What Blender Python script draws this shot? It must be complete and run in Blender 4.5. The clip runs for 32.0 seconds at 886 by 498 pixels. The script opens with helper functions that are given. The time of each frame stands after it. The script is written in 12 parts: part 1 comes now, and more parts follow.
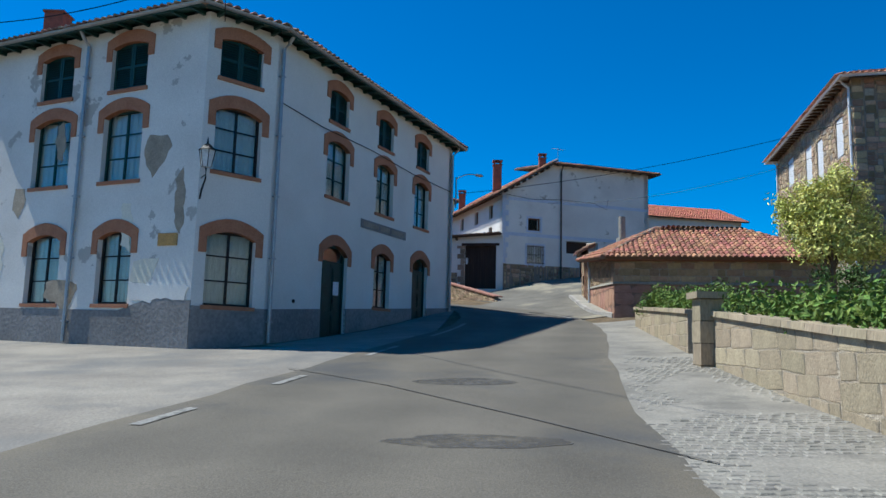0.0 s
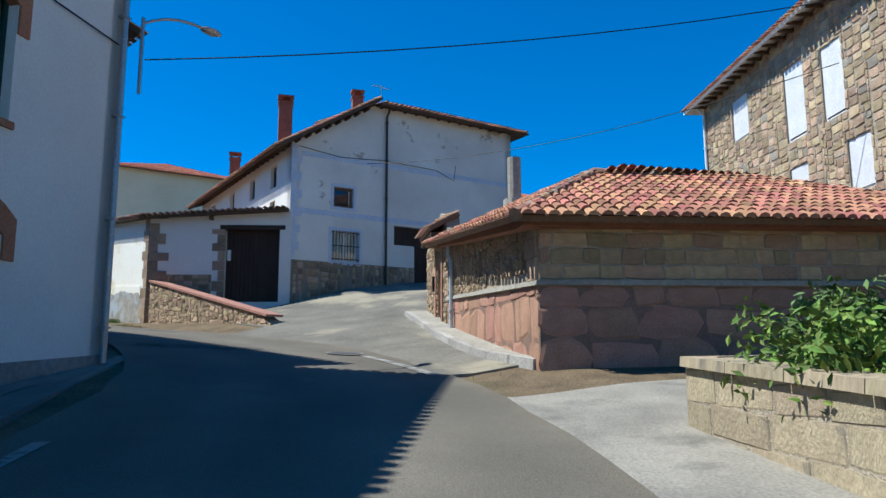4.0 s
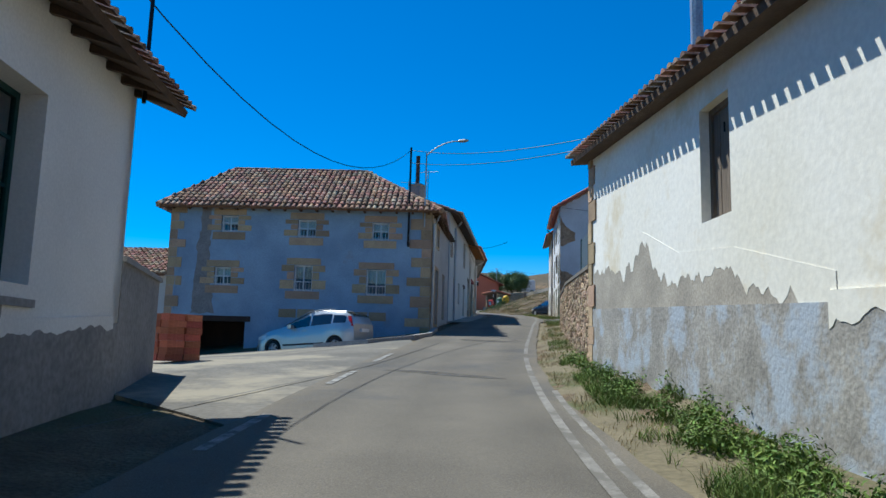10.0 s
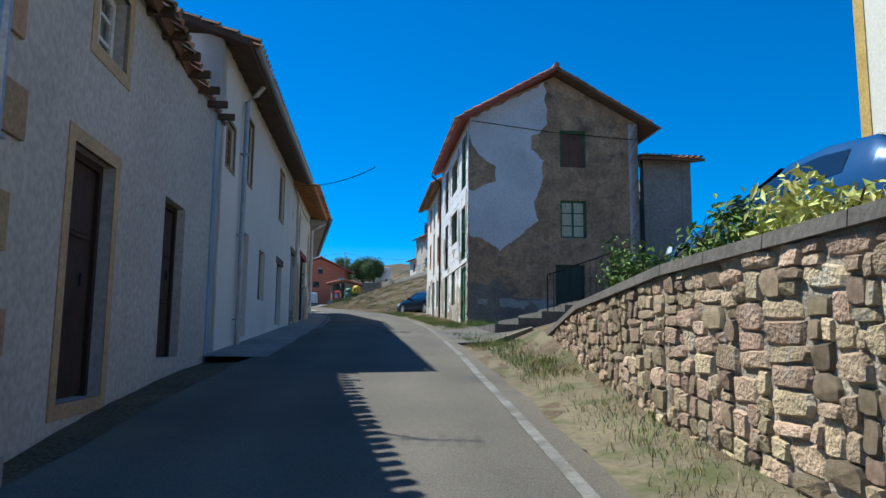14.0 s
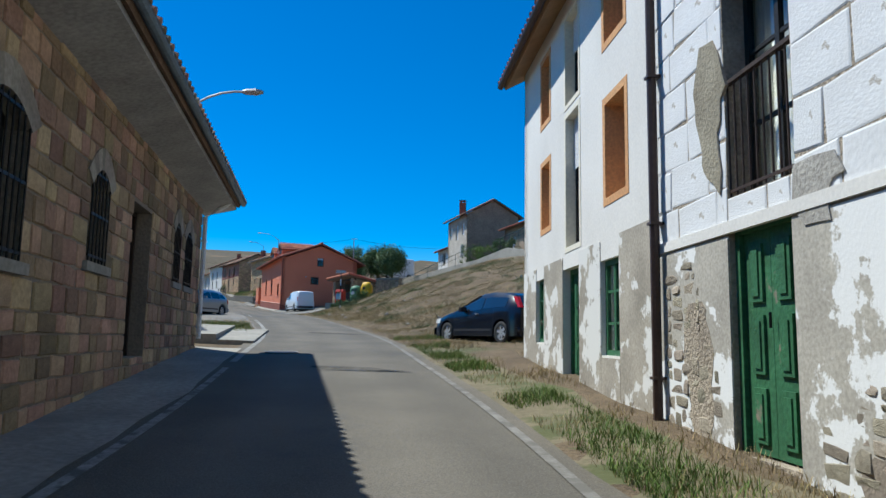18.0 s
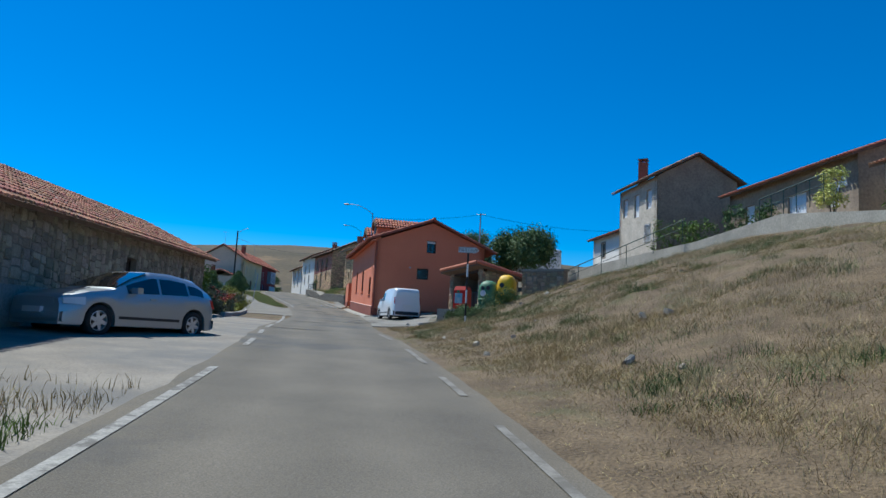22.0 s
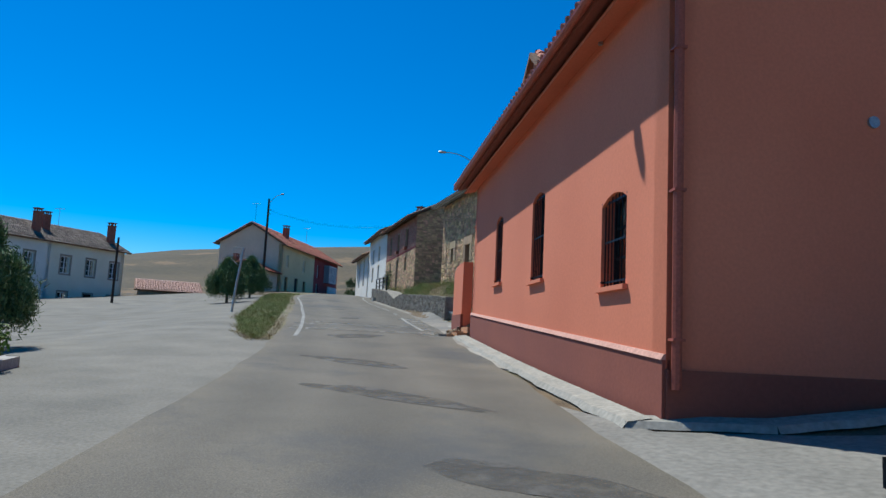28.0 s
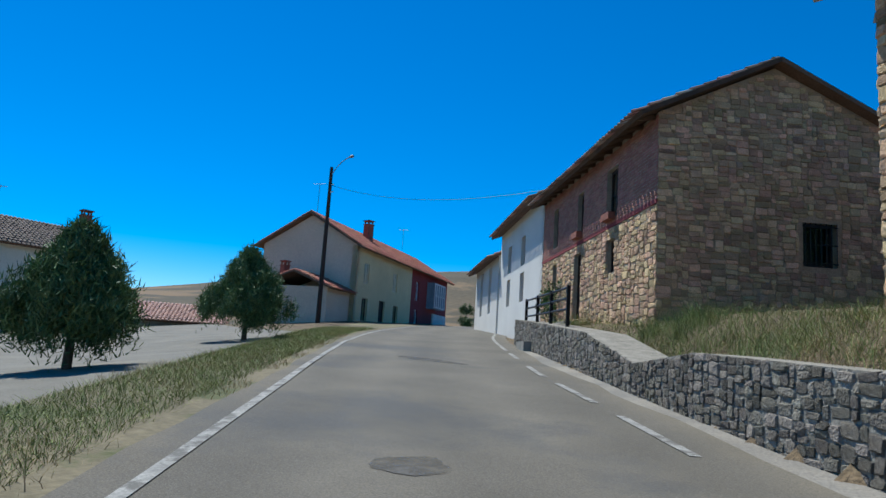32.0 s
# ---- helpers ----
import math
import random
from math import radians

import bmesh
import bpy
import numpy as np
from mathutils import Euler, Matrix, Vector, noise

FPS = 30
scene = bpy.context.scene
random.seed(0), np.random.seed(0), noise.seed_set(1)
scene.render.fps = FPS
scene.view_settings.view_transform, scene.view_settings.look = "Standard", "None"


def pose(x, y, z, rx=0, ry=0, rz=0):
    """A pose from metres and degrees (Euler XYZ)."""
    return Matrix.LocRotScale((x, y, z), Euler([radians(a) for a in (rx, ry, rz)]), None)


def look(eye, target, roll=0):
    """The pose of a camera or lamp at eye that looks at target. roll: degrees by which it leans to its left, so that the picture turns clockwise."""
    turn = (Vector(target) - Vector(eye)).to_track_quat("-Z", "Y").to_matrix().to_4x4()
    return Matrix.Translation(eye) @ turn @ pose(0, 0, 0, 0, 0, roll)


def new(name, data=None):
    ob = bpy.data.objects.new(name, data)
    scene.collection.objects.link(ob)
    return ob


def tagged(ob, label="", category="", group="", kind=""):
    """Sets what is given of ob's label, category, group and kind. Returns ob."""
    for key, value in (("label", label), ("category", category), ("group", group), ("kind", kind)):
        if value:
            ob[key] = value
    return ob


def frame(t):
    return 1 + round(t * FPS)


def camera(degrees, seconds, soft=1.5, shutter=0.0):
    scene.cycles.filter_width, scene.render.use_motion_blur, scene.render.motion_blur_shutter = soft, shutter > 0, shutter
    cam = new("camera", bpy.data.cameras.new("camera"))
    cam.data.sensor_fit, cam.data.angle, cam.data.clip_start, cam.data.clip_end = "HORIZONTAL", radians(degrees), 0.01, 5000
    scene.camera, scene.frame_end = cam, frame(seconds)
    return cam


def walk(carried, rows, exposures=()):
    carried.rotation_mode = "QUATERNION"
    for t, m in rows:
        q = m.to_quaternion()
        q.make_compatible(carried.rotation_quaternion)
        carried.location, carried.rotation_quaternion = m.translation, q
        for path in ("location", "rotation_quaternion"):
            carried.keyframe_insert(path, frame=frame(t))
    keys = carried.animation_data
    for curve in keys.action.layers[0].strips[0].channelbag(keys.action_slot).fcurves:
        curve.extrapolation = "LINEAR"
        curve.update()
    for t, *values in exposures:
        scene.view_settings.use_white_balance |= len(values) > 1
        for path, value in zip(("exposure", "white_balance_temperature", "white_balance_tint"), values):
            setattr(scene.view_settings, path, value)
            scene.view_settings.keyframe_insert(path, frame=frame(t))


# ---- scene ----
EYE = 1.24
# seconds, x, y, z, yaw, pitch, roll
PATH = [
    (0.0, -0.029, -0.561, 1.216, -0.19, 7.23, -1.47),
    (0.5, -0.210, 0.844, 1.291, -4.24, 7.41, -1.13),
    (1.0, -0.251, 2.379, 1.363, -6.97, 7.09, -0.55),
    (1.5, -0.120, 4.157, 1.458, -8.94, 7.39, -0.72),
    (2.0, 0.186, 6.111, 1.573, -10.17, 7.44, -0.91),
    (2.5, 0.522, 8.229, 1.693, -11.63, 7.45, -0.94),
    (4.5, 3.013, 19.200, 2.664, -15.58, 8.76, 0.35),
    (5.0, 3.636, 21.755, 2.885, -12.57, 8.80, 0.27),
    (5.5, 3.930, 24.297, 3.139, -6.53, 9.16, -1.31),
    (6.0, 3.766, 26.863, 3.403, -0.27, 9.16, -2.69),
    (6.5, 3.067, 29.597, 3.651, 6.77, 9.91, -4.26),
    (7.0, 2.056, 32.207, 3.920, 13.55, 9.52, -4.68),
    (7.5, 0.816, 34.638, 4.142, 20.32, 9.27, -4.83),
    (8.0, -0.627, 36.947, 4.318, 25.44, 8.66, -4.62),
    (8.5, -2.297, 39.387, 4.468, 27.70, 8.54, -3.82),
    (9.0, -3.793, 41.640, 4.642, 28.00, 8.21, -3.28),
    (9.5, -5.100, 43.753, 4.814, 27.30, 8.33, -2.35),
    (10.0, -6.191, 45.738, 4.993, 26.24, 7.92, -1.53),
    (10.5, -7.182, 47.757, 5.103, 24.90, 7.75, -0.93),
    (11.0, -8.350, 50.079, 5.204, 23.22, 7.60, -0.34),
    (11.5, -9.408, 52.439, 5.367, 20.67, 7.27, -0.13),
    (12.0, -10.382, 54.866, 5.558, 18.06, 7.28, -0.07),
    (12.5, -11.495, 57.520, 5.722, 15.72, 7.30, 0.63),
    (13.0, -12.468, 60.124, 5.940, 14.53, 7.00, 0.01),
    (13.5, -13.527, 62.933, 6.164, 13.94, 7.22, -0.51),
    (15.5, -17.484, 75.251, 7.322, 14.10, 8.37, -0.95),
    (16.0, -18.489, 78.135, 7.527, 14.16, 8.82, -1.91),
    (16.5, -19.550, 81.093, 7.708, 14.45, 8.39, -2.31),
    (17.0, -20.549, 83.967, 7.906, 14.58, 8.06, -2.14),
    (17.5, -21.587, 86.779, 8.089, 14.69, 7.80, -1.62),
    (18.0, -22.654, 89.583, 8.271, 15.58, 7.30, -0.97),
    (18.5, -23.818, 92.697, 8.471, 16.59, 7.54, -0.58),
    (19.0, -24.980, 95.482, 8.643, 17.68, 7.68, -0.76),
    (19.5, -26.148, 98.060, 8.812, 18.72, 7.55, -0.94),
    (20.0, -27.327, 100.476, 8.961, 19.69, 7.13, -1.87),
    (20.5, -28.594, 103.005, 9.144, 20.48, 7.57, -3.15),
    (21.0, -29.804, 105.635, 9.327, 21.64, 7.15, -3.39),
    (21.5, -31.170, 108.442, 9.484, 23.09, 7.30, -3.29),
    (22.0, -32.863, 111.499, 9.648, 24.54, 7.21, -3.09),
    (22.5, -34.590, 114.417, 9.828, 26.15, 7.48, -3.15),
    (23.0, -36.561, 117.502, 10.066, 27.65, 7.37, -2.45),
    (23.5, -38.551, 120.584, 10.257, 29.05, 7.22, -2.09),
    (24.0, -40.402, 123.366, 10.484, 30.04, 7.46, -2.11),
    (24.5, -42.211, 126.011, 10.692, 30.73, 7.01, -1.83),
    (25.0, -44.066, 128.578, 10.841, 31.28, 7.19, -1.63),
    (25.5, -46.060, 131.237, 10.982, 31.73, 6.86, -1.83),
    (27.5, -52.996, 141.850, 11.456, 31.57, 7.16, -2.61),
    (28.0, -55.035, 144.844, 11.617, 31.43, 7.14, -2.89),
    (28.5, -57.015, 147.663, 11.797, 31.71, 7.21, -3.19),
    (29.0, -59.131, 150.473, 11.981, 32.49, 7.35, -3.49),
    (29.5, -61.302, 153.349, 12.186, 33.15, 7.77, -3.46),
    (30.0, -63.500, 156.078, 12.422, 34.24, 8.36, -3.68),
    (30.5, -65.691, 158.620, 12.664, 35.92, 8.65, -3.97),
    (31.0, -67.912, 161.230, 12.937, 37.78, 8.90, -3.33),
    (31.5, -70.266, 163.772, 13.199, 39.51, 8.75, -3.61),
    (32.0, -72.624, 166.239, 13.448, 40.55, 8.77, -3.71),
]
# seconds, stops, kelvin, tint
EXPOSURES = [(t, s, 5900, 4) for t, s in ((0, .40), (2, .60), (5, .62), (8, .70), (9, .50), (12, .36), (14, .5), (16, .75), (17, .6), (18, .38), (20, .33), (24, .25), (28, .25), (32, .30))]
cam = camera(64.19, 32.0)
walk(cam, [(t, pose(x, y, z, 90 + pitch, roll, yaw)) for t, x, y, z, yaw, pitch, roll in PATH],
     exposures=EXPOSURES)

import collections

# ---------- world and light ----------
SUN_TO = Vector((-0.96 * 0.545, 0.27 * 0.545, 0.839)).normalized()
world = bpy.data.worlds.new("world")
scene.world = world
world.use_nodes = True
_nt = world.node_tree
_sky = _nt.nodes.new("ShaderNodeTexSky")
_sky.sky_type = 'NISHITA'
_sky.sun_disc = False
_sky.sun_elevation = math.asin(SUN_TO.z)
_sky.sun_rotation = math.atan2(SUN_TO.x, SUN_TO.y)
_sky.altitude = 900.0
_sky.air_density = 1.0
_sky.dust_density = 0.0
_sky.ozone_density = 6.0
_bg = _nt.nodes["Background"]
_bg.inputs["Strength"].default_value = 0.10
_sat = _nt.nodes.new("ShaderNodeHueSaturation")
_sat.inputs["Saturation"].default_value = 1.55
_nt.links.new(_sky.outputs[0], _sat.inputs["Color"])
_nt.links.new(_sat.outputs[0], _bg.inputs["Color"])
_sun = bpy.data.lights.new("sun", 'SUN')
_sun.energy, _sun.angle, _sun.color = 5.0, radians(0.53), (1.0, 0.95, 0.87)
sun = new("sun", _sun)
sun.matrix_world = look((0, 0, 60), Vector((0, 0, 60)) - SUN_TO)

# ---------- materials ----------
MATS = {}


def mat(name, c1, c2=None, rough=0.85, scale=1.2, fine=18.0, bump=0.25, metal=0.0, island=0.0, rnd=0.0,
        spots=None, spot_scale=0.7, spot_lo=0.52, spot_hi=0.58, spec=0.3, contrast=1.0, aniso=None, bdist=0.02, grain=0.55):
    """A two-scale procedural surface: broad tint variation, fine grain, optional patches of a third colour."""
    if name in MATS:
        return MATS[name]
    m = bpy.data.materials.new(name)
    m.use_nodes = True
    nt = m.node_tree
    N, K = nt.nodes, nt.links
    b = N["Principled BSDF"]
    b.inputs["Roughness"].default_value = rough
    b.inputs["Metallic"].default_value = metal
    b.inputs["Specular IOR Level"].default_value = spec
    tc = N.new("ShaderNodeTexCoord")
    src = tc.outputs["Object"]
    if aniso:
        mp = N.new("ShaderNodeMapping")
        mp.inputs["Scale"].default_value = aniso
        K.new(src, mp.inputs["Vector"])
        src = mp.outputs[0]
    n1 = N.new("ShaderNodeTexNoise")
    n1.inputs["Scale"].default_value, n1.inputs["Detail"].default_value = scale, 5.0
    K.new(src, n1.inputs["Vector"])
    n2 = N.new("ShaderNodeTexNoise")
    n2.inputs["Scale"].default_value, n2.inputs["Detail"].default_value = fine, 6.0
    K.new(src, n2.inputs["Vector"])
    ramp = N.new("ShaderNodeValToRGB")
    c2 = c2 or tuple(0.72 * v for v in c1)
    ramp.color_ramp.elements[0].position, ramp.color_ramp.elements[1].position = 0.5 - 0.22 * contrast, 0.5 + 0.2 * contrast
    ramp.color_ramp.elements[0].color, ramp.color_ramp.elements[1].color = (*c2, 1), (*c1, 1)
    K.new(n1.outputs[0], ramp.inputs[0])
    mix = N.new("ShaderNodeMix")
    mix.data_type, mix.blend_type = 'RGBA', 'MULTIPLY'
    mix.inputs[0].default_value = grain
    K.new(ramp.outputs[0], mix.inputs[6])
    r2 = N.new("ShaderNodeValToRGB")
    r2.color_ramp.elements[0].color, r2.color_ramp.elements[1].color = (0.55, 0.55, 0.55, 1), (1.2, 1.2, 1.2, 1)
    r2.color_ramp.elements[0].position, r2.color_ramp.elements[1].position = 0.3, 0.7
    K.new(n2.outputs[0], r2.inputs[0])
    K.new(r2.outputs[0], mix.inputs[7])
    col = mix.outputs[2]
    if spots:
        n3 = N.new("ShaderNodeTexNoise")
        n3.inputs["Scale"].default_value, n3.inputs["Detail"].default_value, n3.inputs["Roughness"].default_value = spot_scale, 8.0, 0.65
        K.new(src, n3.inputs["Vector"])
        r3 = N.new("ShaderNodeMapRange")
        r3.inputs[1].default_value, r3.inputs[2].default_value = spot_lo, spot_hi
        K.new(n3.outputs[0], r3.inputs[0])
        m3 = N.new("ShaderNodeMix")
        m3.data_type = 'RGBA'
        K.new(r3.outputs[0], m3.inputs[0])
        K.new(col, m3.inputs[6])
        m3.inputs[7].default_value = (*spots, 1)
        col = m3.outputs[2]
    if island or rnd:
        hsv = N.new("ShaderNodeHueSaturation")
        mr = N.new("ShaderNodeMapRange")
        amt = island or rnd
        mr.inputs[3].default_value, mr.inputs[4].default_value = 1 - amt, 1 + amt
        if island:
            g = N.new("ShaderNodeNewGeometry")
            K.new(g.outputs["Random Per Island"], mr.inputs[0])
        else:
            g = N.new("ShaderNodeObjectInfo")
            K.new(g.outputs["Random"], mr.inputs[0])
        K.new(mr.outputs[0], hsv.inputs["Value"])
        mh = N.new("ShaderNodeMath")
        mh.operation = 'MULTIPLY_ADD'
        mh.inputs[1].default_value, mh.inputs[2].default_value = -0.06 * min(1.0, amt * 2), 0.5 + 0.03 * min(1.0, amt * 2)
        fr = N.new("ShaderNodeMath")
        fr.operation = 'FRACT'
        m7 = N.new("ShaderNodeMath")
        m7.operation = 'MULTIPLY'
        m7.inputs[1].default_value = 7.3
        K.new(g.outputs["Random Per Island" if island else "Random"], m7.inputs[0])
        K.new(m7.outputs[0], fr.inputs[0])
        K.new(fr.outputs[0], mh.inputs[0])
        K.new(mh.outputs[0], hsv.inputs["Hue"])
        K.new(col, hsv.inputs["Color"])
        col = hsv.outputs[0]
    K.new(col, b.inputs["Base Color"])
    if bump:
        bp = N.new("ShaderNodeBump")
        bp.inputs["Strength"].default_value, bp.inputs["Distance"].default_value = bump, bdist
        K.new(n2.outputs[0], bp.inputs["Height"])
        K.new(bp.outputs[0], b.inputs["Normal"])
    MATS[name] = m
    return m


def wear_on(m):
    """Adds to asphalt: tracks polished pale by tyres, dusty edges, and pale grit, from the sheet's own across-road measure."""
    nt = m.node_tree
    N, K = nt.nodes, nt.links
    b = N["Principled BSDF"]
    base = b.inputs["Base Color"].links[0].from_socket
    at = N.new("ShaderNodeAttribute")
    at.attribute_name = "across"
    ramp = N.new("ShaderNodeValToRGB")
    el = ramp.color_ramp.elements
    el[0].position, el[0].color = 0.0, (1.16, 1.13, 1.06, 1)
    el[1].position, el[1].color = 1.0, (1.16, 1.13, 1.06, 1)
    for p, v in ((.07, 1.0), (.16, .90), (.32, 1.12), (.48, .92), (.66, 1.12), (.82, .90), (.93, 1.0)):
        e = el.new(p)
        e.color = (v, v, v * .99, 1)
    tc = N.new("ShaderNodeTexCoord")
    n = N.new("ShaderNodeTexNoise")
    n.inputs["Scale"].default_value, n.inputs["Detail"].default_value = .9, 4.0
    K.new(tc.outputs["Object"], n.inputs["Vector"])
    ma = N.new("ShaderNodeMath")
    ma.operation = 'MULTIPLY_ADD'
    ma.inputs[1].default_value = .22
    ad = N.new("ShaderNodeMath")
    ad.operation = 'ADD'
    ad.inputs[1].default_value = -.11
    K.new(n.outputs[0], ma.inputs[0])
    K.new(at.outputs["Fac"], ma.inputs[2])
    K.new(ma.outputs[0], ad.inputs[0])
    K.new(ad.outputs[0], ramp.inputs[0])
    mx = N.new("ShaderNodeMix")
    mx.data_type, mx.blend_type = 'RGBA', 'MULTIPLY'
    mx.inputs[0].default_value = 1.0
    K.new(base, mx.inputs[6])
    K.new(ramp.outputs[0], mx.inputs[7])
    # pale stones of the wearing course
    vo = N.new("ShaderNodeTexVoronoi")
    vo.inputs["Scale"].default_value = 55.0
    K.new(tc.outputs["Object"], vo.inputs["Vector"])
    mr = N.new("ShaderNodeMapRange")
    mr.inputs[1].default_value, mr.inputs[2].default_value, mr.inputs[3].default_value, mr.inputs[4].default_value = .12, .3, .55, .0
    K.new(vo.outputs["Distance"], mr.inputs[0])
    m2 = N.new("ShaderNodeMix")
    m2.data_type = 'RGBA'
    m2.inputs[7].default_value = (.21, .195, .165, 1)
    K.new(mr.outputs[0], m2.inputs[0])
    K.new(mx.outputs[2], m2.inputs[6])
    K.new(m2.outputs[2], b.inputs["Base Color"])


def broken(m, scale=2.0, lo=0.44, hi=0.58):
    """Lets a thin stain or patch break up into blotches, bare between them."""
    nt = m.node_tree
    N, K = nt.nodes, nt.links
    tc = N.new("ShaderNodeTexCoord")
    n = N.new("ShaderNodeTexNoise")
    n.inputs["Scale"].default_value, n.inputs["Detail"].default_value, n.inputs["Roughness"].default_value = scale, 8.0, 0.7
    K.new(tc.outputs["Object"], n.inputs["Vector"])
    r = N.new("ShaderNodeMapRange")
    r.inputs[1].default_value, r.inputs[2].default_value = lo, hi
    K.new(n.outputs[0], r.inputs[0])
    mx, tr = N.new("ShaderNodeMixShader"), N.new("ShaderNodeBsdfTransparent")
    K.new(r.outputs[0], mx.inputs[0])
    K.new(tr.outputs[0], mx.inputs[1])
    K.new(N["Principled BSDF"].outputs[0], mx.inputs[2])
    K.new(mx.outputs[0], N["Material Output"].inputs["Surface"])


def plain(name, c, rough=0.5, metal=0.0, spec=0.5, coat=0.0):
    if name in MATS:
        return MATS[name]
    m = bpy.data.materials.new(name)
    m.use_nodes = True
    b = m.node_tree.nodes["Principled BSDF"]
    b.inputs["Base Color"].default_value = (*c, 1)
    b.inputs["Roughness"].default_value, b.inputs["Metallic"].default_value = rough, metal
    b.inputs["Specular IOR Level"].default_value = spec
    b.inputs["Coat Weight"].default_value = coat
    b.inputs["Coat Roughness"].default_value = 0.05
    MATS[name] = m
    return m


def glass_mat(name="window_glass", tint=(0.75, 0.82, 0.85)):
    if name in MATS:
        return MATS[name]
    m = plain(name, tint, 0.03)
    b = m.node_tree.nodes["Principled BSDF"]
    b.inputs["Transmission Weight"].default_value = 1.0
    b.inputs["IOR"].default_value = 1.45
    return m


WHITE = mat("white_limewash", (0.76, 0.73, 0.67), (0.66, 0.63, 0.575), 0.9, 0.6, 30, 0.10, grain=0.2)
WHITE_OLD = mat("worn_limewash", (0.79, 0.75, 0.68), (0.62, 0.58, 0.52), 0.92, 0.5, 24, 0.15, grain=0.22, spots=(0.42, 0.38, 0.31), spot_scale=0.55, spot_lo=0.61, spot_hi=0.63)
WHITE_PEEL = mat("peeling_limewash", (0.79, 0.755, 0.69), (0.65, 0.61, 0.55), 0.92, 0.6, 26, 0.15, grain=0.22, spots=(0.45, 0.42, 0.37), spot_scale=0.8, spot_lo=0.585, spot_hi=0.60)
BARNWHITE = mat("barn_limewash", (0.82, 0.80, 0.73), (0.74, 0.70, 0.58), 0.92, 0.35, 14, 0.15, grain=0.2, spots=(0.64, 0.56, 0.40), spot_scale=0.6, spot_lo=0.55, spot_hi=0.66)
BLUEWASH = mat("blue_grey_render", (0.31, 0.42, 0.53), (0.22, 0.30, 0.39), 0.92, 0.9, 26, 0.15, grain=0.35, spots=(0.27, 0.27, 0.26), spot_scale=0.6, spot_lo=0.58, spot_hi=0.70)
GREYDADO = mat("grey_cement_dado", (0.30, 0.28, 0.26), (0.20, 0.19, 0.18), 0.92, 0.8, 12, 0.5)
BLUEDADO = mat("blue_grey_dado", (0.41, 0.385, 0.335), (0.25, 0.235, 0.205), 0.95, 2.2, 20, 0.4, spots=(0.37, 0.41, 0.45), spot_scale=1.1, spot_lo=0.49, spot_hi=0.58, bdist=.025)
CREAM = mat("cream_render", (0.72, 0.64, 0.46), (0.63, 0.55, 0.38), 0.9, 0.5, 20, 0.1, grain=0.25)
CREAM2 = mat("pale_cream_render", (0.78, 0.73, 0.60), (0.70, 0.64, 0.50), 0.9, 0.5, 20, 0.1, grain=0.25)
RED = mat("terracotta_paint", (0.68, 0.217, 0.118), (0.60, 0.18, 0.096), 0.85, 0.4, 25, 0.06, grain=0.15)
REDPLINTH = mat("dark_red_plinth", (0.27, 0.085, 0.055), (0.22, 0.07, 0.05), 0.8, 0.6, 20, 0.1, grain=0.2)
DARKRED = mat("claret_render", (0.28, 0.05, 0.05), (0.22, 0.04, 0.04), 0.85, 0.6, 20, 0.15)
BRICKARCH = mat("brick_red_surround", (0.44, 0.20, 0.11), (0.36, 0.15, 0.08), 0.9, 3, 30, 0.4)
SANDSTONE = mat("sandstone_block", (0.46, 0.33, 0.20), (0.36, 0.25, 0.16), 0.9, 2.0, 25, 0.5, rnd=0.25)
GREYSTONE = mat("grey_stone_block", (0.37, 0.32, 0.255), (0.26, 0.225, 0.18), 0.9, 2.5, 22, 0.5, rnd=0.25)
RUBBLE = mat("rubble_stone", (0.54, 0.395, 0.255), (0.325, 0.23, 0.145), 0.95, 3.5, 34, 1.0, rnd=0.32, bdist=.03, spots=(.37, .33, .27), spot_scale=4, spot_lo=.54, spot_hi=.7)
RUBBLE_ISL = mat("rubble_stone_joined", (0.54, 0.395, 0.255), (0.325, 0.23, 0.145), 0.95, 3.5, 34, 1.0, island=0.32, bdist=.03, spots=(.37, .33, .27), spot_scale=4, spot_lo=.54, spot_hi=.7)
ASHLAR = mat("brown_ashlar", (0.43, 0.295, 0.185), (0.29, 0.195, 0.12), 0.92, 2.0, 22, 0.6, rnd=0.45)
ASHLAR_ISL = mat("brown_ashlar_joined", (0.43, 0.295, 0.185), (0.29, 0.195, 0.12), 0.92, 2.0, 22, 0.6, island=0.45)
REDSLAB = mat("red_stone_slab", (0.44, 0.25, 0.175), (0.32, 0.175, 0.12), 0.9, 2.0, 30, 0.4, rnd=0.16)
MORTAR = mat("lime_mortar", (0.45, 0.375, 0.28), (0.30, 0.25, 0.19), 0.95, 3.0, 30, 0.9, bdist=.03)
MORTAR_D = mat("earth_mortar", (0.30, 0.25, 0.19), (0.22, 0.18, 0.14), 0.95, 2.0, 30, 0.5)
TILE = mat("clay_roof_tile", (0.42, 0.19, 0.11), (0.28, 0.12, 0.075), 0.9, 1.6, 22, 0.4, island=0.40, spots=(0.30, 0.26, 0.20), spot_scale=2.2, spot_lo=0.56, spot_hi=0.68)
TILE_OBJ = mat("clay_roof_tile_single", (0.46, 0.21, 0.13), (0.30, 0.14, 0.09), 0.9, 1.6, 22, 0.4, rnd=0.40, spots=(0.30, 0.27, 0.21), spot_scale=2.2, spot_lo=0.56, spot_hi=0.68)
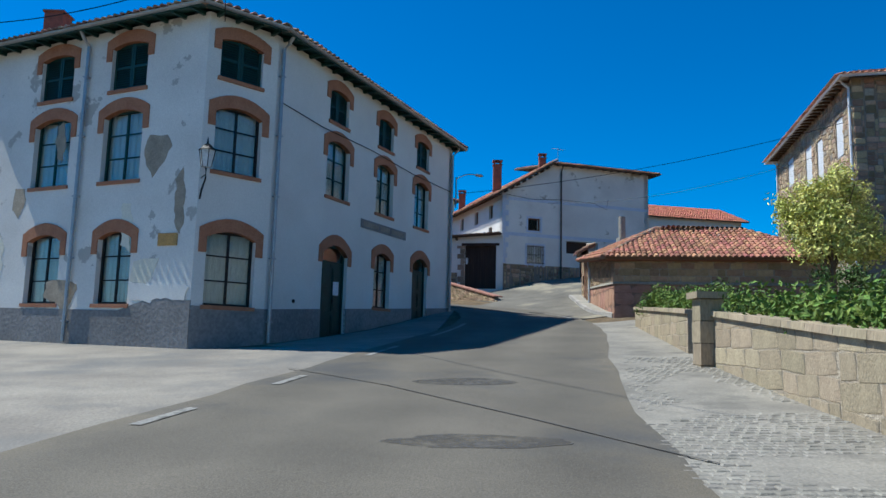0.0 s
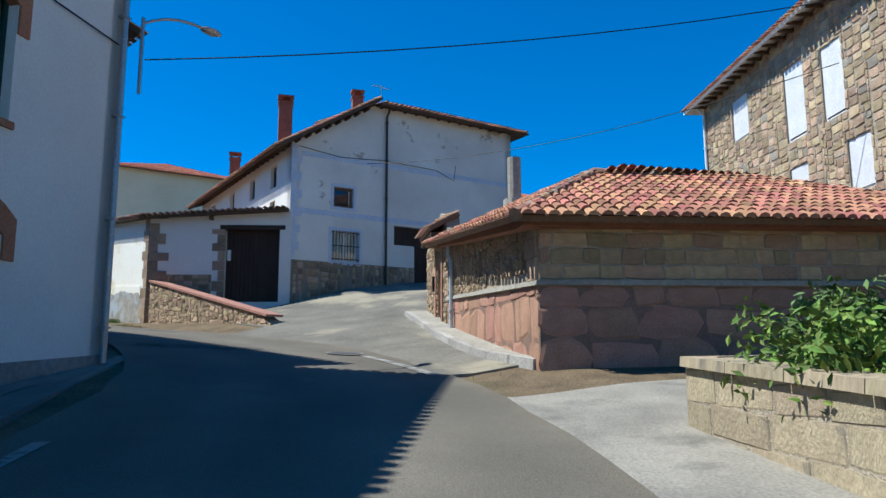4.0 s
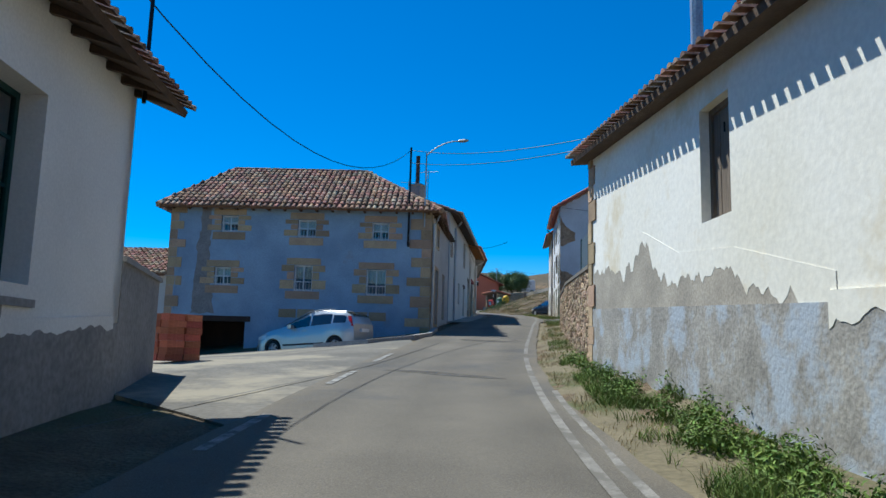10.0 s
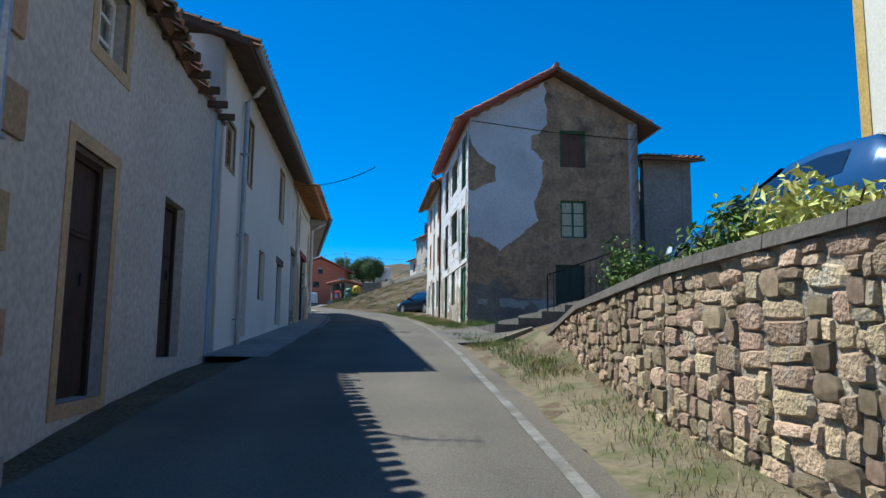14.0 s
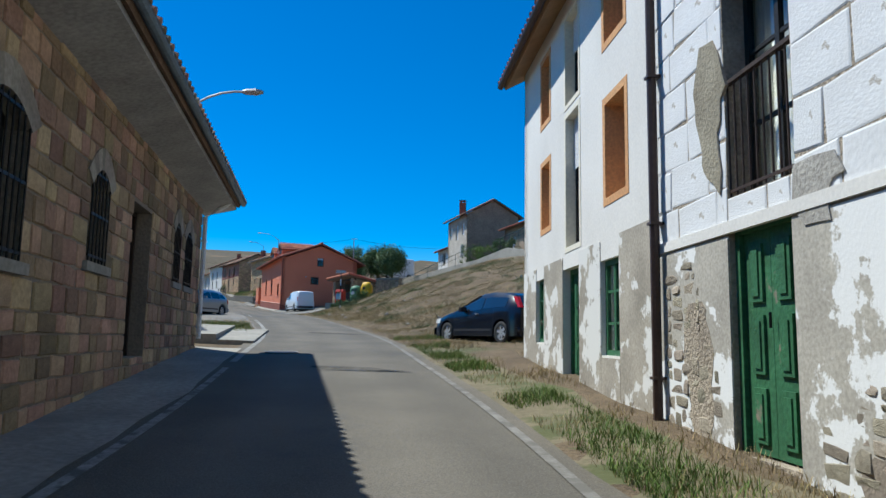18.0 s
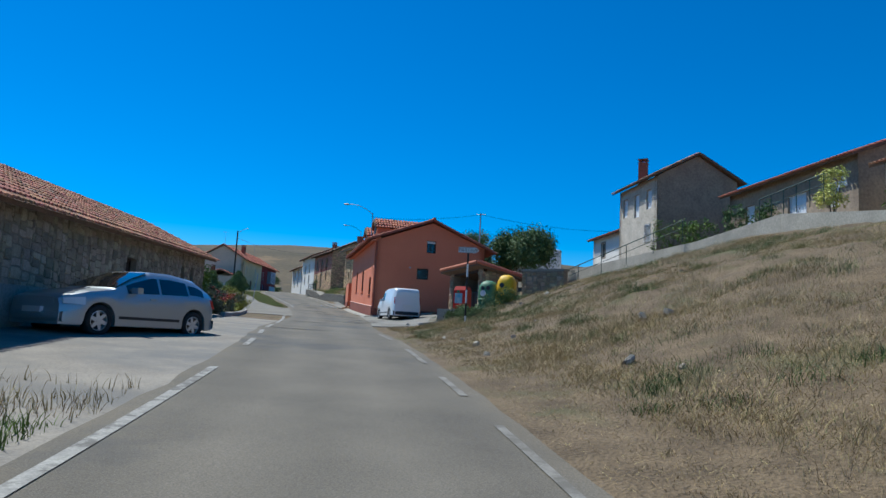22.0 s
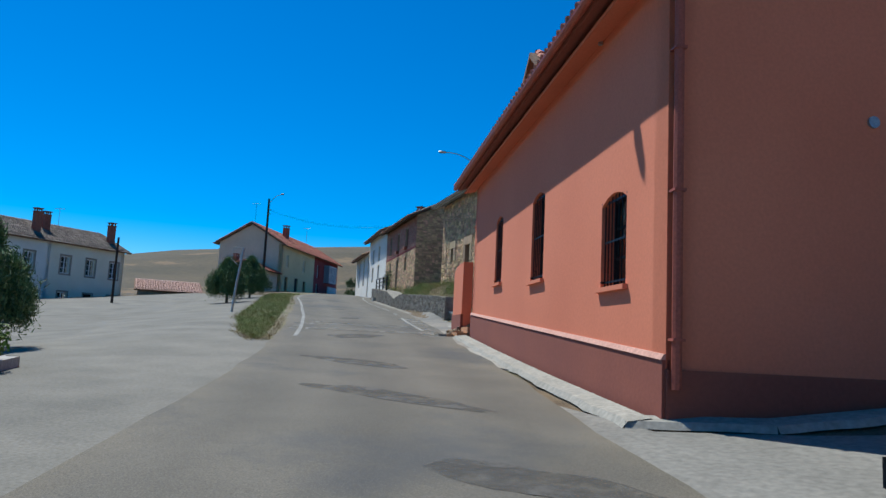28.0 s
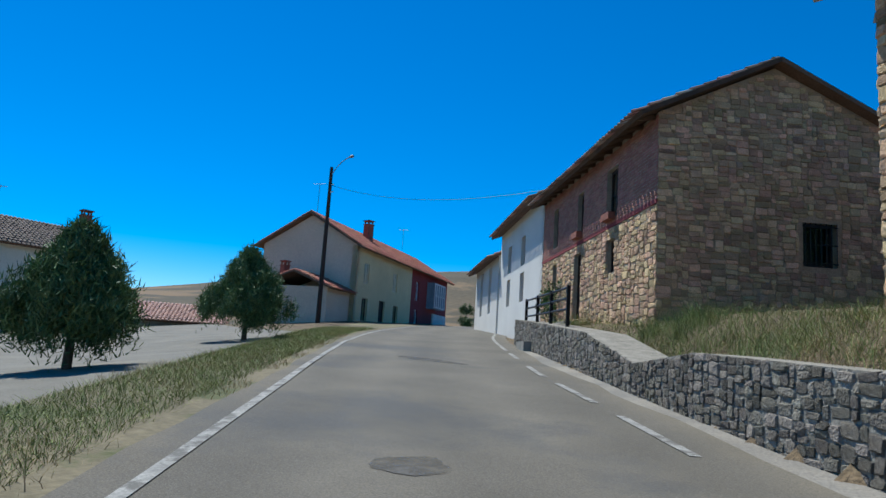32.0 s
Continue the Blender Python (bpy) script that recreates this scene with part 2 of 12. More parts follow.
TILE_OLD = mat("old_clay_tile", (0.34, 0.18, 0.12), (0.22, 0.13, 0.09), 0.92, 1.2, 20, 0.4, island=0.45, spots=(0.25, 0.22, 0.17), spot_scale=1.8, spot_lo=0.50, spot_hi=0.62)
TILE_NEW = mat("new_red_tile", (0.45, 0.15, 0.09), (0.36, 0.12, 0.075), 0.8, 1.2, 20, 0.3, island=0.2)
ROOFBED = mat("roof_bedding", (0.20, 0.12, 0.08), (0.14, 0.09, 0.06), 0.95, 2, 20, 0.4)
DARKWOOD = mat("dark_stained_wood", (0.055, 0.030, 0.020), (0.030, 0.018, 0.013), 0.7, 4, 40, 0.4, aniso=(1, 1, 0.15))
OLDWOOD = mat("weathered_wood", (0.20, 0.16, 0.12), (0.10, 0.075, 0.055), 0.9, 3, 40, 0.6, aniso=(1, 1, 0.12))
TANWOOD = mat("varnished_wood", (0.36, 0.22, 0.11), (0.26, 0.15, 0.075), 0.6, 3, 40, 0.3, aniso=(1, 1, 0.15))
RAFTER = mat("rafter_wood", (0.12, 0.075, 0.045), (0.07, 0.045, 0.03), 0.85, 3, 30, 0.4)
EAVEORANGE = mat("orange_varnished_eave", (0.50, 0.22, 0.07), (0.40, 0.17, 0.055), 0.6, 3, 30, 0.2)
GREENPAINT = mat("worn_green_paint", (0.05, 0.17, 0.075), (0.035, 0.11, 0.05), 0.6, 3, 25, 0.35, spots=(0.22, 0.19, 0.14), spot_scale=3, spot_lo=0.62, spot_hi=0.68)
DARKGREEN = mat("dark_green_paint", (0.012, 0.055, 0.045), (0.008, 0.035, 0.03), 0.5, 3, 25, 0.2)
# black paint; its colour also stands in for unlit rooms behind panes
BLACKPAINT_ROOMDARK = mat("black_window_paint", (0.02, 0.018, 0.017), (0.012, 0.011, 0.01), 0.5, 4, 30, 0.2)
WHITEPAINT = mat("white_paint", (0.78, 0.78, 0.78), (0.68, 0.68, 0.68), 0.5, 3, 30, 0.1)
BROWNPAINT = mat("brown_window_paint", (0.16, 0.07, 0.035), (0.11, 0.05, 0.025), 0.5, 3, 30, 0.2)
ORANGEREV = mat("ochre_reveal_paint", (0.66, 0.36, 0.16), (0.58, 0.30, 0.13), 0.85, 1, 25, 0.15)
CURTAIN = mat("net_curtain", (0.86, 0.79, 0.65), (0.70, 0.64, 0.52), 0.95, 3, 12, 0.3, aniso=(6, 6, 0.6))
IRON = mat("black_iron", (0.02, 0.02, 0.022), (0.012, 0.012, 0.013), 0.45, 5, 40, 0.2, metal=0.6)
ZINC = mat("zinc_gutter", (0.42, 0.43, 0.44), (0.33, 0.34, 0.35), 0.45, 3, 30, 0.15, metal=0.7)
BROWNPIPE = mat("brown_downpipe", (0.07, 0.04, 0.03), (0.05, 0.03, 0.022), 0.45, 3, 30, 0.1)
REDMETAL = mat("red_gutter_paint", (0.40, 0.10, 0.06), (0.33, 0.085, 0.05), 0.5, 3, 30, 0.1)
CHIMBRICK = mat("chimney_brick", (0.34, 0.12, 0.08), (0.22, 0.085, 0.06), 0.9, 6, 30, 0.5)
CONCRETE = mat("pale_concrete", (0.36, 0.335, 0.285), (0.25, 0.235, 0.20), 0.92, 0.7, 14, 0.4, spots=(0.21, 0.20, 0.18), spot_scale=0.5, spot_lo=0.55, spot_hi=0.7)
CONCRETE_D = mat("grey_concrete", (0.34, 0.32, 0.29), (0.25, 0.24, 0.22), 0.92, 1.0, 16, 0.4)
KERBSTONE = mat("kerb_stone", (0.36, 0.34, 0.31), (0.28, 0.26, 0.24), 0.9, 2, 22, 0.4, rnd=0.15)
ASPHALT = mat("worn_asphalt", (0.148, 0.130, 0.103), (0.104, 0.092, 0.074), 0.9, 0.55, 70, 0.7, spots=(0.074, 0.071, 0.067), spot_scale=0.22, spot_lo=0.55, spot_hi=0.66, bdist=0.008, grain=.8)
wear_on(ASPHALT)
ASPHALT_D = mat("fresh_asphalt_patch", (0.112, 0.102, 0.087), (0.088, 0.081, 0.070), 0.85, 1.5, 60, 0.3, bdist=0.008)
GRAVEL = mat("pale_gravel", (0.30, 0.27, 0.225), (0.19, 0.17, 0.145), 0.95, 0.8, 30, 0.8, spots=(0.15, 0.145, 0.135), spot_scale=0.35, spot_lo=0.48, spot_hi=0.66)
LINEPAINT = mat("worn_road_paint", (0.36, 0.35, 0.315), (0.18, 0.172, 0.16), 0.85, 5, 40, 0.2, contrast=1.4, spots=(0.12, 0.113, 0.10), spot_scale=4, spot_lo=0.50, spot_hi=0.60)
FADEDLINE = mat("faded_road_paint", (0.26, 0.245, 0.215), (0.16, 0.15, 0.13), 0.88, 4, 40, 0.2, contrast=1.4, spots=(0.125, 0.115, 0.097), spot_scale=2.2, spot_lo=0.46, spot_hi=0.58)
DRYGROUND = mat("dry_earth_and_grass", (0.185, 0.134, 0.079), (0.092, 0.066, 0.040), 0.96, 1.6, 22, 0.9, spots=(0.095, 0.092, 0.042), spot_scale=0.35, spot_lo=0.55, spot_hi=0.66, bdist=0.05, grain=.75)
GRASSGREEN = mat("green_grass", (0.17, 0.24, 0.05), (0.09, 0.14, 0.03), 0.8, 2, 20, 0, island=0.4)
GRASSDRY = mat("dry_grass", (0.44, 0.345, 0.17), (0.28, 0.21, 0.10), 0.85, 2, 20, 0, island=0.35)
WEED = mat("weed_leaves", (0.10, 0.16, 0.04), (0.055, 0.10, 0.025), 0.75, 2, 20, 0, island=0.4)
LEAF = mat("tree_leaves", (0.10, 0.17, 0.045), (0.055, 0.10, 0.026), 0.7, 1.5, 12, 0, island=0.45)
LEAF_LIGHT = mat("bright_shrub_leaves", (0.16, 0.24, 0.04), (0.09, 0.15, 0.024), 0.7, 1.5, 12, 0, island=0.4)
LEAF_GOLD = mat("golden_variegated_leaves", (0.72, 0.66, 0.22), (0.42, 0.46, 0.10), 0.7, 1.8, 12, 0, island=0.35)
NEEDLE = mat("pine_needles", (0.16, 0.235, 0.085), (0.085, 0.14, 0.05), 0.7, 1.5, 12, 0, island=0.4)
BARK = mat("tree_bark", (0.16, 0.12, 0.085), (0.09, 0.07, 0.05), 0.95, 4, 20, 0.8)
TYRE = plain("tyre_rubber", (0.018, 0.018, 0.018), 0.8)
RIM = plain("alloy_rim", (0.66, 0.67, 0.68), 0.35, 0.6)
SILVER = plain("silver_car_paint", (0.42, 0.45, 0.47), 0.3, 0.55, 0.5, 0.7)
BLUEBLACK = plain("dark_blue_car_paint", (0.003, 0.004, 0.010), 0.3, 0.0, 0.3, 0.6)
BLUECAR = plain("blue_car_paint", (0.03, 0.09, 0.20), 0.25, 0.3, 0.5, 1.0)
VANWHITE = plain("white_van_paint", (0.72, 0.73, 0.74), 0.3, 0.0, 0.5, 0.6)
CARGLASS = plain("tinted_car_glass", (0.012, 0.014, 0.016), 0.04, 0.0, 0.9, 0.6)
TRIM = plain("black_plastic_trim", (0.025, 0.025, 0.027), 0.6)
TAIL = plain("red_tail_lens", (0.45, 0.012, 0.01), 0.15)
LENS = plain("clear_lamp_lens", (0.65, 0.68, 0.70), 0.1)
PLATE = plain("white_plate", (0.70, 0.70, 0.68), 0.5)
BINGREEN = mat("green_bin_plastic", (0.075, 0.20, 0.11), (0.055, 0.16, 0.085), 0.55, 2, 30, 0.1)
BINYELLOW = mat("yellow_bin_plastic", (0.78, 0.46, 0.015), (0.70, 0.40, 0.012), 0.5, 2, 30, 0.1)
BINRED = mat("red_bin_paint", (0.58, 0.02, 0.012), (0.50, 0.018, 0.01), 0.5, 2, 30, 0.1)
GLASS = glass_mat()


# ---------- mesh helpers ----------
class Geo:
    """Vertices and faces of one mesh, in world metres."""

    def __init__(self):
        self.v, self.f = [], []

    def add(self, pts, faces):
        n = len(self.v)
        self.v += [tuple(p) for p in pts]
        self.f += [tuple(n + i for i in q) for q in faces]
        return self

    def weld(self):
        """Joins touching pieces: shared corners become one, faces inside the solid go."""
        seen, remap, vs = {}, [], []
        for p in self.v:
            k = (round(p[0], 3), round(p[1], 3), round(p[2], 3))
            if k not in seen:
                seen[k] = len(vs)
                vs.append(p)
            remap.append(seen[k])
        fs = [tuple(dict.fromkeys(remap[i] for i in f)) for f in self.f]
        fs = [f for f in fs if len(f) > 2]
        count = collections.Counter(frozenset(f) for f in fs)
        self.v, self.f = vs, [f for f in fs if count[frozenset(f)] == 1]
        return self

    def hexa(self, p):
        return self.add(p, [(3, 2, 1, 0), (4, 5, 6, 7), (0, 1, 5, 4), (1, 2, 6, 5), (2, 3, 7, 6), (3, 0, 4, 7)])

    def box(self, x0, x1, y0, y1, z0, z1):
        return self.hexa([(x0, y0, z0), (x1, y0, z0), (x1, y1, z0), (x0, y1, z0), (x0, y0, z1), (x1, y0, z1), (x1, y1, z1), (x0, y1, z1)])

    def fbox(self, fr, s0, s1, d0, d1, z0, z1):
        """A box in a wall's frame: along, inward, up."""
        return self.hexa([fr(s0, d0, z0), fr(s1, d0, z0), fr(s1, d1, z0), fr(s0, d1, z0), fr(s0, d0, z1), fr(s1, d0, z1), fr(s1, d1, z1), fr(s0, d1, z1)])

    def fprism(self, fr, poly, d0, d1):
        n = len(poly)
        self.add([fr(s, d0, z) for s, z in poly] + [fr(s, d1, z) for s, z in poly],
                 [tuple(range(n)), tuple(range(2 * n - 1, n - 1, -1))] + [(i, i + n, (i + 1) % n + n, (i + 1) % n) for i in range(n)])
        return self

    def prism(self, poly, z0, z1):
        n = len(poly)
        return self.add([(x, y, z0) for x, y in poly] + [(x, y, z1) for x, y in poly],
                        [tuple(range(n - 1, -1, -1)), tuple(range(n, 2 * n))] + [(i, (i + 1) % n, (i + 1) % n + n, i + n) for i in range(n)])

    def tube(self, pts, r, n=8, r2=None, cap=True):
        pts = [Vector(p) for p in pts]
        r2 = r if r2 is None else r2
        rings = []
        for i, p in enumerate(pts):
            t = (pts[min(i + 1, len(pts) - 1)] - pts[max(i - 1, 0)])
            t = t.normalized() if t.length > 1e-6 else Vector((0, 0, 1))
            a = t.cross(Vector((0, 0, 1)) if abs(t.z) < 0.9 else Vector((1, 0, 0))).normalized()
            b = t.cross(a)
            rr = r + (r2 - r) * i / max(1, len(pts) - 1)
            rings.append([p + rr * (math.cos(2 * math.pi * k / n) * a + math.sin(2 * math.pi * k / n) * b) for k in range(n)])
        base = len(self.v)
        for ring in rings:
            self.v += [tuple(q) for q in ring]
        for i in range(len(rings) - 1):
            for k in range(n):
                self.f.append((base + i * n + k, base + i * n + (k + 1) % n, base + (i + 1) * n + (k + 1) % n, base + (i + 1) * n + k))
        if cap:
            self.f.append(tuple(base + k for k in range(n - 1, -1, -1)))
            self.f.append(tuple(base + (len(rings) - 1) * n + k for k in range(n)))
        return self


def thing(name, label, category, at, group="", kind=""):
    ob = new(name)
    ob.location = at
    ob.empty_display_size = 0.3
    return tagged(ob, label, category, group, kind)


def origin_of(ob):
    o = Vector(ob.location)
    while ob.parent:
        ob = ob.parent
        o += Vector(ob.location)
    return o


def part(name, geo, material, parent=None, label="", smooth=False, kind=""):
    """Links a Geo, given in world metres, as one mesh object under parent."""
    o = origin_of(parent) if parent else Vector((0, 0, 0))
    me = bpy.data.meshes.new(name)
    me.from_pydata([(x - o.x, y - o.y, z - o.z) for x, y, z in geo.v], [], geo.f)
    if smooth:
        me.polygons.foreach_set("use_smooth", [True] * len(me.polygons))
    me.materials.append(material)
    me.update()
    ob = new(name, me)
    if parent:
        ob.parent = parent
    if label:
        ob["label"] = label
    if kind:
        ob["kind"] = kind
    return ob


def solo(name, geo, material, label, category, kind="", group="", smooth=False):
    """A thing that is one mesh, with its origin at its own base."""
    n = len(geo.v)
    o = Vector((sum(p[0] for p in geo.v) / n, sum(p[1] for p in geo.v) / n, min(p[2] for p in geo.v)))
    me = bpy.data.meshes.new(name)
    me.from_pydata([(x - o.x, y - o.y, z - o.z) for x, y, z in geo.v], [], geo.f)
    if smooth:
        me.polygons.foreach_set("use_smooth", [True] * len(me.polygons))
    me.materials.append(material)
    ob = new(name, me)
    ob.location = o
    return tagged(ob, label, category, group, kind)


# ---------- the lie of the land ----------
LINE = [(0.6, -60.0, -3.3), (0.2, -25.0, -1.4)] + [(x, y, z - EYE) for _, x, y, z, *_ in PATH] + \
       [(-80.0, 175.0, 13.2), (-90.0, 187.0, 14.3), (-98.0, 198.5, 15.2), (-107.0, 215.0, 16.2), (-117.0, 240.0, 16.7), (-130.0, 285.0, 16.0), (-150.0, 380.0, 12.0)]
LINE = np.array(LINE)
_seg = np.hypot(*np.diff(LINE[:, :2], axis=0).T)
_cum = np.concatenate([[0], np.cumsum(_seg)])
_S = np.arange(0, _cum[-1], 1.0)
CX, CY, CZ = (np.interp(_S, _cum, LINE[:, k]) for k in range(3))
_ker = np.ones(7) / 7
CX, CY, CZ = (np.concatenate([c[:3], np.convolve(c, _ker, 'valid'), c[-3:]]) for c in (CX, CY, CZ))
TX, TY = np.gradient(CX), np.gradient(CY)
_l = np.hypot(TX, TY)
TX, TY = TX / _l, TY / _l

# cross-sections: along-road y, then rise over the road at signed distances (right is positive)
SECTIONS = [
    (-60, [(-60, -1.0), (-6, -0.1), (-2, -.06), (2, -.06), (3.7, .02), (4.1, .55), (30, 1.2)]),
    (8, [(-60, -0.6), (-8, -0.1), (-3.5, -.06), (2, -.06), (4.2, .02), (4.7, .60), (30, 1.6)]),
    (20, [(-60, -0.6), (-8, -0.25), (-4, -.06), (2, -.06), (5.5, .1), (6.2, .65), (30, 2.0)]),
    (26, [(-60, -0.4), (-6, -.1), (-3, -.06), (1.8, -.06), (3.2, .12), (5, .2), (30, 1.8)]),
    (32, [(-60, -0.4), (-6, -.06), (-3, -.06), (1.8, -.06), (3.4, .25), (8, .9), (18, 2.5), (40, 4)]),
    (38, [(-60, -0.4), (-6, -.06), (-3, -.06), (2.0, -.06), (3.5, .35), (6, .85), (9, 1.75), (18, 3.0), (40, 4)]),
    (44, [(-60, -0.4), (-6, -.06), (-3, -.06), (1.8, -.06), (3.5, .06), (6, .5), (18, 2.4), (40, 4)]),
    (52, [(-60, -0.4), (-6, -.06), (-3, -.06), (1.4, -.06), (3.5, .12), (18, 2.4), (40, 4)]),
    (60, [(-60, -0.9), (-12, -.5), (-6, -.15), (-3, -.06), (1.4, -.06), (2.0, .06), (2.6, .1), (3.3, 1.65), (18, 2.7), (40, 4)]),
    (68, [(-60, -1.6), (-12, -1.1), (-5, -.4), (-3, -.06), (1.3, -.06), (2.0, .06), (2.6, .1), (3.3, 1.55), (18, 2.6), (40, 4)]),
    (80, [(-60, -0.6), (-4, -.06), (-2.5, -.06), (1.6, -.06), (2.4, .0), (3.2, .4), (5.5, 1.2), (18, 3.2), (40, 5)]),
    (83.5, [(-60, -0.45), (-4, -.03), (-2.5, -.06), (1.6, -.06), (2.5, .0), (4.5, .1), (6.5, .35), (9, 1.5), (18, 3.6), (40, 5.5)]),
    (86, [(-60, -0.3), (-4, .0), (-2.5, -.06), (1.6, -.06), (2.6, .0), (6.5, .1), (9.5, 1.2), (18, 4.0), (40, 6)]),
    (97, [(-60, -0.3), (-4, .05), (-2.5, -.06), (1.8, -.06), (2.6, .02), (8, .6), (20, 4.6), (40, 6)]),
    (108, [(-60, -0.3), (-6, .05), (-2.5, -.06), (1.9, -.06), (4.5, .05), (7, .5), (17, 4.4), (20, 4.9), (50, 6.5)]),
    (122, [(-60, -0.6), (-6, .05), (-2.5, -.06), (1.8, -.06), (3.0, .1), (5, .7), (10, 2.5), (17, 4.6), (20, 5.0), (50, 6.5)]),
    (134, [(-60, -0.8), (-6, .05), (-2.5, -.06), (1.8, -.06), (3.0, .06), (5, .55), (9, 2.1), (17, 4.7), (20, 5.1), (50, 6.5)]),
    (138, [(-60, -0.9), (-6, .05), (-2.5, -.06), (1.8, -.06), (4.2, .05), (6.2, .42), (8, .78), (9.5, 1.0), (14, 2.8), (19, 4.9), (50, 6.5)]),
    (143, [(-60, -1.0), (-7, .0), (-2.5, -.06), (1.8, -.06), (4.0, .12), (6.5, .62), (8.5, .84), (12.5, 1.0), (15, 2.8), (19, 4.9), (50, 6.5)]),
    (152, [(-60, -1.6), (-20, -.8), (-4, -.1), (-2.5, -.06), (2.0, -.06), (4, .1), (9, .6), (13, 1.5), (19, 4.2), (50, 6.5)]),
    (160, [(-60, -2.4), (-25, -1.4), (-9, -.65), (-4.5, -.12), (-2.3, -.06), (2.2, -.06), (3.6, .02), (6, .8), (20, 3.4), (50, 6)]),
    (164.8, [(-60, -2.7), (-25, -1.5), (-9, -.7), (-4.5, -.15), (-2.3, -.06), (2.4, -.06), (4.2, .02), (5.2, .35), (6, 1.2), (20, 3.4), (50, 6)]),
    (166.4, [(-60, -2.9), (-25, -1.6), (-9, -.75), (-4.5, -.15), (-2.3, -.06), (2.4, -.06), (4.35, .0), (4.75, 1.02), (6, 1.6), (20, 3.4), (50, 6)]),
    (171.3, [(-60, -3.1), (-25, -1.7), (-10, -.8), (-5, -.2), (-2.3, -.06), (2.4, -.06), (3.35, .0), (3.75, .88), (5, 1.5), (20, 3.2), (50, 6)]),
    (174.5, [(-60, -3.2), (-25, -1.7), (-10, -.8), (-5, -.2), (-2.3, -.06), (2.0, -.06), (3.05, .0), (3.45, .42), (4.6, 1.3), (20, 3.0), (50, 6)]),
    (180, [(-60, -3.4), (-25, -1.8), (-10, -.9), (-5, -.2), (-2.3, -.06), (1.7, -.06), (2.7, .0), (3.1, .8), (6, 1.3), (20, 2.4), (50, 6)]),
    (200, [(-60, -3.4), (-22, -1.0), (-8, .1), (-4, .0), (-2.3, -.06), (2.2, -.06), (4.0, .2), (20, 1.5), (50, 5)]),
    (260, [(-60, -1.0), (-8, .1), (-2.3, -.06), (2.2, -.06), (6, .3), (50, 3)]),
]


def land(x, y):
    """Height of the ground at arrays x, y."""
    x, y = np.atleast_1d(np.asarray(x, float)), np.atleast_1d(np.asarray(y, float))
    z = np.empty(len(x))
    sy = np.array([s[0] for s in SECTIONS], float)
    for a in range(0, len(x), 20000):
        xx, yy = x[a:a + 20000], y[a:a + 20000]
        k = np.argmin((xx[:, None] - CX[None]) ** 2 + (yy[:, None] - CY[None]) ** 2, axis=1)
        al = (xx - CX[k]) * TX[k] + (yy - CY[k]) * TY[k]
        d = (xx - CX[k]) * TY[k] - (yy - CY[k]) * TX[k]
        far = np.abs(al) > 1.5
        rz = CZ[k] + np.where(far, 0, np.clip(al, -1, 1) * np.gradient(CZ)[k])
        d = np.where(far, np.sign(d) * np.hypot(d, al), d)
        yp = CY[k] + np.clip(al, -1, 1) * TY[k]
        prof = np.stack([np.interp(d, [p[0] for p in s[1]], [p[1] for p in s[1]]) for s in SECTIONS])
        j = np.clip(np.searchsorted(sy, yp) - 1, 0, len(sy) - 2)
        w = np.clip((yp - sy[j]) / (sy[j + 1] - sy[j]), 0, 1)
        i = np.arange(len(xx))
        z[a:a + 20000] = rz + prof[j, i] * (1 - w) + prof[j + 1, i] * w
    # hummocks on the bank
    bank = np.clip((x - np.interp(y, CY, CX) - 5) / 4, 0, 1) * np.clip((y - 106) / 6, 0, 1) * np.clip((141 - y) / 5, 0, 1) * np.clip((24 - x + np.interp(y, CY, CX)) / 4, 0, 1)
    z += bank * (.08 * np.sin(x * 1.25 + .7 * y) * np.sin(y * 1.05 - .45 * x) + .05 * np.sin(2.7 * x - 1.9 * y) + .04 * np.sin(4.3 * y + 3.1 * x))
    # far hills
    r = np.hypot(x + 50, y - 90)
    hill = 50 * np.exp(-(((x + 430) / 330) ** 2 + ((y - 560) / 190) ** 2)) + 26 * np.exp(-(((x + 80) / 300) ** 2 + ((y - 620) / 160) ** 2)) + 15 * np.exp(-(((x + 430) / 170) ** 2 + ((y - 350) / 240) ** 2)) + 22 * np.exp(-(((x - 240) / 160) ** 2 + ((y - 260) / 200) ** 2))
    return z + hill * np.clip((r - 150) / 150, 0, 1) - 4 * np.clip((r - 600) / 1000, 0, 2)


def gz(x, y):
    return float(land([x], [y])[0])


def at_road(yv, d):
    """The plan point at along-road y and signed distance d to the right."""
    k = int(np.argmin(np.abs(CY - yv)))
    return CX[k] + TY[k] * d, CY[k] - TX[k] * d


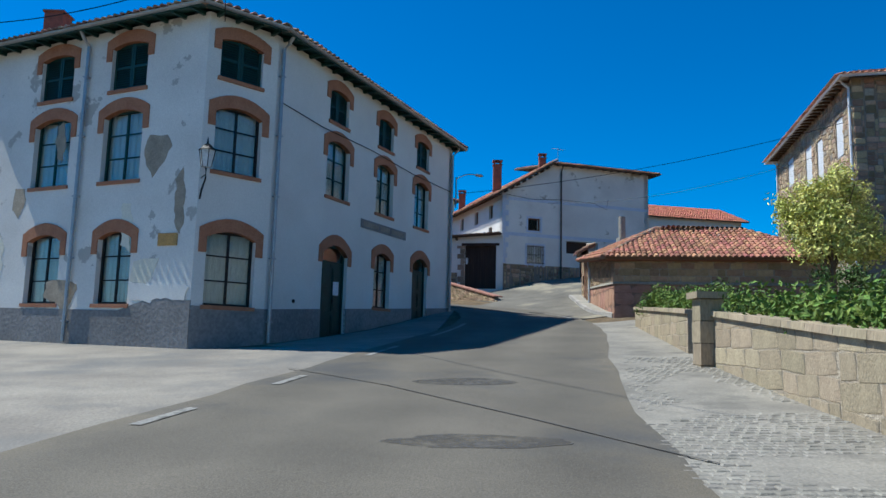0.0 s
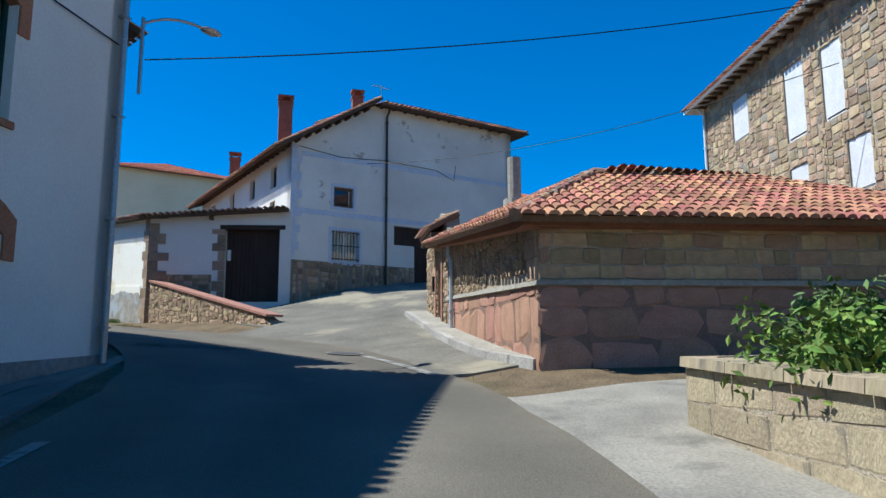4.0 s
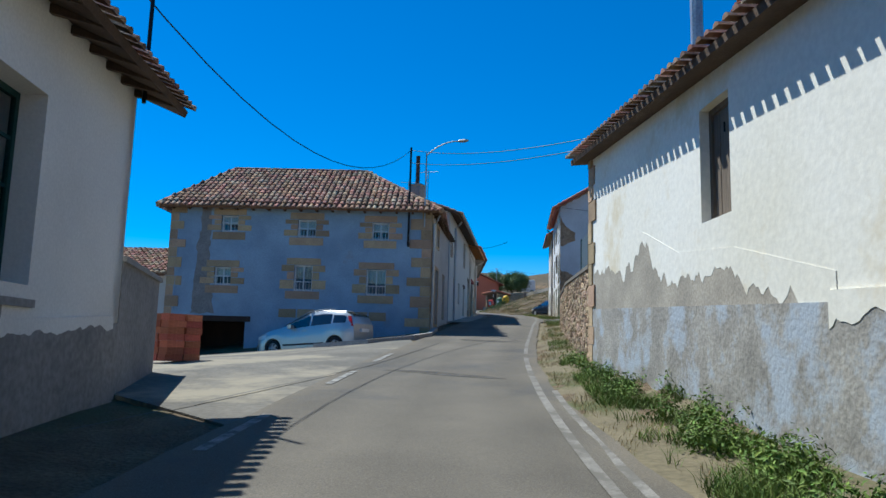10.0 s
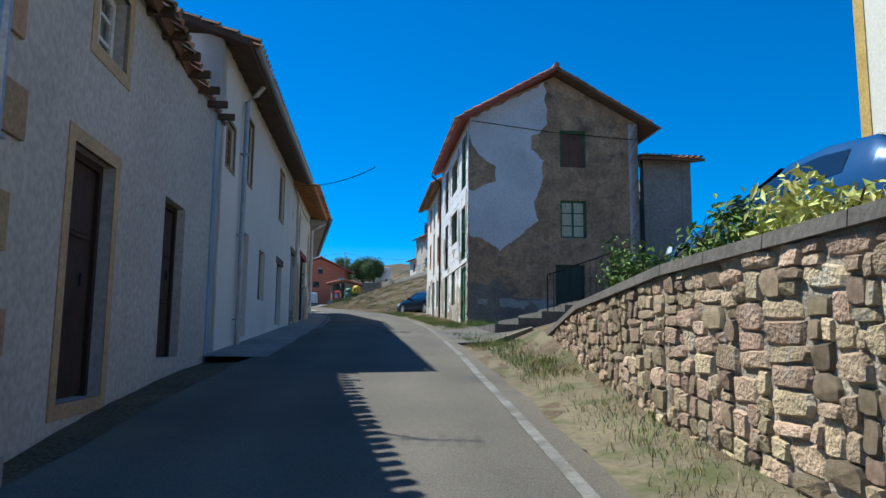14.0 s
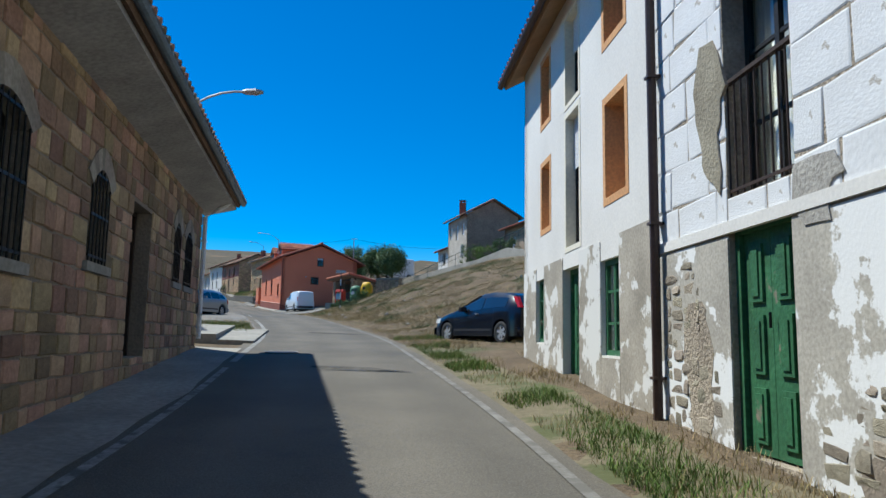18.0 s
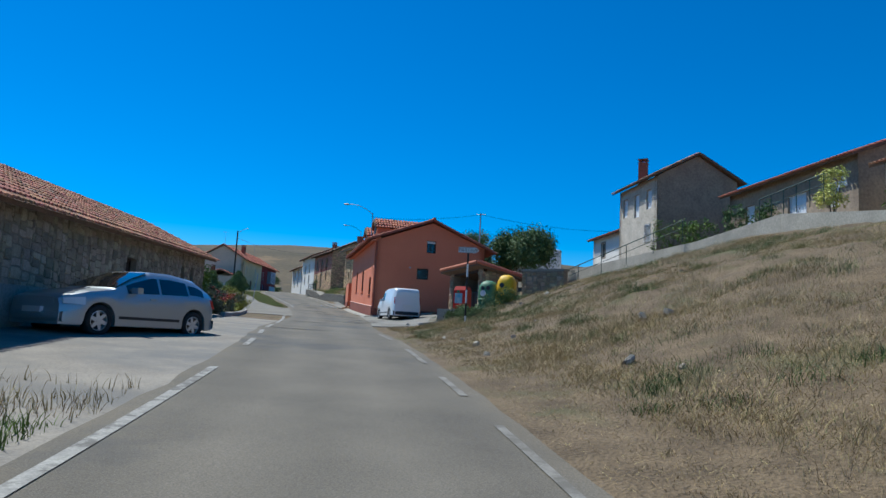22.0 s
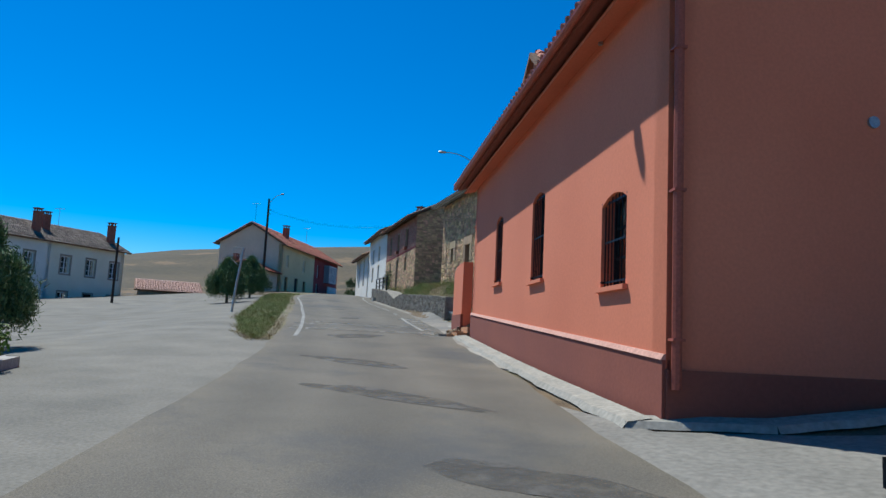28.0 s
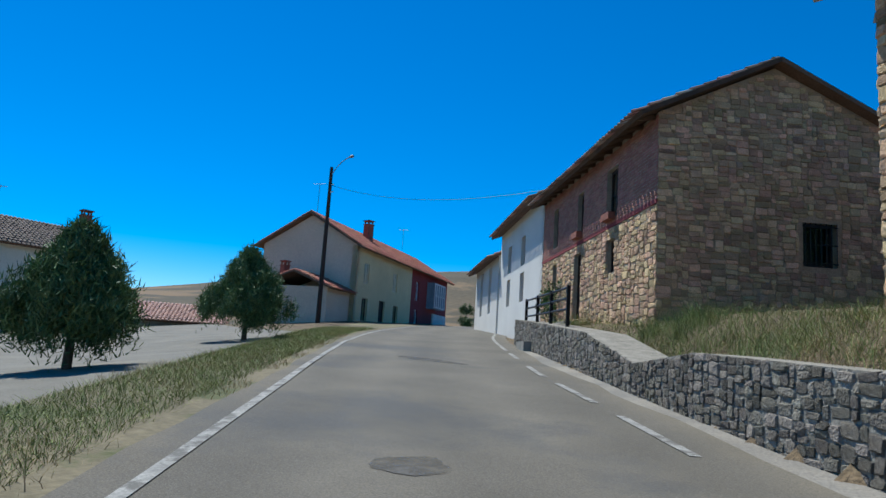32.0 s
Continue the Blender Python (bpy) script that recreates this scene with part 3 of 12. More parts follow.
def ribbon(name, y0, y1, dl, dr, material, label, category, lift=0.03, kind="structure", n=6, thick=0.0, wob=0.0):
    """A sheet laid along the road between two lines; dl and dr: numbers or (y, d) tables."""
    ks = [k for k in range(len(CX)) if y0 <= CY[k] <= y1]
    f = lambda tab, yy: float(np.interp(yy, [p[0] for p in tab], [p[1] for p in tab])) if isinstance(tab, (list, tuple)) else tab
    pts = []
    for k in ks:
        a, b = f(dl, CY[k]), f(dr, CY[k])
        for i in range(n + 1):
            d = a + (b - a) * i / n
            if wob and i in (0, n):
                d += wob * noise.noise((CX[k] * 0.7, CY[k] * 0.7, i))
            pts.append((CX[k] + TY[k] * d, CY[k] - TX[k] * d))
    z = land([p[0] for p in pts], [p[1] for p in pts])
    g = Geo()
    g.v = [(p[0], p[1], zz + lift) for p, zz in zip(pts, z)]
    m = n + 1
    g.f = [(j * m + i, j * m + i + 1, (j + 1) * m + i + 1, (j + 1) * m + i) for j in range(len(ks) - 1) for i in range(n)]
    if thick:
        b = len(g.v)
        g.v += [(x, y, zz - thick) for x, y, zz in g.v[:b]]
        for j in range(len(ks) - 1):
            for i in (0, n):
                g.f.append((j * m + i, (j + 1) * m + i, (j + 1) * m + i + b, j * m + i + b))
        for j in (0, len(ks) - 1):
            for i in range(n):
                g.f.append((j * m + i, j * m + i + 1, j * m + i + 1 + b, j * m + i + b))
    ob = solo(name, g, material, label, category, kind)
    if not thick:
        ob.data.attributes.new("across", 'FLOAT', 'POINT').data.foreach_set("value", [(i % m) / n for i in range(len(ks) * m)])
    return ob


def draped(name, poly, material, label, category, lift=0.04, step=0.7, kind="structure"):
    """A flat sheet over the ground inside a plan polygon (convex)."""
    c = np.mean(poly, axis=0)
    g = Geo()
    n = len(poly)
    rings = 8
    pts = []
    fine = []
    for i in range(n):
        p, q = np.array(poly[i]), np.array(poly[(i + 1) % n])
        m = max(2, int(np.hypot(*(q - p)) / step))
        fine += [p + (q - p) * k / m for k in range(m)]
    m = len(fine)
    for r in range(1, rings + 1):
        pts += [c + (p - c) * r / rings for p in fine]
    pts = [c] + pts
    z = land([p[0] for p in pts], [p[1] for p in pts])
    g.v = [(float(p[0]), float(p[1]), float(zz) + lift) for p, zz in zip(pts, z)]
    g.f = [(0, 1 + i, 1 + (i + 1) % m) for i in range(m)]
    for r in range(rings - 1):
        g.f += [(1 + r * m + i, 1 + (r + 1) * m + i, 1 + (r + 1) * m + (i + 1) % m, 1 + r * m + (i + 1) % m) for i in range(m)]
    b = len(g.v)
    edge = list(range(1 + (rings - 1) * m, 1 + rings * m))
    g.v += [(g.v[i][0], g.v[i][1], g.v[i][2] - 0.3) for i in edge]
    g.f += [(edge[i], b + i, b + (i + 1) % m, edge[(i + 1) % m]) for i in range(m)]
    return solo(name, g, material, label, category, kind)


# ground sheet to the horizon
def _lines(lo, hi, step, far):
    mid = np.arange(lo, hi, step)
    out = np.cumsum(np.geomspace(step * 1.5, far / 4, 22))
    return np.concatenate([lo - out[::-1], mid, hi + out])


_gx, _gy = _lines(-120, 30, 0.5, 2600), _lines(-20, 210, 0.5, 2600)
_X, _Y = np.meshgrid(_gx, _gy)
_Z = land(_X.ravel(), _Y.ravel())
_bump = np.array([0.10 * noise.noise((a * 0.35, b * 0.35, 0.0)) for a, b in zip(_X.ravel(), _Y.ravel())])
_k = len(_gx)
_idx = np.arange(len(_gx) * len(_gy)).reshape(len(_gy), _k)
_me = bpy.data.meshes.new("ground")
_d = np.stack([_X.ravel(), _Y.ravel(), _Z + np.minimum(_bump, 0.0)], 1)
_me.from_pydata(_d.tolist(), [], np.stack([_idx[:-1, :-1].ravel(), _idx[:-1, 1:].ravel(), _idx[1:, 1:].ravel(), _idx[1:, :-1].ravel()], 1).tolist())
_me.materials.append(DRYGROUND)
_me.materials.append(mat("far_fields", (0.108, 0.080, 0.044), (0.058, 0.050, 0.028), 0.96, 0.02, 0.5, 0.3, spots=(0.17, 0.112, 0.058), spot_scale=0.012, spot_lo=0.56, spot_hi=0.60, grain=.6))
_me.polygons.foreach_set("use_smooth", [True] * len(_me.polygons))
_c = _d[_idx[:-1, :-1].ravel()]
_me.polygons.foreach_set("material_index", (np.hypot(_c[:, 0] + 50, _c[:, 1] - 90) > 190).astype(np.int32))
ground = tagged(new("ground", _me), "dry earth with sparse yellow grass around the village", "ground", kind="structure")

# ---------- road and paving ----------
road = ribbon("road", -55, 300, [(-60, -3.6), (14, -3.5), (24, -3.2), (34, -2.3), (60, -2.4), (64, -2.3), (168, -2.15), (174, -2.5), (182, -3.25), (190, -3.5), (300, -3.4)], [(-60, 1.9), (6, 1.85), (14, 1.55), (24, 1.5), (30, 2.0), (44, 2.1), (56, 1.4), (75, 1.3), (100, 1.75), (135, 1.75), (146, 2.1), (158, 2.4), (166, 3.0), (170, 2.9), (174, 2.4), (178, 2.0), (300, 1.9)],
              ASPHALT, "worn grey asphalt village road with faded edge lines", "road", 0.045, n=8, wob=.1)

# ---------- walls, openings, roofs ----------
def frame_of(p0, p1):
    """The frame of an upright wall from p0 to p1: along it, inward (to its left), up."""
    p0, p1 = Vector((p0[0], p0[1])), Vector((p1[0], p1[1]))
    u = (p1 - p0).normalized()
    w = Vector((-u.y, u.x))
    return (lambda s, d, z: (p0.x + u.x * s + w.x * d, p0.y + u.y * s + w.y * d, z)), (p1 - p0).length


def prof(tab):
    if isinstance(tab, (int, float)):
        return lambda s: tab
    return lambda s: float(np.interp(s, [p[0] for p in tab], [p[1] for p in tab]))


def wall(house, name, p0, p1, zb, zt, material, holes=(), thick=0.35, label=""):
    """An upright wall with real openings; zb: its foot; zt: height or (along, height) table. Returns its frame."""
    fr, L = frame_of(p0, p1)
    top = prof(zt)
    cuts = {0.0, round(L, 4)}
    for h in holes:
        cuts |= {round(max(0, h[1]), 4), round(min(L, h[2]), 4)}
    if not isinstance(zt, (int, float)):
        cuts |= {round(p[0], 4) for p in zt if 0 < p[0] < L}
    cuts = sorted(cuts)
    g = Geo()
    for a, b in zip(cuts[:-1], cuts[1:]):
        if b - a < 1e-3:
            continue
        z = zb
        for h in sorted([h for h in holes if h[1] <= a + 1e-3 and h[2] >= b - 1e-3], key=lambda h: h[3]):
            if h[3] > z + 1e-3:
                g.fbox(fr, a, b, 0, thick, z, h[3])
            z = max(z, h[4])
        g.hexa([fr(a, 0, z), fr(b, 0, z), fr(b, thick, z), fr(a, thick, z), fr(a, 0, top(a)), fr(b, 0, top(b)), fr(b, thick, top(b)), fr(a, thick, top(a))])
    part(name, g.weld(), material, house, label)
    for h in holes:
        opening(house, fr, *h)
    return fr


def arch_pts(s0, s1, z, rise, n=9):
    return [(s0 + (s1 - s0) * i / (n - 1), z + rise * (1 - (2 * i / (n - 1) - 1) ** 2)) for i in range(n)]


def frame_geo(fr, s0, s1, z0, z1, d, w=0.07, dep=0.06):
    g = Geo()
    for a, b in ((s0, s0 + w), (s1 - w, s1)):
        g.fbox(fr, a, b, d, d + dep, z0, z1)
    for a, b in ((z0, z0 + w), (z1 - w, z1)):
        g.fbox(fr, s0 + w, s1 - w, d, d + dep, a, b)
    return g.weld()


def glazing_bars(window, fr, s0, s1, z0, z1, d, material, nx=2, ny=3, w=0.07, mw=0.035, dep=0.06):
    for i in range(1, nx):
        c = s0 + (s1 - s0) * i / nx
        ww = w * 0.9 if nx == 2 or (nx == 4 and i == 2) else mw
        part("glazing_bar", Geo().fbox(fr, c - ww / 2, c + ww / 2, d + 0.004, d + dep - 0.004, z0 + w, z1 - w), material, window)
    for i in range(1, ny):
        c = z0 + (z1 - z0) * i / ny
        part("glazing_bar", Geo().fbox(fr, s0 + w, s1 - w, d + 0.012, d + dep - 0.012, c - mw / 2, c + mw / 2), material, window)


def opening(house, fr, kind, s0, s1, z0, z1, o=None):
    o = o or {}
    d = o.get("deep", 0.14)
    fm = o.get("frame", WHITEPAINT)
    if kind == "win":
        w = part("window", frame_geo(fr, s0, s1, z0, z1, d, o.get("w", 0.07)), fm, house)
        glazing_bars(w, fr, s0, s1, z0, z1, d, fm, o.get("nx", 2), o.get("ny", 3), o.get("w", 0.07))
        p = part("pane", Geo().fbox(fr, s0 + 0.05, s1 - 0.05, d + 0.026, d + 0.034, z0 + 0.05, z1 - 0.05), GLASS, w)
        p.visible_shadow = False
        if o.get("curtain", True):
            g = Geo()
            n = 14
            pts = [(s0 + 0.03 + (s1 - s0 - 0.06) * i / n, d + 0.10 + 0.02 * (i % 2)) for i in range(n + 1)]
            top = z1 - 0.03
            bot = z0 + 0.03 + o.get("half", 0.0) * (z1 - z0)
            for (a, da), (b, db) in zip(pts[:-1], pts[1:]):
                g.add([fr(a, da, bot), fr(b, db, bot), fr(b, db, top), fr(a, da, top)], [(0, 1, 2, 3)])
            part("curtain", g, CURTAIN, w)
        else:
            # added black sheet: the room's darkness behind the glass is its colour
            part("blind_backing", Geo().fbox(fr, s0 + 0.02, s1 - 0.02, d + 0.30, d + 0.32, z0 + 0.02, z1 - 0.02), BLACKPAINT_ROOMDARK, w)
        if o.get("roll"):
            g = Geo()
            zz, k = z1 - o["roll"] * (z1 - z0), 0
            while zz < z1 - 0.02:
                g.fbox(fr, s0 + 0.04, s1 - 0.04, d - 0.03, d - 0.012, zz, min(zz + 0.045, z1))
                zz += 0.05
            part("roller_blind", g, WHITEPAINT, w)
    elif kind == "shut":
        mid = (s0 + s1) / 2
        for a, b in ((s0, mid - 0.004), (mid + 0.004, s1)):
            g = Geo()
            for q in ((a, a + 0.07), (b - 0.07, b)):
                g.fbox(fr, q[0], q[1], d, d + 0.045, z0, z1)
            for q in ((z0, z0 + 0.08), (z1 - 0.08, z1), ((z0 + z1) / 2 - 0.035, (z0 + z1) / 2 + 0.035)):
                g.fbox(fr, a + 0.07, b - 0.07, d + 0.003, d + 0.042, q[0], q[1])
            zz = z0 + 0.085
            while zz < z1 - 0.10:
                g.hexa([fr(a + 0.07, d + 0.008, zz), fr(b - 0.07, d + 0.008, zz), fr(b - 0.07, d + 0.016, zz), fr(a + 0.07, d + 0.016, zz),
                        fr(a + 0.07, d + 0.030, zz + 0.05), fr(b - 0.07, d + 0.030, zz + 0.05), fr(b - 0.07, d + 0.038, zz + 0.05), fr(a + 0.07, d + 0.038, zz + 0.05)])
                zz += 0.062
            part("shutter", g, fm, house)
        part("shutter_backing", Geo().fbox(fr, s0, s1, d + 0.06, d + 0.08, z0, z1), BLACKPAINT_ROOMDARK, house)
    elif kind in ("door", "planks"):
        dm = o.get("leaf", DARKWOOD)
        leaves = o.get("leaves", 2 if s1 - s0 > 1.05 else 1)
        fw = 0.07
        g = Geo()
        for a, b in ((s0, s0 + fw), (s1 - fw, s1)):
            g.fbox(fr, a, b, d - 0.03, d + 0.06, z0, z1)
        g.fbox(fr, s0 + fw, s1 - fw, d - 0.03, d + 0.06, z1 - fw, z1)
        door = part("door", g, fm if "frame" in o else dm, house)
        ztop = z1 - fw
        if o.get("light"):
            ztop = z1 - fw - o["light"]
            part("fanlight", Geo().fbox(fr, s0 + fw, s1 - fw, d + 0.02, d + 0.03, ztop + 0.03, z1 - fw), GLASS, door).visible_shadow = False
            part("transom", Geo().fbox(fr, s0 + fw, s1 - fw, d - 0.01, d + 0.05, ztop, ztop + 0.05), fm if "frame" in o else dm, door)
        a0, a1 = s0 + fw, s1 - fw
        for i in range(leaves):
            a, b = a0 + (a1 - a0) * i / leaves + 0.003, a0 + (a1 - a0) * (i + 1) / leaves - 0.003
            g = Geo()
            if kind == "planks":
                n = max(2, int((b - a) / 0.14))
                for k in range(n):
                    g.fbox(fr, a + (b - a) * k / n + 0.003, a + (b - a) * (k + 1) / n - 0.003, d + 0.0 + 0.006 * (k % 2), d + 0.04, z0 + 0.02, ztop)
                g.fbox(fr, a, b, d + 0.04, d + 0.06, z0 + 0.02, ztop)
            else:
                g.fbox(fr, a, b, d + 0.012, d + 0.05, z0 + 0.02, ztop)
                h = ztop - z0
                for q0, q1 in ((0.06, 0.30), (0.36, 0.62), (0.68, 0.94)):
                    g.fbox(fr, a + 0.10, b - 0.10, d - 0.010, d + 0.012, z0 + h * q0, z0 + h * q1)
                    g.fbox(fr, a + 0.145, b - 0.145, d - 0.022, d - 0.010, z0 + h * q0 + 0.045, z0 + h * q1 - 0.045)
            part("door_leaf", g, dm, door)
        part("handle", Geo().tube([fr((a0 + a1) / 2 + 0.07, d - 0.05, z0 + 1.0), fr((a0 + a1) / 2 + 0.07, d - 0.05, z0 + 1.12)], 0.012, 6), IRON, door)
        if o.get("note"):
            part("notice", Geo().fbox(fr, a0 + 0.60 * (a1 - a0), a0 + 0.85 * (a1 - a0), d - 0.03, d - 0.024, z0 + 1.25, z0 + 1.65), WHITEPAINT, door, "white paper notice")
    elif kind == "void":
        part("dark_interior", Geo().fbox(fr, s0 - 0.3, s1 + 0.3, 2.2, 2.3, z0 - 0.2, z1 + 0.2), DARKWOOD, house)
    # surrounds
    sm = o.get("sur")
    if sm == "arch":
        m = o.get("surmat", BRICKARCH)
        rise, b = o.get("rise", 0.16), 0.20
        inner = arch_pts(s0 - 0.01, s1 + 0.01, z1 - rise, rise)
        outer = arch_pts(s0 - b, s1 + b, z1 - rise + 0.22, rise + 0.10)
        ear = min(0.55, 0.35 * (z1 - z0))
        g = Geo()
        for (i0, i1), (o0, o1) in zip(zip(inner[:-1], inner[1:]), zip(outer[:-1], outer[1:])):
            g.fprism(fr, [i0, i1, o1, o0], -0.03, 0.10)
        g.fprism(fr, [(s0 - b, z1 - ear), (s0 - 0.01, z1 - ear), (s0 - 0.01, z1 - rise), (s0 - b, z1 - rise + 0.22)], -0.03, 0.02)
        g.fprism(fr, [(s1 + 0.01, z1 - ear), (s1 + b, z1 - ear), (s1 + b, z1 - rise + 0.22), (s1 + 0.01, z1 - rise)], -0.03, 0.02)
        for (i0, i1) in zip(inner[:-1], inner[1:]):
            g.fprism(fr, [i0, i1, (i1[0], z1 + 0.005), (i0[0], z1 + 0.005)], 0.0, 0.13)
        part("arch_surround", g.weld(), m, house)
        if o.get("sill", True):
            part("sill", Geo().fbox(fr, s0 - 0.06, s1 + 0.06, -0.04, d, z0 - 0.09, z0 + 0.004), m, house)
    elif sm == "head":
        rise = o.get("rise", 0.12)
        g = Geo()
        inner = arch_pts(s0, s1, z1 - rise, rise)
        for (i0, i1) in zip(inner[:-1], inner[1:]):
            g.fprism(fr, [i0, i1, (i1[0], z1 + 0.005), (i0[0], z1 + 0.005)], 0.0, 0.13)
        part("arched_head", g.weld(), o["surmat"], house)
    elif sm == "band":
        b, m = o.get("band", 0.13), o.get("surmat", SANDSTONE)
        g = Geo()
        for q in ((s0 - b, s0, z0 - b, z1 + b), (s1, s1 + b, z0 - b, z1 + b), (s0, s1, z1, z1 + b), (s0, s1, z0 - b, z0)):
            g.fbox(fr, q[0], q[1], -0.012, 0.03, q[2], q[3])
        part("window_surround", g, m, house)
    elif sm == "reveal":
        m = o.get("surmat", ORANGEREV)
        b = o.get("band", 0.09)
        g = Geo()
        for q in ((s0 - b, s0 + 0.012, z0 - b, z1 + b), (s1 - 0.012, s1 + b, z0 - b, z1 + b), (s0 + 0.012, s1 - 0.012, z1 - 0.012, z1 + b), (s0 + 0.012, s1 - 0.012, z0 - b, z0 + 0.012)):
            g.fbox(fr, q[0], q[1], -0.008, d - 0.002, q[2], q[3])
        part("window_surround", g, m, house)
    elif sm == "blocks":
        m = o.get("surmat", SANDSTONE)
        h = (z1 - z0)
        for a, b, c, e in ((s0 - 0.30, s1 + 0.30, z1, z1 + 0.26), (s0 - 0.30, s1 + 0.30, z0 - 0.30, z0),
                           (s0 - 0.52, s0, z0 + 0.08 * h, z0 + 0.42 * h), (s1, s1 + 0.52, z0 + 0.08 * h, z0 + 0.42 * h),
                           (s0 - 0.26, s0, z0 + 0.44 * h, z0 + 0.72 * h), (s1, s1 + 0.26, z0 + 0.44 * h, z0 + 0.72 * h),
                           (s0 - 0.48, s0, z0 + 0.74 * h, z1 - 0.01), (s1, s1 + 0.48, z0 + 0.74 * h, z1 - 0.01)):
            part("stone_block", Geo().fbox(fr, a, b, -0.02, 0.10, c + 0.006, e - 0.006), m, house)
    elif sm == "lintel":
        m = o.get("surmat", OLDWOOD)
        part("lintel", Geo().fbox(fr, s0 - 0.2, s1 + 0.2, -0.02, 0.3, z1 - 0.004, z1 + o.get("lh", 0.2)), m, house)
    if o.get("sillonly"):
        part("sill", Geo().fbox(fr, s0 - 0.08, s1 + 0.08, -0.07, d, z0 - 0.06, z0 + 0.003), o["sillonly"], house)
    if o.get("bars"):
        g = Geo()
        n = max(4, int((s1 - s0) / 0.12))
        dd = o.get("bard", -0.05)
        for k in range(n + 1):
            c = s0 + 0.02 + (s1 - s0 - 0.04) * k / n
            g.tube([fr(c, dd, z0 + 0.01), fr(c, dd, z1 - 0.01)], 0.010, 5)
        for zz in (z0 + 0.08, (z0 + z1) / 2, z1 - 0.08):
            g.fbox(fr, s0, s1, dd - 0.005, dd + 0.005, zz - 0.014, zz + 0.014)
        for c in (s0, s1):
            for zz in (z0 + 0.08, z1 - 0.08):
                g.fbox(fr, c - 0.012, c + 0.012, min(dd, 0.0), max(dd, 0.0) + 0.04, zz - 0.012, zz + 0.012)
        part("window_grille", g, o.get("barmat", IRON), house)
    if o.get("rail"):
        g = Geo()
        zt = z0 + o["rail"]
        n = max(5, int((s1 - s0) / 0.11))
        for k in range(n + 1):
            c = s0 + (s1 - s0) * k / n
            g.tube([fr(c, 0.03, z0 + 0.02), fr(c, 0.03, zt)], 0.010, 5)
        g.fbox(fr, s0 - 0.02, s1 + 0.02, 0.005, 0.055, zt, zt + 0.035)
        g.fbox(fr, s0, s1, 0.02, 0.04, z0 + 0.05, z0 + 0.075)
        part("balcony_rail", g, o.get("railmat", IRON), house)


def band(house, name, fr, s0, s1, zb, tab, material, d=-0.02, label=""):
    """A dado or plinth laid on a wall, with a straight or sloped top."""
    g = Geo()
    top = prof(tab)
    pts = [s0] + ([p[0] for p in tab if s0 < p[0] < s1] if not isinstance(tab, (int, float)) else []) + [s1]
    for a, b in zip(pts[:-1], pts[1:]):
        g.hexa([fr(a, d, zb), fr(b, d, zb), fr(b, 0.05, zb), fr(a, 0.05, zb), fr(a, d, top(a)), fr(b, d, top(b)), fr(b, 0.05, top(b)), fr(a, 0.05, top(a))])
    return part(name, g.weld(), material, house, label)


def ragged(house, name, fr, pts, material, d=-0.006, seed=1, amp=0.06, label=""):
    """A patch with an uneven outline, laid on a wall; pts: corners as (along, height)."""
    out = []
    n = len(pts)
    for i in range(n):
        (a, b), (c, e) = pts[i], pts[(i + 1) % n]
        m = max(1, int(math.hypot(c - a, e - b) / 0.12))
        for k in range(m):
            s, z = a + (c - a) * k / m, b + (e - b) * k / m
            out.append((s + amp * noise.noise((s * 4, z * 4, seed)), z + amp * noise.noise((s * 4, z * 4, seed + 9.5))))
    g = Geo()
    bm = bmesh.new()
    vs = [bm.verts.new((s, z, 0)) for s, z in out]
    try:
        bm.faces.new(vs)
        bmesh.ops.triangulate(bm, faces=bm.faces[:])
        bm.verts.index_update()
        g.add([fr(v.co.x, d, v.co.y) for v in bm.verts], [[v.index for v in f.verts] for f in bm.faces])
        nn = len(out)
        b0 = len(g.v)
        g.add([fr(s, d, z) for s, z in out] + [fr(s, 0.01, z) for s, z in out], [(i, (i + 1) % nn, (i + 1) % nn + nn, i + nn) for i in range(nn)])
    finally:
        bm.free()
    return part(name, g, material, house, label)


def flaky_edge(house, fr, s0, s1, tab, material, d=-0.026, seed=1, depth=0.3):
    """A ragged lower edge of limewash that hangs over a dado in uneven tongues."""
    top = prof(tab)
    g = Geo()
    n = int((s1 - s0) / 0.05)
    for i in range(n + 1):
        s = s0 + (s1 - s0) * i / n
        v = 0.5 + 0.7 * noise.noise((s * 1.1, seed, 0.0)) + 0.5 * noise.noise((s * 4.3, seed, 4.0)) + 0.22 * noise.noise((s * 11.7, seed, 8.0))
        low = depth * max(0.03, v)
        z = top(s)
        g.v += [fr(s, d, z + 0.10), fr(s, d, z - low), fr(s, 0.0, z - low), fr(s, 0.0, z + 0.10)]
    g.f = [(4 * i + a, 4 * i + b, 4 * i + 4 + b, 4 * i + 4 + a) for i in range(n) for a, b in ((0, 1), (1, 2), (3, 0))]
    return part("flaked_plaster", g, material, house)


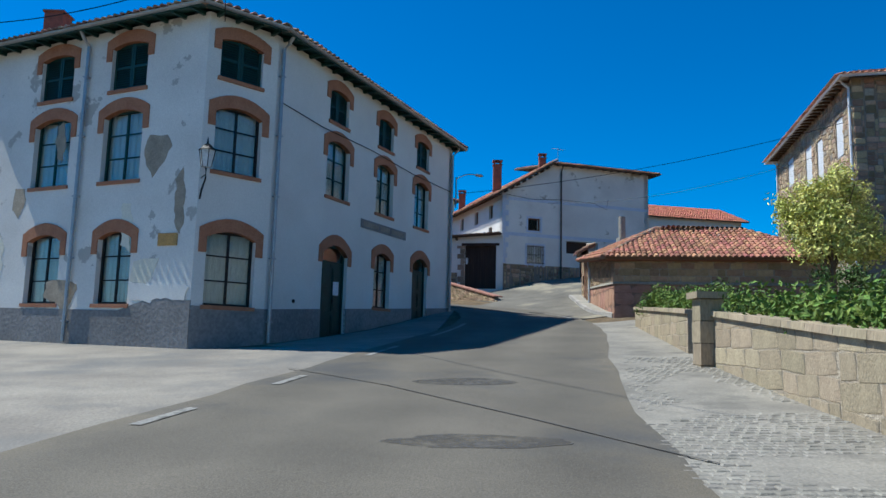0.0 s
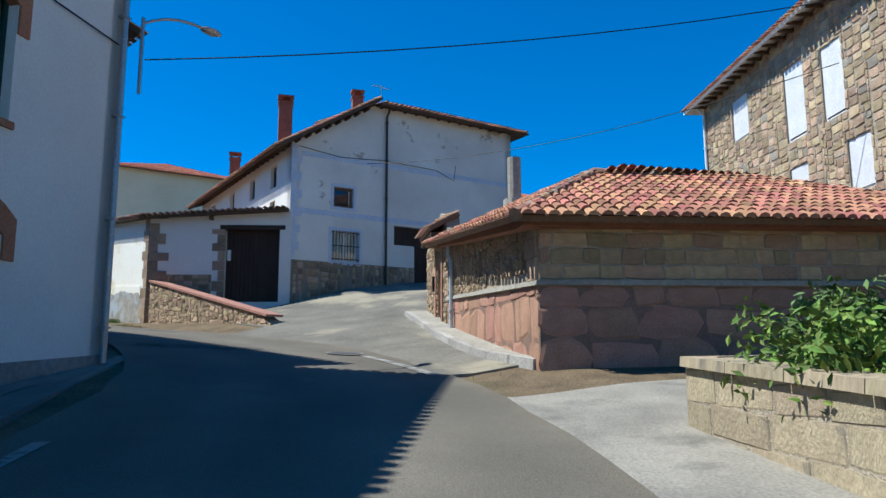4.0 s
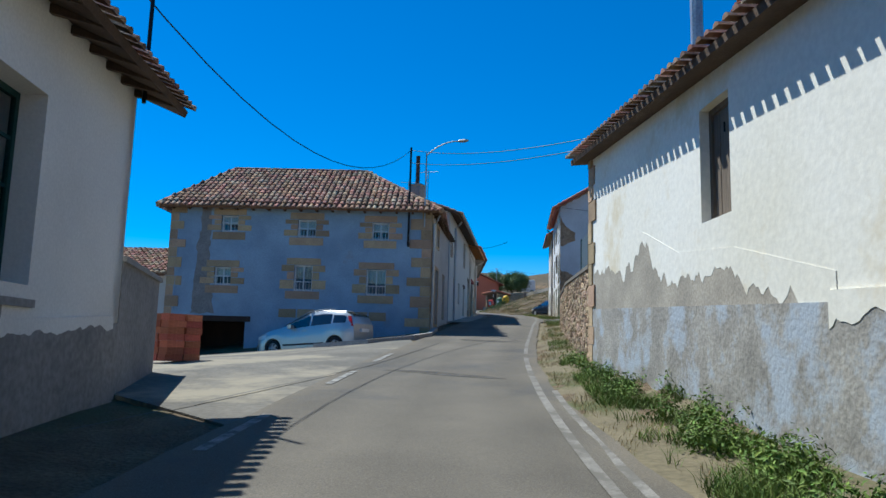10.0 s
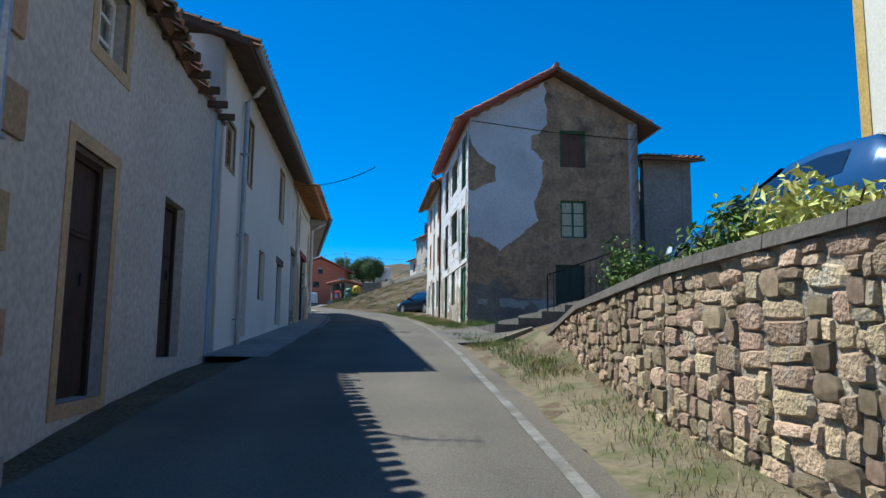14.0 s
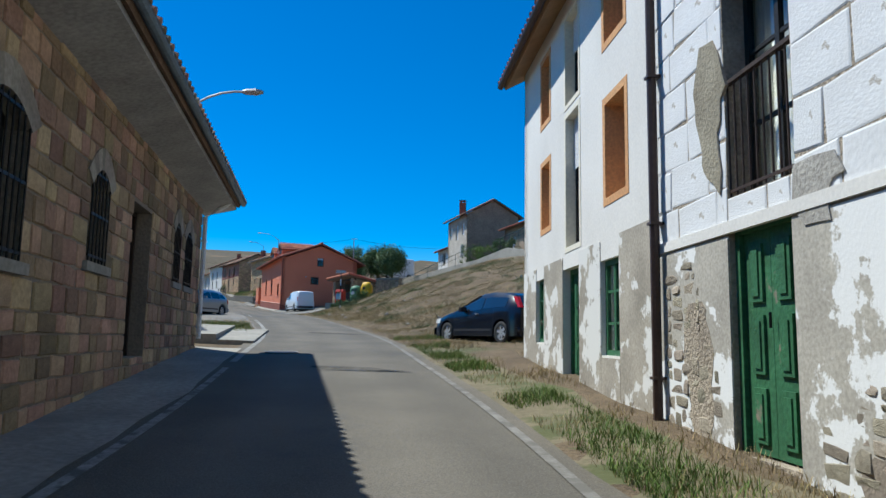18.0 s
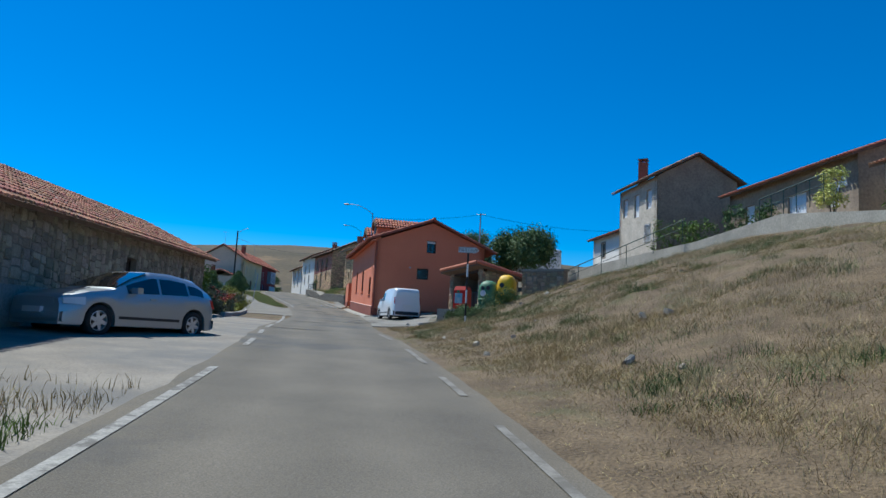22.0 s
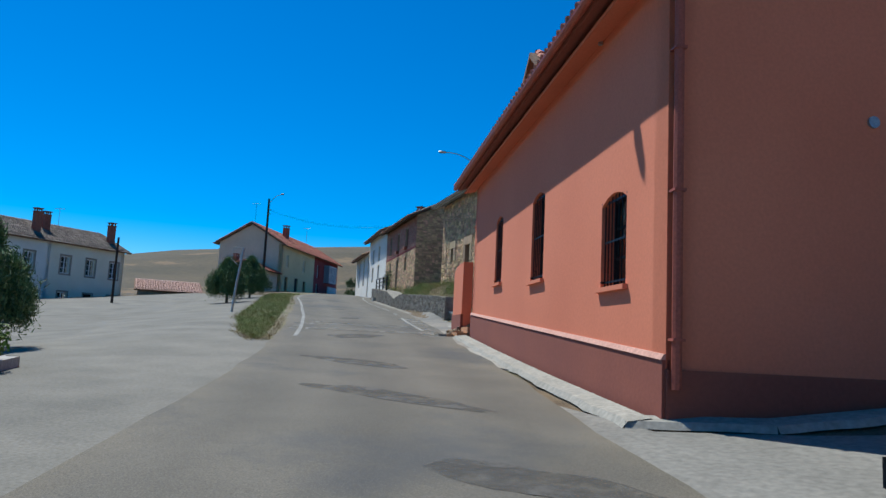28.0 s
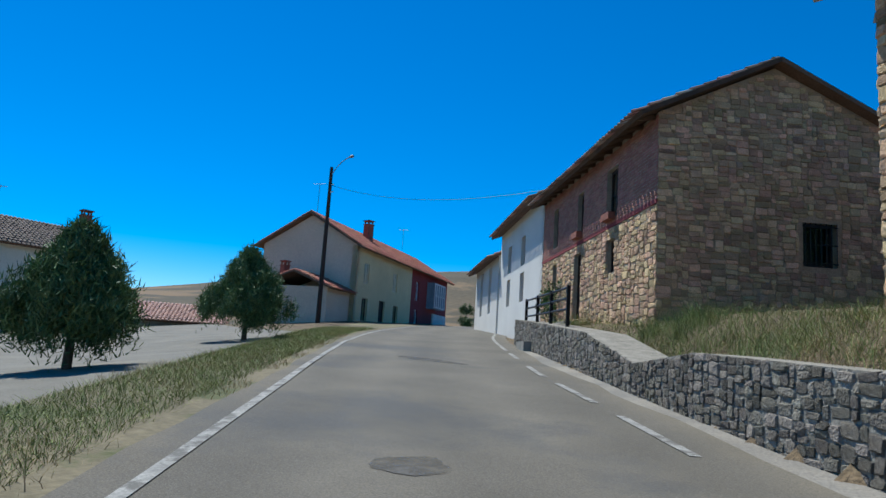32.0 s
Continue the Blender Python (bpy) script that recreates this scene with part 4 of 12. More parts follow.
def tiles(house, quad, material, over=0.0, pitch=0.22, course=0.34, bed=ROOFBED, thick=0.10, singles=0, eave_mat=None):
    """A roof slope: quad = eave start, eave end, ridge end, ridge start. A bed slab, then rows of barrel tiles on it."""
    e0, e1, r1, r0 = (Vector(p) for p in quad)
    u = (e1 - e0)
    L = u.length
    u.normalize()
    mid = ((r0 + r1) / 2 - (e0 + e1) / 2)
    w = (mid - u * mid.dot(u)).normalized()
    n = u.cross(w)
    if n.z < 0:
        n = -n
    t = n * thick
    g = Geo()
    g.hexa([e0 - t, e1 - t, r1 - t, r0 - t, e0, e1, r1, r0])
    part("roof_slab", g, eave_mat or bed, house)
    H = max((r0 - e0).dot(w), (r1 - e0).dot(w))
    a0, b0, a1, b1 = (r0 - e0).dot(u), (r0 - e0).dot(w), (r1 - e0).dot(u), (r1 - e0).dot(w)
    V, F = [], []
    rng = random.Random(int(abs(e0.x * 31 + e0.y * 17)) + 5)
    arc = [(-1.0, 0.0), (-0.62, 0.72), (0.0, 1.0), (0.62, 0.72), (1.0, 0.0)]
    nc, nr = int(L / pitch), int(H / course) + 1
    made = 0
    for j in range(nr):
        b = j * course - (0.06 if j else 0.12)
        for i in range(nc):
            a = (i + 0.5) * pitch + (L - nc * pitch) / 2
            bc = b + course / 2
            lo = a0 * bc / b0 if b0 > 1e-3 else 0
            hi = L + (a1 - L) * bc / b1 if b1 > 1e-3 else L
            if a < min(lo, hi) or a > max(lo, hi) or bc > H + 0.1:
                continue
            r = pitch * (0.48 if j else 0.37) * rng.uniform(0.92, 1.06)
            ja, jz, jt = rng.uniform(-0.012, 0.012), rng.uniform(0, 0.012), rng.uniform(-0.012, 0.012)
            k = len(V)
            ln = course * 1.22
            for q, lift in ((b, 0.035 + jz), (min(b + ln, H + 0.05), 0.012)):
                rr = r if q == b else r * 0.86
                for ca, ch in arc:
                    p = e0 + u * (a + ja + (jt if q != b else 0) + ca * rr) + w * q + n * (lift + ch * rr * 0.75)
                    V.append(p)
            F += [(k + m, k + m + 1, k + m + 6, k + m + 5) for m in range(4)]
            F.append((k, k + 1, k + 2, k + 3, k + 4))
            made += 1
    if not V:
        return
    if singles:
        me = bpy.data.meshes.new("roof_tile")
        ln, r = course * 1.22, pitch * 0.48
        vv = []
        for q, lift, rr in ((0, 0.035, r), (ln, 0.012, r * 0.86)):
            vv += [(ca * rr, q, lift + ch * rr * 0.75) for ca, ch in arc]
        me.from_pydata(vv, [], [(m, m + 1, m + 6, m + 5) for m in range(4)] + [(0, 1, 2, 3, 4)])
        me.materials.append(TILE_OBJ)
        o = origin_of(house)
        rot = Matrix((u, w, n)).transposed().to_4x4() if u.cross(w).z > 0 else Matrix((-u, w, n)).transposed().to_4x4()
        keep = min(singles, made)
        for q in range(keep):
            ob = new("roof_tile", me)
            ob.parent = house
            c = (V[q * 10 + 0] + V[q * 10 + 4]) / 2 - n * 0.035
            ob.matrix_local = Matrix.Translation(c - o) @ rot @ pose(0, 0, 0, 0, 0, rng.uniform(-3, 3))
        V, F = V[keep * 10:], [tuple(i - keep * 10 for i in f) for f in F if f[0] >= keep * 10]
        if not V:
            return
    g = Geo()
    g.v, g.f = [tuple(p) for p in V], F
    part("tile_covering", g, material, house, kind="stuff")


def ridge_cap(house, p, q, material, r=0.11):
    p, q = Vector(p), Vector(q)
    n = max(1, int((q - p).length / 0.38))
    g = Geo()
    for i in range(n):
        a, b = p + (q - p) * i / n, p + (q - p) * (i + 1.12) / n
        g.tube([a, b], r * 1.04, 8, r * 0.9)
    part("ridge_cap", g, material, house, kind="stuff")


def rafters(house, fr, s0, s1, z, reach, material=RAFTER, step=0.55, drop=0.10, w=0.07, h=0.10, slope=0.25):
    """Rafter tails under an eave; z: height of their top at the wall, a number or table."""
    top = prof(z)
    n = int((s1 - s0) / step)
    for k in range(n + 1):
        s = s0 + (s1 - s0) * k / n
        zz = top(s)
        g = Geo().hexa([fr(s - w / 2, -reach, zz - h - reach * slope), fr(s + w / 2, -reach, zz - h - reach * slope), fr(s + w / 2, 0.1, zz - h), fr(s - w / 2, 0.1, zz - h),
                        fr(s - w / 2, -reach, zz - reach * slope), fr(s + w / 2, -reach, zz - reach * slope), fr(s + w / 2, 0.1, zz), fr(s - w / 2, 0.1, zz)])
        part("rafter", g, material, house)


def gutter(house, p, q, material=ZINC, r=0.07):
    p, q = Vector(p), Vector(q)
    u = (q - p).normalized()
    w = Vector((-u.y, u.x, 0)).normalized()
    g = Geo()
    n = 7
    for a, b in ((p, q),):
        ring = [(math.cos(math.pi * k / (n - 1)), -math.sin(math.pi * k / (n - 1))) for k in range(n)]
        pts = [a + w * r * c + Vector((0, 0, r * s)) for c, s in ring] + [b + w * r * c + Vector((0, 0, r * s)) for c, s in ring]
        pts += [a + w * r * 0.86 * c + Vector((0, 0, r * 0.86 * s)) for c, s in ring] + [b + w * r * 0.86 * c + Vector((0, 0, r * 0.86 * s)) for c, s in ring]
        g.add(pts, [(k, k + 1, n + k + 1, n + k) for k in range(n - 1)] + [(2 * n + k, 3 * n + k, 3 * n + k + 1, 2 * n + k + 1) for k in range(n - 1)] +
              [(0, n, 3 * n, 2 * n), (n - 1, 3 * n - 1, 4 * n - 1, 2 * n - 1)])
    part("gutter", g, material, house)


def downpipe(house, fr, s, z0, z1, material=ZINC, out=0.0, r=0.05):
    g = Geo()
    pts = [fr(s, -0.09, z0), fr(s, -0.09, z1 - 0.35)]
    if out:
        pts += [fr(s, -0.09 - out * 0.4, z1 - 0.2), fr(s, -out, z1)]
    else:
        pts += [fr(s, -0.09, z1)]
    g.tube(pts, r, 8)
    for zz in np.arange(z0 + 0.5, z1 - 0.4, 1.6):
        g.fbox(fr, s - r - 0.012, s + r + 0.012, -0.15, 0.0, zz, zz + 0.03)
    part("downpipe", g, material, house)


def chimney(house, x, y, z0, z1, w=0.5, material=CHIMBRICK, cap=True, pots=0):
    g = Geo().box(x - w / 2, x + w / 2, y - w / 2, y + w / 2, z0, z1)
    g.box(x - w / 2 - 0.04, x + w / 2 + 0.04, y - w / 2 - 0.04, y + w / 2 + 0.04, z1, z1 + 0.06)
    c = part("chimney", g, material, house)
    if cap:
        h = Geo()
        for i in (-1, 1):
            for j in (-1, 1):
                h.box(x + i * w * 0.36 - 0.04, x + i * w * 0.36 + 0.04, y + j * w * 0.36 - 0.04, y + j * w * 0.36 + 0.04, z1 + 0.06, z1 + 0.26)
        h.box(x - w / 2 - 0.05, x + w / 2 + 0.05, y - w / 2 - 0.05, y + w / 2 + 0.05, z1 + 0.26, z1 + 0.33)
        part("chimney_cap", h, CONCRETE_D if material is not CHIMBRICK else CHIMBRICK, c)
    return c


def antenna(house, x, y, z, h=1.6, yaw=0.4):
    g = Geo().tube([(x, y, z), (x, y, z + h)], 0.018, 6)
    c, s = math.cos(yaw), math.sin(yaw)
    g.tube([(x - 0.45 * c, y - 0.45 * s, z + h - 0.1), (x + 0.45 * c, y + 0.45 * s, z + h - 0.1)], 0.012, 5)
    for k in range(7):
        t = -0.42 + 0.14 * k
        g.tube([(x + t * c + 0.18 * s, y + t * s - 0.18 * c, z + h - 0.1), (x + t * c - 0.18 * s, y + t * s + 0.18 * c, z + h - 0.1)], 0.006, 4)
    part("aerial", g, ZINC, house)


def lettering(parent, words, at, u, size, material, name="sign_text"):
    """Flat raised letters on an upright face; u: reading direction in plan."""
    cu = bpy.data.curves.new(name, 'FONT')
    cu.body, cu.size, cu.extrude, cu.align_x, cu.align_y = words, size, .002, 'CENTER', 'CENTER'
    cu.materials.append(material)
    tx = new(name, cu)
    tx.parent = parent
    m = Matrix((Vector((u[0], u[1], 0)), Vector((0, 0, 1)), Vector((u[1], -u[0], 0)))).transposed().to_4x4()
    tx.matrix_local = Matrix.Translation(Vector(at) - origin_of(parent)) @ m
    return tx


STONE_MESH = {}


def stone_shapes(material, n=10, seed=3, rough=0.10):
    key = (material.name, n, rough)
    if key in STONE_MESH:
        return STONE_MESH[key]
    rng = random.Random(seed)
    out = []
    for k in range(n):
        j = lambda a: rng.uniform(-a, a)
        m = 8
        rim = []
        for i in range(m):
            c, s = math.cos(i * math.pi / 4), math.sin(i * math.pi / 4)
            q = max(abs(c), abs(s)) * (1.0 + (1.7 * abs(j(rough)) if i % 2 else 0.0))
            rim.append((0.5 * c / q + j(rough * 0.45), 0.5 * s / q + j(rough * 0.45)))
        tx, tz = j(1.6 * rough), j(1.6 * rough)
        V = [(x, 0.6, z) for x, z in rim] + [(x, -0.12 + j(0.08), z) for x, z in rim] + [(x * (0.95 - 0.5 * rough), -0.40 + tx * x + tz * z + j(0.5 * rough), z * (0.93 - 0.6 * rough)) for x, z in rim] + [(j(0.2), -0.42 - 0.3 * rough + j(0.4 * rough), j(0.2))]
        F = []
        for r in range(2):
            F += [(r * m + i, r * m + (i + 1) % m, (r + 1) * m + (i + 1) % m, (r + 1) * m + i) for i in range(m)]
        F += [(2 * m + i, 2 * m + (i + 1) % m, 3 * m) for i in range(m)]
        me = bpy.data.meshes.new("stone")
        me.from_pydata(V, [], F)
        me.materials.append(material)
        out.append((me, V, F))
    STONE_MESH[key] = out
    return out


def stones(house, fr, s0, s1, zb, zt, material, isl, w=(0.25, 0.5), h=(0.16, 0.28), proud=0.05, gap=0.02, holes=(), limit=300, seed=1, name="stone", rough=0.10, coursed=False):
    """Courses of single stones set into a mortar wall; the first `limit` are objects, the rest one joined mesh."""
    rng = random.Random(seed)
    shapes = stone_shapes(material, rough=rough)
    bot, top = prof(zb), prof(zt)
    cells = []
    def cut(c0, c1, c2, c3):
        rest = [(c0, c1, c2, c3)]
        for q in holes:
            nxt = []
            for c0, c1, c2, c3 in rest:
                if c0 >= q[2] or c1 <= q[1] or c2 >= q[4] or c3 <= q[3]:
                    nxt.append((c0, c1, c2, c3))
                    continue
                m0, m1 = max(c0, q[1]), min(c1, q[2])
                nxt += [(c0, q[1], c2, c3), (q[2], c1, c2, c3), (m0, m1, c2, q[3]), (m0, m1, q[4], c3)]
            rest = [r for r in nxt if r[1] - r[0] > 0.06 and r[3] - r[2] > 0.05]
        return rest
    z = min(bot(s0), bot(s1))
    ztop = max(top(s) for s in np.linspace(s0, s1, 12))
    if rough >= .1 and not coursed:
        # random rubble: each stone drops into the lowest gap left by those below it
        n = max(2, int((s1 - s0) / .045))
        dx = (s1 - s0) / n
        mids = [s0 + dx * (i + .5) for i in range(n)]
        sky = np.array([bot(m) - rng.uniform(0, h[0]) for m in mids])
        tops = np.array([top(m) for m in mids])
        while True:
            i = int(np.argmin(sky))
            if sky[i] > 1e6:
                break
            k = 0
            ww = rng.uniform(*w)
            while i + k < n and k * dx < ww and abs(sky[i + k] - sky[i]) < .05:
                k += 1
            e0 = float(sky[i:i + k].max())
            hh = rng.uniform(*h) * (1.0 if k * dx > w[0] else .8)
            e1 = min(e0 + hh, float(tops[i:i + k].mean()))
            if k * dx > .06 and e1 - e0 > .05:
                cells += cut(s0 + i * dx, s0 + (i + k) * dx, e0, e1)
            sky[i:i + k] = e0 + hh
            sky[sky >= tops - .04] = 1e9
        z = ztop
    while z < ztop:
        hh = rng.uniform(*h)
        s = s0 - rng.uniform(0, w[0])
        while s < s1:
            ww = rng.uniform(*w)
            a, b = max(s, s0), min(s + ww, s1)
            c = (a + b) / 2
            e0, e1 = z, min(z + hh, top(c))
            for a_, b_, f0, f1 in [(a, b, e0, e1)]:
                if b_ - a_ < 0.07 or f1 - f0 < 0.06 or f1 < bot(c) - 0.05:
                    continue
                cells += cut(a_, b_, f0, f1)
            s += ww
        z += hh
    o = origin_of(house)
    u = Vector(fr(1, 0, 0)) - Vector(fr(0, 0, 0))
    v = Vector(fr(0, 1, 0)) - Vector(fr(0, 0, 0))
    rot = Matrix((u, v, Vector((0, 0, 1)))).transposed().to_4x4()
    order = list(range(len(cells)))
    rng.shuffle(order)
    V, F = [], []
    for q, i in enumerate(order):
        a, b, f0, f1 = cells[i]
        me, vs, fs = rng.choice(shapes)
        pr = proud * rng.uniform(0.5, 1.35)
        c = Vector(fr((a + b) / 2 + rng.uniform(-.008, .008), 0.0, (f0 + f1) / 2))
        M = Matrix.Translation(c) @ rot @ pose(0, 0, 0, 0, rng.uniform(-4, 4), 0) @ Matrix.Diagonal((b - a - gap, 2 * pr, f1 - f0 - gap, 1))
        if q < limit:
            ob = new(name, me)
            ob.parent = house
            ob.matrix_local = Matrix.Translation(-o) @ M
        else:
            k = len(V)
            V += [tuple(M @ Vector(p)) for p in vs]
            F += [tuple(k + x for x in f) for f in fs]
    if V:
        g = Geo()
        g.v, g.f = V, F
        part("rubble_facing", g, isl, house, kind="stuff")


def quoins(house, fr, s_in, zb, zt, material, seed=2, w=(0.30, 0.55), h=(0.25, 0.36), side=1, proud=0.02, gap=0.006):
    """Corner blocks, long and short in turn, from s_in along the wall (side 1) or back along it (side -1)."""
    rng = random.Random(seed)
    z, k = zb, 0
    while z < zt - 0.12:
        hh = min(rng.uniform(*h), zt - z)
        ww = (w[1] if k % 2 else w[0]) * rng.uniform(0.85, 1.15)
        a, b = (s_in, s_in + ww) if side > 0 else (s_in - ww, s_in)
        part("quoin", Geo().fbox(fr, a, b, -proud * rng.uniform(0.8, 1.3), 0.12, z + gap, z + hh - gap), material, house)
        z += hh
        k += 1


def lamp_arm(parent, base, reach, rise, head_yaw, r=0.025):
    """A curved street-lamp arm with its head."""
    b = Vector(base)
    c, s = math.cos(head_yaw), math.sin(head_yaw)
    pts = [b + Vector((reach * t * c, reach * t * s, rise * (1 - (1 - t) ** 2.2))) for t in (0, .15, .35, .6, .85, 1)]
    arm = part("arm", Geo().tube(pts, r, 6), ZINC, parent)
    e = pts[-1]
    d = Vector((c, s, 0.05)).normalized()
    q = Vector((-s, c, 0))
    g = Geo()
    sec = [(0, .04, .03), (.08, .09, .06), (.28, .11, .07), (.42, .05, .03)]
    rings = []
    for t, hw, hh in sec:
        o_ = e + d * t
        rings.append([o_ + q * hw * math.cos(a) + Vector((0, 0, hh * math.sin(a))) for a in np.linspace(0, 2 * math.pi, 9)[:-1]])
    n = 8
    g.add([p for r_ in rings for p in r_], [(i * n + k, i * n + (k + 1) % n, (i + 1) * n + (k + 1) % n, (i + 1) * n + k) for i in range(3) for k in range(n)] + [tuple(range(n)), tuple(range(3 * n, 4 * n))])
    part("lamp_head", g, ZINC, arm)


def cable(pts, sag, label, r=0.012, n=14):
    g = Geo()
    out = []
    for p, q in zip(pts[:-1], pts[1:]):
        p, q = Vector(p), Vector(q)
        out += [p + (q - p) * k / n - Vector((0, 0, sag * 4 * (k / n) * (1 - k / n))) for k in range(n)]
    out.append(Vector(pts[-1]))
    g.tube(out, r, 5)
    return solo("overhead_cable", g, IRON, label, "cable")

# ---------- houses, first stretch ----------
def P2(o, u, v, x, y):
    return (o[0] + u[0] * x + v[0] * y, o[1] + u[1] * x + v[1] * y)


# three-storey white house on the bend
def build_corner_house():
    o, u, v = (-5.19, 15.55), (0.404, 0.914), (-0.914, 0.404)
    q = lambda x, y: P2(o, u, v, x, y)
    h = thing("village_house", "three-storey white limewashed house with brick-red arched window surrounds", "house", (-3, 21, 1.2))
    pa, pb, pc, pd, pe = q(0, 9.0), q(0, .72), q(1.78, 0), q(13.5, 0), q(13.5, 9.0)
    top = 9.0
    mid = dict(frame=BLACKPAINT_ROOMDARK, sur="arch", nx=2, ny=3, rise=0.18, w=.06)
    grn = dict(frame=DARKGREEN, sur="arch", nx=2, ny=3, rise=0.18, w=.06)
    sh = dict(frame=DARKGREEN, sur="arch", rise=0.12, deep=0.10)
    f = wall(h, "street_wall", pc, pd, -1, top, WHITE, [
        ("shut", 2.55, 3.6, 7.5, 8.5, sh), ("shut", 5.5, 6.55, 7.5, 8.5, sh), ("shut", 8.4, 9.45, 7.5, 8.5, sh),
        ("win", 2.5, 3.75, 5.25, 6.95, grn), ("win", 5.45, 6.65, 5.25, 6.95, grn), ("win", 8.3, 9.5, 5.25, 6.95, grn),
        ("door", 2.5, 3.85, 1.15, 3.85, dict(leaf=DARKGREEN, sur="arch", rise=0.3, note=True, sill=False, light=0.45)),
        ("win", 5.5, 6.6, 2.15, 3.95, mid), ("door", 8.3, 9.55, 1.6, 4.1, dict(leaf=DARKGREEN, sur="arch", rise=0.25, sill=False, light=0.4))])
    for a0, a1 in ((0, 2.5), (3.85, 8.3), (9.55, 11.72)):
        band(h, "dado", f, a0, a1, -1, [(0, 1.83), (12.12, 2.45)], GREYDADO)
    part("name_board", Geo().fbox(f, 4.55, 7.65, -0.03, 0.02, 4.62, 4.90), GREYDADO, h, "grey painted sign board with worn lettering")
    g = Geo()
    for k in range(26):
        a = 4.7 + k * 0.11
        if k not in (9, 16):
            g.fbox(f, a, a + 0.07, -0.036, -0.028, 4.68, 4.84)
    part("sign_lettering", g, MORTAR, h, kind="stuff")
    downpipe(h, f, 0.12, 1.0, 9.0, ZINC, 0.4)
    downpipe(h, f, 11.55, 2.3, 9.0, ZINC, 0.4)
    part("wall_cable", Geo().tube([fp(s, -.04, z) for fp, s, z in [(f, .2, 7.25), (f, 2.2, 7.15), (f, 5.0, 7.2), (f, 8.0, 7.1), (f, 11.5, 7.15)]], .013, 5), IRON, h)
    part("wall_vent", Geo().tube([f(1.2, -.03, 2.1), f(1.2, .03, 2.1)], 0.05, 10), IRON, h)
    # chamfered corner
    fc = wall(h, "corner_wall", pb, pc, -1, top, WHITE, [
        ("shut", .35, 1.5, 7.45, 8.5, sh), ("win", .32, 1.56, 5.1, 6.75, mid), ("win", .30, 1.58, 1.85, 3.65, mid)])
    band(h, "dado", fc, 0, 1.92, -1, 1.83, GREYDADO)
    fl = wall(h, "side_wall", pa, pb, -1, top, WHITE_PEEL, [
        ("shut", 8.28 - 3.2, 8.28 - 1.95, 7.35, 8.6, sh), ("shut", 8.28 - 5.85, 8.28 - 4.6, 7.35, 8.6, sh),
        ("win", 8.28 - 3.3, 8.28 - 1.95, 4.95, 6.8, grn), ("win", 8.28 - 5.9, 8.28 - 4.5, 4.95, 6.8, grn),
        ("win", 8.28 - 3.15, 8.28 - 2.0, 1.85, 3.65, mid), ("win", 8.28 - 5.75, 8.28 - 4.5, 1.85, 3.65, mid)])
    band(h, "dado", fl, 0, 8.28, -1, [(0, 1.75), (6, 1.7), (7.2, 2.05), (8.28, 1.95)], GREYDADO)
    downpipe(h, fl, 8.28 - 4.0, 0.9, 9.0, ZINC, 0.4)
    ragged(h, "bare_render_patch", fl, [(6.6, 6.05), (7.2, 6.0), (7.35, 5.7), (7.1, 5.3), (6.8, 4.95), (6.55, 5.3), (6.45, 5.7)], MORTAR, seed=4)
    ragged(h, "bare_render_patch", fl, [(2.9 - 1.1, 5.0), (2.2, 4.95), (2.25, 4.5), (2.05, 4.15), (1.75, 4.4)], MORTAR, seed=6)
    ragged(h, "bare_render_patch", fl, [(6.4, 2.9), (7.2, 2.95), (7.0, 2.5), (6.8, 2.35), (6.3, 2.4)], CREAM2, seed=8)
    ragged(h, "flaked_plaster", fl, [(6.3, 2.35), (8.2, 2.3), (8.1, 1.95), (7.5, 2.05), (7.0, 1.9), (6.4, 2.0)], WHITE, d=-0.025, seed=12, amp=0.1)
    for n_, (a, z, w_, hh) in enumerate(((.4, 2.6, 1.0, .9), (3.4, 2.4, 1.2, .7), (5.9, 4.3, .35, 1.2), (7.6, 5.0, .3, 1.5), (1.2, 3.6, .4, 1.3), (3.3, 6.6, .3, 1.1))):
        ragged(h, "bare_render_patch", fl, [(a, z), (a + w_ * .6, z + .1), (a + w_, z - hh * .3), (a + w_ * .7, z - hh), (a + w_ * .15, z - hh * .8), (a - .06, z - hh * .4)], (CREAM2, MORTAR)[n_ % 2], seed=230 + n_, amp=.14)
    part("street_sign", Geo().fbox(fl, 7.15, 7.75, -0.03, 0.01, 3.25, 3.55), mat("ochre_tile_sign", (0.62, 0.34, 0.10), None, 0.6, 4, 30, 0.1), h, "small ochre tile street sign")
    wall(h, "end_wall", pd, pe, -1, top, WHITE)
    wall(h, "back_wall", pe, pa, -1, top, WHITE)
    # hipped roof
    ov = 0.5
    e = [q(-ov, 9.0 + ov), q(-ov, .45), q(1.5, -ov), q(13.8, -ov), q(13.8, 9.0 + ov)]
    z0, z1 = 9.02, 10.75
    ra, rb = q(4.6, 4.4), q(9.6, 4.4)
    E3 = [(x, y, z0) for x, y in e]
    A3, B3 = (*ra, z1), (*rb, z1)
    tiles(h, [E3[2], E3[3], B3, A3], TILE_OLD, eave_mat=DARKGREEN)
    tiles(h, [E3[1], E3[2], A3, A3], TILE_OLD, eave_mat=DARKGREEN)
    tiles(h, [E3[0], E3[1], A3, A3], TILE_OLD, eave_mat=DARKGREEN)
    tiles(h, [E3[3], E3[4], B3, B3], TILE_OLD, eave_mat=DARKGREEN)
    tiles(h, [E3[4], E3[0], A3, B3], TILE_OLD, eave_mat=DARKGREEN)
    for a, b in ((E3[2], A3), (E3[1], A3), (E3[3], B3), (A3, B3)):
        ridge_cap(h, a, b, TILE_OLD)
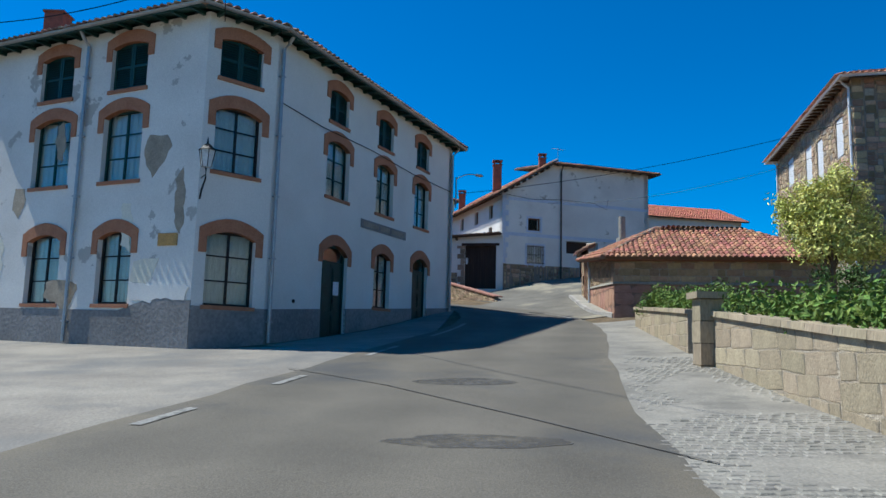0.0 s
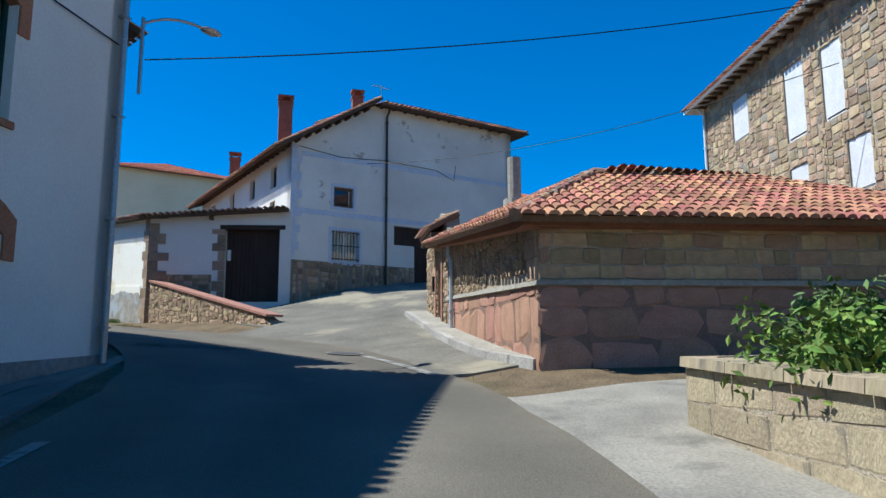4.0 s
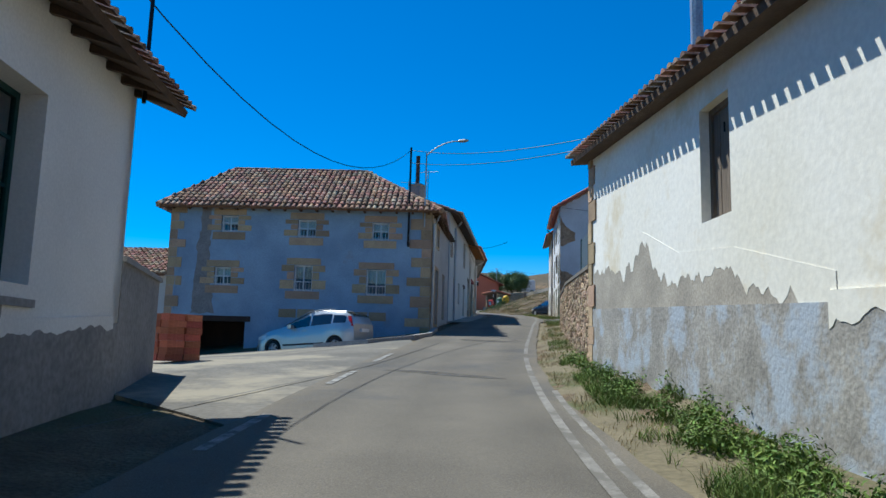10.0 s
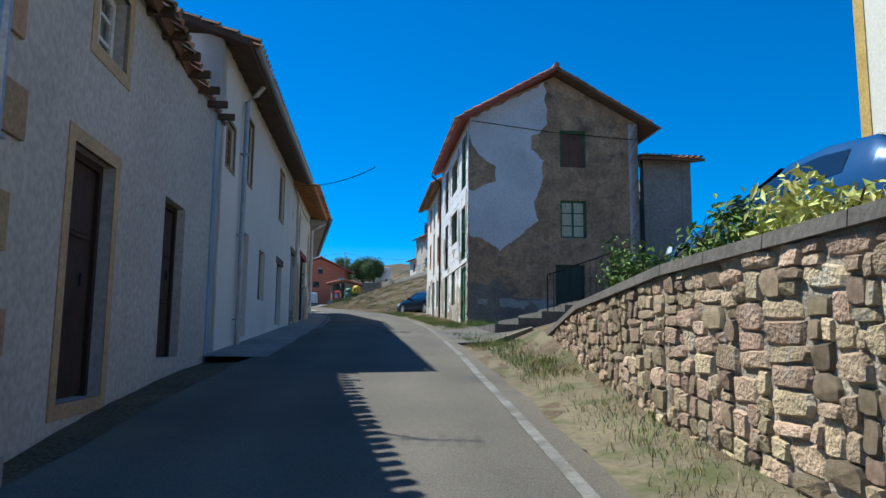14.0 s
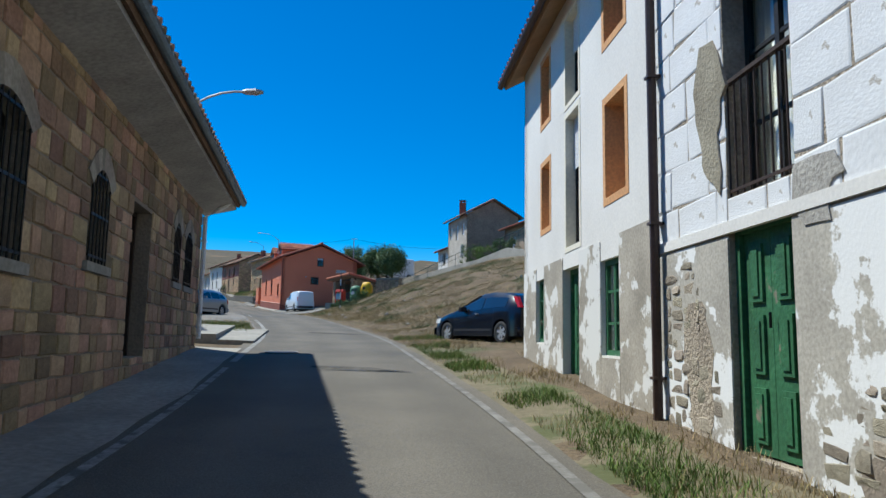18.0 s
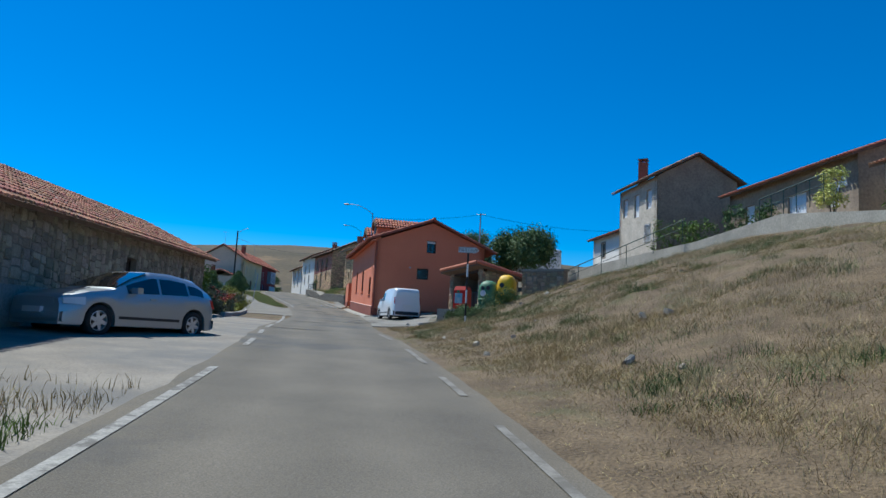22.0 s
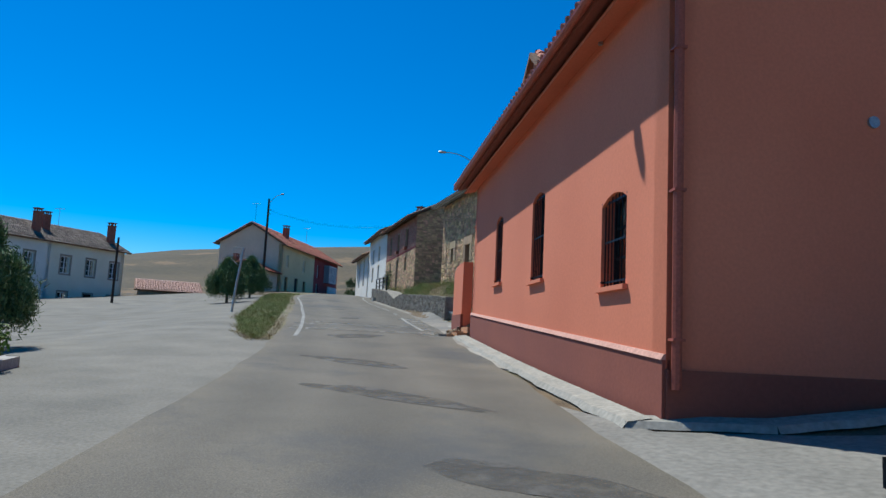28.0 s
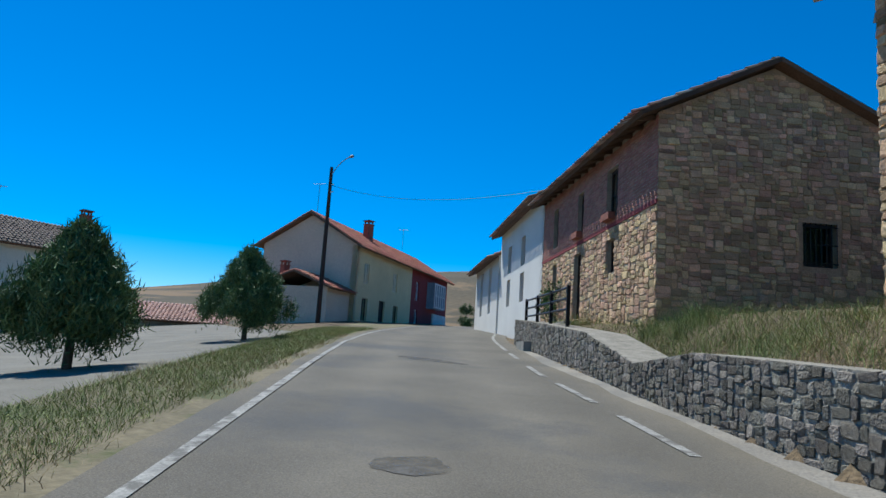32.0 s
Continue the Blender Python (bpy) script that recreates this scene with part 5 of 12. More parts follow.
    rafters(h, f, 0.2, 11.6, 9.02, 0.45, DARKGREEN, 0.6, slope=0.05)
    rafters(h, fc, 0.2, 1.7, 9.02, 0.4, DARKGREEN, 0.5, slope=0.05)
    rafters(h, fl, 0.2, 8.1, 9.02, 0.45, DARKGREEN, 0.6, slope=0.05)
    gutter(h, E3[2], E3[3])
    gutter(h, E3[1], E3[2])
    gutter(h, E3[0], E3[1])
    c = q(1.2, 7.8)
    chimney(h, c[0], c[1], 8.9, 10.6, 0.55, cap=False)
    # lower lean-to at the side
    ax = thing("side_annex", "lower white annex with a sloping roof beside the corner house", "house", (*q(0.5, 10.5), 0.8))
    fx = wall(ax, "annex_wall", q(0.15, 12.2), q(0.15, 9.0), -1, [(0, 6.8), (3.2, 8.75)], WHITE_PEEL, [
        ("shut", 1.2, 2.4, 5.0, 6.6, dict(frame=BLUEDADO, deep=0.08)), ("win", 1.5, 2.5, 2.0, 3.7, dict(frame=BLACKPAINT_ROOMDARK, nx=2, ny=3))])
    band(ax, "dado", fx, 0, 3.2, -1, 1.75, GREYDADO)
    wall(ax, "annex_end", q(9, 12.2), q(0.15, 12.2), -1, 6.8, WHITE)
    tiles(ax, [(*q(-.2, 12.6), 6.75), (*q(9, 12.6), 6.75), (*q(9, 9.0), 8.95), (*q(-.2, 9.0), 8.95)], TILE_OLD)
    # lantern on the corner
    L = thing("wall_lantern", "black iron wall lantern on a scrolled bracket", "lamp", (*q(.15, .55), 4.7))
    p = Vector(fc(-0.05, -0.45, 5.0))
    b0 = Vector(fc(0.05, 0.0, 4.5))
    part("bracket", Geo().tube([b0 - Vector((0, 0, 0.15)), b0 + (p - b0) * 0.3 - Vector((0, 0, .1)), Vector((p.x, p.y, 4.75)), p], 0.022, 6).tube([b0 + Vector((0, 0, .35)), Vector((p.x, p.y, 4.85))], 0.015, 6), IRON, L)
    g = Geo()
    r0, r1, r2 = 0.11, 0.19, 0.05
    ring = lambda r, z: [(p.x + r * math.cos(a), p.y + r * math.sin(a), z) for a in np.linspace(0, 2 * math.pi, 7)[:-1]]
    g2 = Geo()
    g2.add(ring(r0, 5.02) + ring(r1 - .01, 5.42), [(i, (i + 1) % 6, 6 + (i + 1) % 6, 6 + i) for i in range(6)])
    part("lantern_glass", g2, mat("frosted_lamp_glass", (0.7, 0.72, 0.72), None, 0.3, 3, 20, 0.0), L)
    g.add(ring(r1 + .03, 5.42) + ring(r2, 5.58), [(i, (i + 1) % 6, 6 + (i + 1) % 6, 6 + i) for i in range(6)] + [tuple(range(5, -1, -1)), tuple(range(6, 12))])
    for i in range(6):
        a, b = ring(r0, 5.02)[i], ring(r1, 5.42)[i]
        g.tube([a, b], 0.010, 4)
    g.tube([(p.x, p.y, 5.58), (p.x, p.y, 5.75)], 0.03, 6, 0.005)
    part("lantern_frame", g, IRON, L)


build_corner_house()


# long white building on the left
def build_long_house():
    far = Vector((-14.4, 52.4))
    u = Vector((-0.517, 0.856))
    near = far - u * 20.5
    v = Vector((-u.y, u.x))
    h = thing("long_white_house", "long white single-storey building with tall splayed windows and dark eave", "house", (-9, 43, 3.2))
    o = dict(frame=DARKGREEN, nx=2, ny=4, deep=0.28, curtain=False)
    f = wall(h, "street_wall", near, far, 1, [(0, 8.35), (20.5, 8.5)], WHITE, [
        ("win", 2.9, 3.95, 5.3, 7.5, o), ("win", 6.8, 7.85, 5.35, 7.5, o), ("win", 10.6, 11.65, 5.4, 7.5, o), ("win", 13.9, 14.9, 5.45, 7.5, o), ("win", 17.0, 18.0, 5.5, 7.5, o)], thick=0.5)
    for a in (2.9, 6.8, 10.6, 13.9, 17.0):
        part("sill", Geo().fbox(f, a - .05, a + 1.1, -0.04, .3, 5.28, 5.36), GREYDADO, h)
    band(h, "dado", f, 0, 20.5, 1, [(0, 4.15), (20.5, 5.2)], GREYDADO)
    flaky_edge(h, f, .2, 20.3, [(0, 4.15), (20.5, 5.2)], WHITE, -.026, 61, .12)
    for k, (a, z) in enumerate(((9.6, 4.9), (6.2, 4.75), (14.0, 5.1), (17.2, 5.25))):
        ragged(h, "flaked_patch", f, [(a, z), (a + .35, z + .05), (a + .3, z - .35), (a + .05, z - .3)], GREYDADO, d=-0.004, seed=k)
    b1, b0 = far + v * 7, near + v * 7
    wall(h, "end_wall", far, b1, 1, [(0, 8.5), (3.5, 9.9), (7, 8.5)], WHITE)
    wall(h, "back_wall", b1, b0, 1, 8.4, WHITE)
    wall(h, "near_end_wall", b0, near, 1, [(0, 8.35), (3.5, 9.75), (7, 8.35)], WHITE)
    q = lambda s, d, z: (*(near + u * s + v * d), z)
    tiles(h, [q(-.3, -.6, 8.18), q(20.9, -.6, 8.33), q(20.9, 3.5, 10.05), q(-.3, 3.5, 9.9)], TILE_OLD, eave_mat=RAFTER)
    tiles(h, [q(20.9, 7.5, 8.33), q(-.3, 7.5, 8.18), q(-.3, 3.5, 9.9), q(20.9, 3.5, 10.05)], TILE_OLD, eave_mat=RAFTER)
    ridge_cap(h, q(-.3, 3.5, 9.93), q(20.9, 3.5, 10.08), TILE_OLD)
    rafters(h, f, 0.1, 20.4, [(0, 8.34), (20.5, 8.48)], 0.55, RAFTER, 0.5, slope=0.28)
    # nearer part, wedged against the corner house
    n2 = near - u * 6.7
    f2 = wall(h, "street_wall", n2, near, 1, [(0, 8.3), (6.7, 8.35)], WHITE, [("win", 1.9, 2.95, 5.2, 7.5, o), ("win", 5.2, 6.2, 5.25, 7.5, o)], thick=.5)
    for a in (1.9, 5.2):
        part("sill", Geo().fbox(f2, a - .05, a + 1.1, -0.04, .3, 5.18, 5.26), GREYDADO, h)
    band(h, "dado", f2, 0, 6.7, 1, [(0, 3.8), (6.7, 4.15)], GREYDADO)
    tiles(h, [q(-6.9, -.6, 8.13), q(-.3, -.6, 8.18), q(-.3, 3.5, 9.9), q(-6.4, .9, 8.8)], TILE_OLD, eave_mat=RAFTER)
    rafters(h, f2, 0.1, 6.6, [(0, 8.29), (6.7, 8.34)], 0.55, RAFTER, 0.5, slope=0.28)
    part("wire_bracket", Geo().tube([q(20.2, -.2, 8.2), q(20.2, -.2, 10.1)], 0.03, 6), IRON, h)


build_long_house()


# white gabled house above the drive
def build_gable_house():
    o = Vector((3.63, 43.06))
    u = Vector((0.953, 0.302)).normalized()
    v = Vector((-u.y, u.x))
    q = lambda x, y: tuple(o + u * x + v * y)
    h = thing("gabled_house", "tall white house with pale blue painted quoins and a stone plinth", "house", (9, 50, 4.5))
    PALE = mat("pale_blue_paint", (0.60, 0.64, 0.72), (0.54, 0.58, 0.66), 0.9, 2, 25, 0.2)
    f = wall(h, "gable_wall", q(0, 0), q(10.6, 0), 2.5, [(0, 10.45), (3.55, 12.6), (10.6, 12.6)], WHITE_OLD, [
        ("win", 1.77, 2.62, 8.15, 8.95, dict(frame=BROWNPAINT, nx=1, ny=1, w=0.09, curtain=False, sur="band", surmat=PALE, band=0.12)),
        ("win", 1.72, 2.85, 6.0, 7.2, dict(frame=WHITEPAINT, nx=2, ny=1, sur="band", surmat=PALE, bars=True, bard=-0.12, half=0.3)),
        ("void", 4.46, 5.42, 6.85, 7.65), ("planks", 5.42, 6.75, 5.2, 7.65, dict(leaf=DARKWOOD, deep=0.3))])
    part("board_panel", Geo().fbox(f, 4.47, 5.41, .2, .25, 6.86, 7.64), DARKWOOD, h)
    for z in (7.75, 10.0):
        part("painted_band", Geo().fbox(f, 0.4, 10.58, -0.01, .01, z, z + .2), PALE, h)
    quoins(h, f, 0.0, 6.0, 10.3, PALE, 4, (0.25, 0.42), (0.3, 0.36), 1, 0.012)
    hol = [("x", 5.4, 6.8, 4, 8)]
    band(h, "plinth_core", f, 0, 5.4, 2.5, 5.95, MORTAR_D, -.006)
    band(h, "plinth_core", f, 6.8, 10.6, 2.5, 6.3, MORTAR_D, -.006)
    stones(h, f, 0, 5.4, [(0, 4.2), (5, 5.0)], 5.95, ASHLAR, ASHLAR_ISL, (0.4, 0.8), (0.22, 0.34), 0.03, 0.02, hol, 70, 7)
    stones(h, f, 6.8, 10.6, 5.2, 6.3, ASHLAR, ASHLAR_ISL, (0.4, 0.8), (0.22, 0.34), 0.03, 0.02, (), 40, 8)
    downpipe(h, f, 4.05, 5.0, 12.5, BROWNPIPE, 0.35)
    wall(h, "end_wall", q(10.6, 0), q(10.6, 13), 2.5, 12.6, WHITE)
    wall(h, "back_wall", q(10.6, 13), q(0, 13), 2.5, [(0, 12.6), (7.05, 12.6), (10.6, 10.45)], WHITE)
    w = dict(frame=BROWNPAINT, nx=1, ny=2, curtain=False)
    fs = wall(h, "side_wall", q(0, 13), q(0, 0), 2.5, 10.45, WHITE, [
        ("win", 10.7, 11.4, 9.05, 9.95, w), ("win", 8.0, 8.7, 9.05, 9.95, w), ("win", 5.0, 5.7, 9.05, 9.95, w), ("win", 1.8, 2.5, 9.05, 9.95, w),
        ("win", 10.7, 11.3, 7.95, 8.5, w), ("win", 8.0, 8.6, 7.95, 8.5, w)])
    r = lambda x, y, z: (*q(x, y), z)
    tiles(h, [r(-.7, 13.4, 10.15), r(-.7, -.6, 10.15), r(3.55, -.6, 12.78), r(3.55, 13.4, 12.78)], TILE, eave_mat=RAFTER)
    tiles(h, [r(3.55, -.6, 12.55), r(11.2, -.6, 12.55), r(7.6, 6.5, 13.75), r(3.55, 6.5, 13.75)], TILE, eave_mat=RAFTER)
    tiles(h, [r(11.2, -.6, 12.55), r(11.2, 13.6, 12.55), r(7.6, 6.5, 13.75), r(7.6, 6.5, 13.75)], TILE, eave_mat=RAFTER)
    rafters(h, f, 3.8, 10.5, 12.6, 0.5, RAFTER, 0.55, slope=0.1)
    rafters(h, fs, 0.2, 12.8, 10.44, 0.6, RAFTER, 0.6, slope=0.45)
    n = 8
    for k in range(n):
        s = 0.1 + 3.3 * k / n
        z = 10.45 + 2.15 * s / 3.55
        part("rafter", Geo().fbox(f, s, s + .07, -.5, .05, z - .08, z + .03), RAFTER, h)
    c = q(0.5, 2.2)
    chimney(h, c[0], c[1], 10.2, 12.7, 0.55)
    c = q(3.3, 1.2)
    chimney(h, c[0], c[1], 12.0, 13.2, 0.45)
    c = q(0.6, 9.5)
    chimney(h, c[0], c[1], 10.4, 12.1, 0.5)
    c = q(4.6, 1.5)
    antenna(h, c[0], c[1], 12.6, 1.6)
    part("wall_cable", Geo().tube([f(0.3, -.03, 10.35), f(2.0, -.03, 10.15), f(4.0, -.03, 10.3), f(6.5, -.03, 10.25), f(7.4, -.03, 9.9), f(7.5, -.03, 10.6)], 0.012, 5), IRON, h)


build_gable_house()


def build_barn():
    far, near, wc = (-9.72, 59.3), (-1.35, 44.1), (3.7, 43.0)
    h = thing("roadside_barn", "white barn with peeling limewash, blue-grey dado and stone corner blocks", "barn", (-4, 52, 3.6))
    f = wall(h, "road_wall", far, near, 2, [(0, 8.95), (17.4, 7.6)], BARNWHITE, [
        ("planks", 5.35, 6.15, 6.55, 7.95, dict(leaf=OLDWOOD, deep=0.15, leaves=2))])
    band(h, "dado", f, 0, 17.0, 2, [(0, 5.8), (9, 5.4), (17.0, 4.85)], BLUEDADO)
    flaky_edge(h, f, 7.9, 16.8, [(0, 5.8), (9, 5.4), (17.0, 4.85)], BARNWHITE, -.026, 51)
    BARE = mat("bare_tan_undercoat", (0.44, 0.395, 0.32), (0.30, 0.27, 0.22), 0.95, 2.0, 30, 0.15)
    bare = [(.3, 6.75), (1.6, 6.55), (3.2, 6.7), (4.6, 6.2), (6.2, 6.05), (8.0, 5.6)]
    band(h, "bare_band", f, .3, 8.0, 5.0, bare, BARE, d=-.003)
    flaky_edge(h, f, .35, 8.0, bare, BARNWHITE, -.006, 57, .5)
    BROWNST = mat("brown_corner_stone", (0.36, 0.255, 0.175), (0.25, 0.175, 0.12), .93, 3, 30, .6, rnd=.25)
    quoins(h, f, 17.33, 3.4, 7.5, BROWNST, 5, (0.30, 0.5), (0.3, 0.42), -1, 0.03)
    quoins(h, f, 0.0, 4.7, 8.8, SANDSTONE, 6, (0.25, 0.45), (0.3, 0.45), 1, 0.03)
    ff = wall(h, "front_wall", near, wc, 2, [(0, 7.45), (5.15, 7.8)], WHITE, [("planks", 2.75, 4.75, 4.35, 7.05, dict(leaf=DARKWOOD, deep=0.3, leaves=2, sur="lintel", surmat=DARKWOOD, lh=0.16))])
    quoins(h, ff, 0.0, 3.5, 7.3, BROWNST, 7, (0.35, 0.65), (0.3, 0.42), 1, 0.03)
    quoins(h, ff, 2.75, 4.4, 7.05, BROWNST, 9, (0.25, 0.5), (0.28, 0.4), -1, 0.02)
    band(h, "plinth_core", ff, 0.4, 2.3, 2, 5.35, MORTAR_D, -.006)
    stones(h, ff, 0.4, 2.3, 3.6, 5.35, ASHLAR, ASHLAR_ISL, (0.25, 0.5), (0.15, 0.28), 0.03, 0.02, (), 60, 11)
    part("door_notice", Geo().fbox(ff, 2.80, 2.92, .2, .28, 5.9, 6.3), WHITEPAINT, h)
    back = (-5.5, 62.6)
    wall(h, "far_wall", back, far, 2, [(0, 9.7), (5.8, 8.95)], BARNWHITE)
    F = Vector(far), Vector(near)
    u = (F[1] - F[0]).normalized()
    w = Vector((-u.y, u.x))
    q = lambda s, d, z: (*(F[0] + u * s + w * d), z)
    tiles(h, [q(-.3, -.32, 8.82), q(17.75, -.32, 7.47), q(17.75, 5.2, 7.98), q(-.3, 5.2, 9.4)], TILE_OLD, eave_mat=RAFTER)
    rafters(h, f, 0.1, 17.2, [(0, 8.93), (17.4, 7.58)], 0.26, RAFTER, 0.62, slope=0.18)
    tiles(h, [ff(-.32, -.40, 7.45), ff(5.12, -.40, 7.80), (3.45, 46.4, 8.02), q(17.5, .1, 7.54)], TILE_OLD, eave_mat=RAFTER)
    part("barge_board", Geo().fprism(ff, [(-.3, 7.34), (5.12, 7.69), (5.12, 7.79), (-.3, 7.44)], -.38, -.32), RAFTER, h)
    part("purlin_end", Geo().fbox(ff, 2.2, 2.3, -.30, .1, 7.38, 7.56), RAFTER, h)
    c = q(3.2, 0.9, 0)
    k = chimney(h, c[0], c[1], 8.6, 9.35, 0.35, CONCRETE_D, False)
    part("flue_pipe", Geo().tube([(c[0], c[1], 9.3), (c[0], c[1], 11.6)], 0.10, 10), ZINC, k)
    # sloping wall beside the drive
    a, b = Vector((-1.2, 43.95)), Vector((2.9, 37.3))
    w = thing("sloping_drive_wall", "low sloping rubble stone wall with red coping beside the drive", "wall", (1, 40.5, 3))
    ft, L = frame_of(a, b)
    wall(w, "wall_core", a, b, 1.5, [(0, 5.05), (L * .9, 3.65), (L, 3.3)], MORTAR, thick=0.45)
    fr2 = lambda s, d, z: ft(s, d, z)
    stones(w, fr2, 0, L, [(0, 3.2), (L, 2.7)], [(0, 5.05), (L * .9, 3.65), (L, 3.3)], RUBBLE, RUBBLE_ISL, (0.10, 0.32), (0.07, 0.19), 0.03, -0.01, (), 300, 21, rough=.14)
    COPE = mat("red_coping_slab", (0.40, 0.20, 0.15), (0.32, 0.16, 0.12), 0.8, 2, 25, 0.3)
    for k in range(6):
        s0_, s1_ = L * .985 * k / 6, L * .985 * (k + 1) / 6 - .012
        zz = lambda s: 5.06 - 1.42 * s / (L * .9)
        part("coping_slab", Geo().hexa([fr2(s0_, -.08, zz(s0_)), fr2(s1_, -.08, zz(s1_)), fr2(s1_, .5, zz(s1_)), fr2(s0_, .5, zz(s0_)), fr2(s0_, -.08, zz(s0_) + .07), fr2(s1_, -.08, zz(s1_) + .07), fr2(s1_, .5, zz(s1_) + .07), fr2(s0_, .5, zz(s0_) + .07)]), COPE, w)


build_barn()


# small stone outbuilding with the hipped tile roof
def build_stone_shed():
    far, near, rt, bk = (6.95, 32.95), (6.57, 26.44), (14.2, 24.95), (14.8, 32.3)
    h = thing("stone_outbuilding", "low stone outbuilding with red slab plinth and old clay tile roof", "shed", (10, 29, 2.2))
    H1 = [("void", 2.9, 3.25, 3.95, 4.5)]
    f = wall(h, "road_wall", far, near, 0.5, [(0, 5.2), (6.5, 4.55)], MORTAR, H1)
    stones(h, f, 0.1, 6.1, 3.75, [(0, 5.15), (6.5, 4.5)], RUBBLE, RUBBLE_ISL, (0.10, 0.36), (0.08, 0.2), 0.03, 0.0, H1, 260, 31, rough=.16)
    part("dark_board", Geo().fbox(f, 2.88, 3.27, .1, .14, 3.93, 4.52), DARKWOOD, h)
    stones(h, f, 0.0, 6.5, [(0, 2.4), (6.5, 2.0)], [(0, 3.72), (6.5, 3.45)], REDSLAB, ASHLAR_ISL, (0.4, 1.0), (0.4, 0.75), 0.018, -0.02, (), 60, 33, "plinth_slab", 0.2, True)
    REDM = mat("red_brown_mortar", (0.25, 0.16, 0.12), (0.18, 0.115, 0.09), .95, 2, 25, .4)
    band(h, "plinth_core", f, 0, 6.5, 1, [(0, 3.70), (6.5, 3.44)], REDM, -.005)
    part("plinth_moulding", Geo().hexa([f(0, -.07, 3.72), f(6.55, -.07, 3.46), f(6.55, .02, 3.46), f(0, .02, 3.72), f(0, -.05, 3.80), f(6.55, -.05, 3.54), f(6.55, .02, 3.54), f(0, .02, 3.80)]), CONCRETE, h)
    quoins(h, f, 6.5, 3.55, 4.5, SANDSTONE, 12, (0.35, 0.6), (0.3, 0.4), -1, 0.05)
    g = wall(h, "end_wall", near, rt, 0.5, 4.6, MORTAR)
    ENDST = mat("warm_tan_sandstone", (0.50, 0.34, 0.20), (0.36, 0.235, 0.14), .93, 2.2, 30, .5, rnd=.28)
    L = 7.75
    stones(h, g, 0, L, 3.55, 4.55, ENDST, ENDST, (0.25, 0.65), (0.16, 0.3), 0.02, 0.006, (), 80, 35, coursed=True)
    stones(h, g, 0, L, 2.0, 3.45, REDSLAB, ASHLAR_ISL, (0.5, 1.1), (0.4, 0.75), 0.018, -0.02, (), 40, 37, "plinth_slab", 0.2, True)
    band(h, "plinth_core", g, 0, L, 1, 3.45, REDM, -.005)
    part("plinth_moulding", Geo().fbox(g, -.05, L, -.07, .02, 3.46, 3.54), CONCRETE, h)
    wall(h, "right_wall", rt, bk, 0.5, 4.6, MORTAR_D)
    wall(h, "back_wall", bk, far, 0.5, [(0, 5.0), (7.9, 5.2)], MORTAR_D)
    E3 = [(6.42, 33.0, 5.10), (6.02, 26.0, 4.45), (14.6, 24.4, 4.45), (15.2, 32.6, 5.0)]
    ra, rb = (9.0, 29.2, 6.1), (12.6, 28.6, 6.0)
    tiles(h, [E3[0], E3[1], ra, ra], TILE, 0, 0.2, 0.32)
    tiles(h, [E3[1], E3[2], rb, ra], TILE, 0, 0.2, 0.32, singles=300)
    tiles(h, [E3[2], E3[3], rb, rb], TILE, 0, 0.2, 0.32)
    tiles(h, [E3[3], E3[0], ra, rb], TILE, 0, 0.2, 0.32)
    for a, b in ((E3[1], ra), (E3[0], ra), (E3[2], rb), (ra, rb)):
        ridge_cap(h, a, b, TILE_OLD, 0.10)
    EAVE = mat("red_brown_fascia", (0.30, 0.13, 0.08), (0.22, 0.10, 0.065), 0.8, 3, 25, 0.3)
    part("fascia_board", Geo().hexa([f(-.1, -.28, 5.02), f(6.7, -.28, 4.32), f(6.7, .02, 4.32), f(-.1, .02, 5.02), f(-.1, -.28, 5.16), f(6.7, -.28, 4.48), f(6.7, .02, 4.48), f(-.1, .02, 5.16)]), EAVE, h)
    part("fascia_board", Geo().fbox(g, -.3, 7.9, -.28, .02, 4.34, 4.5), EAVE, h)
    downpipe(h, f, 0.75, 2.9, 4.95, mat("pale_blue_pipe", (0.50, 0.56, 0.62), None, 0.5, 3, 20, 0.1), 0.15)
    part("concrete_flue", Geo().tube([(8.2, 31.6, 5.2), (8.2, 31.6, 6.0)], 0.32, 10, 0.26).tube([(8.2, 31.6, 5.9), (8.2, 31.6, 7.0)], 0.16, 12), CONCRETE, h)
    # yard gate and rubble wall
    w = thing("yard_gate_wall", "rubble stone yard wall with wooden gate under a tiled canopy", "wall", (7.1, 34.5, 2.9))
    p0, p1 = (7.35, 36.6), (6.95, 32.95)
    HG = [("planks", 2.05, 2.95, 2.9, 5.15, dict(leaf=TANWOOD, deep=0.12, frame=REDSLAB, leaves=1))]
    fw = wall(w, "wall_core", p0, p1, 1, [(0, 5.5), (1.4, 5.5), (1.5, 5.75), (2.5, 6.1), (3.3, 5.9), (3.68, 5.3)], MORTAR, HG)
    stones(w, fw, 0, 3.6, 2.7, [(0, 5.45), (1.4, 5.45), (1.5, 5.7), (2.5, 6.0), (3.3, 5.8), (3.68, 5.2)], RUBBLE, RUBBLE_ISL, (0.10, 0.34), (0.08, 0.2), 0.035, 0.0, HG, 200, 41, rough=.16)
    for a in (1.9, 3.0):
        part("gate_post", Geo().fbox(fw, a - .12, a + .08, -.06, .2, 2.8, 5.2), REDSLAB, w)
    part("letter_box", Geo().fbox(fw, 1.72, 1.86, -.12, -.02, 4.1, 4.5), BLACKPAINT_ROOMDARK, w)
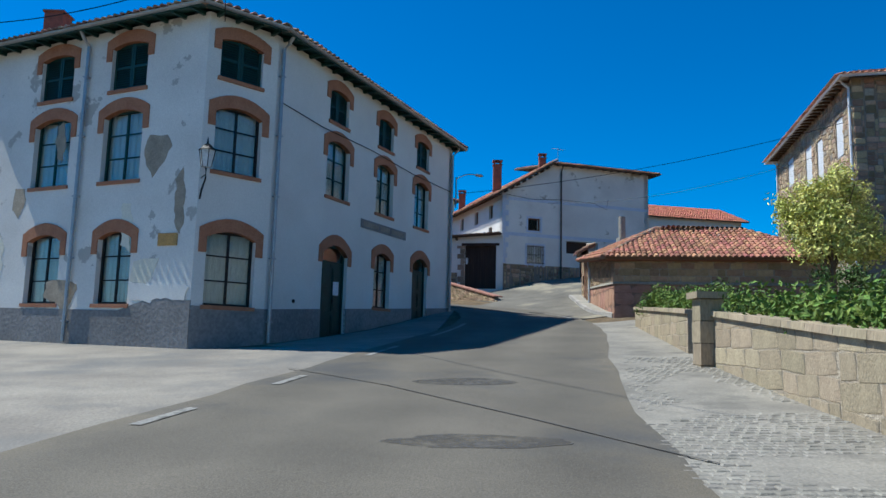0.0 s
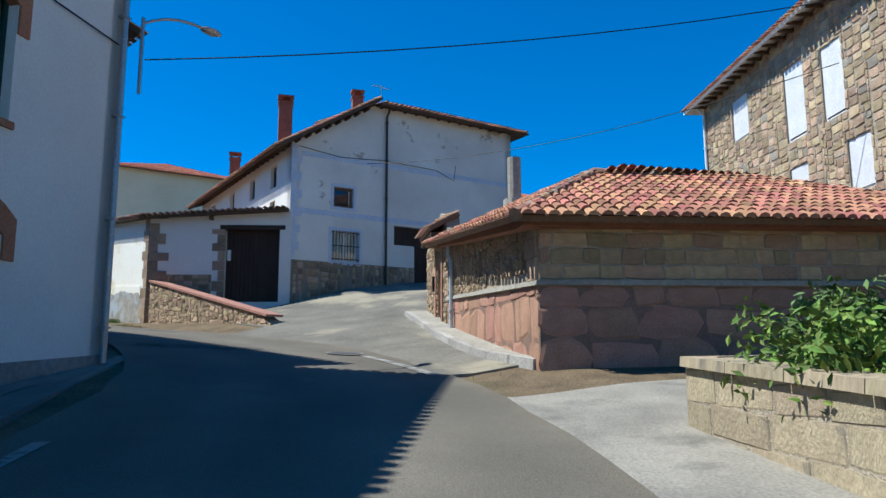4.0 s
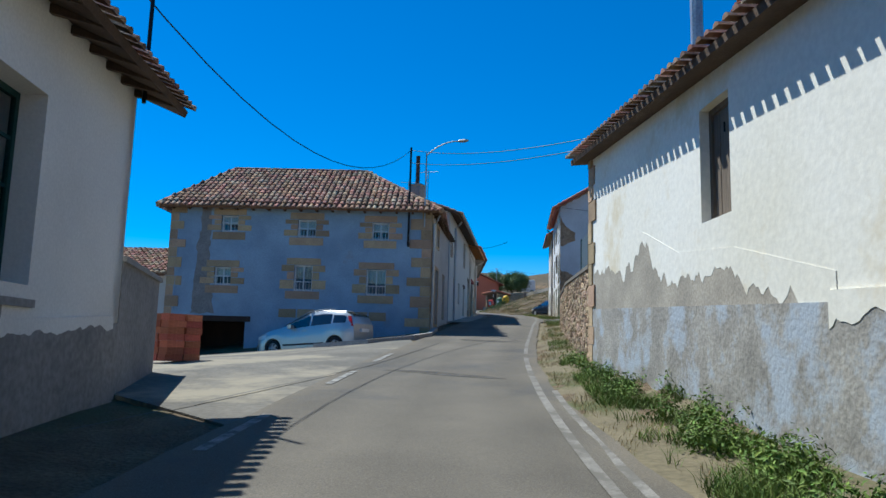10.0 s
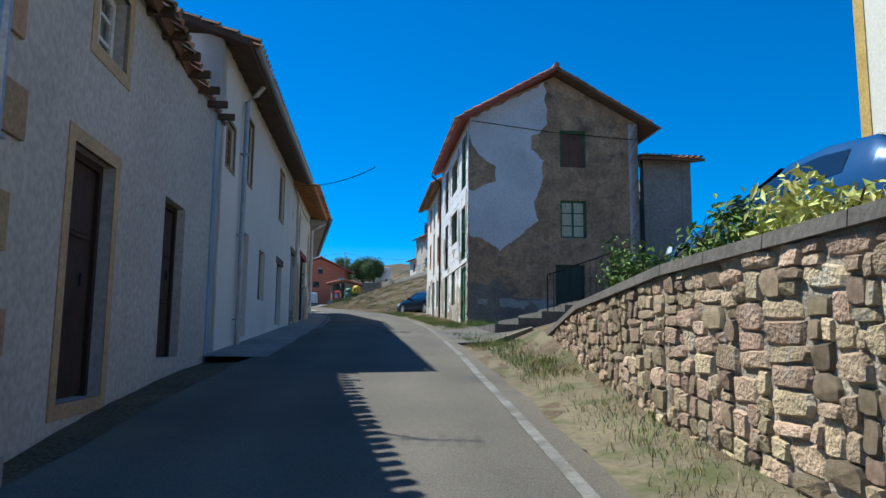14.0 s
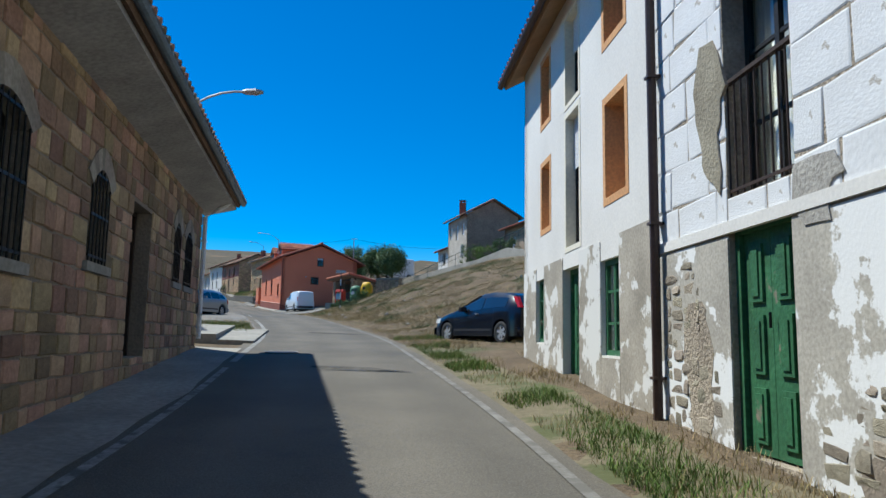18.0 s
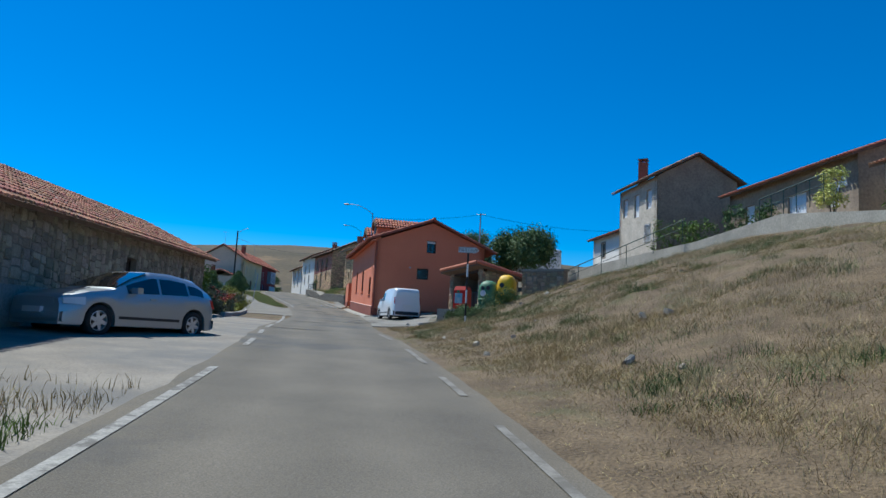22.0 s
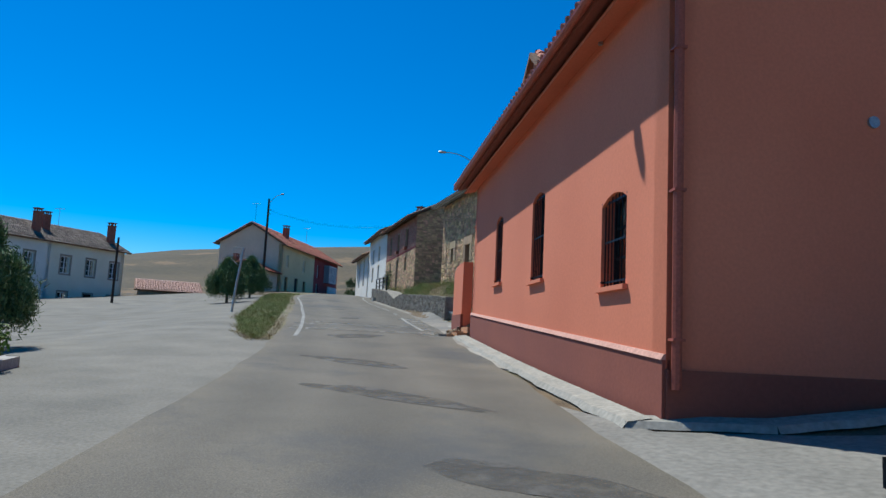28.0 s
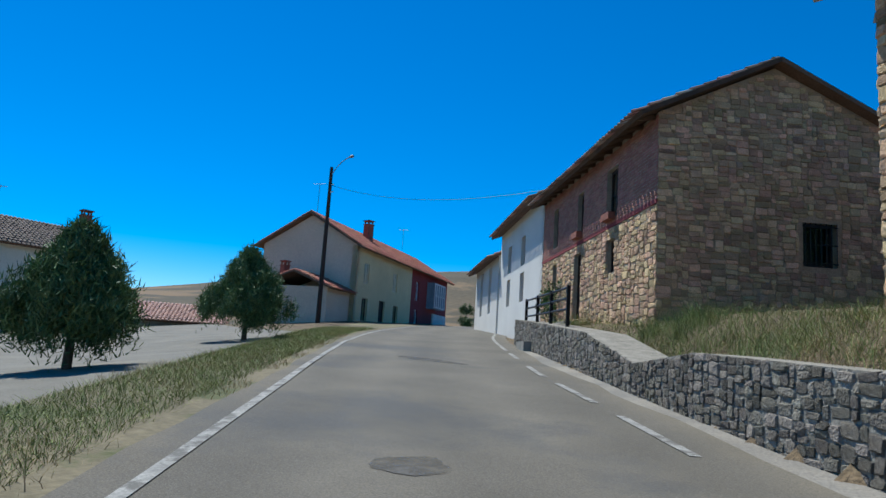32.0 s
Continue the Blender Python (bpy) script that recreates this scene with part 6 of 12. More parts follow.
    tiles(w, [fw(1.6, -.45, 5.55), fw(3.5, -.45, 5.55), fw(3.5, .3, 5.95), fw(1.6, .3, 5.95)], TILE_OLD, 0, 0.2, 0.3)
    part("canopy_beam", Geo().fbox(fw, 1.6, 3.5, -.4, .05, 5.3, 5.42), RAFTER, w)


build_stone_shed()


def build_upper_stone_house():
    far, near = Vector((19.3, 39.5)), Vector((16.2, 26.7))
    u = (near - far).normalized()
    v = Vector((-u.y, u.x))
    h = thing("tall_stone_house", "tall rubble stone house with white roller blinds and hipped roof", "house", (21, 32, 3))
    L = (near - far).length
    b = dict(frame=WHITEPAINT, nx=1, ny=2, roll=0.95, deep=0.06)
    H = [("win", 2.4, 3.6, 9.8, 11.3, b), ("win", 6.0, 7.1, 8.7, 11.0, b), ("win", 8.0, 9.0, 8.7, 10.8, b), ("win", 10.9, 11.9, 9.2, 10.9, b), ("win", 2.4, 3.5, 6.6, 7.9, b), ("win", 6.0, 7.0, 6.5, 7.9, b), ("win", 8.9, 9.9, 6.5, 7.9, b), ("win", 11.4, 12.3, 6.2, 7.5, b)]
    f = wall(h, "front_wall", far, near, 0, 12.05, MORTAR, H)
    stones(h, f, 0, L, 5.0, 12.0, GREYSTONE, RUBBLE_ISL, (0.25, 0.55), (0.18, 0.34), 0.03, 0.02, H, 120, 51)
    c = near + v * 9
    g = wall(h, "side_wall", near, c, 0, 12.05, MORTAR_D)
    stones(h, g, 0, 9, 4.5, 12.0, GREYSTONE, ASHLAR_ISL, (0.25, 0.55), (0.18, 0.34), 0.03, 0.02, (), 60, 53)
    d = far + v * 9
    wall(h, "right_wall", c, d, 0, 12.05, MORTAR_D)
    wall(h, "back_wall", d, far, 0, 12.05, MORTAR_D)
    q = lambda s, e, z: (*(far + u * s + v * e), z)
    ov = 0.6
    E3 = [q(-ov, -ov, 12.0), q(L + ov, -ov, 12.0), q(L + ov, 9 + ov, 12.0), q(-ov, 9 + ov, 12.0)]
    ra, rb = q(4.5, 4.5, 13.9), q(L - 4.5, 4.5, 13.9)
    for k in ([E3[0], E3[1], rb, ra], [E3[1], E3[2], rb, rb], [E3[2], E3[3], ra, rb], [E3[3], E3[0], ra, ra]):
        tiles(h, k, TILE, eave_mat=WHITEPAINT)
    rafters(h, f, 0.2, L - .2, 12.0, 0.5, RAFTER, 0.5, slope=0.0)
    downpipe(h, f, L - .1, 4, 12.0, WHITEPAINT, .4)
    downpipe(h, f, .15, 5, 12.0, WHITEPAINT, .4)
    p = q(L - 4.5, 4.5, 13.9)
    antenna(h, p[0], p[1], 13.8, 1.6, 1.0)
    # pale stone cottage in the garden
    k = thing("pale_stone_cottage", "pale dressed-stone cottage with a broad eave behind the garden", "house", (15, 16, 1.5))
    a, b2 = Vector((12.9, 17.8)), Vector((11.6, 5.0))
    uu = (b2 - a).normalized()
    vv = Vector((-uu.y, uu.x))
    pale = mat("pale_dressed_stone", (0.56, 0.49, 0.37), (0.45, 0.39, 0.29), 0.9, 1.2, 18, 0.4)
    hk = [("win", 1.2, 1.7, 4.6, 5.6, dict(frame=BLACKPAINT_ROOMDARK, nx=1, ny=2, curtain=False)), ("win", 1.2, 1.7, 2.6, 3.5, dict(frame=BLACKPAINT_ROOMDARK, nx=1, ny=2, curtain=False))]
    fk = wall(k, "front_wall", a, b2, 0, 6.3, pale, hk)
    wall(k, "far_wall", a + vv * 6, a, 0, 6.3, pale)
    w = lambda s, e, z: (*(a + uu * s + vv * e), z)
    tiles(k, [w(-.5, -.5, 6.25), w(13, -.5, 6.25), w(13, 4, 7.9), w(-.5, 4, 7.9)], TILE_OLD, eave_mat=pale)


build_upper_stone_house()


# blue-grey house with sandstone surrounds
def build_blue_house():
    Lc, Rc = Vector((-27.5, 65.05)), Vector((-18.45, 69.35))
    h = thing("blue_house", "two-storey blue-grey rendered house with sandstone window surrounds and corner blocks", "house", (-23, 70, 4.6))
    up = dict(frame=WHITEPAINT, nx=2, ny=1, w=.05, sur="blocks", rail=.34, railmat=WHITEPAINT, half=.45)
    H = [("win", 1.95, 2.6, 9.15, 9.8, up), ("win", 4.9, 5.6, 9.0, 9.7, up), ("win", 7.75, 8.4, 8.95, 9.65, up),
         ("win", 1.8, 2.45, 7.1, 7.8, up), ("win", 4.85, 5.55, 6.95, 7.95, up), ("win", 7.6, 8.35, 6.85, 7.85, up), ("void", .85, 3.1, 3.6, 5.75, dict(sur="lintel", surmat=DARKWOOD))]
    f = wall(h, "front_wall", Lc, Rc, 2, 10.15, BLUEWASH, H)
    quoins(h, f, 10.02, 5.3, 10.1, SANDSTONE, 15, (0.4, 0.8), (0.3, 0.42), -1, 0.03)
    quoins(h, f, 0, 4.5, 10.1, SANDSTONE, 16, (0.3, 0.55), (0.3, 0.42), 1, 0.03)
    ragged(h, "rust_stain", f, [(1.2, 10.1), (1.55, 10.1), (1.6, 8.0), (1.9, 6.0), (1.0, 6.0), (1.1, 8.0)], mat("dark_damp_render", (0.27, 0.26, 0.25), None, 0.9, 2, 20, 0.3), d=-0.004, seed=9, amp=0.12)
    for a, z0 in ((4.6, 5.95), (5.3, 5.95), (7.3, 5.9), (8.0, 5.9)):
        part("stone_block", Geo().fbox(f, a - .25, a + .4, -.02, .05, z0, z0 + .32), SANDSTONE, h)
    se = Vector((-21.0, 76.2))
    ba = se + (Lc - Rc)
    G = mat("grey_plain_render", (0.50, 0.48, 0.45), (0.40, 0.385, 0.36), 0.9, 0.6, 15, 0.3)
    hs = [("door", 1.6, 2.6, 5.9, 8.1, dict(leaf=DARKWOOD, sur="band", surmat=SANDSTONE)), ("win", 1.9, 2.7, 9.1, 9.85, dict(frame=WHITEPAINT, sur="band", surmat=SANDSTONE)), ("door", 4.4, 5.4, 6.2, 8.2, dict(leaf=DARKWOOD))]
    s = wall(h, "street_wall", Rc, se, 2, 10.15, G, hs)
    quoins(h, s, 0, 5.3, 10.1, SANDSTONE, 18, (0.3, 0.6), (0.3, 0.42), 1, 0.03)
    wall(h, "back_wall", se, ba, 2, 10.15, BLUEWASH)
    wall(h, "left_wall", ba, Lc, 2, 10.15, BLUEWASH)
    u = (Rc - Lc).normalized()
    v = Vector((-u.y, u.x))
    q = lambda x, y, z: (*(Lc + u * x + v * y), z)
    D = (se - Rc).dot(v)
    E3 = [q(-.4, -.4, 10.1), q(10.4, -.4, 10.1), q(10.6, D + .4, 10.1), q(-.4, D + .4, 10.1)]
    ra, rb = q(1.3, 3.4, 12.45), q(7.0, 3.4, 12.45)
    for k in ([E3[0], E3[1], rb, ra], [E3[1], E3[2], rb, rb], [E3[2], E3[3], ra, rb], [E3[3], E3[0], ra, ra]):
        tiles(h, k, TILE_OLD)
    for a, b in ((E3[0], ra), (E3[1], rb), (ra, rb)):
        ridge_cap(h, a, b, TILE_OLD)
    rafters(h, f, .1, 9.9, 10.1, .3, RAFTER, .6, slope=0)
    rafters(h, s, .1, 7, 10.1, .3, RAFTER, .6, slope=0)
    downpipe(h, s, .12, 5.6, 10.0, ZINC, .3)
    p = q(9.3, 2.2, 0)
    c = chimney(h, p[0], p[1], 10.2, 11.6, .5, CONCRETE_D, False)
    part("flue_pipe", Geo().tube([(p[0], p[1], 11.6), (p[0], p[1], 12.9)], .09, 8), BROWNPIPE, c)
    antenna(h, p[0] - .3, p[1] + 1.5, 10.5, 2.2, .2)
    # wire mast and street lamp fixed to the corner
    m = thing("wire_mast", "dark steel wire mast strapped to the corner of the blue house", "pole", f(9.2, -.1, 8.9))
    part("mast", Geo().tube([f(9.15, -.12, 8.8), f(9.15, -.12, 12.6)], .04, 8), IRON, m)
    part("base_bracket", Geo().tube([f(9.15, -.12, 8.9), f(9.15, .05, 8.75)], .05, 8), IRON, m)
    l = thing("street_lamp", "grey wall-mounted street lamp on a long curved arm", "street lamp", f(9.75, -.1, 9.6), "street lamps")
    part("pole", Geo().tube([f(9.75, -.1, 9.5), f(9.75, -.1, 12.4)], .03, 8), ZINC, l)
    lamp_arm(l, f(9.75, -.1, 12.3), 1.2, .55, math.atan2(.3, .95))
    # low old cottage beside it, with a plank fence and a stack of bricks
    k = thing("low_cottage", "low old cottage with a grey tile roof beside the blue house", "cottage", (-31, 66, 4))
    a, b = Vector((-35.5, 61.8)), Vector((-27.7, 65.4))
    fk = wall(k, "front_wall", a, b, 1, 7.6, WHITE_OLD, [("shut", 4.9, 6.0, 6.1, 7.3, dict(frame=DARKGREEN, deep=.06))])
    uu = (b - a).normalized()
    vv = Vector((-uu.y, uu.x))
    w = lambda s, e, z: (*(a + uu * s + vv * e), z)
    tiles(k, [w(-.3, -.4, 7.5), w(8.5, -.4, 7.5), w(8.5, 3.5, 8.9), w(-.3, 3.5, 8.9)], TILE_OLD)


build_blue_house()


def build_row():
    """White row houses along the street, behind the blue house."""
    a, b = Vector((-21.0, 76.2)), Vector((-26.67, 92.2))
    u = (b - a).normalized()
    v = Vector((-u.y, u.x))
    q = lambda s, e, z: (*(a + u * s + v * e), z)
    m = a + u * 10.6
    h = thing("row_house", "white rendered row house with small deep windows", "house", (-24, 81, 6), "row houses on the street")
    br = dict(frame=TANWOOD, sur="band", surmat=TANWOOD, band=.06, deep=.06, curtain=False)
    f = wall(h, "street_wall", a, m, 3, 11.6, WHITE, [
        ("win", 2.3, 3.2, 9.65, 10.95, br), ("win", 7.6, 8.5, 9.75, 11.1, br), ("door", 2.2, 3.2, 6.5, 8.6, dict(leaf=OLDWOOD)), ("planks", 4.6, 5.5, 7.35, 8.5, dict(leaf=OLDWOOD)),
        ("planks", 7.6, 8.6, 6.85, 8.5, dict(leaf=OLDWOOD, sur="lintel", lh=.18, surmat=OLDWOOD)), ("win", .6, 1.3, 9.5, 10.3, br)])
    wall(h, "end_wall", a + v * 7, a, 3, 11.6, WHITE)
    tiles(h, [q(-.2, -.5, 11.45), q(10.6, -.5, 11.45), q(10.6, 4, 13.0), q(-.2, 4, 13.0)], TILE_OLD, eave_mat=RAFTER)
    rafters(h, f, .2, 10.4, 11.6, .45, RAFTER, .55, slope=.2)
    gutter(h, q(0, -.55, 11.45), q(10.6, -.55, 11.45))
    downpipe(h, f, 1.9, 6.3, 11.4, ZINC, .4)
    k = thing("row_house", "worn white row house with cracked plaster and orange timber eave", "house", (-27, 88, 6.8), "row houses on the street")
    f = wall(k, "street_wall", m, b, 3, 11.55, WHITE_PEEL, [
        ("door", .1, 1.2, 6.9, 9.2, dict(leaf=DARKWOOD, sur="lintel", lh=.15)), ("planks", 2.9, 4.9, 7.05, 9.4, dict(leaf=DARKWOOD, sur="lintel", surmat=DARKRED, lh=.2))])
    part("for_sale_board", Geo().fbox(f, 4.15, 4.75, .06, .1, 8.25, 9.1), BLACKPAINT_ROOMDARK, k, "black board with faded white hand-painted lettering")
    lettering(k, "SE VENDE", f(4.45, .055, 8.98), u, .12, WHITEPAINT)
    lettering(k, "CASA Y ALMACEN", f(4.45, .055, 8.80), u, .075, WHITEPAINT)
    part("sign_lettering", Geo().fbox(f, 4.48, 4.56, .05, .06, 8.42, 8.52).fbox(f, 4.6, 4.68, .05, .06, 8.42, 8.52), WHITEPAINT, k, kind="stuff")
    ragged(k, "bare_render_patch", f, [(1.3, 11.3), (1.9, 11.2), (2.0, 9.0), (1.9, 7.2), (1.4, 7.2), (1.25, 9.0)], MORTAR, seed=13, amp=.15)
    TANP = mat("bare_tan_plaster", (0.40, 0.325, 0.225), (0.27, 0.215, 0.145), .95, 2.2, 26, .5, spots=(.18, .15, .115), spot_scale=1.6, spot_lo=.55, spot_hi=.66)
    for n_, (sa, z, w_, hh) in enumerate(((2.0, 9.0, .8, 2.3), (5.0, 8.4, 1.1, 1.8), (5.5, 10.6, .5, 1.6), (1.25, 8.0, .5, 1.3), (2.2, 10.9, .35, 1.2), (5.9, 9.4, .35, .9))):
        ragged(k, "bare_plaster_patch", f, [(sa, z), (sa + w_ * .5, z + .15), (sa + w_, z - hh * .3), (sa + w_ * .85, z - hh), (sa + w_ * .1, z - hh), (sa - .08, z - hh * .5)], TANP, d=-.005, seed=210 + n_, amp=.16)
    tiles(k, [q(10.6, -.7, 11.35), q(17.1, -.7, 11.35), q(17.1, 4, 12.95), q(10.6, 4, 12.95)], TILE, eave_mat=EAVEORANGE)
    rafters(k, f, .2, 6.2, 11.55, .62, EAVEORANGE, .5, slope=.25, h=.14, w=.1)
    c = q(12.5, 2.2, 0)
    chimney(k, c[0], c[1], 12.0, 13.4, .55)
    c = q(5, 3, 0)
    antenna(h, c[0], c[1], 12.5, 1.8)


build_row()


def build_terrace_house():
    """Three-storey house: an old whitewashed block part and a newer rendered part."""
    near, far = Vector((-19.58, 89.66)), Vector((-24.97, 104.1))
    u = (near - far).normalized()
    v = Vector((-u.y, u.x))
    L = (near - far).length
    X = L - 1.65
    c = lambda s: X - s
    q = lambda s, e, z: (*(far + u * s + v * e), z)
    split = c(6.55)
    h = thing("old_terrace_house", "tall old house with flaking whitewashed blocks and green doors", "house", (-18, 95, 7.1))
    bal = dict(frame=GREENPAINT, leaf=GREENPAINT, rail=1.0, railmat=GREENPAINT, deep=.09, leaves=2)
    dk = dict(frame=BLACKPAINT_ROOMDARK, nx=2, ny=3, rail=1.0, railmat=DARKWOOD, deep=.2)
    H = [("door", c(.02) - split, c(-1.25) - split, 7.15, 9.1, dict(frame=GREENPAINT, leaf=GREENPAINT, leaves=2, deep=.06)),
         ("door", c(.0) - split, c(-1.1) - split, 9.38, 11.3, bal), ("door", c(.0) - split, c(-1.1) - split, 12.0, 13.9, bal),
         ("win", c(2.9) - split, c(1.2) - split, 10.3, 11.55, dict(frame=GREENPAINT, nx=4, ny=2, curtain=False)), ("win", c(2.9) - split, c(1.2) - split, 12.35, 13.6, dict(frame=GREENPAINT, nx=4, ny=2, curtain=False)),
         ("planks", c(2.7) - split, c(1.62) - split, 7.88, 9.2, dict(leaf=OLDWOOD, frame=GREENPAINT, deep=.04, leaves=2)),
         ("door", c(5.05) - split, c(4.12) - split, 7.4, 9.25, dict(frame=GREENPAINT, leaf=GREENPAINT, deep=.08, leaves=2)),
         ("win", c(5.05) - split, c(4.05) - split, 9.5, 11.42, dk), ("win", c(5.05) - split, c(4.05) - split, 12.0, 13.8, dk)]
    sp = far + u * split
    BLK = mat("flaking_whitewash", (0.74, 0.74, 0.73), (0.62, 0.61, 0.59), 0.92, 0.8, 20, 0.2, grain=0.15, spots=(0.42, 0.38, 0.32), spot_scale=0.8, spot_lo=0.64, spot_hi=0.655)
    f = wall(h, "street_wall", sp, near, 4, 14.35, MORTAR, H)
    OLDRUB = mat("bare_old_rubble", (0.40, 0.345, 0.26), (0.25, 0.21, 0.155), 0.95, 2.2, 30, 0.6, rnd=.3)
    OLDRUB_I = mat("bare_old_rubble_joined", (0.40, 0.345, 0.26), (0.25, 0.21, 0.155), 0.95, 2.2, 30, 0.6, island=.3)
    OLDREND = mat("old_grey_undercoat", (0.44, 0.41, 0.36), (0.30, 0.28, 0.245), 0.95, 2.0, 30, 0.5)
    stones(h, f, 0, L - split, 9.2, 14.3, BLK, BLK, (0.75, 0.95), (0.40, 0.42), 0.010, 0.012, H, 140, 61, "whitewashed_block", 0.012)
    PL = mat("patched_lower_render", (0.50, 0.46, 0.385), (0.36, 0.33, 0.28), 0.94, 1.4, 34, 0.10, spots=(0.76, 0.75, 0.72), spot_scale=0.9, spot_lo=0.50, spot_hi=0.515)
    for a0, a1 in ((0, c(5.05) - split), (c(4.12) - split, c(2.7) - split), (c(1.62) - split, c(.02) - split), (c(-1.25) - split, L - split)):
        part("lower_render", Geo().fbox(f, a0 + .01, a1 - .01, -.012, .02, 5.0, 9.18), PL, h)
    part("lower_render", Geo().fbox(f, c(2.7) - split, c(1.62) - split, -.012, .02, 5.0, 7.86), PL, h)
    part("string_course", Geo().fbox(f, 0, L - split, -.03, .02, 9.2, 9.3), WHITE, h)
    for k, (a, z, w_, hh) in enumerate(((c(-.55) - split - .9, 8.3, .4, 1.1), (c(3.4) - split, 7.7, 1.0, .6), (c(1.0) - split, 7.9, .5, 1.2), (c(.6) - split, 10.6, .3, .9), (c(5.9) - split, 8.6, .5, 1.3))):
        ragged(h, "bare_rubble_patch", f, [(a, z), (a + w_ * .6, z + .1), (a + w_, z - hh * .3), (a + w_ * .8, z - hh), (a + w_ * .2, z - hh * .9), (a - .1, z - hh * .4)], MORTAR_D if k % 2 else MORTAR, d=-.016, seed=20 + k, amp=.14)
    stones(h, f, c(-1.3) - split, L - split - .03, 7.0, 9.5, OLDRUB, OLDRUB_I, (.12, .36), (.08, .2), .022, .01, (), 60, 63, rough=.18)
    stones(h, f, c(1.5) - split, c(.15) - split, 7.0, [(c(1.5) - split, 7.5), (c(.8) - split, 8.0), (c(.15) - split, 7.6)], OLDRUB, OLDRUB_I, (.12, .34), (.08, .2), .02, .01, (), 40, 65, rough=.18)
    stones(h, f, c(3.9) - split, c(2.8) - split, 7.0, [(c(3.9) - split, 7.7), (c(3.3) - split, 8.1), (c(2.8) - split, 7.5)], OLDRUB, OLDRUB_I, (.12, .34), (.08, .2), .02, .01, (), 40, 66, rough=.18)
    stones(h, f, c(6.4) - split, c(5.2) - split, 7.0, [(c(6.4) - split, 8.9), (c(5.8) - split, 9.1), (c(5.2) - split, 7.8)], OLDRUB, OLDRUB_I, (.12, .34), (.08, .2), .02, .01, (), 40, 67, rough=.18)
    for k, (a, z, w_, hh, m_) in enumerate(((.75, 11.5, .32, 1.5, 0), (.95, 13.9, .3, 1.3, 1), (3.3, 11.6, .45, .8, 0), (5.5, 11.0, .5, 1.4, 1), (5.4, 13.4, .45, 1.2, 0), (3.6, 13.5, .35, 1.0, 1), (-1.2, 11.9, .25, 1.9, 1), (-1.15, 14.0, .3, 1.2, 0), (2.4, 10.15, .7, .35, 1), (4.0, 9.55, .5, .5, 0), (.5, 9.75, .6, .5, 1), (-1.35, 10.2, .25, .9, 0))):
        a = c(a) - split
        ragged(h, "bare_render_patch", f, [(a, z), (a + w_ * .7, z - .05), (a + w_, z - hh * .35), (a + w_ * .6, z - hh * .7), (a + w_ * .7, z - hh), (a + w_ * .1, z - hh * .85), (a - .1, z - hh * .4)], (OLDREND, OLDRUB_I)[m_], d=-.022, seed=120 + k, amp=.13)
    # gable
    ge = near + v * 6.2
    PLAS = mat("lilac_white_plaster", (0.68, 0.66, 0.66), (0.55, 0.53, 0.53), 0.92, 0.8, 26, 0.15, spots=(0.42, 0.38, 0.34), spot_scale=0.9, spot_lo=0.60, spot_hi=0.75)
    EXPO = mat("bare_brown_render", (0.50, 0.32, 0.195), (0.27, 0.17, 0.10), 0.95, 2.0, 9, 0.9, bdist=.05, grain=.7, spots=(0.15, 0.11, 0.08), spot_scale=1.4, spot_lo=0.55, spot_hi=0.68)
    gw = dict(frame=GREENPAINT, nx=2, ny=3, deep=.10)
    HG = [("win", 3.3, 4.25, 10.1, 11.45, gw), ("planks", 3.3, 4.25, 12.65, 14.0, dict(leaf=BROWNPAINT, frame=GREENPAINT, deep=.1, leaves=1)), ("planks", 3.1, 4.15, 7.6, 9.15, dict(leaf=DARKGREEN, frame=DARKGREEN, deep=.1, leaves=2))]
    g = wall(h, "gable_wall", near, ge, 4, [(0, 14.35), (3.1, 16.0), (6.2, 14.35)], EXPO, HG)
    GREYPLAS = mat("grimy_plaster", (0.50, 0.47, 0.44), (0.34, 0.31, 0.28), 0.93, 2.2, 26, 0.3, spots=(0.30, 0.25, 0.2), spot_scale=3, spot_lo=0.5, spot_hi=0.62)
    kept = [(.02, 14.28), (2.75, 15.72), (2.85, 14.2), (2.3, 13.7), (2.25, 13.2), (2.7, 12.9), (2.6, 11.9), (2.35, 11.3), (2.5, 10.7), (2.0, 10.3), (1.3, 9.7), (.9, 9.25), (.5, 9.0), (.02, 9.1)]
    ragged(h, "old_plaster", g, kept, PLAS, seed=31, amp=.11, label="pale lilac plaster with a ragged edge")
    for n_, (sa, z, w_, hh) in enumerate(((.9, 7.9, 1.3, .35), (2.3, 7.85, .7, .3), (.25, 7.9, .5, .3))):
        ragged(h, "plaster_remnant", g, [(sa, z), (sa + w_ * .5, z + .1), (sa + w_, z), (sa + w_ * .8, z - hh), (sa + w_ * .3, z - hh * .7)], GREYPLAS, d=-.009, seed=260 + n_, amp=.2)
    ragged(h, "bare_render_patch", g, [(0.03, 13.75), (.15, 13.3), (.45, 12.9), (.98, 12.55), (.95, 12.0), (.5, 11.9), (.2, 11.65), (.03, 11.7)], EXPO, seed=33, amp=.05, d=-.009)
    ragged(h, "bare_render_patch", g, [(.03, 10.05), (.5, 10.0), (1.0, 9.75), (1.25, 9.2), (1.1, 8.6), (.6, 8.35), (.03, 8.45)], EXPO, seed=39, amp=.12, d=-.008)
    DAMP = mat("damp_grey_render", (0.29, 0.25, 0.205), (0.17, 0.145, 0.12), 0.95, 1.2, 12, 0.5)
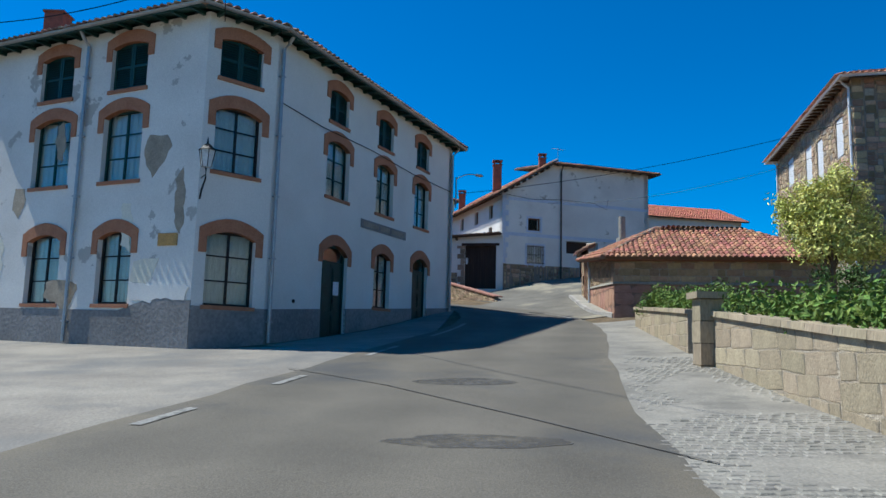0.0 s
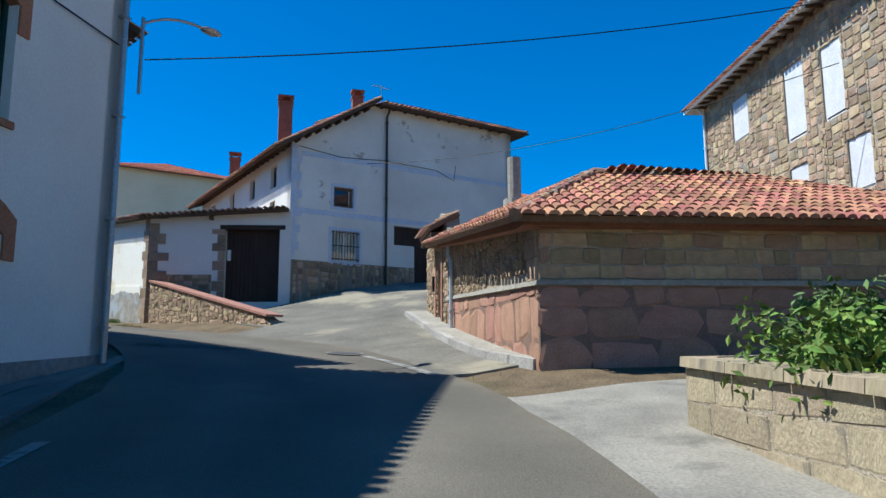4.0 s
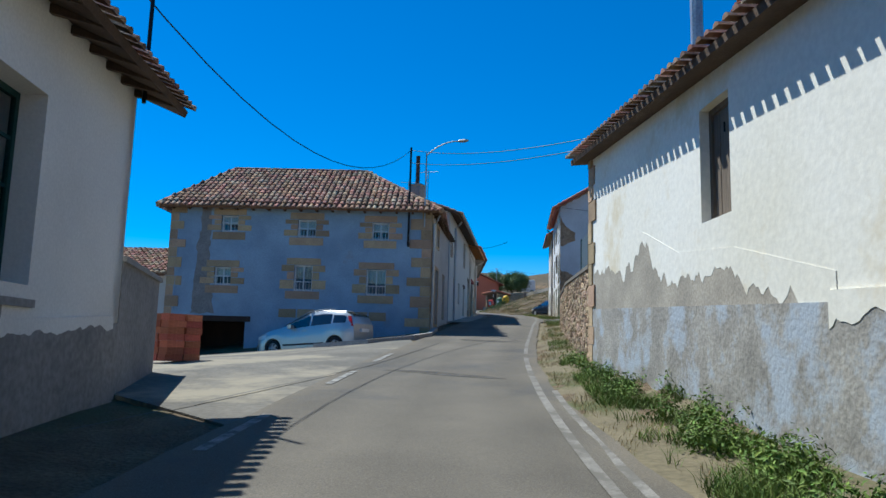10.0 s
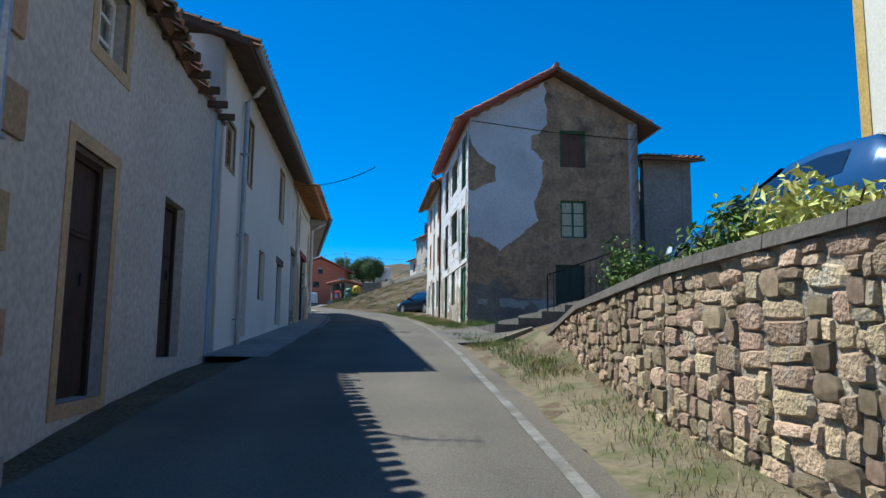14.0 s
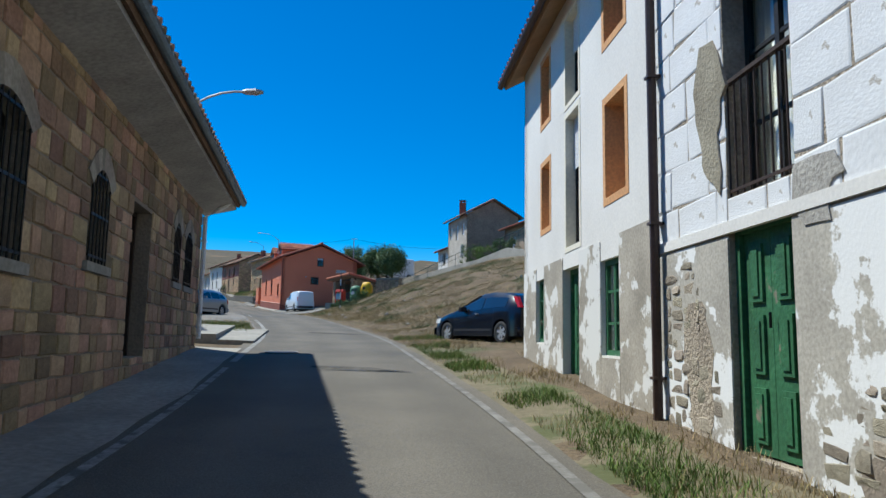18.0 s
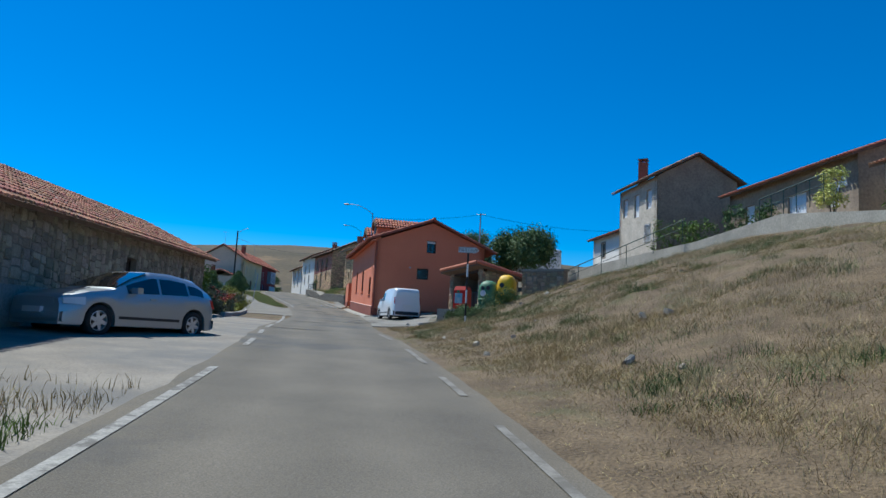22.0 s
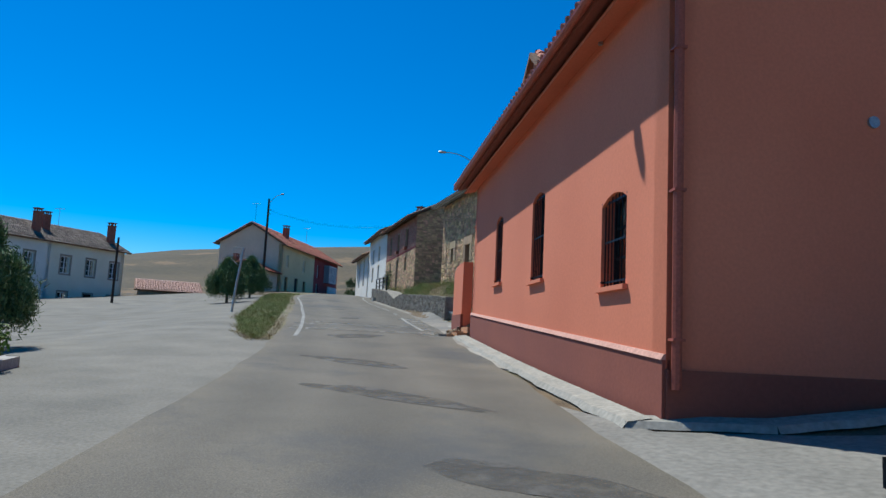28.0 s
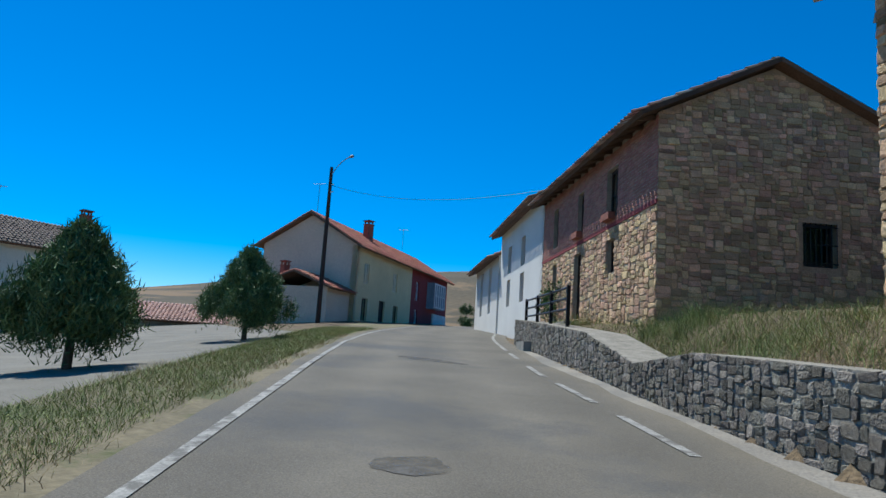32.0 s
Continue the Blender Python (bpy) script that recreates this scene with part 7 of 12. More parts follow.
    ragged(h, "damp_band", g, [(.02, 8.9), (.6, 9.1), (1.1, 8.7), (1.6, 7.95), (3.05, 7.85), (3.05, 6.5), (.02, 6.5)], DAMP, d=-.0045, seed=35, amp=.12)
    part("wall_cable", Geo().tube([g(.1, -.03, 14.2), g(3, -.03, 13.9), g(6.1, -.03, 13.75)], .012, 5), IRON, h)
    far2 = sp + v * 6.2
    wall(h, "back_wall", ge, far2, 4, 14.35, PLAS)
    wall(h, "party_wall", far2, sp, 4, [(0, 14.35), (3.1, 16), (6.2, 14.35)], PLAS)
    w = lambda s, e, z: q(split + s, e, z)
    D = L - split
    tiles(h, [w(-.02, -.4, 14.18), w(D + .45, -.4, 14.18), w(D + .45, 3.1, 16.2), w(-.02, 3.1, 16.2)], TILE, eave_mat=REDMETAL)
    tiles(h, [w(D + .45, 6.85, 14.15), w(-.02, 6.85, 14.15), w(-.02, 3.1, 16.2), w(D + .45, 3.1, 16.2)], TILE)
    ridge_cap(h, w(-.02, 3.1, 16.25), w(D + .45, 3.1, 16.25), TILE)
    downpipe(h, f, .08, 7.4, 14.1, BROWNPIPE, .5)
    # newer rendered part
    n = thing("rendered_terrace_house", "white rendered house with ochre window reveals and a bare lower wall", "house", (-22, 101, 7.5))
    rv = dict(frame=WHITEPAINT, nx=1, ny=2, sur="reveal", deep=.28, curtain=True)
    bl = dict(frame=BLACKPAINT_ROOMDARK, nx=2, ny=2, roll=.4, deep=.16, sur="reveal", band=.07, surmat=CREAM2, curtain=False)
    gw2 = dict(frame=GREENPAINT, nx=2, ny=3, deep=.06, half=.5)
    H = [("win", c(8.35), c(7.55), 10.15, 11.45, rv), ("win", c(8.35), c(7.55), 12.3, 13.5, rv), ("win", c(12.15), c(11.5), 10.3, 11.5, rv), ("win", c(12.15), c(11.5), 12.3, 13.5, rv),
         ("win", c(10.4), c(9.6), 9.75, 11.9, bl), ("win", c(10.4), c(9.6), 12.1, 13.6, bl),
         ("win", c(8.6), c(7.85), 8.1, 9.35, gw2), ("door", c(10.6), c(9.65), 7.7, 9.42, dict(frame=GREENPAINT, leaf=GREENPAINT, deep=.15, leaves=2)), ("win", c(12.6), c(11.95), 8.25, 9.4, gw2)]
    f = wall(n, "street_wall", far, sp, 4, 13.95, WHITE, H)
    LOW = mat("bare_lower_wall", (0.46, 0.41, 0.33), (0.30, 0.265, 0.21), 0.95, 1.8, 30, 0.12, spots=(0.68, 0.66, 0.61), spot_scale=1.2, spot_lo=0.52, spot_hi=0.54)
    for a0, a1 in ((0, c(12.6)), (c(11.95), c(10.6)), (c(9.65), c(8.6)), (c(7.85), split)):
        part("lower_wall", Geo().fbox(f, a0 + .01, a1 - .01, -.012, .02, 5.0, 9.62), LOW, n)
    for a0, a1, z in ((c(12.6), c(11.95), 8.22), (c(8.6), c(7.85), 8.07)):
        part("lower_wall", Geo().fbox(f, a0, a1, -.012, .02, 5.0, z), LOW, n)
    e2 = far + v * 6.2
    wall(n, "far_wall", e2, far, 4, [(0, 13.95), (3.1, 15.5), (6.2, 13.95)], WHITE)
    wall(n, "back_wall", sp + v * 6.2, e2, 4, 13.95, WHITE)
    tiles(n, [q(-.4, -.4, 13.82), q(split, -.4, 13.82), q(split, 3.1, 15.7), q(-.4, 3.1, 15.7)], TILE_NEW, eave_mat=TANWOOD)
    tiles(n, [q(split, 6.8, 13.75), q(-.4, 6.8, 13.75), q(-.4, 3.1, 15.7), q(split, 3.1, 15.7)], TILE_NEW)
    gutter(n, q(-.4, -.46, 13.8), q(split, -.46, 13.8), BROWNPIPE)
    # small rear wing
    a = near + v * 6.3
    b = a + v * 1.8
    r = thing("rear_wing", "low stone rear wing with a tiled roof", "house", (*(a), 8))
    wall(r, "wing_wall", a + Vector((.1, .35)), b + Vector((.1, .35)), 4, 13.2, GREYDADO)
    wall(r, "wing_end", b + Vector((.1, .35)), b - u * 4, 4, 13.2, GREYDADO)
    p = lambda s, e, z: (*(a + v * s - u * e), z)
    tiles(r, [p(-.1, -.3, 13.1), p(2.3, -.3, 13.1), p(2.3, 4, 13.9), p(-.1, 4, 13.9)], TILE)


build_terrace_house()


def build_stone_hall():
    a = Vector((-26.67, 92.2))
    u = Vector((-0.441, 0.897)).normalized()
    v = Vector((-u.y, u.x))
    L = 12.0
    b = a + u * L
    h = thing("stone_hall", "long brown sandstone building with arched barred windows and a boxed eave", "house", (-31, 99, 7.6))
    w = dict(frame=BLACKPAINT_ROOMDARK, nx=2, ny=4, sur=None, bars=True, bard=-.02, curtain=False, deep=.2)
    H = [("win", 1.35, 2.35, 8.85, 10.2, w), ("win", 4.15, 4.85, 9.05, 10.15, w), ("door", 6.0, 7.2, 7.95, 10.1, dict(leaf=DARKWOOD, deep=.25, leaves=2)), ("win", 9.0, 9.6, 9.2, 10.3, w), ("win", 10.1, 10.9, 9.2, 10.3, w)]
    f = wall(h, "street_wall", a, b, 4, 11.3, MORTAR_D, H, .5)
    stones(h, f, .02, L, [(0, 7.4), (L, 8.1)], 11.25, ASHLAR, ASHLAR_ISL, (0.22, 0.5), (0.18, 0.30), 0.022, 0.016, H, 300, 71, rough=.05)
    for hh in H:
        if hh[0] == "win":
            s0, s1, z1 = hh[1], hh[2], hh[4]
            inner = arch_pts(s0 - .01, s1 + .01, z1 - .22, .22)
            outer = arch_pts(s0 - .2, s1 + .2, z1 - .1, .36)
            for (i0, i1), (o0, o1) in zip(zip(inner[:-1], inner[1:]), zip(outer[:-1], outer[1:])):
                part("voussoir", Geo().fprism(f, [i0, i1, o1, o0], -.03, .1), GREYSTONE, h)
            part("arch_infill", Geo().fprism(f, inner + [(s1 + .01, z1 + .02), (s0 - .01, z1 + .02)], .005, .15), GREYSTONE, h)
            part("sill", Geo().fbox(f, s0 - .12, s1 + .12, -.06, .2, hh[3] - .1, hh[3] + .004), CONCRETE, h)
    e = wall(h, "end_wall", b, b + v * 7, 4, [(0, 11.3), (3.5, 12.8), (7, 11.3)], MORTAR_D, (), .5)
    wall(h, "back_wall", b + v * 7, a + v * 7, 4, 11.3, MORTAR_D)
    wall(h, "near_wall", a + v * 7, a, 4, [(0, 11.3), (3.5, 12.8), (7, 11.3)], MORTAR_D)
    q = lambda s, d, z: (*(a + u * s + v * d), z)
    EW = mat("grey_boxed_eave", (0.42, 0.41, 0.40), None, 0.8, 2, 20, 0.2)
    part("boxed_eave", Geo().hexa([q(-.1, -.65, 11.18), q(L + .7, -.65, 11.18), q(L + .7, .05, 11.0), q(-.1, .05, 11.0), q(-.1, -.65, 11.3), q(L + .7, -.65, 11.3), q(L + .7, .05, 11.32), q(-.1, .05, 11.32)]), EW, h)
    tiles(h, [q(-.1, -.75, 11.32), q(L + .7, -.75, 11.32), q(L + .7, 3.5, 13.0), q(-.1, 3.5, 13.0)], TILE_OLD)
    tiles(h, [q(L + .7, 7.7, 11.32), q(-.1, 7.7, 11.32), q(-.1, 3.5, 13.0), q(L + .7, 3.5, 13.0)], TILE_OLD)
    gutter(h, q(-.1, -.8, 11.33), q(L + .7, -.8, 11.33), mat("blue_grey_gutter", (0.16, 0.22, 0.28), None, 0.5, 3, 20, 0.1))
    downpipe(h, f, .1, 7.5, 11.2, WHITEPAINT, .6)
    downpipe(h, f, L - .1, 8.2, 11.2, WHITEPAINT, .6)
    l = thing("street_lamp", "grey wall-mounted street lamp on a curved arm", "street lamp", f(10.3, .4, 11.3), "street lamps")
    part("pole", Geo().tube([f(10.3, .3, 11.3), f(10.3, .1, 12.9)], .03, 8), ZINC, l)
    lamp_arm(l, f(10.3, .1, 12.8), 1.0, .4, math.atan2(.4, .9))
    # cream house further on
    s = Vector((-37.2, 106.9))
    uu = Vector((-0.587, 0.81)).normalized()
    vv = Vector((-uu.y, uu.x))
    t = s + uu * 13.6
    k = thing("cream_house", "cream rendered single-storey house with dark closed shutters", "house", (-44, 115, 8.5))
    fk = wall(k, "street_wall", s, t, 6, 12.45, CREAM, [("planks", 5.05, 6.15, 9.8, 11.35, dict(leaf=DARKWOOD, deep=.08, sillonly=CONCRETE)), ("planks", 10.3, 11.35, 9.95, 11.5, dict(leaf=DARKWOOD, deep=.08, sillonly=CONCRETE)), ("door", 1.8, 2.8, 8.5, 10.9, dict(leaf=DARKWOOD))])
    quoins(k, fk, 0, 8.4, 12.3, GREYSTONE, 22, (.3, .5), (.3, .4), 1, .02)
    quoins(k, fk, 3.6, 8.4, 12.3, GREYSTONE, 23, (.25, .4), (.3, .4), 1, .02)
    wall(k, "far_wall", t, t + vv * 7, 6, [(0, 12.45), (3.5, 13.6), (7, 12.45)], CREAM)
    wall(k, "near_wall", s + vv * 7, s, 6, [(0, 12.45), (3.5, 13.6), (7, 12.45)], CREAM)
    p = lambda x, e, z: (*(s + uu * x + vv * e), z)
    tiles(k, [p(-.4, -.6, 12.35), p(14.1, -.6, 12.35), p(14.1, 3.5, 13.9), p(-.4, 3.5, 13.9)], TILE_OLD, eave_mat=RAFTER)
    rafters(k, fk, .2, 13.4, 12.45, .5, RAFTER, .7, slope=.15)
    downpipe(k, fk, 4.4, 8.4, 12.3, BROWNPIPE, .5)
    antenna(k, *p(7, 3.4, 0)[:2], 13.7, 2.0)


build_stone_hall()


def build_stone_barn():
    a, b = Vector((-44.8, 117.9)), Vector((-57.0, 136.87))
    u = (b - a).normalized()
    v = Vector((-u.y, u.x))
    L = (b - a).length
    h = thing("stone_barn", "low rubble stone barn under a long clay tile roof", "barn", (-53, 130, 9.5))
    H = [("planks", 10.6, 11.7, 9.7, 11.6, dict(leaf=DARKWOOD, deep=.2)), ("win", 17.9, 18.5, 11.2, 12.0, dict(frame=DARKWOOD, curtain=False, nx=1, ny=2)), ("win", 19.6, 20.3, 11.15, 12.1, dict(frame=DARKWOOD, curtain=False, nx=1, ny=2))]
    f = wall(h, "street_wall", a, b, 7, [(0, 11.75), (L, 12.85)], MORTAR_D, H, .5)
    BST = mat("barn_stone", (0.40, 0.33, 0.24), (0.28, 0.23, 0.17), 0.92, 2.0, 22, 0.6, rnd=.35)
    BSI = mat("barn_stone_joined", (0.40, 0.33, 0.24), (0.28, 0.23, 0.17), 0.92, 2.0, 22, 0.6, island=.35)
    stones(h, f, 0, L, [(0, 9.2), (L, 10.1)], [(0, 11.7), (L, 12.8)], BST, BSI, (0.2, 0.48), (0.14, 0.28), 0.035, 0.016, H, 260, 81)
    part("grey_dado", Geo().hexa([f(.3, -.05, 9), f(6, -.05, 9), f(6, 0, 9), f(.3, 0, 9), f(.3, -.05, 10.2), f(6, -.05, 10.3), f(6, 0, 10.3), f(.3, 0, 10.2)]), CONCRETE_D, h)
    e = wall(h, "end_wall", b, b + v * 6, 7, [(0, 12.85), (3, 14.1), (6, 12.85)], MORTAR_D, (), .5)
    stones(h, e, 0, 6, 10.0, [(0, 12.8), (3, 14.0), (6, 12.8)], BST, BSI, (0.2, 0.48), (0.14, 0.28), 0.035, 0.016, (), 40, 83)
    wall(h, "near_wall", a + v * 6, a, 7, [(0, 11.75), (3, 13.0), (6, 11.75)], MORTAR_D)
    q = lambda s, d, z: (*(a + u * s + v * d), z)
    tiles(h, [q(-.2, -.5, 11.65), q(L + .4, -.5, 12.75), q(L + .4, 3, 14.35), q(-.2, 3, 13.25)], TILE)
    tiles(h, [q(L + .4, 6.5, 12.75), q(-.2, 6.5, 11.65), q(-.2, 3, 13.25), q(L + .4, 3, 14.35)], TILE)
    rafters(h, f, .2, L - .2, [(0, 11.8), (L, 12.9)], .4, RAFTER, .8, slope=.3)


build_stone_barn()


def build_red_house():
    near, far = Vector((-56.955, 152.508)), Vector((-64.9, 162.5))
    u = (near - far).normalized()
    v = Vector((-u.y, u.x))
    L = (near - far).length
    W = 7.7
    c = lambda s: L + .33 - s
    q = lambda s, d, z: (*(far + u * s + v * d), z)
    h = thing("red_house", "terracotta-painted house with dark red plinth, barred windows and two dormers", "house", (-58, 160, 11))
    w = dict(frame=BLACKPAINT_ROOMDARK, nx=2, ny=3, bars=True, bard=.05, curtain=True, half=.55, deep=.18, sur="head", surmat=RED, sillonly=RED)
    H = [("win", c(2.4), c(1.5), 12.38, 13.62, w), ("win", c(6.35), c(5.45), 12.75, 14.4, w), ("win", c(9.95), c(9.15), 12.95, 14.55, w)]
    f = wall(h, "street_wall", far, near, 8, 16.35, RED, H)
    band(h, "plinth", f, 0, L, 8, [(0, 12.3), (L, 11.5)], REDPLINTH, -.04)
    part("plinth_ledge", Geo().hexa([f(0, -.06, 12.3), f(L, -.06, 11.5), f(L, .02, 11.5), f(0, .02, 12.3), f(0, -.02, 12.36), f(L, -.02, 11.56), f(L, .02, 11.56), f(0, .02, 12.36)]), mat("pale_ledge_render", (0.58, 0.33, 0.26), (0.50, 0.27, 0.21), .9, 2, 20, .3), h)
    gw = dict(frame=BLACKPAINT_ROOMDARK, nx=2, ny=1, curtain=False, roll=.2)
    g = wall(h, "gable_wall", near, near + v * W, 8, [(0, 16.0), (3.9, 17.5), (W, 16.0)], RED, [("win", 3.55, 4.2, 15.4, 16.25, gw), ("win", 2.95, 3.75, 13.55, 14.3, dict(frame=BLACKPAINT_ROOMDARK, nx=2, ny=1, curtain=False, bars=True, bard=.02))])
    band(h, "plinth", g, 0, W, 8, 11.4, REDPLINTH, -.04)
    part("wall_vent", Geo().tube([g(2.45, -.03, 14.3), g(2.45, .03, 14.3)], .07, 12), ZINC, h)
    wall(h, "far_wall", far + v * W, far, 8, [(0, 16.0), (3.9, 17.5), (W, 16.0)], RED)
    wall(h, "back_wall", near + v * W, far + v * W, 8, 16.0, RED)
    tiles(h, [q(-.5, -.52, 16.04), q(L + .35, -.52, 16.04), q(L + .35, 3.9, 17.7), q(-.5, 3.9, 17.7)], TILE_NEW, eave_mat=REDPLINTH)
    tiles(h, [q(L + .35, W + .8, 15.75), q(-.5, W + .8, 15.75), q(-.5, 3.9, 17.7), q(L + .35, 3.9, 17.7)], TILE_NEW, eave_mat=REDPLINTH)
    ridge_cap(h, q(-.5, 3.9, 17.75), q(L + .4, 3.9, 17.75), TILE_NEW)
    gutter(h, q(-.5, -.58, 16.02), q(L + .35, -.58, 16.02), REDMETAL)
    part("soffit", Geo().hexa([q(-.4, -.32, 15.86), q(L + .3, -.32, 15.86), q(L + .3, 0, 15.95), q(-.4, 0, 15.95), q(-.4, -.32, 15.92), q(L + .3, -.32, 15.92), q(L + .3, 0, 16.05), q(-.4, 0, 16.05)]), RED, h)
    downpipe(h, g, .08, 11.2, 15.9, REDMETAL, .0, .055)
    for s in (L - 2.6, L - 7.2):
        d = part("dormer", Geo().hexa([q(s - .7, .3, 16.4), q(s + .7, .3, 16.4), q(s + .7, 3.6, 16.4), q(s - .7, 3.6, 16.4), q(s - .7, .3, 17.3), q(s + .7, .3, 17.3), q(s + .7, 3.6, 17.3), q(s - .7, 3.6, 17.6)])
                 .add([q(s - .7, .3, 17.3), q(s + .7, .3, 17.3), q(s, .3, 17.75)], [(0, 1, 2)]), RED, h)
        part("dormer_window", Geo().hexa([q(s - .4, .26, 16.75), q(s + .4, .26, 16.75), q(s + .4, .3, 16.75), q(s - .4, .3, 16.75), q(s - .4, .26, 17.5), q(s + .4, .26, 17.5), q(s + .4, .3, 17.5), q(s - .4, .3, 17.5)]), BLACKPAINT_ROOMDARK, d)
        for e0, e1 in ((-1, 0), (1, 0)):
            A, B = q(s + e0 * .9, .1, 17.2), q(s + e0 * .9, 3.7, 17.2)
            C, D = q(s, 3.7, 17.85), q(s, .1, 17.85)
            tiles(h, [A, B, C, D] if e0 < 0 else [B, A, D, C], TILE_NEW, 0, .2, .3)
    # gate wing at the far end, with steps
    gt = thing("gate_wing", "terracotta gate wall with a dark iron gate and brick steps", "wall", (-66, 163.4, 11.8))
    p0 = far - u * 3.3 + v * -.1
    fg = wall(gt, "gate_wall", p0, far - u * 1.35 + v * -.1, 9, [(0, 13.75), (.5, 13.92), (1.95, 13.95)], RED, (), .3)
    band(gt, "plinth", fg, 0, 1.95, 9, 12.35, REDPLINTH, -.03)
    fe, _ = frame_of(far - u * 1.35 + v * .1, far + v * .1)
    gg = Geo()
    for k in range(7):
        gg.tube([fe(.1 + .17 * k, .3, 12.1), fe(.1 + .17 * k, .3, 13.6)], .012, 6)
    gg.fbox(fe, .05, 1.3, .28, .32, 12.15, 12.2).fbox(fe, .05, 1.3, .28, .32, 13.5, 13.56).tube([fe(.05, .3, 11.9), fe(.05, .3, 13.4), fe(.4, .3, 13.75), fe(1.0, .3, 13.85)], .02, 6)
    part("iron_gate", gg, IRON, gt)
    BR = mat("orange_brick_step", (0.50, 0.26, 0.13), (0.40, 0.2, 0.1), 0.85, 3, 25, 0.4)
    for k in range(3):
        part("step", Geo().fbox(fe, .0, 1.3, -.5 + .3 * k, .1 + .3 * k, 11.3, 11.78 + .17 * k), BR, gt)
    tiles(gt, [fe(-.1, .2, 15.0), fe(1.4, .2, 15.0), fe(1.4, .9, 15.25), fe(-.1, .9, 15.25)], TILE_NEW, 0, .2, .3)
    part("rubble_heap_base", Geo().prism([fe(.4 + .55 * math.cos(a), -.75 + .3 * math.sin(a), 0)[:2] for a in np.linspace(0, 2 * math.pi, 9)[:-1]], 11.3, 11.72), MORTAR, gt)


build_red_house()


def build_bin_shelter():
    a, b = Vector((-50.2, 150.1)), Vector((-46.9, 146.9))
    u = (b - a).normalized()
    v = Vector((-u.y, u.x))
    q = lambda s, d, z: (*(a + u * s + v * d), z)
    L = (b - a).length
    h = thing("stone_shelter", "small stone shelter with a red tile roof and dark timber barriers", "shelter", (-47.5, 149.5, 10.7))
    for s0, s1 in ((0, .5), (L - .45, L)):
        f, _ = frame_of(q(s0, 0, 0)[:2], q(s1, 0, 0)[:2])
        part("pillar_core", Geo().fbox(f, 0, s1 - s0, 0, .45, 10, 13.55), MORTAR_D, h)
        stones(h, f, 0, s1 - s0, 10.6, 13.5, RUBBLE, RUBBLE_ISL, (.14, .3), (.12, .22), .05, .012, (), 60, 91 + int(s0))
    f2 = wall(h, "side_wall", b, q(L, 2.2, 0)[:2], 9, [(0, 13.6), (2.2, 13.05)], MORTAR_D)
    stones(h, f2, 0, 2.2, 10.6, [(0, 13.5), (2.2, 13.0)], RUBBLE, RUBBLE_ISL, (.16, .34), (.12, .24), .04, .012, (), 110, 95)
    wall(h, "left_wall", q(0, 2.2, 0)[:2], a, 9, 13.4, MORTAR_D)
    wall(h, "back_wall", q(L, 2.2, 0)[:2], q(0, 2.2, 0)[:2], 9, 13.0, MORTAR_D)
    f, _ = frame_of(a, b)
    part("beam", Geo().fbox(f, -.1, L + .1, .05, .25, 13.35, 13.6), DARKWOOD, h)
    part("post", Geo().fbox(f, 2.2, 2.32, .1, .2, 10.5, 13.4), OLDWOOD, h)
    for s0, s1 in ((.6, 2.15), (2.4, 4.1)):
        g = Geo().fbox(f, s0, s1, .12, .16, 11.2, 12.25)
        for s in (s0, (s0 + s1) / 2, s1 - .08):
            g.fbox(f, s, s + .08, .08, .12, 11.1, 12.3)
        g.fbox(f, s0, s1, .07, .17, 12.22, 12.3)
        part("barrier", g, DARKWOOD, h)
    part("footing", Geo().hexa([f(2.1, -.1, 10.6), f(2.5, -.1, 10.6), f(2.5, .3, 10.6), f(2.1, .3, 10.6), f(2.2, 0, 11.15), f(2.4, 0, 11.15), f(2.4, .2, 11.15), f(2.2, .2, 11.15)]), CONCRETE, h)
    tiles(h, [q(-.4, -.5, 13.62), q(L + .4, -.5, 13.72), q(L + .4, 2.5, 13.1), q(-.4, 2.5, 13.1)], TILE_NEW)
    part("verge_tiles", Geo().tube([q(-.4, -.5, 13.72), q(L + .4, -.5, 13.82)], .1, 8).tube([q(L + .4, -.5, 13.82), q(L + .4, 2.5, 13.2)], .1, 8), TILE_NEW, h)


build_bin_shelter()


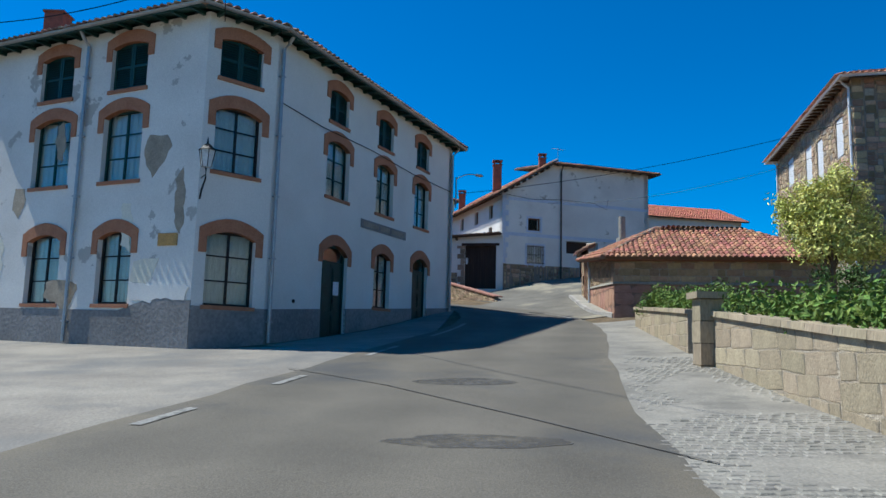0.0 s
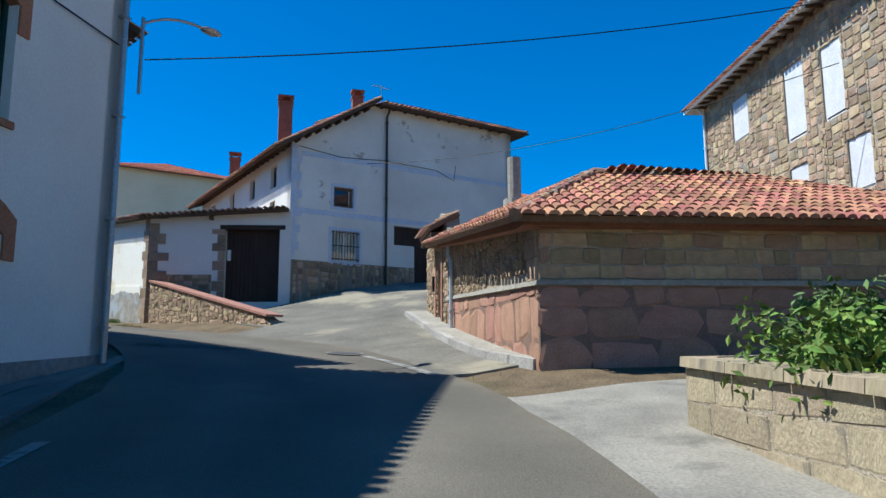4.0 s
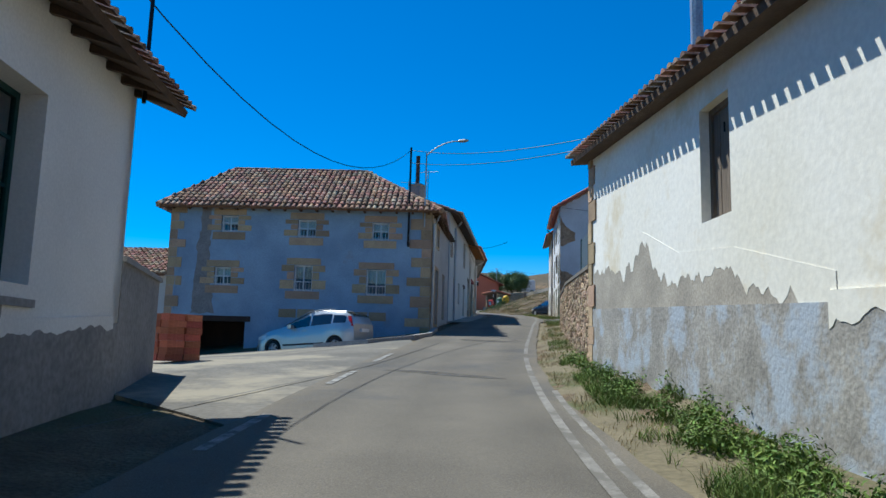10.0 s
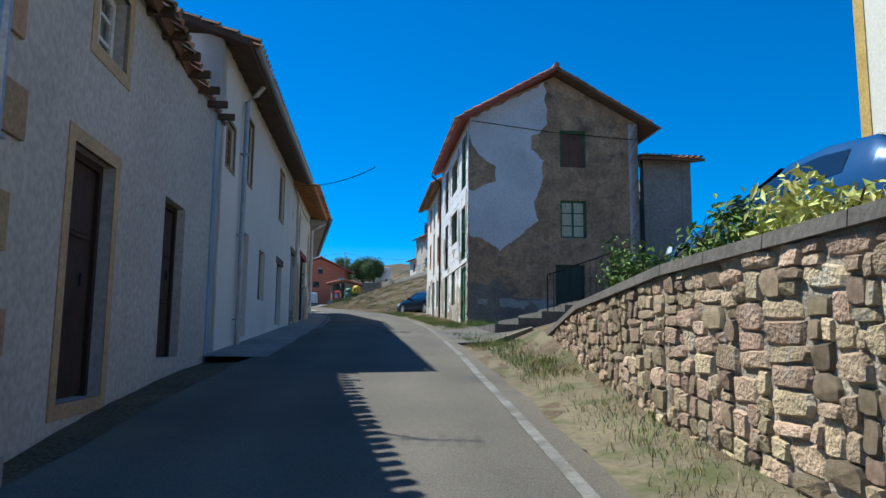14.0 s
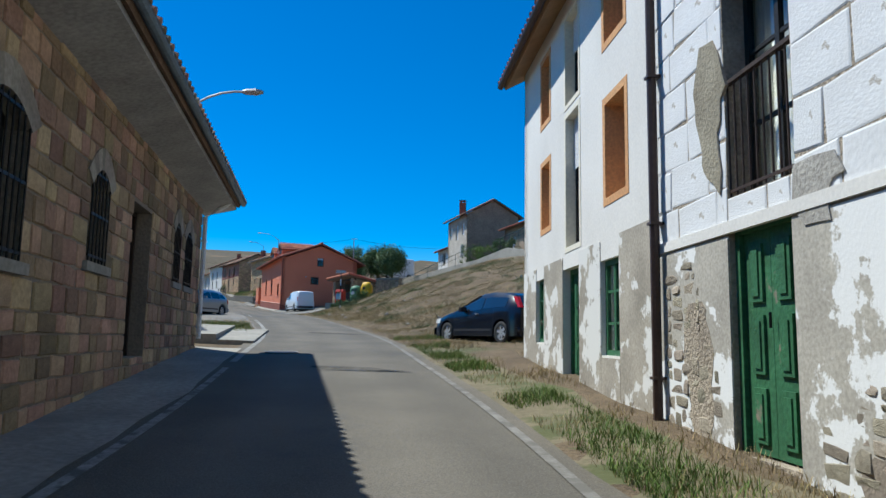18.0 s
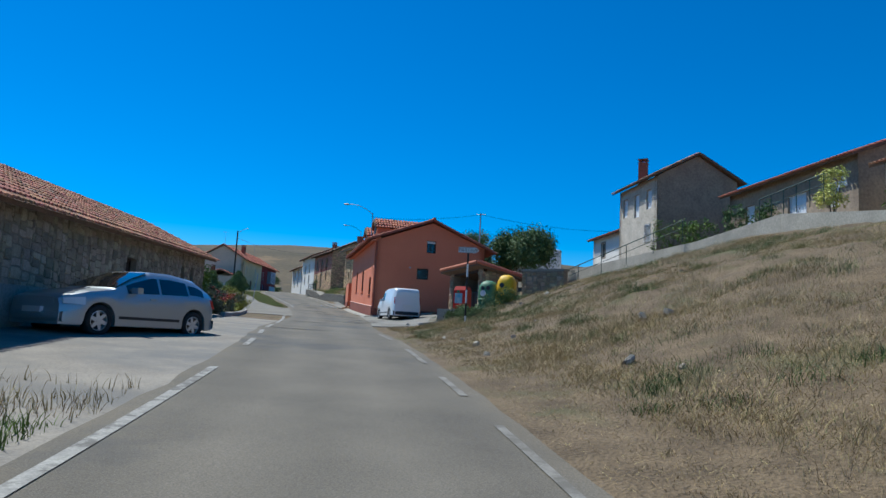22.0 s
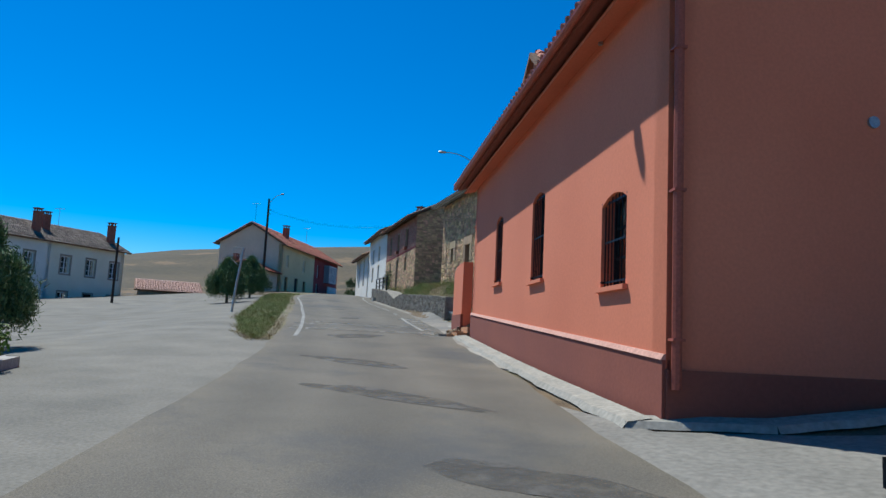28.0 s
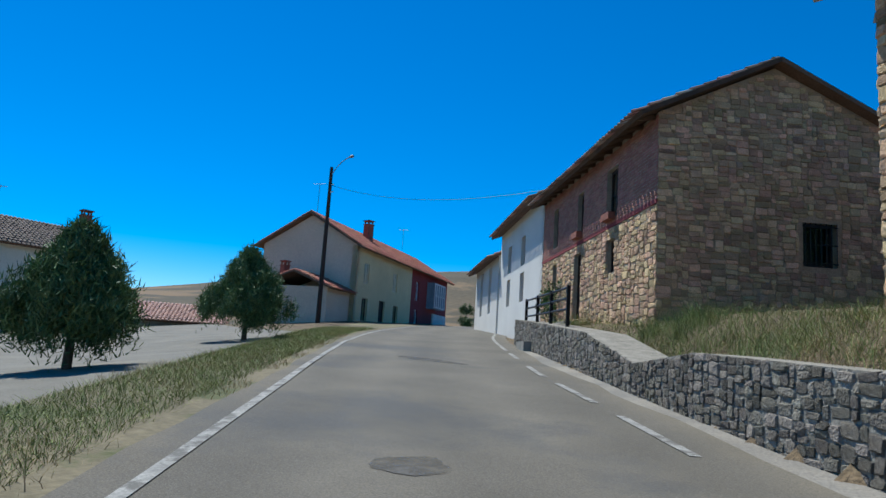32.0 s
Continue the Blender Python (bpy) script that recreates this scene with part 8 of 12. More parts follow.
def build_end_houses():
    TAN = mat("tan_coursed_rubble", (0.68, 0.455, 0.27), (0.46, 0.30, 0.17), 0.95, 3.5, 34, 0.9, rnd=0.36, bdist=.03)
    TAN_I = mat("tan_coursed_rubble_joined", (0.68, 0.455, 0.27), (0.46, 0.30, 0.17), 0.95, 3.5, 34, 0.9, island=0.36, bdist=.03)
    TANMORTAR = mat("tan_lime_mortar", (0.50, 0.36, 0.23), (0.33, 0.235, 0.145), 0.95, 3.0, 30, 0.8, bdist=.03)
    # roadside stone house on the bank
    near, far = Vector((-67.5, 169.55)), Vector((-74.05, 175.5))
    u = (near - far).normalized()
    v = Vector((-u.y, u.x))
    L = (near - far).length
    q = lambda s, d, z: (*(far + u * s + v * d), z)
    c = lambda s: L - 2.2 - s
    h = thing("bank_stone_house", "rubble stone house with dressed door and window frames on the bank", "house", (-69, 174, 14))
    fr_ = dict(frame=DARKWOOD, nx=1, ny=1, curtain=False, deep=.25)
    H = [("planks", c(2.75), c(2.1), 14.25, 15.9, dict(leaf=DARKWOOD, deep=.25, leaves=1)), ("win", c(.5), c(.05), 15.1, 15.85, fr_), ("win", c(5.0), c(4.6), 15.3, 15.95, fr_)]
    f = wall(h, "front_wall", far, near, 10, 18.35, MORTAR, H, .5)
    blocks = []
    for hh in H:
        s0, s1, z0, z1 = hh[1:5]
        for a, b, e0, e1 in ((s0 - .3, s1 + .3, z1, z1 + .38), (s0 - .32, s0, z0, z0 + (z1 - z0) * .48), (s1, s1 + .32, z0, z0 + (z1 - z0) * .5), (s0 - .26, s0, z0 + (z1 - z0) * .5, z1), (s1, s1 + .26, z0 + (z1 - z0) * .52, z1)):
            part("dressed_stone", Geo().fbox(f, a, b, -.05, .2, e0 + .008, e1 - .008), SANDSTONE, h)
            blocks.append(("b", a, b, e0, e1))
    stones(h, f, 0, L, 13.9, 18.3, TAN, TAN_I, (.12, .44), (.09, .25), .035, .0, H + blocks, 300, 101, rough=.16)
    g = wall(h, "gable_wall", near, near + v * 7, 10, [(0, 18.35), (3.5, 19.7), (7, 18.35)], MORTAR_D, (), .5)
    stones(h, g, 0, 7, 13.5, [(0, 18.3), (3.5, 19.6), (7, 18.3)], TAN, TAN_I, (.14, .44), (.09, .24), .03, .0, (), 80, 103, rough=.16)
    e = wall(h, "far_wall", far + v * 7, far, 10, [(0, 18.35), (3.5, 19.7), (7, 18.35)], MORTAR_D, (), .5)
    stones(h, e, 0, 7, 13.5, [(0, 18.3), (3.5, 19.6), (7, 18.3)], RUBBLE, RUBBLE_ISL, (.14, .44), (.1, .26), .05, .012, (), 60, 105, rough=.16)
    tiles(h, [q(-.5, -.5, 18.3), q(L + .5, -.5, 18.3), q(L + .5, 3.5, 19.95), q(-.5, 3.5, 19.95)], TILE_OLD, eave_mat=mat("grey_boxed_eave", (0.42, 0.41, 0.40)))
    tiles(h, [q(L + .5, 7.5, 18.3), q(-.5, 7.5, 18.3), q(-.5, 3.5, 19.95), q(L + .5, 3.5, 19.95)], TILE_OLD)
    gutter(h, q(-.5, -.55, 18.32), q(L + .5, -.55, 18.32))
    p = q(1.0, 1.2, 0)
    chimney(h, p[0], p[1], 18.5, 19.9, .5, cap=False)
    l = thing("street_lamp", "grey street lamp on a curved arm above the stone house", "street lamp", (p[0], p[1], 19.9), "street lamps")
    part("pole", Geo().tube([(p[0], p[1], 19.9), (p[0], p[1], 20.6)], .03, 8), ZINC, l)
    lamp_arm(l, (p[0], p[1], 20.5), 1.5, .6, math.atan2(-.45, -.9))
    # brick-and-stone house
    near, far = Vector((-78.8, 180.05)), Vector((-86.3, 187.35))
    u = (near - far).normalized()
    v = Vector((-u.y, u.x))
    L = (near - far).length
    q = lambda s, d, z: (*(far + u * s + v * d), z)
    k = thing("brick_and_stone_house", "two-storey house, rubble stone below and pink brick above, with flower boxes", "house", (-80, 185, 14.4))
    wd = dict(frame=DARKWOOD, nx=2, ny=2, curtain=False, deep=.12)
    c = lambda s: L - s
    H = [("win", c(3.4), c(2.55), 17.2, 18.5, wd), ("win", c(6.1), c(5.5), 17.3, 18.5, wd), ("win", c(9.0), c(8.4), 17.3, 18.6, wd), ("win", c(3.3), c(2.7), 15.8, 16.65, wd), ("door", c(6.3), c(5.6), 14.8, 16.7, dict(leaf=DARKWOOD)), ("win", c(8.9), c(8.4), 15.9, 16.7, wd)]
    f = wall(k, "front_wall", far, near, 10, [(0, 19.2), (L, 18.95)], MORTAR, H)
    stones(k, f, 0, L, 14, 16.95, TAN, TAN_I, (.13, .4), (.09, .2), .025, .0, H, 200, 111, rough=.14)
    PINKB = mat("pink_brick", (0.42, 0.19, 0.14), (0.34, 0.15, 0.11), 0.9, 3, 30, 0.3, island=.18)
    stones(k, f, 0, L, 17.05, [(0, 19.1), (L, 18.9)], PINKB, PINKB, (.24, .27), (.075, .08), .012, .014, H, 0, 112, "brick", 0.01)
    part("string_course", Geo().fbox(f, 0, L, -.03, .03, 16.95, 17.05), DARKRED, k)
    for s in (2.95, 5.8):
        part("flower_box", Geo().fbox(f, c(s) - .3, c(s) + .3, -.2, -.02, 17.12, 17.3), CHIMBRICK, k, "flower box with red geraniums")
    g = wall(k, "gable_wall", near, near + v * 5.3, 10, [(0, 18.95), (2.6, 20.2), (5.3, 18.95)], TANMORTAR, [("win", 3.2, 3.95, 15.85, 16.8, dict(frame=BLACKPAINT_ROOMDARK, nx=1, ny=1, bars=True, bard=-.05, curtain=False))])
    stones(k, g, 0, 5.3, 14, [(0, 18.9), (2.6, 20.1), (5.3, 18.9)], TAN, TAN_I, (.12, .36), (.07, .17), .03, .0, [("w", 3.1, 4.05, 15.75, 16.9)], 160, 113, rough=.12)
    tiles(k, [q(-.2, -.5, 19.05), q(L + .3, -.5, 18.85), q(L + .3, 2.6, 20.35), q(-.2, 2.6, 20.5)], TILE_OLD, eave_mat=RAFTER)
    tiles(k, [q(L + .3, 5.7, 18.85), q(-.2, 5.7, 19.05), q(-.2, 2.6, 20.5), q(L + .3, 2.6, 20.35)], TILE_OLD)
    wall(k, "far_wall", far + v * 5.3, far, 10, [(0, 19.2), (2.65, 20.4), (5.3, 19.2)], MORTAR_D)
    wall(k, "back_wall", near + v * 5.3, far + v * 5.3, 10, 18.95, MORTAR_D)
    rafters(k, f, .2, L - .2, [(0, 19.2), (L, 18.95)], .4, RAFTER, .7, slope=.2)
    chimney(k, *q(1.0, 2.2, 0)[:2], 19.5, 20.9, .45)
    # steps to its door
    st = thing("house_steps", "short flight of concrete steps to the house door", "steps", f(c(6.0), -1, 14.0))
    for i in range(5):
        part("step", Geo().fbox(f, c(6.4), c(5.4), -1.6 + .28 * i, .02 if i == 4 else -1.3 + .28 * i, 13.4, 14.05 + .16 * i), CONCRETE, st)
    # white houses beyond
    for i, (dd, zz, LL) in enumerate(((0.1, 19.3, 9.0), (9.6, 18.4, 8.0))):
        a = far - u * (dd + LL)
        b = far - u * dd
        m = thing("white_village_house", "white rendered village house beyond the stone houses", "house", (*a, 15), "white houses up the street")
        fw = wall(m, "street_wall", a, b, 11, zz + .2, WHITE, [("win", 2 + 3 * j, 2.8 + 3 * j, z0, z0 + 1.2, dict(frame=BROWNPAINT, curtain=False)) for j in range(2) for z0 in (15.9, 17.4 - .3 * i)])
        wall(m, "near_wall", b, b + v * 6, 11, [(0, zz + .2), (3, zz + 1.4), (6, zz + .2)], WHITE)
        w = lambda s, d, z: (*(a + u * s + v * d), z)
        tiles(m, [w(-.2, -.5, zz + .1), w(LL + .2, -.5, zz + .1), w(LL + .2, 3, zz + 1.6), w(-.2, 3, zz + 1.6)], TILE_OLD)
    # cream gabled house and its red neighbour across the road
    b = Vector((-104.5, 194.9))
    uu = Vector((0.917, 0.40)).normalized()
    a = b - uu * 6.5
    vv = Vector((-uu.y, uu.x))
    m = thing("cream_gabled_house", "pale cream two-storey house with a porch, gable to the street", "house", (-109, 196, 14.8))
    GG = mat("pale_cream_wall", (0.72, 0.59, 0.45), (0.63, 0.51, 0.38), 0.9, 0.5, 20, 0.2)
    W = (b - a).length
    wall(m, "gable_wall", a, b, 11, [(0, 19.9), (W / 2, 21.75), (W, 19.9)], GG)
    e = b + vv * 10
    fs = wall(m, "street_wall", b, e, 11, 19.9, mat("yellow_cream_render", (0.76, 0.62, 0.36), (0.66, 0.53, 0.30), .9, .6, 20, .15), [("shut", 1.2, 2.0, 17.7, 19.0, dict(frame=CREAM, deep=.05)), ("shut", 6.2, 7.0, 17.7, 19.0, dict(frame=CREAM, deep=.05)), ("win", 1.2, 2.1, 15.4, 16.8, dict(frame=BROWNPAINT, curtain=False)), ("door", 4.0, 5.0, 15.0, 16.9, {}), ("win", 6.6, 7.5, 15.5, 16.8, dict(frame=BROWNPAINT, curtain=False))])
    n = e + vv * 9
    r = thing("claret_house", "claret-red rendered house with a glazed white bay", "house", (-119, 203, 15), "")
    fr2 = wall(r, "street_wall", e, n, 11, 19.9, DARKRED, [("win", 1.0, 1.8, 17.6, 19.0, dict(frame=WHITEPAINT)), ("win", 1.0, 1.8, 15.4, 16.9, dict(frame=WHITEPAINT))])
    bay = part("glazed_bay", frame_geo(fr2, 3.6, 6.4, 17.3, 19.2, -.7), WHITEPAINT, r)
    glazing_bars(bay, fr2, 3.6, 6.4, 17.3, 19.2, -.7, WHITEPAINT, 5, 2)
    part("bay_body", Geo().fbox(fr2, 3.65, 6.35, -.62, .0, 17.2, 19.25), mat("bay_glass_blue", (0.30, 0.38, 0.45), None, 0.2, 3, 20, 0), r)
    part("ground_bay", Geo().fbox(fr2, 5.2, 8.8, -.1, .05, 13, 16.9), mat("white_tiled_front", (0.70, 0.70, 0.68), None, 0.6, 2, 20, 0.1), r)
    w = lambda s, d, z: (*(a + uu * s + vv * d), z)
    for t, t0, t1 in ((m, -.4, 10.0), (r, 10.0, 19.4)):
        tiles(t, [w(W + .5, t0, 19.75), w(W + .5, t1, 19.75), w(W / 2, t1, 21.95), w(W / 2, t0, 21.95)], TILE_NEW)
        tiles(t, [w(-.5, t1, 19.75), w(-.5, t0, 19.75), w(W / 2, t0, 21.95), w(W / 2, t1, 21.95)], TILE_NEW)
    p = w(W / 2 + 1.2, 6, 0)
    chimney(m, p[0], p[1], 20.8, 22.3, .5)
    antenna(m, *w(W / 2, .5, 0)[:2], 21.8, 2.2)
    antenna(r, *w(W / 2, 16, 0)[:2], 21.8, 2.2)
    # porch
    part("porch", Geo().hexa([w(2.0, -3.0, 12), w(6.2, -3.0, 12), w(6.2, 0, 12), w(2.0, 0, 12), w(2.0, -3.0, 17.0), w(6.2, -3.0, 17.0), w(6.2, 0, 17.2), w(2.0, 0, 17.2)]), GG, m)
    tiles(m, [w(6.6, -3.3, 16.95), w(6.6, 0.1, 16.95), w(4.1, .1, 17.9), w(4.1, -3.3, 17.9)], TILE_NEW)
    tiles(m, [w(1.6, .1, 16.95), w(1.6, -3.3, 16.95), w(4.1, -3.3, 17.9), w(4.1, .1, 17.9)], TILE_NEW)
    chimney(m, *w(2.5, -1.5, 0)[:2], 17.2, 18.3, .4)
    # houses across the lower side street
    for i, (s0, s1, wm, lab) in enumerate(((0, 8.0, WHITE, "white two-storey house with grey stone door frames"), (8.0, 15.2, CREAM2, "pale two-storey house with stone-framed windows"))):
        d = (Vector((-111.9, 183.6)) - Vector((-109.2, 165.0))).normalized()
        a = Vector((-109.2, 165.0)) + d * (s0 + 3)
        b = Vector((-109.2, 165.0)) + d * (s1 + 3)
        vv2 = Vector((-d.y, d.x))
        m = thing("side_street_house", lab + " on the lower street", "house", (*a, 11.3), "houses on the lower street")
        wo = dict(frame=WHITEPAINT, sur="band", surmat=GREYSTONE, band=.14, curtain=False)
        HH = []
        for j in range(3):
            x = 1.0 + 2.4 * j
            if x + .9 < s1 - s0:
                HH += [("win", x, x + .85, 15.2, 16.6, wo), ("win" if j != 1 else "door", x, x + .85, 12.3 if j != 1 else 11.5, 13.7, dict(frame=WHITEPAINT, sur="band", surmat=GREYSTONE, band=.14, curtain=False) if j != 1 else dict(leaf=DARKWOOD, sur="band", surmat=GREYSTONE))]
        fm = wall(m, "street_wall", a, b, 8, 17.7, wm, HH)
        wall(m, "far_wall", b, b + vv2 * 7, 8, [(0, 17.7), (3.5, 19.3), (7, 17.7)], wm)
        band(m, "dado", fm, 0, s1 - s0, 8, 12.0, GREYDADO)
        w2 = lambda s, e, z: (*(a + d * s + vv2 * e), z)
        tiles(m, [w2(-.3, -.5, 17.6), w2(s1 - s0 + .3, -.5, 17.6), w2(s1 - s0 + .3, 3.5, 19.4), w2(-.3, 3.5, 19.4)], mat("grey_brown_tile", (0.21, 0.165, 0.135), (0.14, 0.11, 0.09), .92, 1.4, 22, .4, island=.3))
        rafters(m, fm, .2, s1 - s0 - .2, 17.7, .4, RAFTER, .8, slope=.2)
        for sc in ((.8, 2.0), (s1 - s0 - .6, 1.2)):
            cc = w2(sc[0], sc[1], 0)
            chimney(m, cc[0], cc[1], 18.0, 19.9, .5)
        antenna(m, *w2(3, 3.4, 0)[:2], 19.2, 1.8)
    # low outhouses beyond, by the side street
    m = thing("low_outhouse", "low stone outhouse with a red tin roof on the side street", "shed", (-113, 187, 12))
    a, b = Vector((-111.2, 184.2)), Vector((-108.2, 188.6))
    wall(m, "front_wall", a, b, 9, 14.6, GREYSTONE)
    u3 = (b - a).normalized()
    v3 = Vector((-u3.y, u3.x))
    w3 = lambda s, e, z: (*(a + u3 * s + v3 * e), z)
    tiles(m, [w3(-.3, -.4, 14.5), w3(5.6, -.4, 14.5), w3(5.6, 3.5, 15.6), w3(-.3, 3.5, 15.6)], mat("pale_red_tin", (0.55, 0.33, 0.26), None, 0.7, 2, 20, 0.2))
    # far village up the road
    for i, (x, y, z, wd_, dp, hh, yaw) in enumerate(((-122, 250, 15.5, 14, 8, 3.0, .3), (-138, 262, 15.0, 12, 8, 3.2, .1), (-104, 246, 16.0, 10, 7, 3.0, -.3))):
        m = thing("far_barn", "low brown barn with a tile roof far up the road", "barn", (x, y, z), "far barns")
        R = Matrix.Rotation(yaw, 2)
        pt = lambda sx, sy: Vector((x, y)) + R @ Vector((sx * wd_ / 2, sy * dp / 2))
        cs = [pt(-1, -1), pt(1, -1), pt(1, 1), pt(-1, 1)]
        for j in range(4):
            wall(m, "wall", cs[j], cs[(j + 1) % 4], z - 3, z + hh, MORTAR_D)
        r0, r1 = (cs[0] + cs[3]) / 2, (cs[1] + cs[2]) / 2
        tiles(m, [(*cs[0], z + hh), (*cs[1], z + hh), (*r1, z + hh + 1.8), (*r0, z + hh + 1.8)], TILE_OLD)
        tiles(m, [(*cs[2], z + hh), (*cs[3], z + hh), (*r0, z + hh + 1.8), (*r1, z + hh + 1.8)], TILE_OLD)


build_end_houses()


def build_hill_houses():
    """The row on the bank to the right."""
    d = Vector((-0.553, 0.833)).normalized()
    base = Vector((-20.3, 131.0))
    def seg(name, lab, s0, s1, zb, zt, ridge, wm, holes, depth=8.0, tile=TILE, back=0.0, side=None):
        far, near = base + d * s1, base + d * s0
        u = (near - far).normalized()
        v = Vector((-u.y, u.x))
        far, near = far + v * back, near + v * back
        L = s1 - s0
        m = thing(name, lab, "house", (*((near + far) / 2 + v * 3), zb), "houses on the bank")
        f = wall(m, "front_wall", far, near, zb - 3, zt, wm, holes)
        h2 = depth / 2
        wall(m, "near_wall", near, near + v * depth, zb - 3, [(0, zt), (h2, ridge - .15), (depth, zt)], side or wm)
        wall(m, "far_wall", far + v * depth, far, zb - 3, [(0, zt), (h2, ridge - .15), (depth, zt)], wm)
        w = lambda s, e, z: (*(far + u * s + v * e), z)
        tiles(m, [w(-.3, -.5, zt - .08), w(L + .3, -.5, zt - .08), w(L + .3, h2, ridge), w(-.3, h2, ridge)], tile)
        tiles(m, [w(L + .3, depth + .5, zt - .08), w(-.3, depth + .5, zt - .08), w(-.3, h2, ridge), w(L + .3, h2, ridge)], tile)
        return m, f, w, L
    st = dict(frame=BLACKPAINT_ROOMDARK, sur="band", surmat=GREYSTONE, band=.16, curtain=False)
    m, f, w, L = seg("balcony_house", "cream house with a long dark glazed balcony on its upper floor", 2.5, 7.7, 15.2, 19.9, 21.3, CREAM2, [("win", .5, 1.3, 15.7, 16.9, st), ("door", 2.0, 2.9, 15.2, 16.9, dict(leaf=TANWOOD)), ("win", 3.5, 4.6, 15.6, 16.9, dict(frame=BLACKPAINT_ROOMDARK, bars=True, barmat=WHITEPAINT, curtain=False))])
    part("balcony_floor", Geo().fbox(f, 0, L, -1.1, 0, 17.15, 17.35), CONCRETE, m)
    bal = part("balcony_glazing", frame_geo(f, 0, L, 17.35, 19.75, -1.1, .08), BLACKPAINT_ROOMDARK, m)
    glazing_bars(bal, f, 0, L, 17.35, 19.75, -1.1, BLACKPAINT_ROOMDARK, 6, 2, .08, .06)
    part("balcony_pane", Geo().fbox(f, .05, L - .05, -1.05, -1.03, 17.4, 19.7), GLASS, m).visible_shadow = False
    for a in (0, L - .04):
        part("balcony_end", Geo().fbox(f, a, a + .04, -1.1, 0, 17.35, 19.75), BLACKPAINT_ROOMDARK, m)
    part("balcony_roof", Geo().fbox(f, -.2, L + .2, -1.4, .1, 19.76, 19.9), TILE_OLD, m)
    m, f, w, L = seg("white_cottage", "white single-storey cottage with grey stone window frames", 7.7, 15.4, 15.2, 17.6, 19.0, WHITE, [("win", 1.2, 2.0, 15.8, 16.95, st), ("door", 3.0, 3.8, 15.3, 17.0, dict(leaf=DARKWOOD, sur="band", surmat=GREYSTONE)), ("win", 5.0, 5.8, 15.8, 16.95, st)], back=.3)
    c = w(2.0, 2.4, 0)
    chimney(m, c[0], c[1], 17.8, 20.0, .55)
    antenna(m, *w(3.2, 3, 0)[:2], 18.2, 2.6)
    m, f, w, L = seg("stone_cottage", "brown stone cottage with pale roller blinds", 17.5, 27.5, 15.7, 18.6, 20.3, mat("brown_rubble_far", (0.36, 0.28, 0.20), (0.26, 0.2, 0.15), .95, 1.5, 8, .7), [("win", 1.5, 2.4, 16.5, 17.7, dict(frame=WHITEPAINT, roll=1)), ("door", 5.2, 6.6, 15.8, 17.6, dict(leaf=WHITEPAINT)), ("win", 8, 8.8, 16.5, 17.7, dict(frame=WHITEPAINT, roll=1))], back=.8, tile=TILE_NEW)
    part("house_emblem", Geo().fprism(f, [(L - 1.2, 17.3), (L - .6, 17.3), (L - .9, 18.1)], -.05, .0), WHITEPAINT, m)
    m, f, w, L = seg("tall_pale_house", "pale two-storey house with white blinds", 33.0, 39.0, 16.6, 20.9, 22.6, mat("pale_rough_render", (0.56, 0.50, 0.42), (0.42, 0.37, 0.30), .92, 1.6, 9, .8), [("win", .6, 1.4, 18.9, 20.2, dict(frame=WHITEPAINT, roll=1)), ("win", 2.5, 3.3, 18.6, 20.2, dict(frame=WHITEPAINT, roll=1)), ("win", 4.4, 5.2, 18.9, 20.2, dict(frame=WHITEPAINT, roll=1)), ("win", 4.2, 5.1, 16.7, 17.9, dict(frame=WHITEPAINT, bars=True, barmat=WHITEPAINT))], back=-1.0, tile=TILE_OLD, depth=5.6, side=MATS["brown_rubble_far"])
    c = w(1.2, 1.2, 0)
    chimney(m, c[0], c[1], 21.0, 22.9, .6)
    m, f, w, L = seg("far_white_house", "low white house with a red tile roof further along the bank", 44.5, 52, 16.8, 19.3, 20.6, WHITE, [("win", 2, 2.8, 17.5, 18.7, st)], back=2, tile=TILE_NEW)
    chimney(m, *w(2, 2, 0)[:2], 19.4, 21.4, .55, WHITE)
    # house behind the trees
    m, f, w, L = seg("far_brick_house", "dark red house roof behind the trees", 58, 68, 18.2, 21.4, 23.0, DARKRED, (), back=9, tile=TILE_OLD)
    chimney(m, *w(2, 3, 0)[:2], 22, 24.4, .7)
    chimney(m, *w(7, 3, 0)[:2], 22, 24.1, .6)
    # yellow house above the retaining wall
    a, b = Vector((-10.6, 78.6)), Vector((-6.6, 66.5))
    u = (b - a).normalized()
    v = Vector((-u.y, u.x))
    m = thing("yellow_house", "cream-yellow two-storey house with stone window frames behind the retaining wall", "house", (-6, 73, 7.5))
    st2 = dict(frame=WHITEPAINT, sur="band", surmat=SANDSTONE, band=.15, nx=2, ny=2)
    f = wall(m, "front_wall", a, b, 4, 15.0, CREAM2, [("win", 1.2, 2.0, 9.3, 10.6, st2), ("win", 4.6, 5.6, 9.3, 10.6, dict(frame=WHITEPAINT, sur="band", surmat=SANDSTONE, bars=True, barmat=WHITEPAINT)), ("win", 1.3, 2.1, 12.3, 13.6, st2), ("win", 4.2, 5.6, 12.8, 14.2, dict(frame=WHITEPAINT, sur="band", surmat=SANDSTONE, roll=.6)), ("door", 8.0, 9.0, 8.0, 10.2, dict(leaf=WHITEPAINT)), ("win", 8.0, 9.2, 12.5, 14, st2)])
    part("corner_band", Geo().fbox(f, -.0, .25, -.015, .05, 6, 15), mat("ochre_band_paint", (0.66, 0.44, 0.13), None, .85, 2, 20, .1), m)
    wall(m, "far_wall", a + v * 8, a, 4, [(0, 15.0), (4, 16.6), (8, 15.0)], CREAM2)
